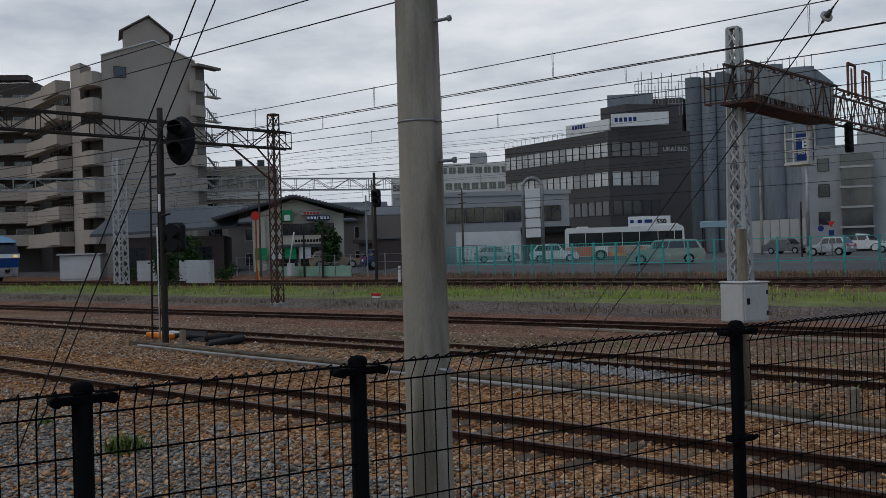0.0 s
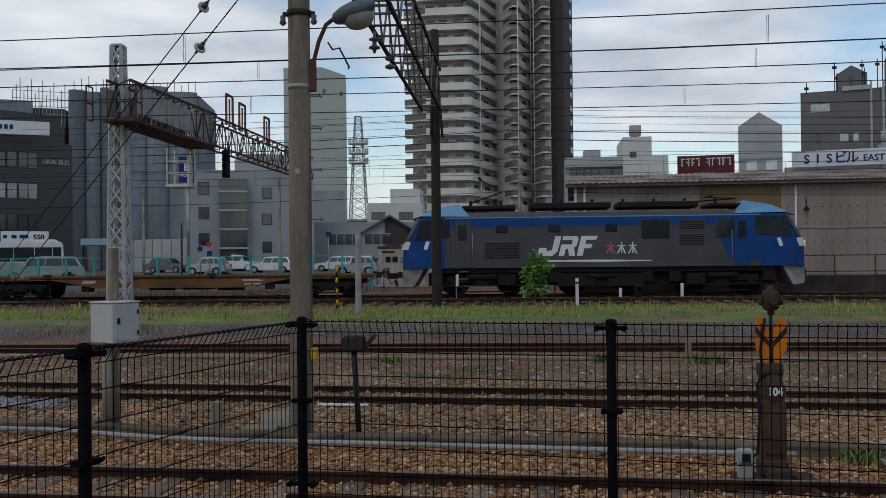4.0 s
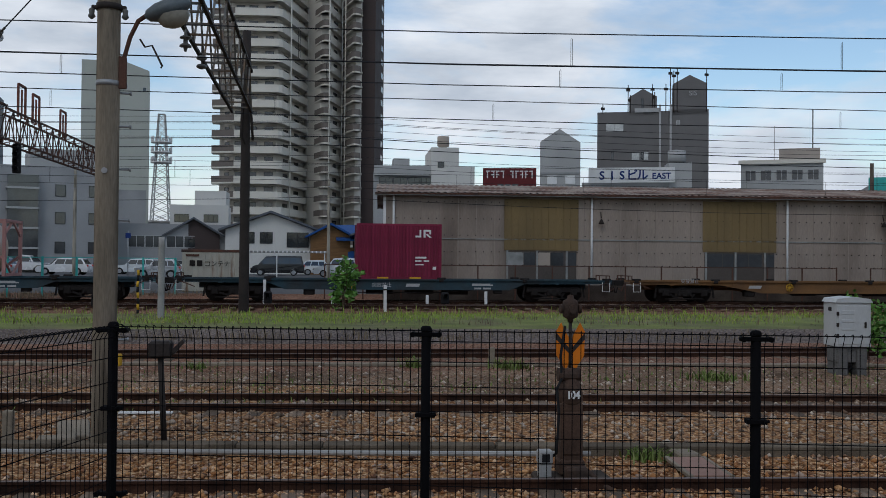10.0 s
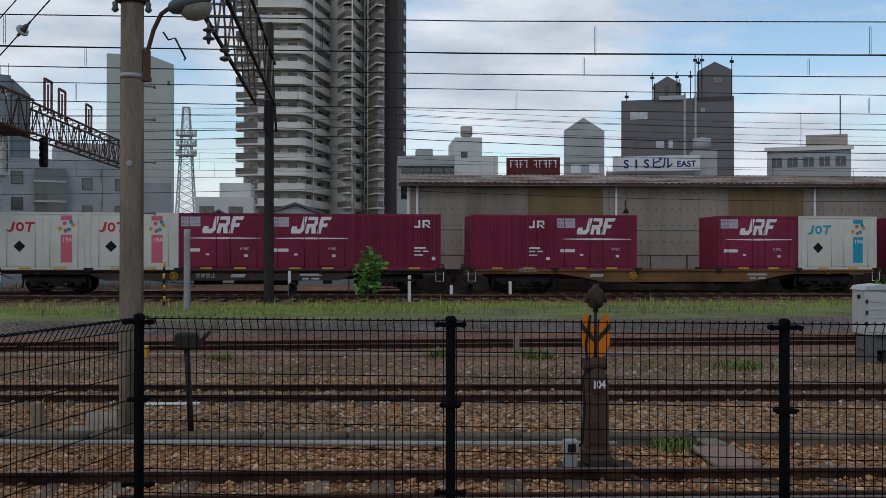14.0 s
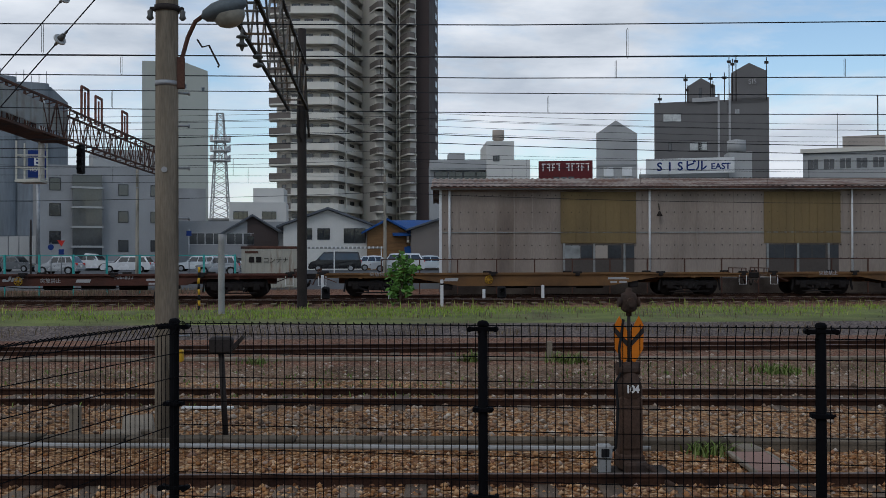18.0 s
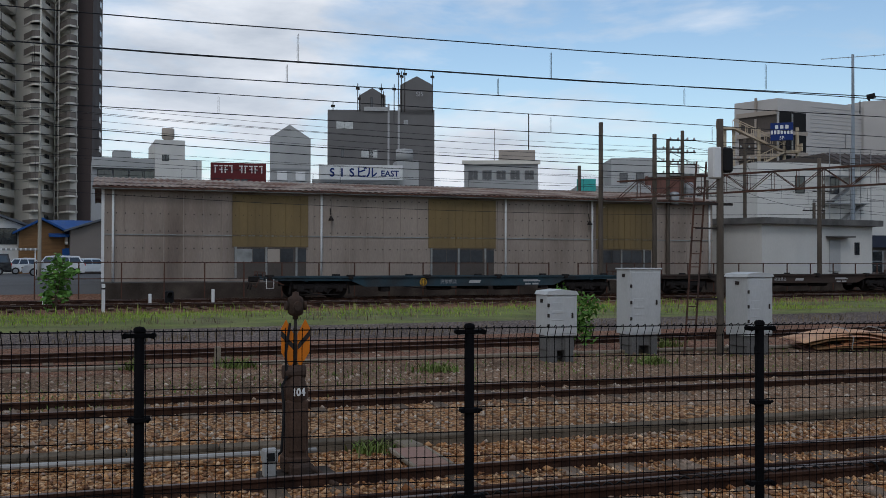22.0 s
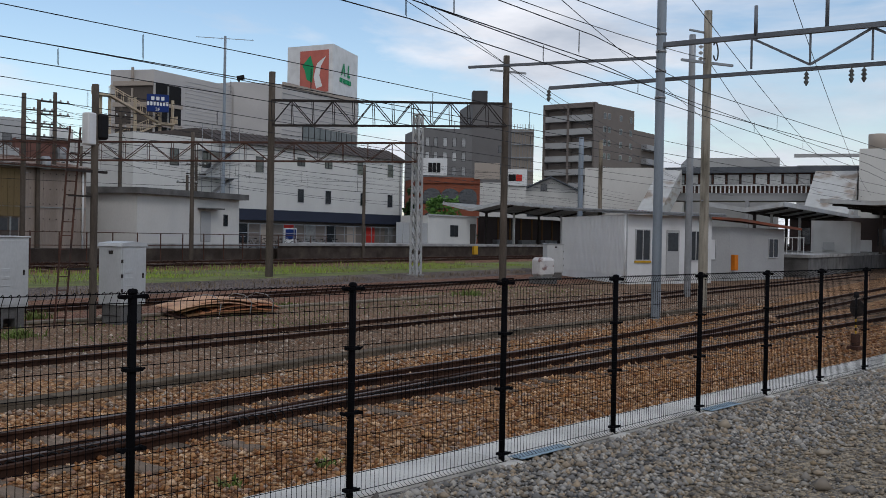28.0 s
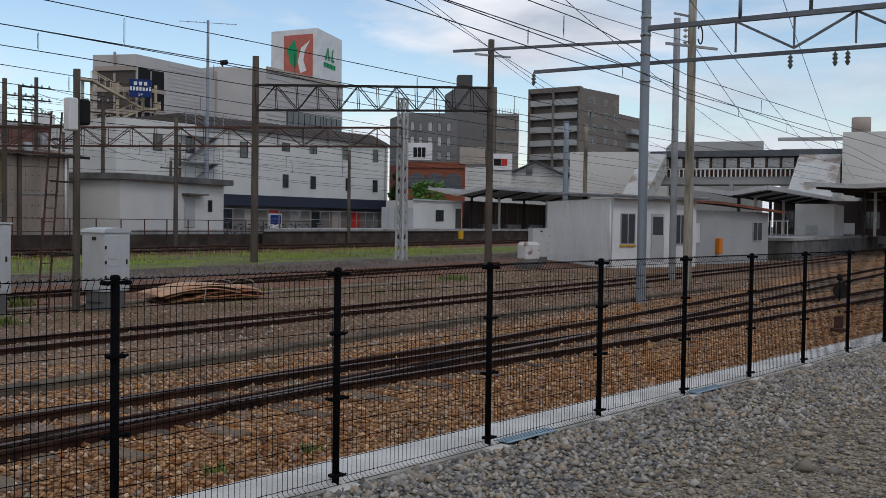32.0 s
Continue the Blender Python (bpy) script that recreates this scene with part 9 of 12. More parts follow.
T_END = [(-22.1, 194.4), (-22.1, 191.7), (-17.7, 190.2)]
T_FRONT = [(-17.7, 190.2), (-10.2, 189.75), (-9.2, 189.85), (-8.5, 190.4), (-3.85, 205.6)]
T_BAY1 = [(-3.7, 205.7), (-0.9, 197.5), (-0.4, 197.0), (0.5, 197.0), (0.8, 197.6)]
T_BACK = [(0.8, 197.6), (3.2, 205.6)]
T_BAY2 = [(3.4, 205.6), (5.3, 198.4), (5.8, 197.9), (6.8, 198.5), (7.1, 199.4)]
for k in range(20):
    z = 2.6 + 2.98 * k
    h.put("balcony", ribbon(T_END, 0.2, z + 0.1, z + 1.3), "taupe", "dark end parapet")
    h.put("balcony", ribbon(T_FRONT, 0.2, z, z + 1.28), "tower_pale", "pale rounded balcony parapet")
    for bay in (T_BAY1, T_BAY2):
        h.put("bay_balcony", ribbon(bay, 0.2, z + 0.12, z + 1.3), "taupe", "dark saw-tooth balcony parapet")
    h.put("balcony", ribbon(T_BACK, 0.2, z, z + 1.28), "tower_pale")
    edge_ = [(x, y - 0.1) for x, y in T_END + T_FRONT[1:] + T_BAY1 + T_BACK[1:] + T_BAY2]
    h.put("floor_slab", ribbon(edge_, 2.2, z - 0.22, z + 0.1), "tower_pale", "pale floor slab")
    h.windows((-18.0, 192.35), (-9.6, 191.95), [0.14, 0.44, 0.82], [z + 1.0], 1.7, 1.25, "glass_mid", "frame_dark", 2)
    h.windows((-9.55, 192.0), (-4.65, 207.0), [0.3, 0.7], [z + 0.7], 2.6, 1.6, "glass", "frame_dark", 2)
    h.windows((-20.9, 194.8), (-18.0, 192.35), [0.55], [z + 1.0], 1.2, 1.2, "glass_mid", "frame_dark", 1)
    h.windows((0.45, 199.0), (3.2, 207.2), [0.5], [z + 0.7], 2.4, 1.6, "glass", "frame_dark", 2)
    h.windows((10.15, 201.7), (12.65, 213.4), [0.75], [z + 1.0], 2.4, 1.2, "glass_pale", "frame_pale", 1)
for x, y in ((-7.0, 193.6), (-3.8, 205.4), (0.6, 196.7), (3.3, 204.9), (3.9, 203.0)):
    h.put("downpipe", G().rod((x, y, 0.5), (x, y, TOPZ), 0.13, n=6), "tower_pale")

# houses and small blocks behind the car park
h = House("office_building", "white four-storey office block", "building", (-24, 158), 0.5)
B0, B1 = (-24.6, 158.1), (-15.5, 159.0)
h.block([B0, B1, (-16, 168), (-25, 168)], 0.3, 11.2, "white_wall", "wall")
h.block([(-21, 160), (-16, 160), (-16, 166), (-21, 166)], 11.2, 13.6, "white_wall", "roof_room")
h.windows(B0, B1, [0.2, 0.7], [8.4, 5.2], 2.3, 1.3, "glass", "frame_dark", 3)
h = House("warehouse_office", "low grey building with a row of windows behind the car park", "building", (-22, 108), 0.5)
B0, B1 = (-24.6, 107.2), (-10.2, 109.5)
h.block([B0, B1, (-10, 118), (-24, 118)], 0.3, 6.2, "grey_wall", "wall")
h.windows(B0, B1, [0.3, 0.42, 0.58, 0.7], [3.6], 1.9, 1.3, "glass_mid", "frame_pale", 2)
h.windows(B0, B1, [0.35, 0.5, 0.66, 0.8], [0.8], 1.9, 1.4, "glass_mid", "frame_pale", 2)
h = House("apartment_block", "grey five-storey block with glazed stair and pale roof", "building", (-31, 100), 0.5)
B0, B1 = (-34.5, 99.0), (-22.0, 104.0)
h.block([B0, B1, (-26, 114), (-38, 108)], 0.3, 11.6, "grey_wall", "wall")
h.block([lerp2(B0, B1, 0.4), B1, (-26, 112), (-32, 108)], 11.6, 13.4, "pale_wall", "roof_room")
h.windows(B0, B1, [0.13], [3.6, 6.4, 9.0], 1.1, 1.3, "glass", "frame_dark", 1)
h.slab(B0, B1, 0.7, 1.6, 10.6, "glass_mid", "stair_glazing", 0.25, 0.46, "dark glazed stair bay")
for z in (3.2, 5.2, 7.2, 9.2):
    h.slab(B0, B1, 0.9, z, z + 0.2, "pale_wall", "floor_edge", 0.24, 0.47)
h.windows(B0, B1, [0.62, 0.86], [2.8, 5.8, 8.6], 1.0, 1.2, "glass_mid", "frame_dark", 1)
h = House("site_hoarding", "pale grey site hoarding behind the car park", "fence", (-45, 102), 0.5)
h.block([(-46, 105.5), (-34.6, 100.5), (-34.5, 101.0), (-45.8, 106.0)], 0.3, 4.4, "pale_wall", "panel")
for i in range(1, 9):
    h.slab((-46, 105.5), (-34.6, 100.5), 0.06, 0.4, 4.4, "steel_grey", "joint", i / 9 - 0.003, i / 9 + 0.003)
hs = House("hotel_sign", "blue hotel sign board with white letters", "sign", (-29.0, 84), 9.0)
hs.sign((-28.35, 79.2), (-26.9, 79.7), 0.5, 8.6, 1.35, 2.2, "blue_sign", "board")
hs.text((-28.35, 79.2), (-26.9, 79.7), 0.5, 9.6, 0.95, "B", "white_mark", 0.2, bold=0.02)
hs.text((-28.35, 79.2), (-26.9, 79.7), 0.5, 9.1, 0.34, "HOTEL", "white_mark", 0.2, bold=0.005)
hs.put("post", G().rod((-27.7, 79.9, 0.5), (-27.7, 79.9, 9.0), 0.15), "steel_grey")


def gable_house(label, p, q, depth, z0, z1, ridge, wall, roof, wins=(), over=0.5, name="house", ridge_u=0.5):
    """A house with its gable towards p-q."""
    h = House(name, label, "house", p, z0)
    d = Vector((q[0] - p[0], q[1] - p[1])).normalized()
    inn = Vector((-d.y, d.x)) * depth
    b = lambda a, k=1.0: (a[0] + inn.x * k, a[1] + inn.y * k)
    m = lerp2(p, q, ridge_u)
    h.put("wall", G().add([(*p, z0 - 0.2), (*q, z0 - 0.2), (*q, z1), (*m, ridge), (*p, z1)] + [(*b(a), z) for a, z in ((p, z0 - 0.2), (q, z0 - 0.2), (q, z1), (m, ridge), (p, z1))], [(0, 1, 2, 3, 4), (9, 8, 7, 6, 5), (0, 5, 6, 1), (1, 6, 7, 2), (2, 7, 8, 3), (3, 8, 9, 4), (4, 9, 5, 0)]), wall)
    n = Vector((q[0] - p[0], q[1] - p[1])).length
    e0, e1 = lerp2(p, q, -over / n), lerp2(p, q, 1 + over / n)
    s = (ridge - z1) / (n * 0.5) * over
    f = lambda a, z: (a[0] - inn.x * 0.06, a[1] - inn.y * 0.06, z)
    r = lambda a, z: (a[0] + inn.x * 1.04, a[1] + inn.y * 1.04, z)
    for a, z in ((e0, z1 - s), (e1, z1 - s)):
        h.put("roof", G().add([f(a, z + 0.05), f(m, ridge + 0.05), r(m, ridge + 0.05), r(a, z + 0.05), f(a, z + 0.22), f(m, ridge + 0.25), r(m, ridge + 0.25), r(a, z + 0.22)], [(0, 1, 2, 3), (4, 5, 6, 7), (0, 1, 5, 4), (1, 2, 6, 5), (2, 3, 7, 6), (3, 0, 4, 7)]), roof)
    for us, z, w, hh in wins:
        h.windows(p, q, us, [z], w, hh, "glass", "frame_dark", 2)
    return h


gable_house("white two-storey house with slate roof behind the car park", (-8.5, 84.6), (-0.8, 85.0), 9, 0.5, 4.9, 6.3, "white_wall", "slate", (([0.25, 0.45], 3.7, 1.1, 1.0), ([0.8], 3.4, 1.9, 1.3)), 0.6)
g2 = gable_house("brown boarded house with bright blue sheet roof", (-1.2, 84.0), (2.2, 84.2), 9, 0.5, 4.4, 5.3, "wood_wall", "blue_roof", (), 0.5)
g2.put("side_wing", G().box(2.2, 6.2, 84.4, 92, 0.3, 3.4), "wood_wall")
g2.put("wing_roof", G().add([(1.0, 83.6, 4.0), (6.8, 83.8, 3.9), (6.2, 88.5, 5.4), (0.6, 88.5, 5.4), (1.0, 83.6, 4.15), (6.8, 83.8, 4.05), (6.2, 88.5, 5.55), (0.6, 88.5, 5.55)], [(3, 2, 1, 0), (4, 5, 6, 7), (0, 1, 5, 4), (1, 2, 6, 5), (2, 3, 7, 6), (3, 0, 4, 7)]), "blue_roof", "blue sheeted roof")
g2.put("lower_roof", G().add([(2.0, 82.9, 2.3), (6.9, 83.1, 2.3), (6.7, 84.4, 3.0), (2.0, 84.3, 3.0), (2.0, 82.9, 2.42), (6.9, 83.1, 2.42), (6.7, 84.4, 3.12), (2.0, 84.3, 3.12)], [(3, 2, 1, 0), (4, 5, 6, 7), (0, 1, 5, 4), (1, 2, 6, 5), (2, 3, 7, 6), (3, 0, 4, 7)]), "blue_roof")
g2.windows((2.2, 84.38), (6.2, 84.38), [0.3, 0.6, 0.85], [3.05], 1.0, 0.8, "glass", "frame_dark", 1)
gable_house("small dark brown house with grey tile roof", (-14.5, 92.0), (-9.8, 92.4), 8, 0.5, 4.6, 6.0, "brown_tower", "slate", (([0.4], 3.4, 1.2, 0.8),), 0.5)
gable_house("grey tiled low house beside the warehouse", (3.0, 96.0), (9.0, 96.0), 8, 0.5, 4.9, 5.9, "taupe", "slate", (), 0.5)

for th in list(bpy.data.objects):
    if th.parent is None and th.name.split(".")[0] == "house" and 83 < th.location.y < 93:
        th.matrix_basis = pose(0, 0, 2.1) @ Matrix.Scale(1.18, 4) @ pose(0, 0, -2.1) @ th.matrix_basis

# ribbed goods shed with ochre panels
wh = House("goods_shed", "long taupe sheeted goods shed with ochre panels and corrugated roof", "warehouse", (3.05, 51.0), 0.4)
V0, V1 = (3.05, 51.0), (38.9, 48.85)
EAVE, FOOT = 5.72, 0.2
vd = Vector((V1[0] - V0[0], V1[1] - V0[1])).normalized()
vi = Vector((-vd.y, vd.x))
vb = lambda p, d: (p[0] + vi.x * d, p[1] + vi.y * d)
wh.block([V0, V1, vb(V1, 15), vb(V0, 15)], FOOT, EAVE, "warehouse", "wall")
ridge = 6.8
wh.put("gable", G().add([(*V0, EAVE), (*vb(V0, 15), EAVE), (*vb(V0, 7.5), ridge), (V0[0] + vd.x * 0.3, V0[1] + vd.y * 0.3, EAVE), (vb(V0, 15)[0] + vd.x * 0.3, vb(V0, 15)[1], EAVE), (vb(V0, 7.5)[0] + vd.x * 0.3, vb(V0, 7.5)[1], ridge)], [(0, 1, 2), (5, 4, 3), (0, 1, 4, 3), (1, 2, 5, 4), (2, 0, 3, 5)]), "warehouse")
# corrugated roof: waves along the slope
length = (Vector(V1) - Vector(V0)).length
nw = int(length / 0.17)
v, f = [], []
for i in range(nw + 1):
    s = -0.4 + (length + 0.8) * i / nw
    dz = 0.055 * (i % 2)
    a, b = (V0[0] + vd.x * s - vi.x * 0.55, V0[1] + vd.y * s - vi.y * 0.55), (V0[0] + vd.x * s + vi.x * 7.5, V0[1] + vd.y * s + vi.y * 7.5)
    c = (V0[0] + vd.x * s + vi.x * 15.5, V0[1] + vd.y * s + vi.y * 15.5)
    v += [(*a, EAVE + 0.10 + dz), (*b, ridge + 0.08 + dz), (*c, EAVE + 0.10 + dz)]
for i in range(nw):
    f += [(3 * i, 3 * i + 3, 3 * i + 4, 3 * i + 1), (3 * i + 1, 3 * i + 4, 3 * i + 5, 3 * i + 2)]
wh.put("roof", G().add(v, f), "roof_sheet", "stained corrugated roof")
wh.slab(V0, V1, 0.52, EAVE - 0.03, EAVE + 0.06, "steel_pale", "gutter", -0.012, 1.012, "pale eaves gutter")
# ribs: upright battens on the sheets
rib = G().prism([(-0.03, 0.0), (-0.022, -0.012), (0.022, -0.012), (0.03, 0.0)], "z", FOOT + 0.6, EAVE - 0.12).mesh("sheet_seam", M["warehouse"])
ang = math.degrees(math.atan2(vd.y, vd.x))
px = lambda x: (x - V0[0]) / (V1[0] - V0[0])
DOORS = [(9.48, 13.47), (20.25, 24.3), (30.75, 34.6)]
s = 0.1
while s < length:
    x = V0[0] + vd.x * s
    inside = any(a - 0.1 < x < b + 0.1 for a, b in DOORS)
    if not inside:
        part("sheet_seam", rib, None, wh.t, m=Matrix.Translation(Vector((V0[0] + vd.x * s, V0[1] + vd.y * s, 0)) - wh.o) @ pose(0, 0, 0, 0, 0, ang))
    s += 0.97
bolts = G()
for row in (2.05, 2.75, 3.62, 4.5, 5.4):
    s = 0.3
    while s < length:
        q = Vector((V0[0] + vd.x * s, V0[1] + vd.y * s, row)) - Vector((vi.x, vi.y, 0)) * 0.035
        bolts.box(q.x - 0.022, q.x + 0.022, q.y - 0.015, q.y + 0.03, row - 0.025, row + 0.025)
        s += 0.42
wh.put("bolt_rows", bolts, "steel_dark", "rows of dark sheet fixings")
tagged(wh.t.children[-1], kind="stuff")
wh.slab(V0, V1, 0.05, 3.40, 3.46, "steel_pale", "sheet_lap")
for a, b in DOORS:
    wh.slab(V0, V1, 0.05, 2.85, EAVE - 0.14, "ochre", "door_panel", px(a), px(b), "faded ochre translucent panel")
    for i in range(1, 10):
        u = px(a + (b - a) * i / 10)
        wh.slab(V0, V1, 0.075, 2.9, EAVE - 0.2, "ochre", "panel_rib", u - 0.0006, u + 0.0006)
    # no opening here: a dark sheet gives the doorway its shade
    wh.slab(V0, V1, 0.03, 1.2, 2.82, "recess", "doorway", px(a + 0.1), px(b - 0.1), "dark sheet painted as the doorway's shade")
    # pale panes of the first doorway paint reflections seen on dark glass
    for c0, c1, pane in ((0.05, 0.26, "glass_pale" if a < 10 else "glass_mid"), (0.27, 0.42, "glass_mid"), (0.46, 0.62, "beige_pale" if a < 10 else "glass_mid"), (0.63, 0.80, "glass_mid"), (0.86, 0.97, "glass_mid")):
        wh.slab(V0, V1, 0.045, 2.05, 2.74, pane, "door_light", px(a + (b - a) * c0), px(a + (b - a) * c1), "glazed door light")
    for i in range(3):
        u = px(a + (b - a) * (0.03 + 0.4 * i))
        wh.slab(V0, V1, 0.06, 1.2, 2.85, "steel_pale", "door_post", u, u + 0.003)
for x in (3.6, 14.17, 24.88, 30.45, 38.6):
    q = Vector((x, V0[1] + (x - V0[0]) / vd.x * vd.y, 0)) - Vector((vi.x, vi.y, 0)) * 0.12
    wh.put("downpipe", G().rod((q.x, q.y, 0.7), (q.x, q.y, EAVE), 0.06, n=8), "white_paint")
for x in (14.65, 30.2):
    q = Vector((x, V0[1] + (x - V0[0]) / vd.x * vd.y - 0.1, 4.3))
    wh.put("wall_lamp", G().rod((q.x, q.y, 4.95), (q.x, q.y - 0.1, 4.6), 0.03).lathe([(0.03, 0.25), (0.06, 0.2), (0.16, 0.0), (0.12, -0.02)], 12, (q.x, q.y - 0.15, 4.3)), "steel_dark", "bell-shaped wall lamp")
wh.slab(V0, V1, 0.35, FOOT, 1.05, "concrete_dark", "plinth", 0.0, 1.0, "dark concrete plinth")
wh.slab(V0, V1, 0.56, EAVE + 0.02, EAVE + 0.10, "steel_rust", "eaves_lip", -0.012, 1.012, "rusty lip under the sheets")
wh.slab(V0, V1, 0.07, 1.06, 5.7, "white_paint", "corner_trim", 0.0, 0.004, "pale corner trim")
# stock rail fence in front of the shed
rf = thing("rail_fence", "rusty pipe railing along the main line", "railing", kind="structure")
rpost = G().bbox(-0.03, 0.03, -0.03, 0.03, 0, 1.75, 0.006).mesh("post", M["steel_rust"])
X = 0.0
prev = None
while X < 62:
    p = Vector((X, 47.6 + (0.5 if X < 4 else 0), 0.3))
    part("post", rpost, None, rf, m=Matrix.Translation(p))
    if prev is not None and not (27.5 < X < 29.5):
        for z in (1.72, 0.95):
            part("rail", G().bar(prev + Vector((0, 0, z)), p + Vector((0, 0, z)), 0.045, 0.045), M["steel_rust"], rf)
    prev = p
    X += 1.9
dado = thing("retaining_wall", "low dark concrete wall along the line", "wall", kind="structure")
part("wall", G().bbox(3.0, 61.0, 48.1, 48.4, 0.0, 1.05, 0.03), M["sooty"], dado)

# roofline behind the shed
h = House("sis_building", "dark grey office block with gabled roof towers and aerials", "building", (52.5, 182.6), 0.5)
B0, B1 = (52.5, 182.6), (72.3, 175.7)
bk = lambda p, d: (p[0] + 0.33 * d, p[1] + 0.94 * d)
h.block([B0, lerp2(B0, B1, 0.66), bk(lerp2(B0, B1, 0.66), 14), bk(B0, 14)], 0.3, 31.8, "sis_wall", "wall")
h.block([lerp2(B0, B1, 0.66), B1, bk(B1, 14), bk(lerp2(B0, B1, 0.66), 14)], 0.3, 32.0, "sis_wall", "wall")
for u0, u1, z1, zr in ((0.29, 0.54, 34.6, 36.2), (0.68, 0.985, 36.9, 38.6)):
    a, b = lerp2(B0, B1, u0), lerp2(B0, B1, u1)
    m_ = lerp2(a, b, 0.5)
    h.put("roof_tower", G().add([(*a, 31), (*b, 31), (*b, z1), (*m_, zr), (*a, z1)] + [(*bk(p, 7), z) for p, z in ((a, 31), (b, 31), (b, z1), (m_, zr), (a, z1))], [(0, 1, 2, 3, 4), (9, 8, 7, 6, 5), (0, 5, 6, 1), (1, 6, 7, 2), (2, 7, 8, 3), (3, 8, 9, 4), (4, 9, 5, 0)]), "sis_wall")
h.windows(B0, B1, [0.16], [28.0], 3.4, 1.6, "glass_pale", "frame_dark", 2)
h.windows(B0, B1, [0.35, 0.43], [22.4], 1.6, 1.6, "glass_pale", "frame_dark", 1)
h.windows(B0, B1, [0.14, 0.41], [22.4, 17.0], 0.6, 1.6, "glass_mid", "frame_dark", 1)
h.windows(B0, B1, [0.36, 0.46], [17.0], 1.6, 1.6, "glass_mid", "frame_dark", 1)
h.windows(B0, B1, [0.73], [29.0], 0.7, 0.9, "glass_pale", "frame_pale", 1)
h.windows(B0, B1, [0.41], [32.3], 0.5, 2.0, "glass_mid", "frame_dark", 1)
for x in (0.56, 0.655):
    h.slab(B0, B1, 0.3, 14, 33.0, "mark_grey", "duct", x, x + 0.018)
h.slab(B0, B1, 0.3, 31.6, 32.4, "mark_grey", "duct", 0.34, 0.57)
h.text(B0, B1, 0.86, 34.6, 1.3, "SIS", "mark_grey", 0.3)
al = G()
for u, z in ((0.28, 37.0), (0.3, 35.0), (0.5, 37.0), (0.52, 35.5), (0.62, 37), (0.66, 40.0), (0.69, 39.5), (0.72, 40.0), (0.98, 39.5), (0.05, 33.5)):
    q = lerp2(B0, B1, u)
    al.rod((*q, 31.5), (*q, z), 0.09, n=5)
    al.bar((q[0] - 0.4, q[1], z - 1.0), (q[0] + 0.4, q[1], z - 1.0), 0.1, 0.5)
h.put("aerial", al, "steel_dark")
h = House("sis_annex", "long white rooftop sign board with dark blue letters", "building", (34.7, 125.3), 0.5)
B0, B1 = (34.75, 125.3), (45.6, 121.7)
h.block([(34.4, 127), (46.5, 123), (48, 132), (37, 136)], 0.3, 13.2, "pale_wall", "wall")
h.sign(B0, B1, 0.5, 13.0, 11.2, 2.0, "white_paint", "sign_board", 0.3, "white sign board")
for k, ch in enumerate(("S", "I", "S", "\u30d3", "\u30eb")):
    h.text(B0, B1, 0.165 + 0.115 * k, 13.45, 1.55, ch, "blue_sign", 0.33, "CENTER", 0.035)
h.text(B0, B1, 0.84, 13.5, 1.1, "EAST", "blue_sign", 0.33, "CENTER", 0.025)
h.block([(45.2, 123), (48.0, 122.2), (49, 126), (46, 127)], 10, 15.8, "pale_wall", "roof_room")
h.put("roof_tank", G().lathe([(0.01, 17.6), (1.2, 17.4), (1.2, 16.0), (0.01, 15.8)], 12, (46.6, 124.0, 0)), "pale_wall")
h = House("chapel_tower", "pale grey gabled rooftop tower with signboards", "building", (26.4, 117.1), 0.5)
B0, B1 = (26.4, 117.1), (31.2, 115.9)
m_ = lerp2(B0, B1, 0.48)
b5 = lambda p: (p[0] + 1.4, p[1] + 6)
h.put("wall", G().add([(*B0, 0.3), (*B1, 0.3), (*B1, 17.2), (*m_, 18.9), (*B0, 17.3)] + [(*b5(p), z) for p, z in ((B0, 0.3), (B1, 0.3), (B1, 17.2), (m_, 18.9), (B0, 17.3))], [(0, 1, 2, 3, 4), (9, 8, 7, 6, 5), (0, 5, 6, 1), (1, 6, 7, 2), (2, 7, 8, 3), (3, 8, 9, 4), (4, 9, 5, 0)]), "pale_wall")
h.slab(B0, B1, 0.12, 13.3, 13.5, "grey_wall", "ledge")
h.sign(B0, B1, 0.3, 12.0, 1.2, 1.1, "white_paint", "sign", 0.15)
h.sign(B0, B1, 0.75, 12.0, 1.2, 1.1, "white_paint", "sign", 0.15)
h.block([(31.0, 117.5), (34.0, 117.0), (34.6, 122), (31.6, 123)], 0.3, 11.4, "beige_pale", "side_wall")
h = House("hotel_signboard", "maroon roof sign board with white characters", "sign", (19.5, 118.4), 0.5)
B0, B1 = (19.5, 118.4), (25.9, 117.2)
h.sign(B0, B1, 0.5, 11.0, 6.6, 3.0, "red_sign", "board", 0.4)
for i in range(10):
    if i != 4:
        u_ = 0.09 + 0.091 * i
        h.sign(B0, B1, u_, 13.55, 0.46, 0.13, "white_mark", "sign_mark", 0.43)
        h.sign(B0, B1, u_ + (0.018 if i % 2 else -0.012), 12.75, 0.13, 0.74, "white_mark", "sign_mark", 0.43)
        if i % 3:
            h.sign(B0, B1, u_, 13.12, 0.4, 0.11, "white_mark", "sign_mark", 0.43)
for i in range(3):
    h.sign(B0, B1, 0.33 + 0.14 * i, 11.3, 0.75, 0.75, "glass_mid", "window", 0.42)
h.block([(19.5, 119), (26, 118), (27, 124), (20.5, 125)], 0.3, 11.0, "grey_wall", "wall")
h = House("white_office_block", "white stepped office block with a beige roof tank", "building", (7.2, 119.8), 0.5)
h.block([(6.0, 119.8), (13.2, 119.3), (13.5, 130), (6.4, 130)], 0.3, 14.0, "grey_wall", "wall")
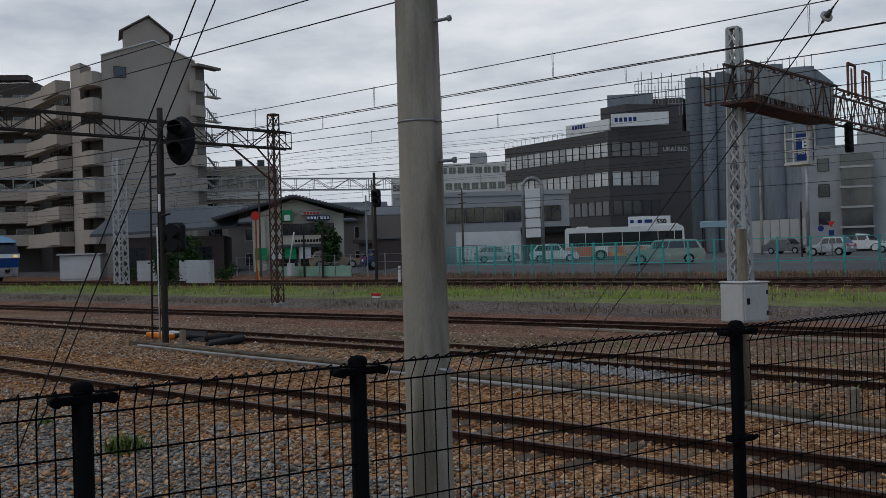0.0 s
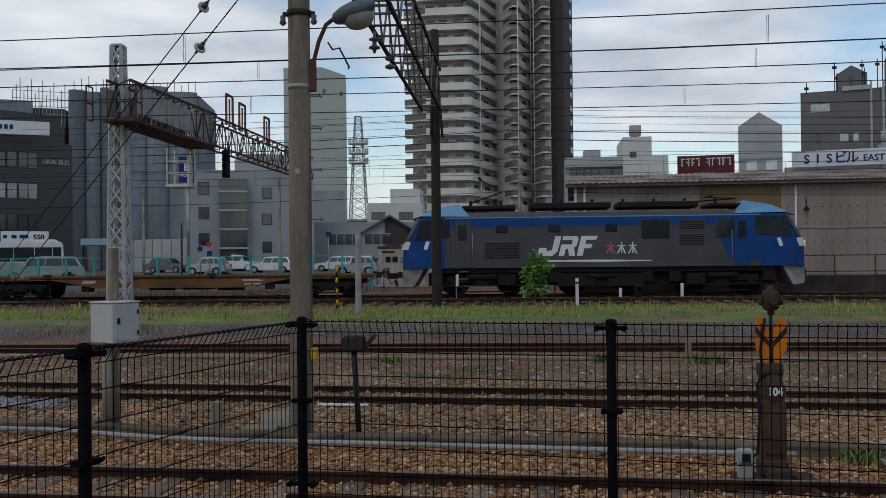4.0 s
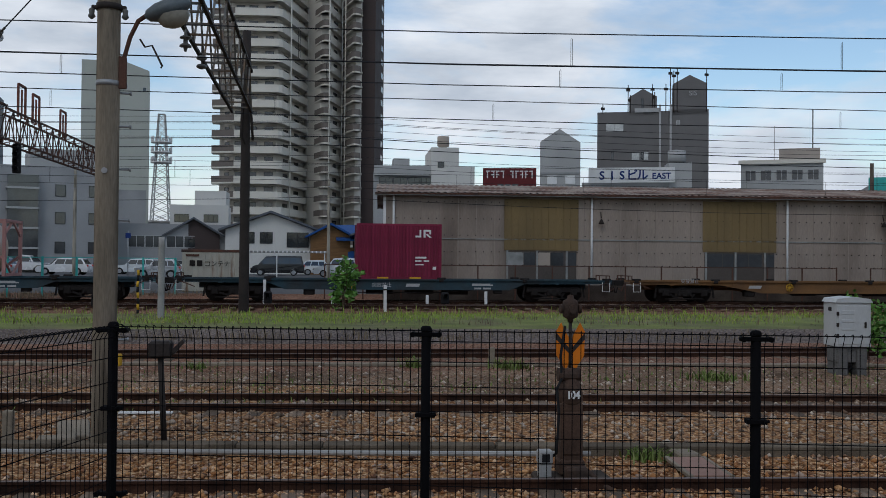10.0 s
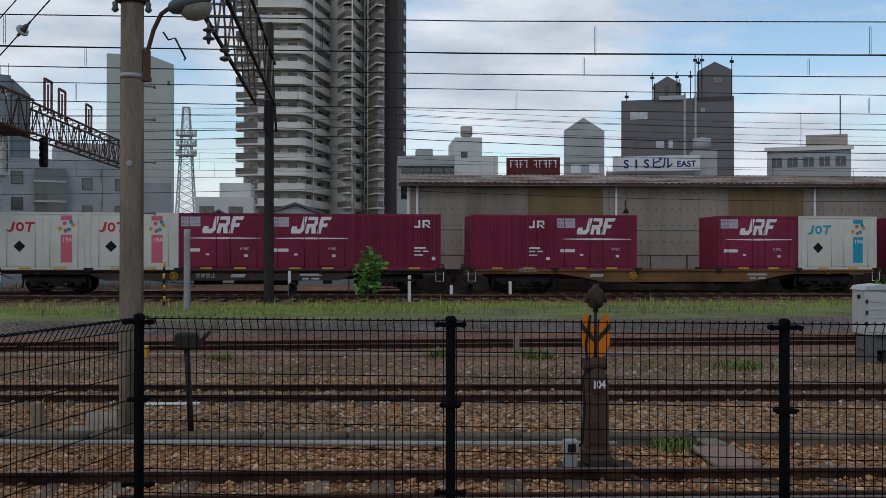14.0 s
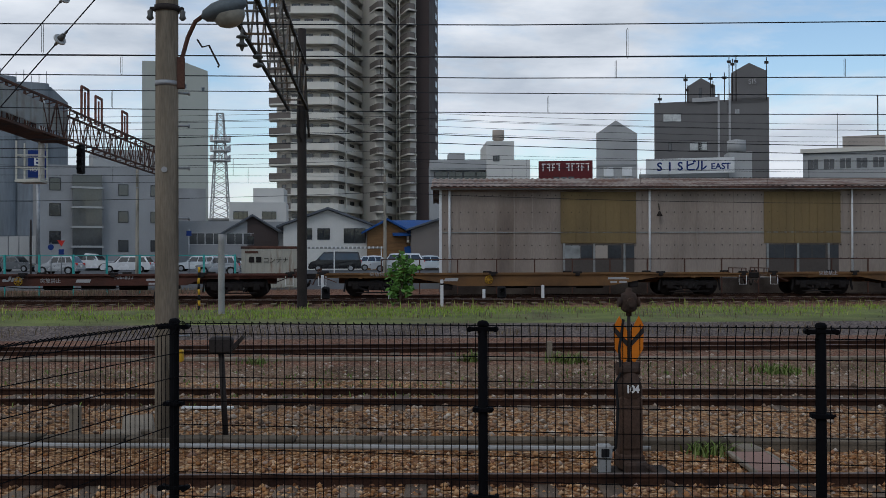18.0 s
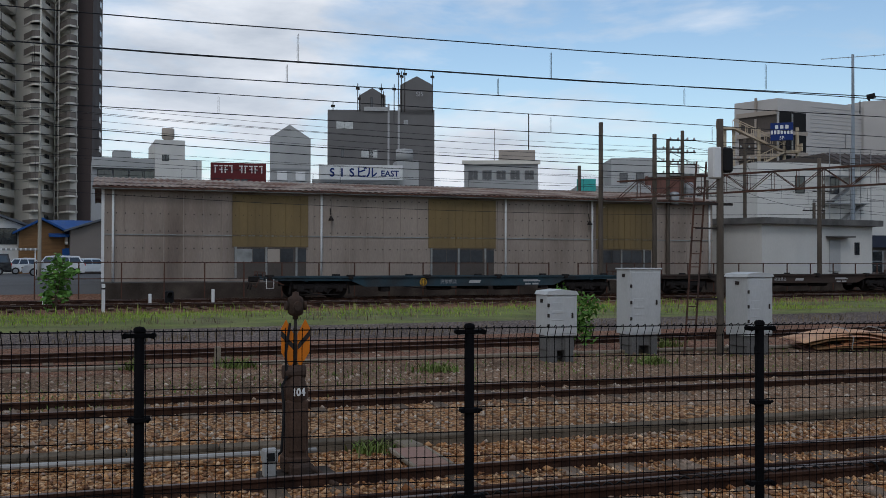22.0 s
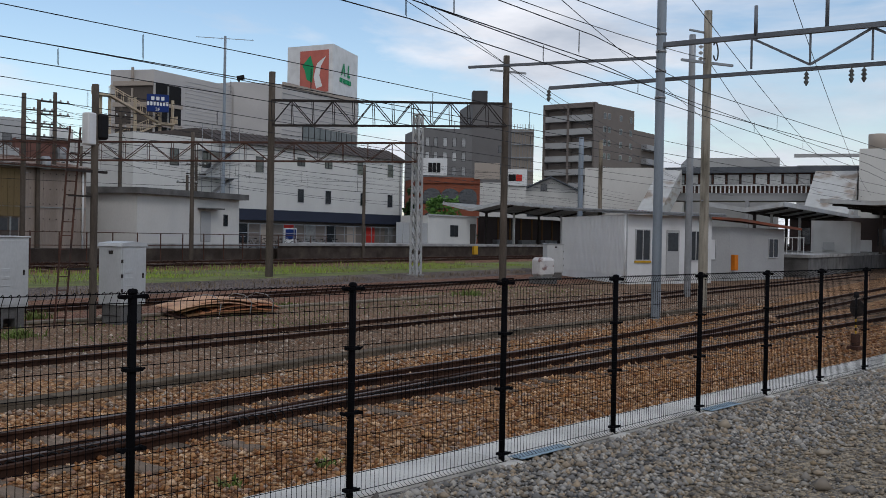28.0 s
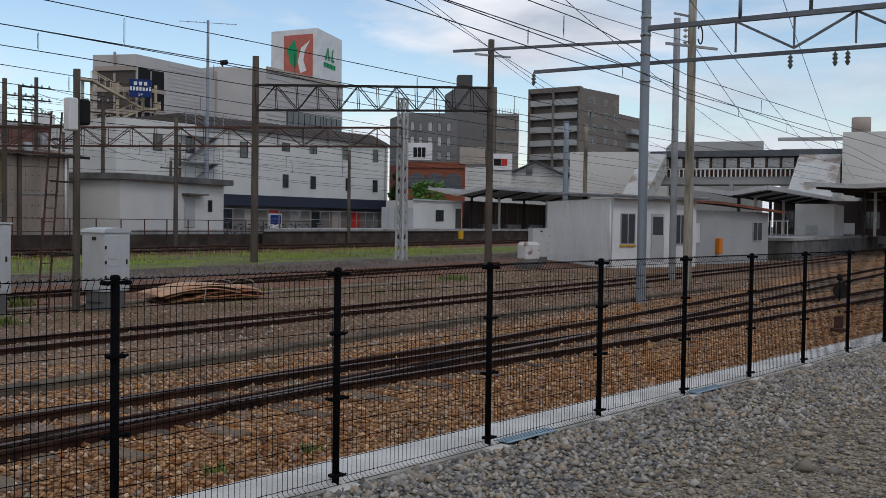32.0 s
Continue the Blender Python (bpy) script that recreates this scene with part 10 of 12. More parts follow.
h.windows((6.0, 119.8), (13.2, 119.3), [0.2, 0.45, 0.7, 0.9], [11.6], 1.7, 1.2, "glass", "frame_dark", 2)
h.slab((6.0, 119.8), (13.2, 119.3), 0.5, 13.0, 14.2, "pale_wall", "parapet")
h.block([(13.0, 118.6), (16.4, 118.3), (16.6, 128), (13.2, 128)], 0.3, 16.5, "white_wall", "wall")
h.block([(16.4, 118.3), (18.4, 118.4), (18.4, 128), (16.6, 128)], 0.3, 14.2, "white_wall", "wall")
h.block([(8.5, 121), (10.5, 121), (10.5, 124), (8.5, 124)], 14.0, 15.3, "pale_wall", "roof_room")
h.windows((13.0, 118.6), (16.4, 118.3), [0.35], [14.0], 0.8, 0.7, "glass", "frame_dark", 2)
h.put("roof_tank", G().lathe([(0.01, 18.2), (0.75, 18.1), (0.75, 16.9), (0.01, 16.5)], 12, (14.7, 120.5, 0)), "beige_pale")
h = House("office_block", "pale blue-grey office block with a row of square windows", "building", (81.8, 182.5), 0.5)
B0, B1 = (81.8, 182.5), (95.5, 175.8)
h.block([B0, B1, (101, 188), (88, 195)], 0.3, 22.4, "pale_wall", "wall")
h.slab(B0, B1, 0.5, 22.2, 23.0, "tower_pale", "parapet", -0.03, 1.03)
h.windows(B0, B1, [0.12, 0.31, 0.5, 0.69, 0.88], [19.0, 14.6], 2.0, 2.0, "glass", "frame_pale", 2)
h.block([(89, 181), (96, 178), (98, 184), (92, 187)], 22.4, 25.4, "beige_wall", "roof_room")
h.put("aerial", G().rod((95, 179, 25), (95, 179, 33), 0.12, n=5).rod((88.5, 182, 22), (88.5, 182, 30), 0.05, n=5), "steel_dark")
h = House("roof_turret", "low roof with a beige dome tank and pale turret", "building", (97.0, 150.0), 0.5)
h.block([(95.0, 151), (101.5, 147.5), (104, 152), (98, 156)], 0.3, 15.0, "pale_wall", "wall")
h.block([(97, 151), (99.8, 149.5), (101, 152), (98.3, 153.5)], 15.0, 17.2, "white_wall", "roof_room")
h.put("roof_tank", G().lathe([(0.8, 18.2), (0.9, 20.0), (0.5, 20.8), (0.01, 21.0)], 12, (99.3, 151, 0)), "beige_pale")
h = House("green_topped_building", "pale building with a turquoise glazed top floor", "building", (62, 95), 0.5)
h.block([(58.5, 98), (66.0, 94), (70, 102), (62, 106)], 0.3, 11.0, "pale_wall", "wall")
h.sign((58.5, 98), (66.0, 94), 0.12, 8.6, 2.2, 3.2, "fence_teal", "sign", 0.3, "turquoise sign")

# switch room
h = House("switch_room", "white flat-roofed switch room with a grey door", "building", (42.3, 48.1), 0.5)
K0, K1, K2 = (41.0, 52.5), (42.6, 48.6), (52.8, 49.4)
h.block([K0, K1, K2, (52.0, 54.5)], 0.2, 4.55, "white_wall", "wall")
h.block([(40.5, 52.8), (42.4, 48.1), (53.3, 48.9), (52.4, 55)], 4.55, 4.95, "concrete_dark", "roof", "stained concrete roof slab")
h.sign(K1, K2, 0.64, 1.5, 1.05, 2.1, "pale_wall", "door", 0.06, "pale grey steel door")
h.slab(K1, K2, 0.7, 3.75, 3.85, "concrete_dark", "door_canopy", 0.56, 0.76)
h.windows(K1, K2, [0.85], [2.6], 0.45, 0.85, "glass", "frame_dark", 1)
h.slab(K1, K2, 0.03, 0.3, 1.35, "concrete", "plinth")

# long white station-side building with navy awning
h = House("long_white_building", "long white building with small windows and navy awning", "building", (62.2, 71.9), 0.5)
N0, N1 = (60.0, 69.1), (96.4, 64.1)
h.block([N0, N1, (99, 77), (63, 82)], 0.3, 11.2, "white_wall", "wall")
nb = lambda p, d: (p[0] + 0.135 * d, p[1] + 0.99 * d)
n0, n1 = lerp2(N0, N1, 0.24), lerp2(N0, N1, 1.006)
h.put("roof", G().add([(*nb(n0, -0.5), 11.1), (*nb(n1, -0.5), 11.1), (*nb(n1, 2.6), 12.5), (*nb(n0, 2.6), 12.5), (*nb(n1, 12), 12.5), (*nb(n0, 12), 12.5), (*nb(n1, 12), 11.1), (*nb(n0, 12), 11.1)], [(0, 1, 2, 3), (3, 2, 4, 5), (5, 4, 6, 7), (0, 3, 5, 7), (1, 6, 4, 2), (0, 7, 6, 1)]), "roof_brown", "dark brown sloped roof")
for i in range(30):
    a = lerp2(n0, n1, (i + 0.5) / 30)
    h.put("roof_seam", G().bar((*nb(a, -0.45), 11.17), (*nb(a, 2.6), 12.55), 0.06, 0.05), "roof_brown")
h.slab(N0, N1, 0.9, 3.5, 4.6, "awning", "awning", 0.30, 1.0, "navy awning band")
# taupe sheet puts the awning's shade into the ground floor colour
h.slab(N0, N1, 0.06, 0.4, 3.5, "taupe", "ground_floor", 0.30, 1.0, "taupe ground floor, shade under the awning painted in")
h.windows(N0, N1, [0.555, 0.665], [9.4], 1.1, 0.9, "glass", "frame_dark", 2)
h.windows(N0, N1, [0.80, 0.94], [9.0], 1.0, 1.6, "glass", "frame_pale", 1)
h.windows(N0, N1, [0.555, 0.665, 0.815, 0.94], [5.5], 0.95, 1.5, "glass", "frame_pale", 1)
h.windows(N0, N1, [0.12, 0.22, 0.40], [8.4], 1.0, 1.6, "glass", "frame_dark", 1)
for i in range(8):
    h.sign(N0, N1, 0.34 + 0.085 * i, 1.2, 1.4, 2.0, ("glass", "beige_pale", "red", "glass_pale")[i % 4], "shopfront", 0.09)
h.slab(N0, N1, 0.15, 0.4, 11.0, "pale_wall", "downpipe", 0.985, 0.99)
# fire stairs on its wall
g = G()
for z in (5.0, 7.5, 10.0):
    g.bar((*lerp2(N0, N1, 0.18), z), (*lerp2(N0, N1, 0.30), z), 1.0, 0.08)
for i in range(2):
    g.bar((*lerp2(N0, N1, 0.19), 5.0 + 2.5 * i), (*lerp2(N0, N1, 0.29), 7.5 + 2.5 * i), 0.8, 0.1)
for i in range(5):
    q = lerp2(N0, N1, 0.18 + 0.03 * i)
    g.bar((q[0], q[1] - 0.5, 5.0), (q[0], q[1] - 0.5, 12.5), 0.05, 0.05)
h.put("fire_stairs", g.moved(Matrix.Translation((0, -0.6, 0))), "steel_grey")

h = House("brick_apartments", "red-brown tiled apartment block behind the shed", "building", (73, 100), 0.5)
h.block([(70.0, 100.4), (78.0, 96.0), (83, 106), (74, 110)], 0.3, 12.8, "red_brown", "wall")
h.windows((70.0, 100.4), (78.0, 96.0), [0.14, 0.34, 0.54, 0.78], [3.5, 6.2, 9.0], 1.1, 1.3, "glass_mid", "frame_pale", 2)
h.block([(67.0, 104.0), (71.5, 101.5), (75, 108), (70, 111)], 0.3, 15.2, "pale_wall", "wall")
h.windows((67.0, 104.0), (71.5, 101.5), [0.3, 0.7], [6.0, 9.0, 12.0], 1.0, 1.3, "glass_mid", "frame_dark", 1)
h.sign((72.6, 98.5), (75.6, 96.9), 0.5, 12.9, 2.6, 1.2, "white_paint", "roof_sign", 0.2)
h.slab((70.0, 100.4), (78.0, 96.0), 0.3, 12.6, 13.0, "pale_wall", "parapet")

# mall with the sign tower
h = House("mall_building", "grey ribbed mall block with open stair and blue signboard", "building", (83.8, 92.7), 0.5)
Q0, Q1, Q2 = (81.6, 98.2), (83.6, 92.7), (98.0, 93.4)
h.block([Q0, Q1, Q2, (99, 112), (93.6, 112)], 0.3, 22.2, "mall_grey", "wall", "ribbed grey cladding")
for i in range(20):
    h.slab(Q1, Q2, 0.04, 12.0 + i * 0.5, 12.06 + i * 0.5, "mark_grey", "cladding_line", 0.38, 1.0)
# stair bay is solid; a dark sheet paints the shade inside it
h.slab(Q0, Q1, 0.12, 9.5, 20.4, "recess", "stair_opening", 0.12, 0.98, "dark sheet painted as the open stair bay's shade")
for z in (9.5, 12.2, 14.9, 17.6, 20.2):
    h.slab(Q0, Q1, 0.35, z, z + 0.55, "beige_pale", "landing", 0.08, 1.0)
    h.slab(Q0, Q1, 0.3, z + 0.55, z + 2.3, "beige_pale", "stair_post", 0.5, 0.54)
# black sheet paints the same inner shade on the second face
h.slab(Q1, Q2, 0.1, 10.0, 20.6, "black_matte", "stair_opening", 0.02, 0.32, "dark sheet painted as the open stair bay's shade")
for z in (12.6, 15.2, 17.8):
    h.slab(Q1, Q2, 0.25, z, z + 0.5, "beige_pale", "landing", 0.0, 0.33)
    h.slab(Q1, Q2, 0.2, z + 0.5, z + 2.6, "steel_pale", "stair_post", 0.15, 0.165)
SA, SB = (76.0, 91.6), (80.9, 88.6)
for i in range(5):
    z = 3.4 + 2.9 * i
    g = G()
    a, b = (SA, SB) if i % 2 else (SB, SA)
    g.bar((*a, z), (*b, z + 2.9), 1.1, 0.22)
    h.put("flight", g, "stair_cream", "cream stair flight")
    for off in (-0.55, 0.55):
        r = G()
        for k in range(9):
            q = lerp2(a, b, k / 8)
            zz = z + 2.9 * k / 8
            r.bar((q[0] + off * 0.5, q[1] + off * 0.85, zz), (q[0] + off * 0.5, q[1] + off * 0.85, zz + 1.1), 0.06, 0.06)
        r.bar((a[0] + off * 0.5, a[1] + off * 0.85, z + 1.1), (b[0] + off * 0.5, b[1] + off * 0.85, z + 4.0), 0.09, 0.09)
        tagged(h.put("stair_railing", r, "stair_cream"), kind="stuff")
    d = (1.6 if b is SB else -1.6)
    h.put("landing", G().bar((*b, z + 2.9), (b[0] + d * 0.86, b[1] - d * 0.5, z + 2.9), 1.5, 0.24), "stair_cream")
    h.put("landing_rail", G().bar((b[0] + d * 0.9, b[1] - d * 0.5 - 0.6, z + 3.4), (b[0] + d * 0.9, b[1] - d * 0.5 + 0.6, z + 3.4), 0.08, 0.9), "stair_cream")
for q in (SA, lerp2(SA, SB, 0.5), SB, (75.2, 92.2), (82.2, 87.9)):
    h.put("stair_column", G().bar((*q, 0.5), (*q, 17.9), 0.26, 0.26), "stair_cream")
SG0, SG1 = (78.4, 89.0), (82.2, 85.6)
h.sign(SG0, SG1, 0.36, 16.2, 2.5, 2.05, "blue_sign", "signboard", 0.4, "navy signboard with white writing")
h.text(SG0, SG1, 0.36, 16.3, 0.55, "5F", "white_mark", 0.45)
for k in range(7):
    h.sign(SG0, SG1, 0.15 + 0.07 * k, 16.92, 0.24, 0.45, "white_mark", "sign_mark", 0.44)
for i in range(3):
    h.sign(SG0, SG1, 0.25 + 0.11 * i, 17.55, 0.36, 0.42, "white_mark", "sign_mark", 0.44)
T0, T1, T2 = (98.0, 93.0), (102.3, 88.2), (121.0, 89.0)
h.block([T0, T1, T2, (122, 105), (98, 105)], 0.3, 22.8, "mall_grey", "wall", "grey ribbed cladding")
for i in range(14):
    h.slab(T1, T2, 0.05, 12.2 + i * 0.72, 12.28 + i * 0.72, "grey_wall", "cladding_line", 0.0, 1.0)
h.slab(T1, T2, 0.1, 15.2, 17.6, "glass_mid", "window_band", 0.25, 0.98, "glazed band")
for i in range(10):
    h.slab(T1, T2, 0.14, 15.2, 17.6, "frame_dark", "mullion", 0.25 + 0.073 * i, 0.255 + 0.073 * i)
h.slab(T1, T2, 0.3, 22.6, 23.1, "beige_pale", "coping", 0.0, 1.0)
h.put("roof_lamp", G().rod((98.9, 93.0, 22.7), (98.9, 93.0, 23.4), 0.12).rod((98.7, 93.2, 23.4), (99.4, 92.5, 23.6), 0.34), "black_matte")
h = House("sign_tower", "white square sign tower with red, green and white emblem", "sign", (126, 100), 20.0)
E0, E1, E2 = (125.6, 107.2), (126.4, 98.2), (137.0, 101.0)
h.block([E0, E1, E2, (134, 110)], 20.0, 33.6, "white_paint", "tower")
h.sign(E0, E1, 0.60, 25.8, 5.6, 6.9, "faded_red", "emblem_panel", 0.15, "red emblem panel")


def blob(face, u, z, pts, m, out):
    p, q, n, a = h.edge(*face)
    c = p.lerp(q, u)
    g = G().prism(pts, "y", -out, -out + 0.03).moved(Matrix.Translation((c.x, c.y, z)) @ pose(0, 0, 0, 0, 0, a))
    return h.put("emblem", g, m)


blob((E0, E1), 0.60, 29.1, [(-2.3, 1.2), (-0.7, 2.8), (-0.1, 1.0), (-0.3, -1.7), (-1.4, -1.2), (-1.8, 0.4)], "green", 0.2)
blob((E0, E1), 0.60, 29.1, [(2.4, 2.6), (0.6, 1.4), (0.0, -0.8), (0.5, -2.7), (1.7, -2.4), (1.1, -0.6), (1.4, 1.0)], "white_mark", 0.2)
blob((E1, E2), 0.40, 29.0, [(-1.2, 0), (-0.1, 2.1), (0.25, 2.1), (0.75, 0), (0.3, 0), (0.0, 1.3), (-0.7, 0)], "green", 0.15)
blob((E1, E2), 0.55, 29.0, [(0.0, 0), (1.1, 0), (1.3, 0.42), (0.5, 0.42), (0.75, 2.1), (0.35, 2.1)], "green", 0.15)
for k, w_ in enumerate((0.42, 0.3, 0.12, 0.42, 0.3, 0.42, 0.42, 0.42)):
    h.sign(E1, E2, 0.28 + 0.058 * k, 27.8, w_, 0.75, "green", "sign_mark", 0.16)
h.block([(128, 101), (135, 103), (133, 108), (127, 106)], 0.3, 20.0, "pale_wall", "shaft")

# more of the skyline at the right
h = House("grey_hotel", "dark grey hotel with a grid of windows and scaffolded corner", "building", (152, 96), 0.5)
H0, H1, H2 = (151.5, 97.0), (157.0, 89.0), (162.5, 79.0)
h.block([H0, H1, (168, 96), (160, 106)], 0.3, 22.4, "hotel_grey", "wall")
h.windows(H0, H1, [0.14, 0.30, 0.48, 0.66, 0.84], [8.2, 10.9, 13.6, 16.3, 19.0], 0.75, 1.7, "glass_pale", "frame_dark", 1)
h.block([H1, (160.4, 82.5), (170, 90), (166, 97)], 0.3, 27.4, "sis_wall", "wall")
h.block([(160.4, 82.5), H2, (172, 86), (170, 90)], 0.3, 22.5, "beige_pale", "wall", "sheeted corner")
for i in range(9):
    h.slab((160.4, 82.5), H2, 0.35, 0.5, 23.4, "steel_grey", "scaffold_pole", i / 8 - 0.008, i / 8 + 0.008)
    h.slab((160.4, 82.5), H2, 0.38, 2.4 + 2.45 * i, 2.6 + 2.45 * i, "steel_grey", "scaffold_rail")
h.windows(H1, (160.4, 82.5), [0.75], [10, 14, 18], 1.2, 1.4, "glass_mid", "frame_dark", 1)
h.block([(157.0, 89.0), (158.3, 86.6), (161, 89), (160, 91)], 27.4, 29.6, "dark_wall", "roof_room")
h = House("apartment_house", "grey-brown ten-storey apartment house with balcony grid", "building", (168, 78), 0.5)
I0, I1, I2 = (167.3, 78.6), (166.8, 68.0), (179.0, 65.5)
h.block([I0, I1, I2, (182, 76)], 0.3, 27.2, "taupe", "wall")
for u0, u1 in ((0.06, 0.44), (0.52, 0.93)):
    h.slab(I0, I1, 0.06, 1.5, 26.4, "taupe", "balcony_recess", u0, u1, "shaded balcony recess")
for k in range(10):
    z = 1.6 + 2.5 * k
    for u0, u1 in ((0.03, 0.46), (0.50, 0.95)):
        h.slab(I0, I1, 1.3, z, z + 1.1, "pale_wall", "balcony", u0, u1, "pale balcony parapet")
        h.windows(I0, I1, [(u0 * 2 + u1) / 3, (u0 + u1 * 2) / 3], [z + 0.5], 1.6, 1.8, "glass_mid", "frame_pale", 2)
    h.windows(I1, I2, [0.18, 0.30, 0.62, 0.9], [z + 0.6], 0.9, 1.1, "glass", "frame_pale", 1)
for u in (0.0, 0.47, 0.97):
    h.slab(I0, I1, 1.5, 0.4, 27.2, "taupe", "pier", u, u + 0.035)
h.slab(I0, I1, 1.5, 26.5, 27.4, "taupe", "roof_edge", 0.0, 1.0)
h.block([I2, (190, 64.5), (192, 72), (182, 76)], 0.3, 23.6, "taupe", "wall")
for k in range(7):
    h.slab(I2, (190, 64.5), 1.2, 3.4 + 2.75 * k, 4.5 + 2.75 * k, "grey_wall", "balcony", 0.3, 0.95)
h = House("brick_restaurant", "red brick building with arched windows and signboards", "building", (110, 69), 0.5)
J0, J1, J2 = (109.6, 70.0), (113.7, 63.1), (116.6, 57.6)
h.block([J0, J1, (124, 70), (118, 78)], 0.3, 10.2, "brick", "wall")
h.slab(J0, J1, 0.2, 9.4, 9.8, "brick", "cornice")
for u in (0.2, 0.5, 0.8):
    p, q, n, a = h.edge(J0, J1)
    c = p.lerp(q, u)
    arch = [(-1.2, 0), (1.2, 0)] + [(1.2 * math.cos(t), 1.2 + 0.9 * math.sin(t)) for t in np.linspace(0, math.pi, 9)]
    h.put("arched_window", G().prism(arch, "y", -0.08, 0).moved(Matrix.Translation((c.x, c.y, 6.6)) @ pose(0, 0, 0, 0, 0, a)), "glass", "dark arched window")
    if u < 0.3:
        h.put("arched_window", G().prism(arch, "y", -0.08, 0).moved(Matrix.Translation((c.x, c.y, 3.4)) @ pose(0, 0, 0, 0, 0, a)), "glass", "dark arched window")
h.block([J1, J2, (124, 62), (122, 70)], 0.3, 9.6, "white_wall", "wall")
h.sign(J0, J1, 0.22, 10.4, 3.6, 2.3, "white_paint", "sign", 0.3, "white sign with dark brush strokes")
for i in range(3):
    h.sign(J0, J1, 0.16 + 0.07 * i, 10.8, 0.5, 1.3, "black_matte", "sign_mark", 0.34)
h.sign(J1, J2, 0.15, 10.0, 3.4, 2.2, "beige_pale", "sign", 0.3)
h.sign(J1, J2, 0.75, 9.2, 3.2, 2.2, "white_paint", "sign", 0.3, "white sign with dark characters and red disc")
for u in (0.65, 0.73):
    h.sign(J1, J2, u, 9.8, 0.5, 0.9, "black_matte", "sign_mark", 0.34)
h.sign(J1, J2, 0.84, 9.8, 0.8, 0.9, "red", "sign_mark", 0.34)
gh = gable_house("white gabled house with grey tile roof behind the station", (134.0, 69.0), (139.0, 57.6), 16, 0.5, 8.7, 11.6, "white_wall", "slate", (([0.42], 9.6, 1.0, 1.0),), 0.8)
gh.windows((134.0, 69.0), (139.0, 57.6), [0.3, 0.5], [5.6], 2.2, 1.4, "glass", "frame_dark", 2)
g_wing = House("house", "tiled wing of the gabled house behind the station", "house", (139, 57), 0.5)
g_wing.block([(139.0, 57.6), (143.0, 48.5), (153, 53), (149, 62)], 0.3, 8.6, "white_wall", "wall")
q = [(137.6, 57.2, 8.6), (142.2, 47.0, 8.6), (147.0, 49.4, 11.6), (142.2, 60.0, 11.6)]
g_wing.put("roof", G().add(q + [(x, y, z + 0.25) for x, y, z in q], [(3, 2, 1, 0), (4, 5, 6, 7), (0, 1, 5, 4), (1, 2, 6, 5), (2, 3, 7, 6), (3, 0, 4, 7)]), "slate", "grey tiled roof")
g_wing.windows((139.0, 57.6), (143.0, 48.5), [0.3, 0.7], [6.0], 1.6, 1.2, "glass", "frame_dark", 2)

# unseen wall added behind the camera; cuts low sky light and window reflections
solid("wall_south", G().box(-160, 160, -22.4, -22.0, -0.2, 8.5), M["grey_wall"], "unseen grey wall added to block low southern sky light", "wall", kind="structure")

# platform with canopies
pf = thing("platform", "station platform with dark stained edge wall", "platform", kind="structure")
part("deck", G().prism([(54.5, 47.0), (150, 47.0), (150, 54), (66, 54)], "z", 1.25, 1.45), M["concrete"], pf)
part("edge_wall", G().prism([(54.5, 47.15), (150, 47.15), (150, 53.8), (66, 53.8)], "z", 0.1, 1.25), M["sooty"], pf)
part("yellow_box", G().bbox(83.6, 84.4, 46.9, 47.14, 0.45, 1.3, 0.03), M["yellow"], pf, "yellow steps at the platform edge")
pb = House("platform_building", "low white platform building with grey end", "building", (80, 52), 1.4)
pb.block([(83.0, 52.0), (92.4, 51.6), (93.4, 55), (84, 56)], 1.45, 4.3, "white_wall", "wall")
pb.windows((83.0, 52.0), (92.4, 51.6), [0.52], [2.2], 1.5, 1.2, "glass", "frame_dark", 2)
# dark sheet on the wall paints the shade of a doorway
pb.slab((83.0, 52.0), (92.4, 51.6), 0.08, 1.45, 3.6, "recess", "doorway", 0.86, 0.97, "dark sheet painted as the platform doorway's shade")
pb.slab((83.0, 52.0), (92.4, 51.6), 0.2, 4.3, 4.45, "pale_wall", "roof_edge", -0.02, 1.02)
for i in range(5):
    pb.slab((77.2, 52.0), (82.9, 52.0), 0.06, 1.45, 3.5, "pale_wall", "fence_panel", i / 5 + 0.01, (i + 1) / 5 - 0.01, "pale blue-grey panel")
ws = House("waiting_shelter", "dark timber waiting shelter on the platform", "shelter", (98, 53), 1.4)
ws.block([(97.0, 53.2), (124.0, 53.2), (124, 54.0), (97, 54.0)], 1.45, 4.6, "brown_tower", "back_wall")
for i in range(9):
    ws.slab((97.0, 53.2), (124.0, 53.2), 0.12, 1.45, 4.5, "wood_wall", "timber_post", i / 9 + 0.01, i / 9 + 0.02)
for i in range(4):
    ws.slab((97.0, 53.2), (124.0, 53.2), 0.6, 1.45, 1.95, "steel_grey", "bench", 0.08 + 0.24 * i, 0.22 + 0.24 * i)
fn = thing("mesh_fence", "grey chain fence with bicycles behind the main line", "fence", kind="structure")
fg = G()
for i in range(30):
    x = 54 + i * 1.5
    fg.bar((x, 56.5, 0.6), (x, 56.5, 3.0), 0.06, 0.06)
for z in (3.0, 2.2, 1.2):
    fg.bar((54, 56.5, z), (98, 56.5, z), 0.05, 0.05)
part("rails_and_posts", fg, M["steel_grey"], fn)
rgb = random.Random(3)
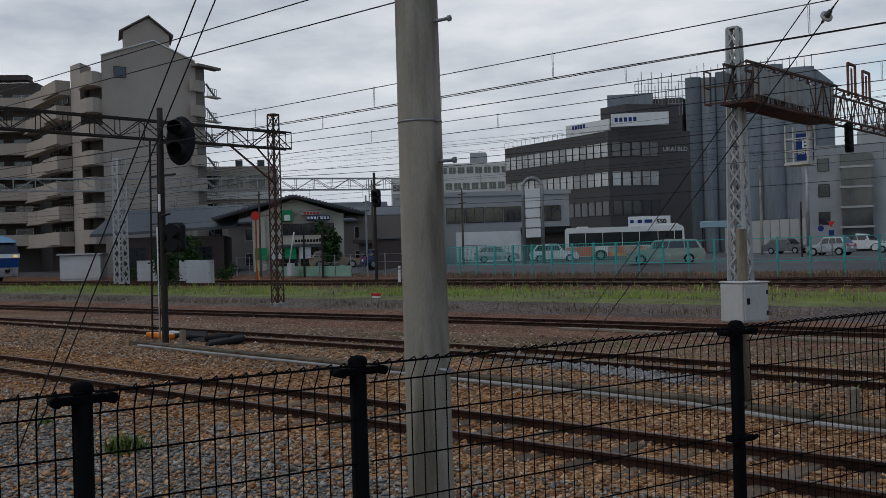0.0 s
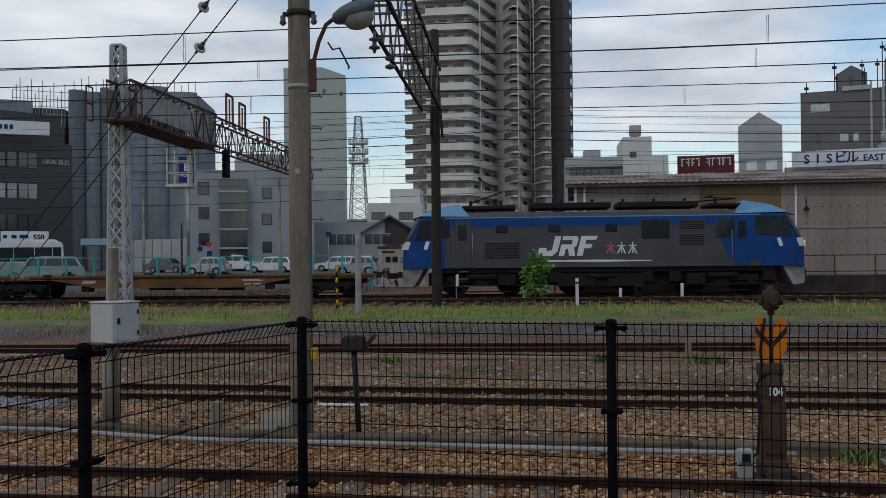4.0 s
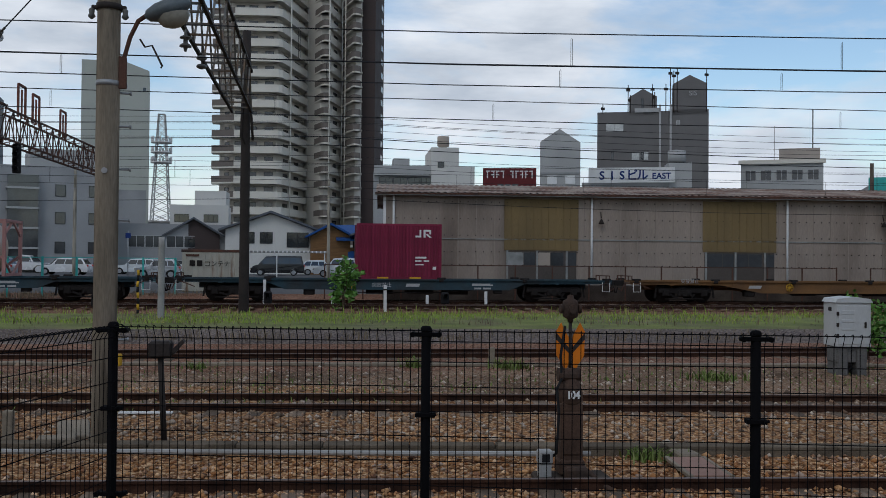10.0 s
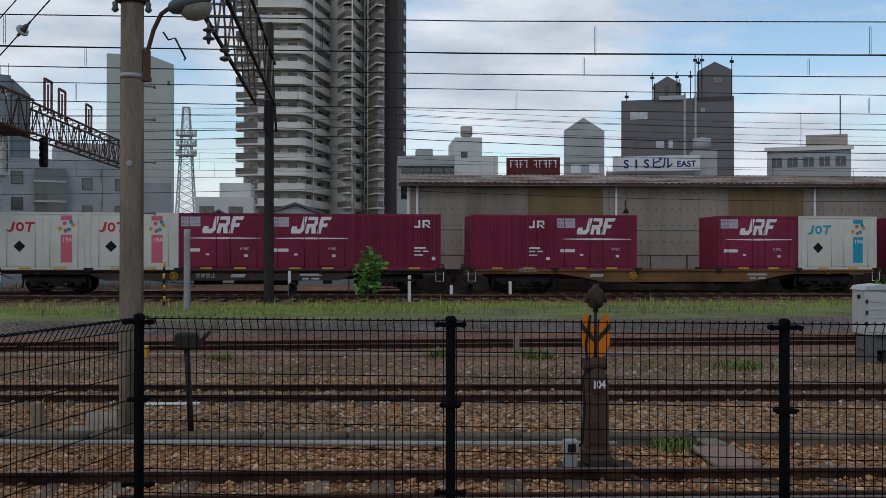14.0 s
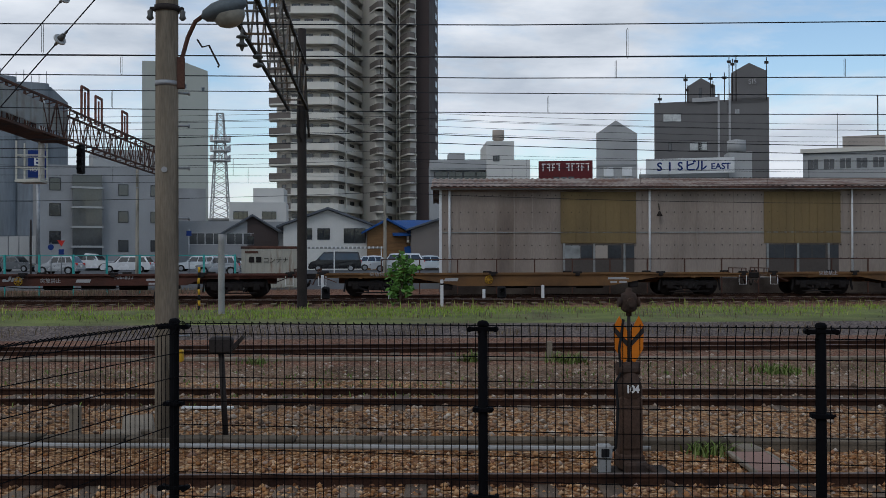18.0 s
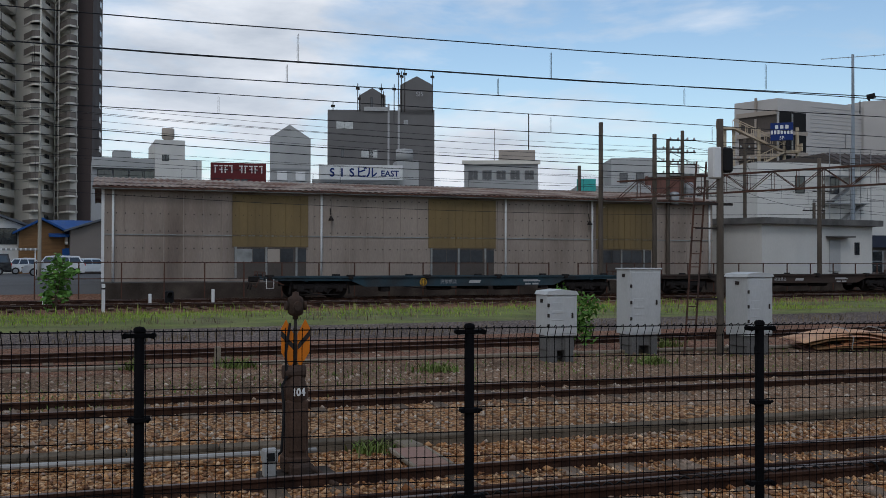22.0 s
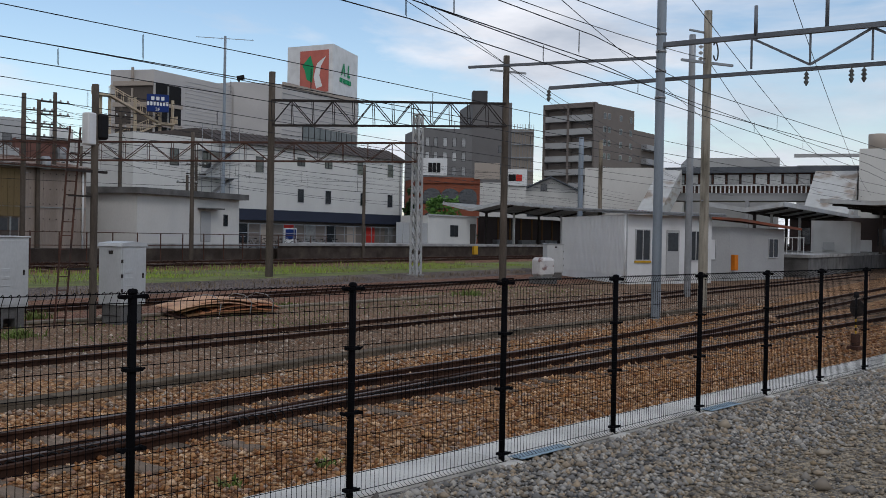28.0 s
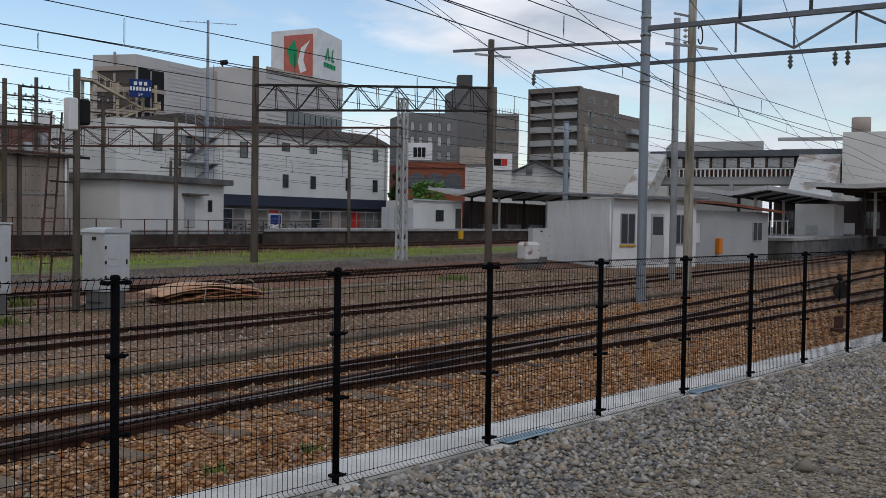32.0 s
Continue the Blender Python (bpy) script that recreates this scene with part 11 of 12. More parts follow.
for i in range(14):
    x = 60 + 1.15 * i
    bk_ = thing("bicycle", "parked bicycle behind the grey fence", "bicycle", pose(x, 57.6, 0.86, 0, 0, 80 + rgb.uniform(-8, 8)), group="parked bicycles")
    for dx in (-0.52, 0.52):
        part("wheel", G().tube([(dx + 0.32 * math.cos(a), 0, 0.33 + 0.32 * math.sin(a)) for a in np.linspace(0, 6.283, 15)], 0.02, 4), M["tyre"], bk_)
    part("frame", G().tube([(-0.52, 0, 0.33), (-0.1, 0, 0.3), (0.38, 0, 0.8), (0.52, 0, 0.33)], 0.022, 5).tube([(-0.1, 0, 0.3), (-0.22, 0, 0.8), (0.36, 0, 0.74)], 0.02, 5), M["steel_grey" if i % 2 else "steel_dark"], bk_)
    part("handlebar", G().tube([(0.3, -0.25, 1.0), (0.4, 0, 0.95), (0.3, 0.25, 1.0)], 0.018, 5), M["steel_grey"], bk_)
    part("saddle", G().bbox(-0.36, -0.12, -0.09, 0.09, 0.8, 0.87, 0.03), M["black_matte"], bk_)
vm = thing("vending_machine", "blue and white vending machine by the fence", "vending machine", pose(70.5, 59.5, 0.85, 0, 0, -40))
part("body", G().bbox(-0.55, 0.55, -0.4, 0.4, 0, 1.85, 0.03), M["white_paint"], vm)
part("display", G().bbox(-0.5, 0.5, -0.42, -0.39, 0.85, 1.75, 0.01), M["blue_sign"], vm, "blue display front")


def canopy(label, x0, x1, y0, y1, z, tilt=0.35, posts=4, z0=1.45, m="steel_grey"):
    c = thing("platform_canopy", label, "canopy", kind="structure")
    ym = (y0 + y1) / 2
    part("roof", G().add([(x0, y0, z + tilt), (x1, y0, z + tilt), (x1, ym, z), (x0, ym, z), (x1, y1, z + tilt), (x0, y1, z + tilt)] + [(x, y, q + 0.16) for x, y, q in ((x0, y0, z + tilt), (x1, y0, z + tilt), (x1, ym, z), (x0, ym, z), (x1, y1, z + tilt), (x0, y1, z + tilt))],
         [(0, 1, 2, 3), (3, 2, 4, 5), (6, 7, 8, 9), (9, 8, 10, 11), (0, 1, 7, 6), (4, 5, 11, 10), (0, 3, 9, 6), (3, 5, 11, 9), (1, 2, 8, 7), (2, 4, 10, 8)]), M[m], c)
    part("fascia", G().bbox(x0, x1, y0 - 0.06, y0, z + tilt - 0.12, z + tilt + 0.24, 0.01), M["steel_white"], c, "pale metal edge")
    for ya, za, yb, zb in ((y0, z + tilt, ym, z), (ym, z, y1, z + tilt)):
        part("fascia", G().bar((x0 - 0.04, ya, za + 0.06), (x0 - 0.04, yb, zb + 0.06), 0.06, 0.34), M["steel_white"], c, "pale metal edge")
    for i in range(posts):
        x = x0 + (x1 - x0) * (i + 0.5) / posts
        part("column", G().bar((x, ym, z0), (x, ym, z), 0.22, 0.22), M["white_paint"] if i % 2 else M["steel_dark"], c)
        part("rafter", G().bar((x, y0 + 0.3, z + tilt - 0.1), (x, ym, z - 0.15), 0.12, 0.2).bar((x, y1 - 0.3, z + tilt - 0.1), (x, ym, z - 0.15), 0.12, 0.2), M["steel_dark"], c)
    return c


canopy("pale platform canopy on steel columns", 90, 150, 47.3, 54.5, 5.05, 0.75, 9, m="steel_pale")
canopy("long pale platform canopy over the island platform", 75, 140, 15.6, 21.2, 4.55, 0.45, 11, 1.4, "steel_pale")
canopy("grey platform canopy with deep metal fascia", 80, 150, 6.0, 13.9, 5.25, 0.2, 9, 1.4, "steel_pale")
# dark windowed box, added to give the shade under the canopies
hall = House("stair_hall", "dark box added for the shade under the canopies", "building", (106, 14), 1.4)
hall.block([(104.0, 21.0), (104.6, 7.0), (112, 7.5), (111, 21.5)], 1.4, 4.8, "brown_tower", "wall")
hall.windows((104.0, 21.0), (104.6, 7.0), [0.15, 0.32, 0.66, 0.84], [2.0], 1.8, 1.8, "glass", "frame_dark", 2)
hall.slab((104.0, 21.0), (104.6, 7.0), 0.2, 1.45, 2.6, "white_paint", "notice_panel", 0.42, 0.56, "white notice panel")
pi = thing("platform", "island platform with dark stained stone edge", "platform", kind="structure")
part("deck", G().box(66, 150, 12.0, 21.6, 1.2, 1.4), M["concrete"], pi)
part("edge_wall", G().box(66.1, 150, 12.1, 21.5, -0.1, 1.2), M["concrete_dark"], pi)
kiosk = House("platform_kiosk", "white equipment hut on the island platform", "hut", (88, 12.5), 1.4)
kiosk.block([(86.0, 15.6), (87.0, 12.6), (94.0, 12.8), (93, 16.0)], 1.4, 4.1, "white_paint", "wall")
kiosk.sign((86.0, 16.2), (87.0, 12.4), 0.5, 1.6, 0.9, 0.7, "cabinet", "fan_unit", 0.4)
gr = G()
for i in range(12):
    gr.bar((66.2, 16.4 - i * 0.36, 1.4), (66.2, 16.4 - i * 0.36, 2.5), 0.04, 0.04)
gr.bar((66.2, 16.4, 2.5), (66.2, 12.4, 2.5), 0.05, 0.05)
solid("platform_railing", gr, M["white_paint"], "white railing at the platform end", "railing")

# footbridge
fb = House("footbridge", "enclosed station footbridge with dark roof and glazed gallery", "bridge", (115, 30), 1.4)
Z0, Z1 = (113.0, 36.5), (116.5, 15.0)
fb.block([Z0, Z1, (120.5, 15.5), (117.0, 37.0)], 7.0, 7.9, "grey_wall", "deck")
fb.block([Z0, Z1, (120.5, 15.5), (117.0, 37.0)], 7.9, 10.2, "steel_rust", "gallery_wall", "reddish glazed gallery wall")
fb.windows(Z0, Z1, [0.04 + 0.0715 * i for i in range(14)], [8.9], 1.35, 1.2, "glass_pale", "frame_dark", 1)
for i in range(44):
    u = (i + 0.5) / 44
    fb.slab(Z0, Z1, 0.25, 7.9, 8.8, "white_paint", "baluster", u - 0.0035, u + 0.0035)
fb.slab(Z0, Z1, 0.3, 8.75, 8.88, "white_paint", "hand_rail")
fb.slab(Z0, Z1, 0.8, 10.2, 10.9, "slate", "roof", -0.03, 1.03, "dark flat roof")
for u in (0.1, 0.4, 0.7, 0.97):
    q = lerp2(Z0, Z1, u)
    fb.put("column", G().bar((*q, 1.4), (*q, 7.0), 0.4, 0.4), "grey_wall")
for (a, b) in (((111.6, 37.6), (112.1, 35.0)), ((115.2, 20.5), (115.9, 16.0))):
    fb.put("stair_enclosure", G().add([(a[0] - 9, a[1], 2.2), (b[0] - 9, b[1], 2.2), (*b, 8.2), (*a, 8.2), (a[0] - 9, a[1], 4.4), (b[0] - 9, b[1], 4.4), (*b, 10.6), (*a, 10.6)], [(3, 2, 1, 0), (4, 5, 6, 7), (0, 1, 5, 4), (1, 2, 6, 5), (2, 3, 7, 6), (3, 0, 4, 7)]), "stair_sheet", "sloping stained stair enclosure")
h = House("station_building", "pale flat-roofed station building", "building", (122, 46), 1.0)
h.block([(118.5, 50.0), (122.0, 38.0), (134, 40), (130, 53)], 0.4, 11.6, "white_wall", "wall")
h.block([(124.0, 38.0), (126.8, 27.0), (138, 30), (134, 42)], 0.4, 13.0, "pale_wall", "wall")
h.windows((118.5, 50.0), (122.0, 38.0), [0.8], [8.6], 2.0, 1.4, "glass", "frame_dark", 2)
h.block([(127.5, 25.0), (129.5, 17.0), (136, 18), (134, 26)], 0.4, 12.0, "pale_wall", "wall")
h.slab((127.5, 25.0), (129.5, 17.0), 0.6, 13.0, 13.4, "pale_wall", "roof_plate", -0.05, 1.05)
h = House("lift_tower", "white lift tower beside the footbridge", "building", (114, 15), 1.0)
h.block([(113.6, 15.8), (114.6, 10.5), (120, 11.0), (119, 16.5)], 0.4, 12.6, "white_wall", "wall")
h.put("roof_tank", G().lathe([(0.01, 14.4), (1.0, 14.3), (1.0, 12.7), (0.01, 12.6)], 12, (115.6, 14.2, 0)), "beige_pale")

# corrugated hut between the tracks
ht = House("trackside_hut", "white corrugated trackside hut with aluminium windows", "hut", (46.4, 17.3), -0.1)
X0, X1, X2 = (53.6, 24.0), (46.5, 17.2), (52.0, 14.5)
ht.block([X0, X1, X2, (59, 21)], -0.1, 3.45, "white_paint", "wall")
p, q, n, a = ht.edge(X0, X1)
ribg = G().prism([(-0.03, 0), (-0.015, -0.025), (0.015, -0.025), (0.03, 0)], "z", 0.3, 3.4).mesh("rib", M["white_paint"])
i = 0.1
while i < n:
    c = p.lerp(q, i / n)
    part("rib", ribg, None, ht.t, m=Matrix.Translation(c - ht.o) @ pose(0, 0, 0, 0, 0, a))
    i += 0.2
ht.windows(X1, X2, [0.17, 0.80], [1.1], 1.05, 1.6, "glass_mid", "frame_pale", 2)
ht.sign(X1, X2, 0.52, 0.2, 0.95, 2.5, "pale_wall", "door", 0.05, "pale aluminium door with glazed top")
ht.sign(X1, X2, 0.52, 1.6, 0.75, 0.95, "glass_mid", "door_window", 0.07)
ht.slab(X1, X2, 0.08, 1.0, 1.1, "yellow", "sill", 0.08, 0.26)
ht.put("roof", G().add([(46.0, 16.9, 3.45), (52.3, 13.8, 3.45), (59.8, 21.2, 3.9), (53.6, 24.6, 3.9), (46.0, 16.9, 3.6), (52.3, 13.8, 3.6), (59.8, 21.2, 4.05), (53.6, 24.6, 4.05)], [(3, 2, 1, 0), (4, 5, 6, 7), (0, 1, 5, 4), (1, 2, 6, 5), (2, 3, 7, 6), (3, 0, 4, 7)]), "steel_grey", "grey sheet roof")
for (ea, eb) in (((46.0, 16.9), (52.3, 13.8)), ((53.6, 24.6), (46.0, 16.9))):
    n_ = int(math.hypot(eb[0] - ea[0], eb[1] - ea[1]) / 0.22)
    for i in range(n_):
        q = lerp2(ea, eb, (i + 0.5) / n_)
        za = 3.52 + (0.45 * (1 - (i + 0.5) / n_) if ea[0] > 50 else 0.0)
        ht.put("roof_rib", G().rod((q[0] - 0.12, q[1] - 0.05, za + 0.05), (q[0] + 0.5, q[1] + 0.25, za + 0.09), 0.055, n=6), "steel_grey")
ht.put("downpipe", G().rod((46.42, 17.3, 0.0), (46.42, 17.3, 3.4), 0.05, n=8), "white_paint")
ht2 = House("trackside_hut", "pale hut with rust-red sheet roof beside the white hut", "hut", (54, 14), -0.1)
ht2.block([(53.6, 16.2), (56.2, 14.6), (63.0, 13.0), (66, 18), (58, 21)], -0.1, 3.0, "pale_wall", "wall")
ht2.windows((56.2, 14.6), (63.0, 13.0), [0.78], [1.2], 1.3, 1.2, "glass_mid", "frame_pale", 2)
ht2.windows((53.6, 16.2), (56.2, 14.6), [0.5], [1.1], 0.9, 1.2, "white_paint", "frame_pale", 1)
ht2.sign((56.2, 14.6), (63.0, 13.0), 0.05, 0.5, 0.4, 0.9, "orange", "fire_box", 0.25, "orange box")
ht2.put("roof", G().add([(53.0, 15.6, 3.45), (56.0, 14.0, 3.35), (64.2, 12.2, 2.95), (67, 18, 3.6), (57, 21, 3.9), (53.0, 15.6, 3.6), (56.0, 14.0, 3.5), (64.2, 12.2, 3.1), (67, 18, 3.75), (57, 21, 4.05)], [(4, 3, 2, 1, 0), (5, 6, 7, 8, 9), (0, 1, 6, 5), (1, 2, 7, 6), (2, 3, 8, 7), (3, 4, 9, 8), (4, 0, 5, 9)]), "rust_roof", "rust-red sheet roof")
cabinet("white cabinet beside the corrugated hut", 47.6, 21.8, 0.9, 0.9, 1.5, 0.45, 40)
rb = thing("relay_drum", "graffitied white rounded box on a dark footing", "cabinet", pose(43.2, 20.3, -0.1, 0, 0, -20))
part("footing", G().bbox(-0.55, 0.55, -0.45, 0.45, 0, 0.35, 0.03), M["concrete_dark"], rb)
part("body", G().bbox(-0.5, 0.5, -0.4, 0.4, 0.35, 1.3, 0.14), mat("scribbled_white_box", (0.62, 0.60, 0.58), 0.6, 0, 0.1, 4, 20, 0.1, stain=(0.2, 0.07, 0.06), stain_amount=0.8, edge=(0.55, 0.62)), rb)

# ---- vehicles in the car park, and things along its fence ----
def tapered(g, outline, wide, m=0):
    """A side outline (x, z) closed across the car, its half-width given by the height."""
    n = len(outline)
    g.add([(x, -wide(z), z) for x, z in outline] + [(x, wide(z), z) for x, z in outline],
          [(i, (i + 1) % n, n + (i + 1) % n, n + i) for i in range(n)] + [tuple(range(n - 1, -1, -1)), tuple(range(n, 2 * n))], m)
    return g


SHAPES = {   # roof line points (share of length, share of height) between bonnet and tail, and belt height share
    "hatch": ([(0.30, 0.60), (0.42, 0.97), (0.60, 1.0), (0.84, 0.95), (0.955, 0.62)], 0.60),
    "wagon": ([(0.30, 0.60), (0.41, 0.96), (0.58, 1.0), (0.88, 0.95), (0.965, 0.63)], 0.60),
    "suv": ([(0.27, 0.60), (0.37, 0.96), (0.55, 1.0), (0.90, 0.97), (0.975, 0.62)], 0.60),
    "van": ([(0.15, 0.56), (0.29, 0.96), (0.50, 1.0), (0.94, 0.98), (0.985, 0.56)], 0.56),
}


def car(label, shape, paint, x, y, turn, length=4.4, width=1.72, height=1.5, z=0.85, flip=1):
    """A parked car; turn 0 has its nose towards +x."""
    t = thing("car", label, "car", pose(x, y, z, 0, 0, turn), group="cars in the car park")
    top, bz = SHAPES[shape]
    L, H, W, belt = length, height, width / 2, height * bz
    px = lambda u: L / 2 - u * L
    wr, wf, wb = 0.31, px(0.185), px(0.80)
    lo = [(px(0.0), 0.42), (px(0.01), 0.60), (px(0.05), 0.72 * belt / 0.9 + 0.06)]
    lo += [(px(top[0][0]), belt), (px(top[-1][0]), belt + 0.02), (px(0.995), belt * 0.86), (px(1.0), 0.45), (px(0.985), 0.26)]
    arch = lambda c: [(c - 0.37 * math.cos(a), 0.26 + 0.39 * math.sin(a)) for a in np.linspace(0, math.pi, 7)]
    lo += [(q[0], q[1]) for q in arch(wb)] + [(q[0], q[1]) for q in arch(wf)] + [(px(0.02), 0.24)]
    part("body", tapered(G(), lo, lambda zz: W - 0.05 * max(0.0, (0.5 - zz)) - 0.05 * max(0.0, zz - 0.7)), M[paint], t)
    up = [(px(a), h * H) for a, h in top]
    up = [(up[0][0] + 0.02, belt - 0.03)] + up[1:-1] + [(up[-1][0], belt - 0.03)]
    wide = lambda zz: W - 0.04 - 0.20 * max(0.0, (zz - belt)) / (H - belt) * (0.6 if shape == "van" else 1)
    cabin = part("cabin", tapered(G(), up, wide), M[paint], t)
    zlo, zhi = belt + 0.04, H * 0.90
    at = lambda a, b, zz: a[0] + (b[0] - a[0]) * (zz - a[1]) / (b[1] - a[1])
    xf0, xf1 = at(up[0], up[1], zlo) - 0.10, at(up[0], up[1], zhi) - 0.06
    xr0, xr1 = at(up[-1], up[-2], zlo) + 0.12, at(up[-1], up[-2], zhi) + 0.10
    cuts = [0.0, 0.36, 0.70, 1.0]
    for s in (-1, 1):
        for a, b in zip(cuts, cuts[1:]):
            q = [(xf0 + (xr0 - xf0) * a - 0.03, zlo), (xf0 + (xr0 - xf0) * b + 0.03, zlo), (xf1 + (xr1 - xf1) * b + 0.03, zhi), (xf1 + (xr1 - xf1) * a - 0.03, zhi)]
            part("side_window", G().add([(xx, s * (wide(zz) + e), zz) for e in (-0.02, 0.008) for xx, zz in q], [(0, 1, 2, 3), (4, 5, 6, 7), (0, 1, 5, 4), (1, 2, 6, 5), (2, 3, 7, 6), (3, 0, 4, 7)]), M["car_glass"], cabin)
        part("mirror", G().bbox(xf0 - 0.22, xf0 - 0.06, s * (W + 0.04) - 0.08, s * (W + 0.04) + 0.08, belt + 0.02, belt + 0.16, 0.03), M[paint], t)
    for a, b, nm in ((up[0], up[1], "windscreen"), (up[-1], up[-2], "rear_window")):
        e = 0.02 if nm == "windscreen" else -0.02
        q = [(at(a, b, zz), sgn * (wide(zz) - 0.10), zz) for zz, sgn in ((zlo, -1), (zlo, 1), (zhi, 1), (zhi, -1))]
        part(nm, G().add(q + [(xx + e, yy, zz + 0.01) for xx, yy, zz in q], [(0, 1, 2, 3), (4, 5, 6, 7), (0, 1, 5, 4), (1, 2, 6, 5), (2, 3, 7, 6), (3, 0, 4, 7)]), M["car_glass"], cabin)
    for c in (wf, wb):
        for s in (-1, 1):
            w = part("wheel", G().rod((c, s * (W - 0.20), wr), (c, s * (W - 0.01), wr), wr, n=18), M["tyre"], t)
            part("rim", G().rod((c, s * (W - 0.02), wr), (c, s * (W + 0.004), wr), wr * 0.64, n=14), M["car_silver"], w)
    for s in (-1, 1):
        part("headlight", G().bbox(px(0.055), px(0.0) + 0.012, s * (W - 0.28) - 0.16, s * (W - 0.28) + 0.24, 0.60, 0.74, 0.03), M["lamp_glass"], t)
        part("tail_lamp", G().bbox(px(1.0) - 0.008, px(0.955), s * (W - 0.16) - 0.12, s * (W - 0.16) + 0.14, belt * 0.78, belt * 1.0, 0.03), M["red"], t)
    part("number_plate", G().bbox(px(1.0) - 0.02, px(0.995), -0.17, 0.17, 0.55, 0.72, 0.004), M["white_mark"], t, "plain white plate")
    part("bumper", G().bbox(px(0.02), px(0.0) + 0.02, -W + 0.12, W - 0.12, 0.28, 0.50, 0.04), M["black_matte"], t)
    return t


CARS = [
    ("sage grey boxy estate car beside the turquoise fence", "suv", "car_sage", -28.3, 55.8, 205, 4.8, 1.8, 1.56),
    ("grey hatchback parked nose outwards", "hatch", "car_grey", -34.4, 93.4, -14, 4.3, 1.72, 1.52),
    ("pale silver hatchback near the fence", "hatch", "car_silver", -25.2, 77.6, 172, 3.4, 1.6, 1.5),
    ("white boxy off-road car in the second row", "suv", "car_white", -29.5, 100.6, -12, 4.8, 1.8, 1.78),
    ("white estate car with grey alloy wheels", "wagon", "car_white", -22.3, 86.8, 176, 4.4, 1.75, 1.5),
    ("white van with dark windows in the back row", "van", "car_white", -30.0, 104.8, 170, 4.9, 1.75, 2.1),
    ("silver estate car beside the container", "wagon", "car_pearl", -17.4, 92.6, 178, 4.2, 1.72, 1.5),
    ("white sports utility car with red tail lamps", "suv", "car_white", -15.7, 100.8, 5, 4.4, 1.75, 1.62),
    ("small silver hatchback by the striped post", "hatch", "car_silver", -11.9, 72.0, 178, 3.2, 1.6, 1.45),
    ("black people carrier with chrome trim", "van", "car_black", -4.3, 90.6, 180, 4.9, 1.8, 1.85),
    ("white hatchback behind the black people carrier", "hatch", "car_white", -0.4, 95.2, 3, 4.2, 1.72, 1.5),
    ("white sports utility car beside the goods shed", "suv", "car_white", 1.4, 84.9, 180, 4.8, 1.8, 1.68),
    ("white saloon behind the goods shed corner", "wagon", "car_pearl", 5.0, 94.4, 4, 4.4, 1.75, 1.5),
    ("pale blue hatchback before the shop", "hatch", "car_silver", -52.5, 70.5, 40, 4.0, 1.7, 1.55),
    ("white hatchback by the pylon sign", "hatch", "car_white", -45.0, 68.5, 35, 4.1, 1.7, 1.55),
    ("tan estate car before the old shop", "wagon", "car_tan", -59.5, 57.0, 48, 4.4, 1.7, 1.5),
    ("dark blue small car beside a brown shed", "hatch", "car_navy", -52.0, 55.0, 60, 3.4, 1.5, 1.5),
    ("black saloon in the second row", "hatch", "car_black", -25.6, 98.5, 176, 4.4, 1.7, 1.45),
]
for row in CARS:
    car(*row)

# single-deck bus
bu = thing("bus", "white single-deck bus with orange patterned lower side", "bus", pose(-43.0, 76.9, 0.82, 0, 0, 29))
bl, bw = 10.4, 1.2
part("body", G().prism([(-5.2, 0.36), (-5.2, 2.75), (-5.0, 2.92), (4.95, 2.92), (5.15, 2.7), (5.2, 1.3), (5.18, 0.36), (3.3, 0.36), (3.2, 0.75), (2.9, 0.92), (2.5, 0.92), (2.2, 0.75), (2.1, 0.36), (-1.5, 0.36), (-1.6, 0.75), (-1.9, 0.92), (-2.3, 0.92), (-2.6, 0.75), (-2.7, 0.36)], "y", -bw, bw), M["bus_white"], bu)
part("roof_unit", G().prism([(0.3, 2.9), (0.8, 3.12), (4.6, 3.12), (4.85, 2.9)], "y", -0.8, 0.8).bbox(-4.2, -3.2, -0.5, 0.5, 2.9, 3.04, 0.05), M["bus_white"], bu, "white roof cooling unit")
for s in (-1, 1):
    for a, b in ((-4.85, -3.4), (-3.35, -1.9), (-1.85, -0.2), (-0.15, 1.3), (1.35, 2.9), (2.95, 4.3), (4.35, 5.0)):
        part("side_window", G().bbox(a, b, min(s * bw, s * (bw + 0.012)), max(s * bw, s * (bw + 0.012)), 1.25, 2.45, 0.004), M["car_glass"], bu)
    for a, b, mm in ((-5.15, -2.75, "bus_orange"), (-1.45, 2.05, "bus_orange"), (3.35, 5.1, "bus_orange")):
        part("side_panel", G().bbox(a, b, min(s * bw, s * (bw + 0.01)), max(s * bw, s * (bw + 0.01)), 0.38, 1.2, 0.003), M[mm], bu, "orange and pink patterned panel")
    part("yellow_band", G().bbox(-1.2, 1.9, min(s * bw, s * (bw + 0.016)), max(s * bw, s * (bw + 0.016)), 0.44, 0.6, 0.003), M["yellow"], bu)
    for c in (-2.1, 2.7):
        w = part("wheel", G().rod((c, s * 0.9, 0.46), (c, s * 1.19, 0.46), 0.46, n=18), M["tyre"], bu)
        part("rim", G().rod((c, s * 1.17, 0.46), (c, s * 1.2, 0.46), 0.27, n=14), M["car_silver"], w)
part("windscreen", G().prism([(5.19, 1.25), (5.21, 1.25), (5.17, 2.4), (5.15, 2.4)], "y", -1.1, 1.1), M["car_glass"], bu)
part("destination_board", G().bbox(5.0, 5.2, -0.9, 0.9, 2.45, 2.8, 0.02), M["black_matte"], bu)
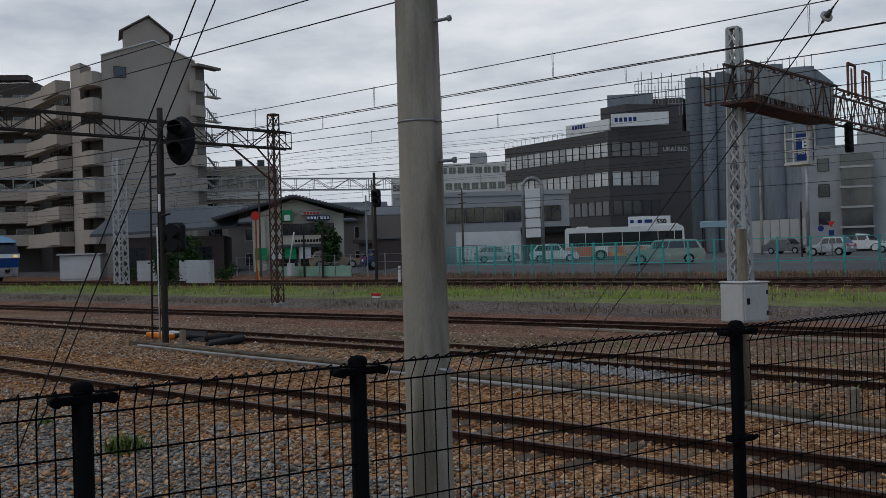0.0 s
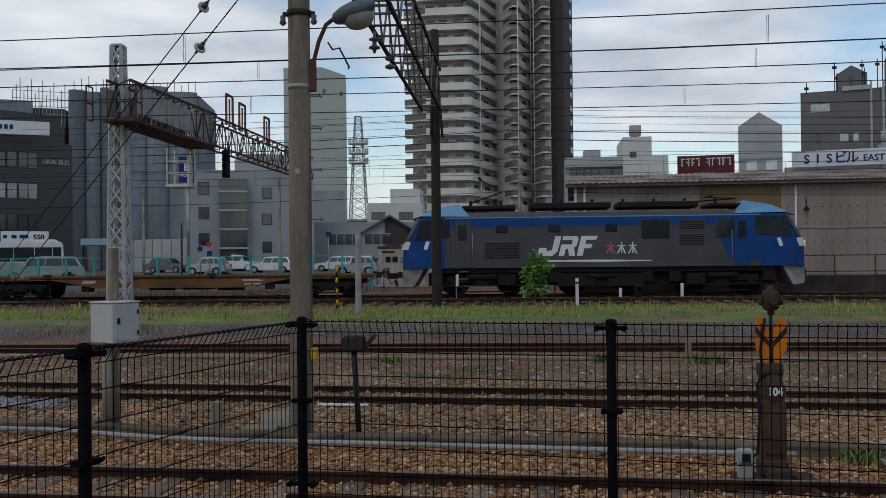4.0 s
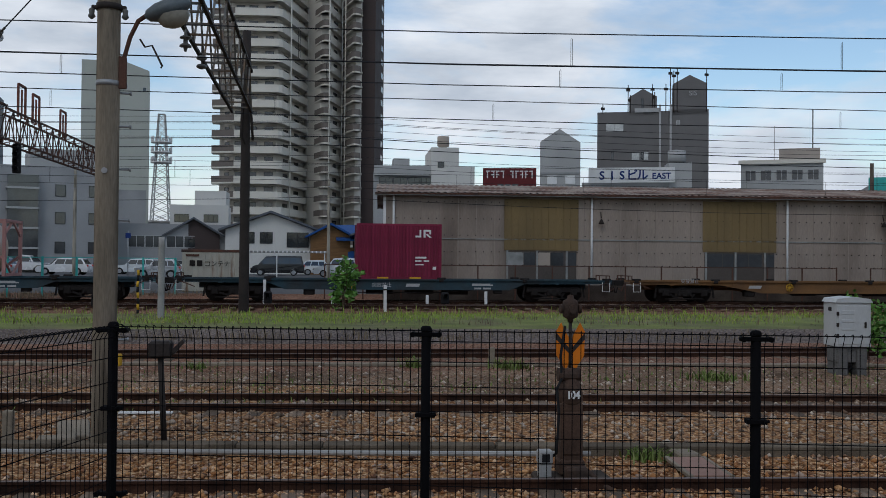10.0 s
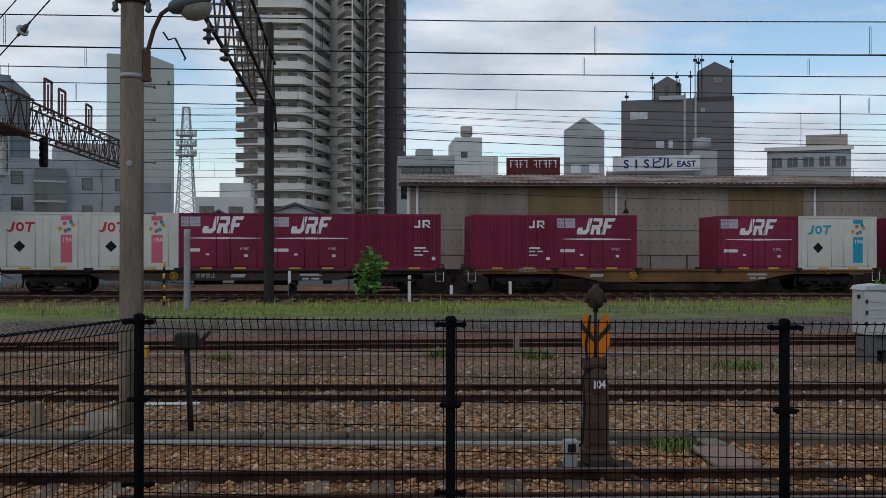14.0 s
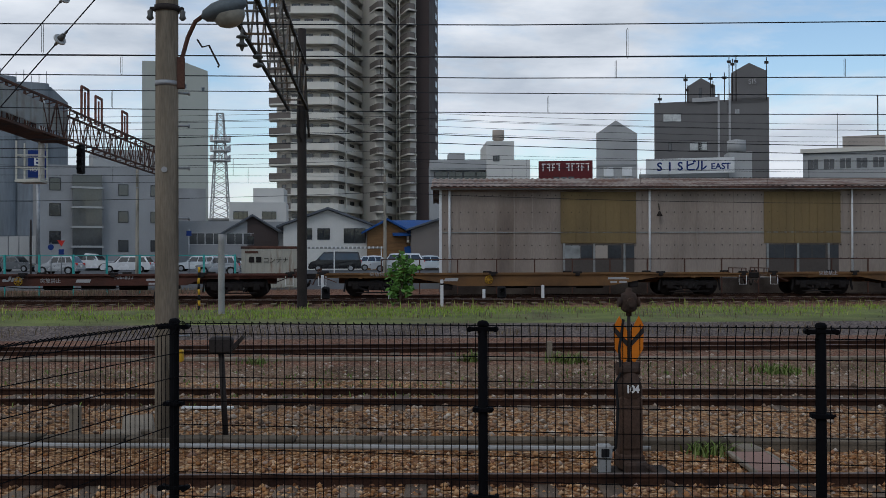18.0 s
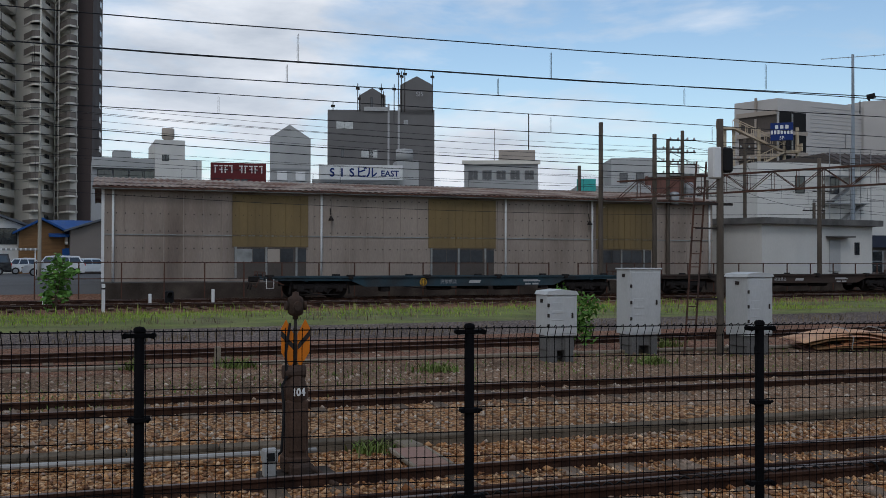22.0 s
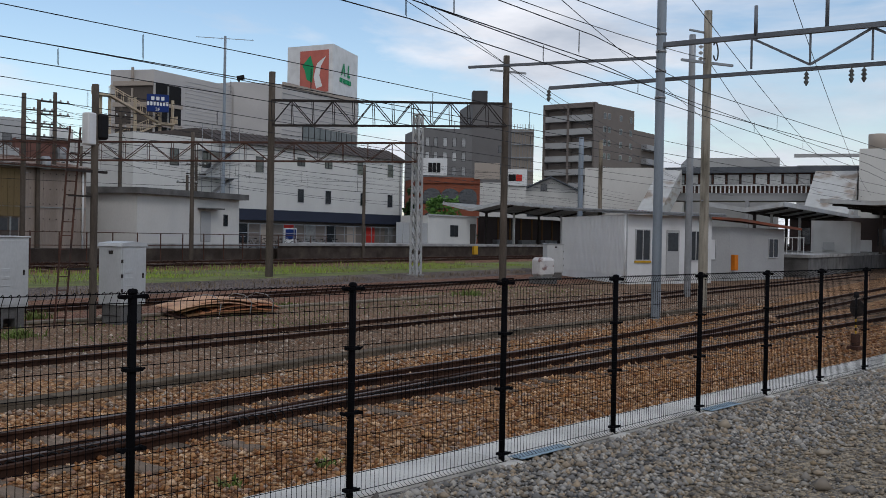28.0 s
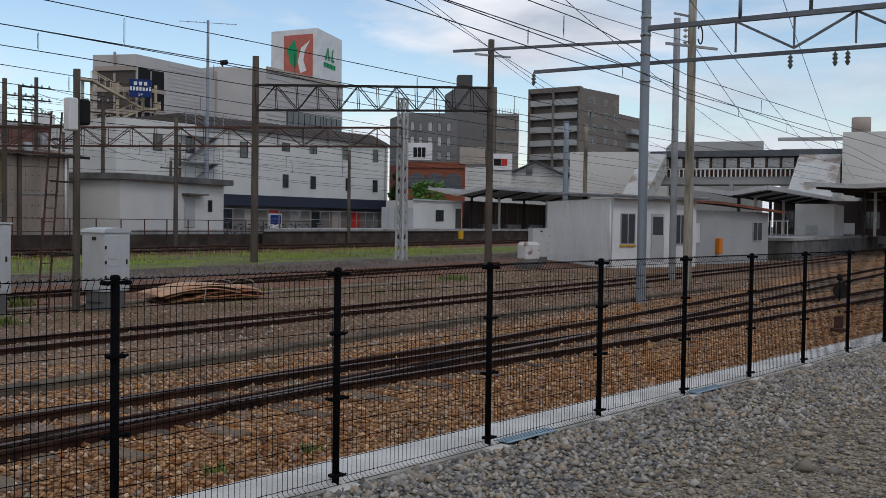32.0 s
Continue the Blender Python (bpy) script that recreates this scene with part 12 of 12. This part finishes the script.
part("tail_lamp", G().bbox(-5.22, -5.19, -1.1, -0.95, 0.7, 1.2, 0.01).bbox(-5.22, -5.19, 0.95, 1.1, 0.7, 1.2, 0.01), M["red"], bu)

# roadside board and bus stop roof behind the bus
rs = House("price_sign", "white price board with blue marks beside the bus stop", "sign", (-37.0, 82.0), 0.85)
rs.sign((-44.0, 79.4), (-40.6, 81.3), 0.5, 3.7, 3.8, 1.0, "white_paint", "board", 0.25)
rs.text((-44.0, 79.4), (-40.6, 81.3), 0.78, 4.0, 0.6, "550", "loco_dark", 0.27, "CENTER", 0.02)
for u, w in ((0.1, 0.3), (0.28, 0.4), (0.48, 0.7)):
    rs.sign((-44.0, 79.4), (-40.6, 81.3), u, 4.1, w, 0.3, "blue_sign", "sign_mark", 0.28)
rs.put("post", G().rod((-42.3, 80.5, 0.5), (-42.3, 80.5, 3.8), 0.09), "steel_grey")
rs.sign((-40.9, 81.1), (-39.6, 81.8), 0.5, 1.9, 1.2, 1.4, "white_paint", "lower_board", 0.2)
sh = thing("bus_shelter", "bus shelter with pale blue roof edge", "shelter", pose(-36.4, 83.2, 0.85, 0, 0, 29))
part("roof", G().bbox(-2.0, 2.0, -1.0, 1.0, 2.6, 3.2, 0.05), M["teal_pale"], sh)
for sx in (-1.8, 1.8):
    part("post", G().bar((sx, 0.6, 0), (sx, 0.6, 2.6), 0.12, 0.12), M["steel_dark"], sh)

# turquoise fence between the main line and the car park
tf = thing("mesh_fence", "turquoise steel fence with netting along the car park", "fence", kind="structure")
tpost = G().bbox(-0.05, 0.05, -0.05, 0.05, 0.75, 2.05, 0.01).bbox(-0.03, 0.03, -0.03, 0.03, -0.2, 0.75, 0.006).mesh("post", [M["fence_teal"]])
fy = lambda x: 48.99 - 0.098 * (x + 22.79) if x < -22 else 48.9 + 0.2 * (x + 22)
prev, x = None, -42.5
while x < -7.5:
    p = Vector((x, fy(x), 0.25))
    part("post", tpost, None, tf, m=Matrix.Translation(p))
    if prev is not None:
        for z in (2.0, 0.82):
            part("rail", G().bar(prev + Vector((0, 0, z)), p + Vector((0, 0, z)), 0.04, 0.04), M["fence_teal"], tf)
        g = G()
        for i in range(1, 13 if x < -24 else 1):
            a = prev.lerp(p, i / 13)
            g.bar(a + Vector((0, 0, 0.84)), a + Vector((0, 0, 1.98)), 0.014, 0.014)
        for i in range(1, 9 if x < -24 else 2):
            zz = Vector((0, 0, 0.84 + 1.14 * i / 9))
            g.bar(prev + zz, p + zz, 0.014, 0.014)
        tagged(part("netting", g, M["fence_teal"], tf), kind="stuff")
    prev = p
    x += 1.58
gf = thing("wire_fence", "low grey wire fence with pale green sheeting before the old shops", "fence", kind="structure")
prev, x = None, -66.0
while x < -42.0:
    p = Vector((x, fy(x) - 1.5, 0.3))
    part("post", G().bar(p, p + Vector((0, 0, 1.7)), 0.05, 0.05), M["steel_grey"], gf)
    if prev is not None:
        for z in (1.65, 1.1):
            part("wire", G().bar(prev + Vector((0, 0, z)), p + Vector((0, 0, z)), 0.02, 0.02), M["steel_grey"], gf)
        if -60 < x < -49:
            part("sheet", G().bar(prev + Vector((0, 0.05, 0.45)), p + Vector((0, 0.05, 0.45)), 0.02, 0.8), M["green_sheet"], gf, "pale green sheet")
    prev = p
    x += 1.9
br = lambda rg, n: (lambda xx: (xx, np.array([fy(v) for v in xx]) + rg.uniform(-0.9, 1.2, n), np.full(n, 0.2)))(rg.uniform(-70, -4, n))
tufts("dry_weeds", 9000, br, 0.42, M["dry_grass"], "brown dry weeds along the turquoise fence", 31, 0.6, 0.014)

# rusty storage container beside the car park
rc = thing("storage_container", "rust-streaked cream storage container beside the car park", "container", pose(-6.0, 53.4, 0.62))
part("shell", G().box(-1.5, 1.5, -1.05, 1.05, -0.1, 2.05), M["rust_cream"], rc)
part("roof_rim", G().bbox(-1.54, 1.54, -1.09, 1.09, 1.98, 2.12, 0.02), M["steel_rust"], rc, "rusted roof rim")
crib = G().prism([(-0.05, 0.0), (-0.03, -0.03), (0.03, -0.03), (0.05, 0.0)], "z", 0.1, 1.98).mesh("rib", M["rust_cream"])
for i in range(9):
    part("rib", crib, None, rc, m=pose(-1.32 + 0.33 * i, -1.05, 0))
words("\u30b3\u30f3\u30c6\u30ca", 0.34, M["loco_dark"], rc, pose(-0.35, -1.09, 1.25) @ FRONT, "lettering", 0.003)
for i in range(2):
    part("sign_mark", G().box(0, 0.28, -0.003, 0, 0, 0.3), M["loco_dark"], rc, m=pose(-1.1 + 0.38 * i, -1.09, 1.25))
part("rust_patch", G().box(-0.35, 0.35, -0.004, 0, 0, 0.12), M["steel_rust"], rc, m=pose(-0.95, -1.085, 1.75))

# carport roofs before the houses
cpn = thing("carport", "flat corrugated carport roof on slim posts", "carport", pose(0, 0, 0.85))
part("roof", G().bbox(-8.2, 0.2, 82.2, 83.6, 2.05, 2.2, 0.03), M["steel_pale"], cpn)
for i in range(24):
    part("rib", G().box(-8.1 + 0.35 * i, -7.98 + 0.35 * i, 82.12, 82.2, 2.04, 2.22), M["white_paint"], cpn)
for x in (-8.0, -4.0, 0.0):
    part("post", G().bar((x, 82.4, -0.2), (x, 82.4, 2.05), 0.1, 0.1), M["white_paint"], cpn)

# street signs and slim poles by the car park
def street_sign(label, x, y, plates):
    t = thing("street_sign", label, "sign", pose(x, y, 0.85))
    part("post", G().rod((0, 0, -0.2), (0, 0, plates[0][1] + 0.35), 0.035), M["steel_grey"], t)
    for kind, z, mt in plates:
        if kind == "disc":
            part("plate", G().rod((-0.0, -0.05, z), (0, -0.07, z), 0.22, n=18), M[mt], t)
        elif kind == "tri":
            part("plate", G().prism([(-0.28, z + 0.16), (0.28, z + 0.16), (0, z - 0.3)], "y", -0.07, -0.05), M[mt], t, "red give-way plate")
        else:
            part("plate", G().bbox(-0.2, 0.2, -0.07, -0.05, z - 0.2, z + 0.2, 0.01), M[mt], t)
    return t


street_sign("signpost with red triangle and blue plates", -24.0, 74.2, [("tri", 2.45, "red"), ("box", 1.75, "blue_sign")])
street_sign("signpost with round blue plate", -24.7, 74.0, [("disc", 2.1, "blue_sign")])
street_sign("blue crossing sign on a grey post", -15.0, 76.5, [("box", 3.2, "blue_sign")])
conc_pole("slim dark pole by the car park road", -26.0, 73.5, 0.8, 5.0, 0.07, 0.06, "steel_dark")
for x, y, h in ((-19.6, 79.0, 9.5), (-21.5, 96.0, 11.0), (0.3, 80.5, 9.0), (-34.0, 86.0, 9.0)):
    conc_pole("grey utility pole behind the car park", x, y, 0.8, h, 0.15, 0.11, "pole_conc", [], [h - 2.5, h - 1.4])

# ---- bushes, trees and weeds ----
def foliage(n, shape, size, seed):
    """Loose leaves, each a bent pair of triangles, filling a shape (list of centres and radii)."""
    rg = np.random.default_rng(seed)
    w = np.array([r ** 2 for _, _, _, r in shape])
    k = rg.choice(len(shape), n, p=w / w.sum())
    c = np.array(shape)[k]
    d = rg.normal(size=(n, 3))
    d /= np.linalg.norm(d, axis=1)[:, None]
    p = c[:, :3] + d * (c[:, 3] * rg.random(n) ** 0.45)[:, None]
    a = rg.normal(size=(n, 3))
    a[:, 2] = a[:, 2] * 0.5 - 0.15
    a /= np.linalg.norm(a, axis=1)[:, None]
    b = np.cross(a, rg.normal(size=(n, 3)))
    b /= np.linalg.norm(b, axis=1)[:, None]
    s = (size * rg.uniform(0.6, 1.4, n))[:, None]
    v = np.stack([p, p + a * s * 0.5 + b * s * 0.32, p + a * s, p + a * s * 0.5 - b * s * 0.32], 1).reshape(-1, 3)
    g = G()
    g.v = [tuple(q) for q in v]
    g.f = [(4 * i, 4 * i + 1, 4 * i + 2, 4 * i + 3) for i in range(n)]
    g.m, g.s = [0] * n, [False] * n
    return g


def bush(name, label, x, y, z, height, spread, leaves, size, seed, m="leaf", cat="bush", stems=5):
    t = thing(name, label, cat, pose(x, y, z))
    rg = random.Random(seed)
    blobs = []
    trunk = G()
    for i in range(stems):
        a = rg.uniform(0, 6.28)
        top = (spread * 0.6 * math.cos(a) * rg.random(), spread * 0.6 * math.sin(a) * rg.random(), height * rg.uniform(0.6, 0.95))
        mid = (top[0] * 0.3, top[1] * 0.3, top[2] * 0.45)
        trunk.rod((0, 0, -0.05), mid, 0.012 * height + 0.004, 0.008 * height, n=6).rod(mid, top, 0.008 * height, 0.003 * height, n=6)
        for k in range(5):
            u = rg.uniform(0.25, 1.05)
            blobs.append((top[0] * u + rg.uniform(-1, 1) * spread * 0.4, top[1] * u + rg.uniform(-1, 1) * spread * 0.4, top[2] * u, spread * rg.uniform(0.14, 0.34)))
    part("trunk", trunk, M["bark"], t, "thin woody stems")
    tagged(part("crown", foliage(leaves, blobs, size, seed), M[m], t, "loose leafy crown"), kind="stuff")
    return t


bush("young_tree", "bright green young tree on the grass strip", 0.7, 36.3, 0.22, 2.35, 0.85, 620, 0.19, 21, cat="tree", stems=7)
bush("bush", "low green bush behind the grey cabinet", 12.7, 21.4, -0.1, 1.6, 0.9, 900, 0.12, 22)
bush("tree", "dark leafy tree beside the signal post", -49.8, 33.7, 0.2, 3.5, 1.5, 1500, 0.22, 23, "leaf_dark", "tree", 7)
bush("tree", "dark garden tree before the old shop", -59.0, 56.0, 0.5, 4.8, 1.5, 1500, 0.28, 24, "leaf_dark", "tree", 6)
bush("tree", "dark tree behind the turquoise fence", -66.0, 47.5, 0.4, 4.2, 1.8, 1500, 0.28, 29, "leaf_dark", "tree", 6)
bush("bush", "dark green shrub behind the goods shed yard", 108.5, 62.0, 0.6, 3.2, 1.8, 900, 0.3, 25, "leaf_dark")
bush("bush", "dark green shrub by the distant restaurant", 106.5, 66.0, 0.6, 3.6, 1.8, 900, 0.3, 26, "leaf_dark")
bush("tree", "green street tree beside the white building", 93.8, 61.2, 0.5, 7.0, 1.3, 1800, 0.42, 31, "leaf_dark", "tree", 7)
bush("tree", "broad green tree before the brick restaurant", 95.9, 57.8, 0.5, 6.4, 2.6, 2600, 0.45, 32, "leaf", "tree", 9)
bush("bush", "low shrub along the freight line", -72.0, 45.5, 0.2, 1.6, 1.6, 700, 0.16, 27, "leaf_dark")
bush("bush", "low shrub beside the white cabinets", -57.0, 43.5, 0.2, 1.5, 1.5, 700, 0.16, 28, "leaf_dark")
for i, (x, y, hh, sp_, n) in enumerate(((-10.0, 6.2, 0.32, 0.26, 520), (15.2, 20.9, 0.4, 0.5, 420), (3.9, 20.1, 0.4, 0.5, 420), (7.6, 17.9, 0.35, 0.6, 420), (3.7, 10.7, 0.25, 0.28, 360), (32.4, 18.3, 0.45, 0.9, 420), (1.9, 20.4, 0.4, 0.3, 300), (12.4, 17.6, 0.35, 0.5, 400), (6.3, 5.9, 0.12, 0.16, 120), (7.4, 5.7, 0.12, 0.2, 120), (-12.6, 6.6, 0.15, 0.16, 120), (-16.0, 18.5, 0.3, 0.5, 260), (-2.6, 20.3, 0.3, 0.4, 220), (23.0, 19.4, 0.3, 0.6, 260))):
    pl = (lambda x, y, sp_: (lambda rg, k: (x + rg.normal(0, sp_ * 0.45, k), y + rg.normal(0, sp_ * 0.4, k), np.full(k, -0.12))))(x, y, sp_)
    tufts("weed_clump", n // 2, pl, hh * 0.55, M["weed"], "green weed clump growing in the ballast", 40 + i, 1.6, 0.013)


def heap_place(rg, n):
    u = rg.random(n)
    return -7.0 - 4.7 * u + rg.normal(0, 0.25, n), 14.15 + 1.75 * u + rg.normal(0, 0.2, n), np.full(n, -0.1)


scatter("broken_stone", 1500, heap_place, 0.045, M["white_stone"], "pale broken stone spilled between the tracks", 61)


# ---- loose bits round the yard ----
lp_ = thing("litter_heap", "black folded sheets and rods beside the signal ladder", "heap", pose(-20.9, 15.6, -0.12, 0, 0, -12))
rg = random.Random(9)
for i in range(7):
    x, y = rg.uniform(-1.6, 1.6), rg.uniform(-0.3, 0.3)
    part("folded_sheet", G().bbox(-0.45, 0.45, -0.3, 0.3, 0, 0.10 + 0.05 * rg.random(), 0.04), M["black_matte"], lp_, m=pose(x, y, 0.03 * (i % 3), rg.uniform(-8, 8), rg.uniform(-8, 8), rg.uniform(0, 180)))
solid("plastic_tray", G().bbox(-0.6, 0.6, -0.35, 0.35, 0, 0.1, 0.03), M["cabinet"], "pale grey board lying beside the black sheets", "board", pose(-23.3, 15.9, -0.1, 0, 0, -10))
solid("rust_plate", G().bbox(-0.7, 0.7, -0.1, 0.1, 0, 0.14, 0.03), M["orange"], "orange-rusted bar lying on the ballast", "bar", pose(-22.9, 15.3, -0.1, 0, 0, -8))
rbx = thing("marker_block", "small red and white block on the stony bank", "marker", pose(-27.5, 28.6, 0.2))
part("base", G().bbox(-0.17, 0.17, -0.1, 0.1, -0.02, 0.08, 0.02), M["white_mark"], rbx)
part("cap", G().bbox(-0.18, 0.18, -0.11, 0.11, 0.08, 0.22, 0.03), M["red"], rbx)
for i, u in ((9, 0.1), (11, 0.12), (13, 0.1)):
    q = POSTS[i].lerp(POSTS[i + 1], u)
    # thin blue-grey rectangle on the kerb near the post
    solid("kerb_film", G().bbox(-0.1, 0.75, -0.15, 0.03, 0, 0.006, 0.002), M["blue_patch"], "bluish patch on the pale kerb", "film", pose(q.x, q.y, FENCE_FOOT, 0, 0, -11.5))
for x, y, a in ((28.2, 6.1, 20), (20.5, 6.6, -15)):
    solid("timber_block", G().bbox(-0.35, 0.35, -0.09, 0.09, 0, 0.12, 0.02), mat("pale_timber", (0.42, 0.27, 0.17), 0.8, 0, 0.15, 3, 30, 0.2), "pale timber offcut beside the rails", "timber", pose(x, y, -0.08, 0, 0, a))
big = lambda r, n: (r.uniform(2.5, 14, n), np.array([0.0] * n) + r.uniform(-0.5, 3.4, n), np.full(n, -0.12))
scatter("loose_stones", 140, big, 0.060, M["sand_bits"], "larger tan stones lying on the gravel", 71)

# utility poles with cross-arms behind the shed's end
for x, y, h, n in ((35.6, 48.9, 9.6, 3), (37.2, 49.6, 10.3, 4), (44.1, 52.0, 10.4, 2), (54.0, 56.0, 6.6, 1), (56.4, 57.5, 8.2, 2), (52.0, 66.0, 9.0, 2)):
    up_ = conc_pole("utility pole with cross-arms beside the shed", x, y, 0.2, h, 0.14, 0.11, "pole_conc_c")
    for i in range(n):
        z = h - 0.8 - 0.75 * i
        arm = part("cross_arm", G().bar((-0.8, 0.3, z), (0.8, -0.3, z), 0.08, 0.08), M["steel_dark"], up_)
        for k in (-0.7, -0.25, 0.3, 0.7):
            part("insulator", G().lathe([(0.02, 0.02), (0.06, 0.06), (0.06, 0.14), (0.02, 0.18)], 8, (k, -0.37 * k, z)), M["insulator"], arm)
    part("transformer", G().lathe([(0.001, 0.0), (0.26, 0.0), (0.28, 0.05), (0.28, 0.7), (0.2, 0.78), (0.001, 0.8)], 14, (0.42, -0.1, h - 4.2)), M["steel_grey"], up_) if n > 2 else None
drop_lines = thing("service_cables", "sagging dark service cables between the utility poles", "cable", kind="structure")
for (xa, ya, za), (xb, yb, zb), sag in (((35.6, 48.9, 8.9), (56.4, 57.5, 7.6), 0.8), ((37.2, 49.6, 9.4), (44.1, 52.0, 9.8), 0.3), ((37.2, 49.6, 8.6), (54.0, 56.0, 6.2), 0.7), ((44.1, 52.0, 9.0), (80.0, 92.0, 14.0), 1.0), ((35.6, 48.9, 8.2), (33.0, 46.6, 8.4), 0.1), ((56.4, 57.5, 7.6), (90.0, 52.0, 7.0), 1.0), ((37.2, 49.6, 9.8), (90.0, 46.0, 9.0), 1.2), ((54.0, 56.0, 6.4), (90.0, 49.0, 6.0), 0.8), ((52.0, 66.0, 8.6), (85.0, 60.0, 8.0), 0.8)):
    pts = [Vector((xa + (xb - xa) * i / 14, ya + (yb - ya) * i / 14, za + (zb - za) * i / 14 - 4 * sag * (i / 14) * (1 - i / 14))) for i in range(15)]
    part("cable", G().tube(pts, 0.016, 4), M["wire"], drop_lines)

# clutter along the old shop's yard
for x, y in ((-59.3, 52.7), (-58.4, 53.3)):
    cn = thing("traffic_cone", "orange traffic cone before the old shop", "cone", pose(x, y, 0.54))
    part("base", G().bbox(-0.2, 0.2, -0.2, 0.2, 0, 0.04, 0.01), M["black_matte"], cn)
    part("cone", G().lathe([(0.15, 0.04), (0.03, 0.7), (0.001, 0.71)], 14), M["orange"], cn)
rp = conc_pole("red-orange painted pole with a round red sign", -58.2, 47.5, 0.2, 5.4, 0.07, 0.06, "red_pole")
part("sign_disc", G().rod((0.1, -0.1, 4.9), (0.12, -0.14, 4.9), 0.36, n=18), M["red"], rp, "round red sign")
part("stay", G().bar((0, 0, 1.6), (0.5, -0.2, 0.0), 0.05, 0.05), M["yellow"], rp, "yellow stay")
for x, y, h, mt in ((-56.5, 50.8, 4.4, "steel_dark"), (-54.0, 50.4, 3.8, "steel_dark"), (-52.4, 53.6, 6.5, "steel_grey"), (-62.0, 51.0, 7.5, "pole_conc_c"), (-55.0, 57.0, 8.0, "pole_conc_c"), (-48.0, 60.0, 7.0, "pole_conc_c")):
    up2 = conc_pole("slim utility pole before the old shops", x, y, 0.3, h, 0.09, 0.07, mt)
    if h > 6:
        for z in (h - 0.8, h - 1.5):
            part("cross_arm", G().bar((-0.6, 0.3, z), (0.6, -0.3, z), 0.07, 0.07), M["steel_dark"], up2)
wp = thing("barrier_arm", "white leaning barrier arm with a grey motor box", "barrier", pose(-57.4, 50.2, 0.4))
part("box", G().bbox(-0.25, 0.25, -0.2, 0.2, 0, 1.0, 0.03), M["cabinet"], wp)
part("arm", G().rod((0, -0.2, 0.9), (0.7, -0.2, 3.4), 0.05), M["white_paint"], wp)
sd = thing("garden_shed", "small dark brown shed with grey flat roof", "shed", pose(-50.9, 55.2, 0.85, 0, 0, 35))
part("wall", G().bbox(-1.3, 1.3, -1.0, 1.0, -0.4, 2.2, 0.02), M["brown_tower"], sd)
part("roof", G().bbox(-1.45, 1.45, -1.15, 1.15, 2.2, 2.34, 0.02), M["slate"], sd)
bc = thing("advert_board", "blue boards and pale notices on the yard wall", "sign", pose(-63.8, 55.0, 0.5, 0, 0, 48))
for i in range(4):
    part("board", G().bbox(-2.4 + 1.25 * i, -1.4 + 1.25 * i, -0.05, 0.0, 1.2, 2.2, 0.01), M["white_paint" if i % 2 else "green"], bc)


# ---- what moves ----
def motions():
    gain = lambda t: float(np.interp(t, [0, 4, 7, 10, 14, 32], [-1.3, 0.0, 0.38, 0.40, -0.25, -0.25]))
    for ob, behind, z in MOVERS:
        reach = 20.4 if behind >= 0 else -18.2
        if ob.name.startswith("electric"):
            reach = -18.2
        elif not ob.name.startswith("flat"):
            reach = 3.0
        rows = []
        for i in range(0, 65):
            t = 0.5 * i
            x = REAR4 + SPEED * (t - 4.0) + gain(t) - behind
            y, y2 = main_bend(x), main_bend(x - reach)
            rows.append((t, pose(x, TRAIN_Y + y, z, 0, 0, math.degrees(math.atan((y - y2) / reach)))))
        walk(ob, rows)


motions()
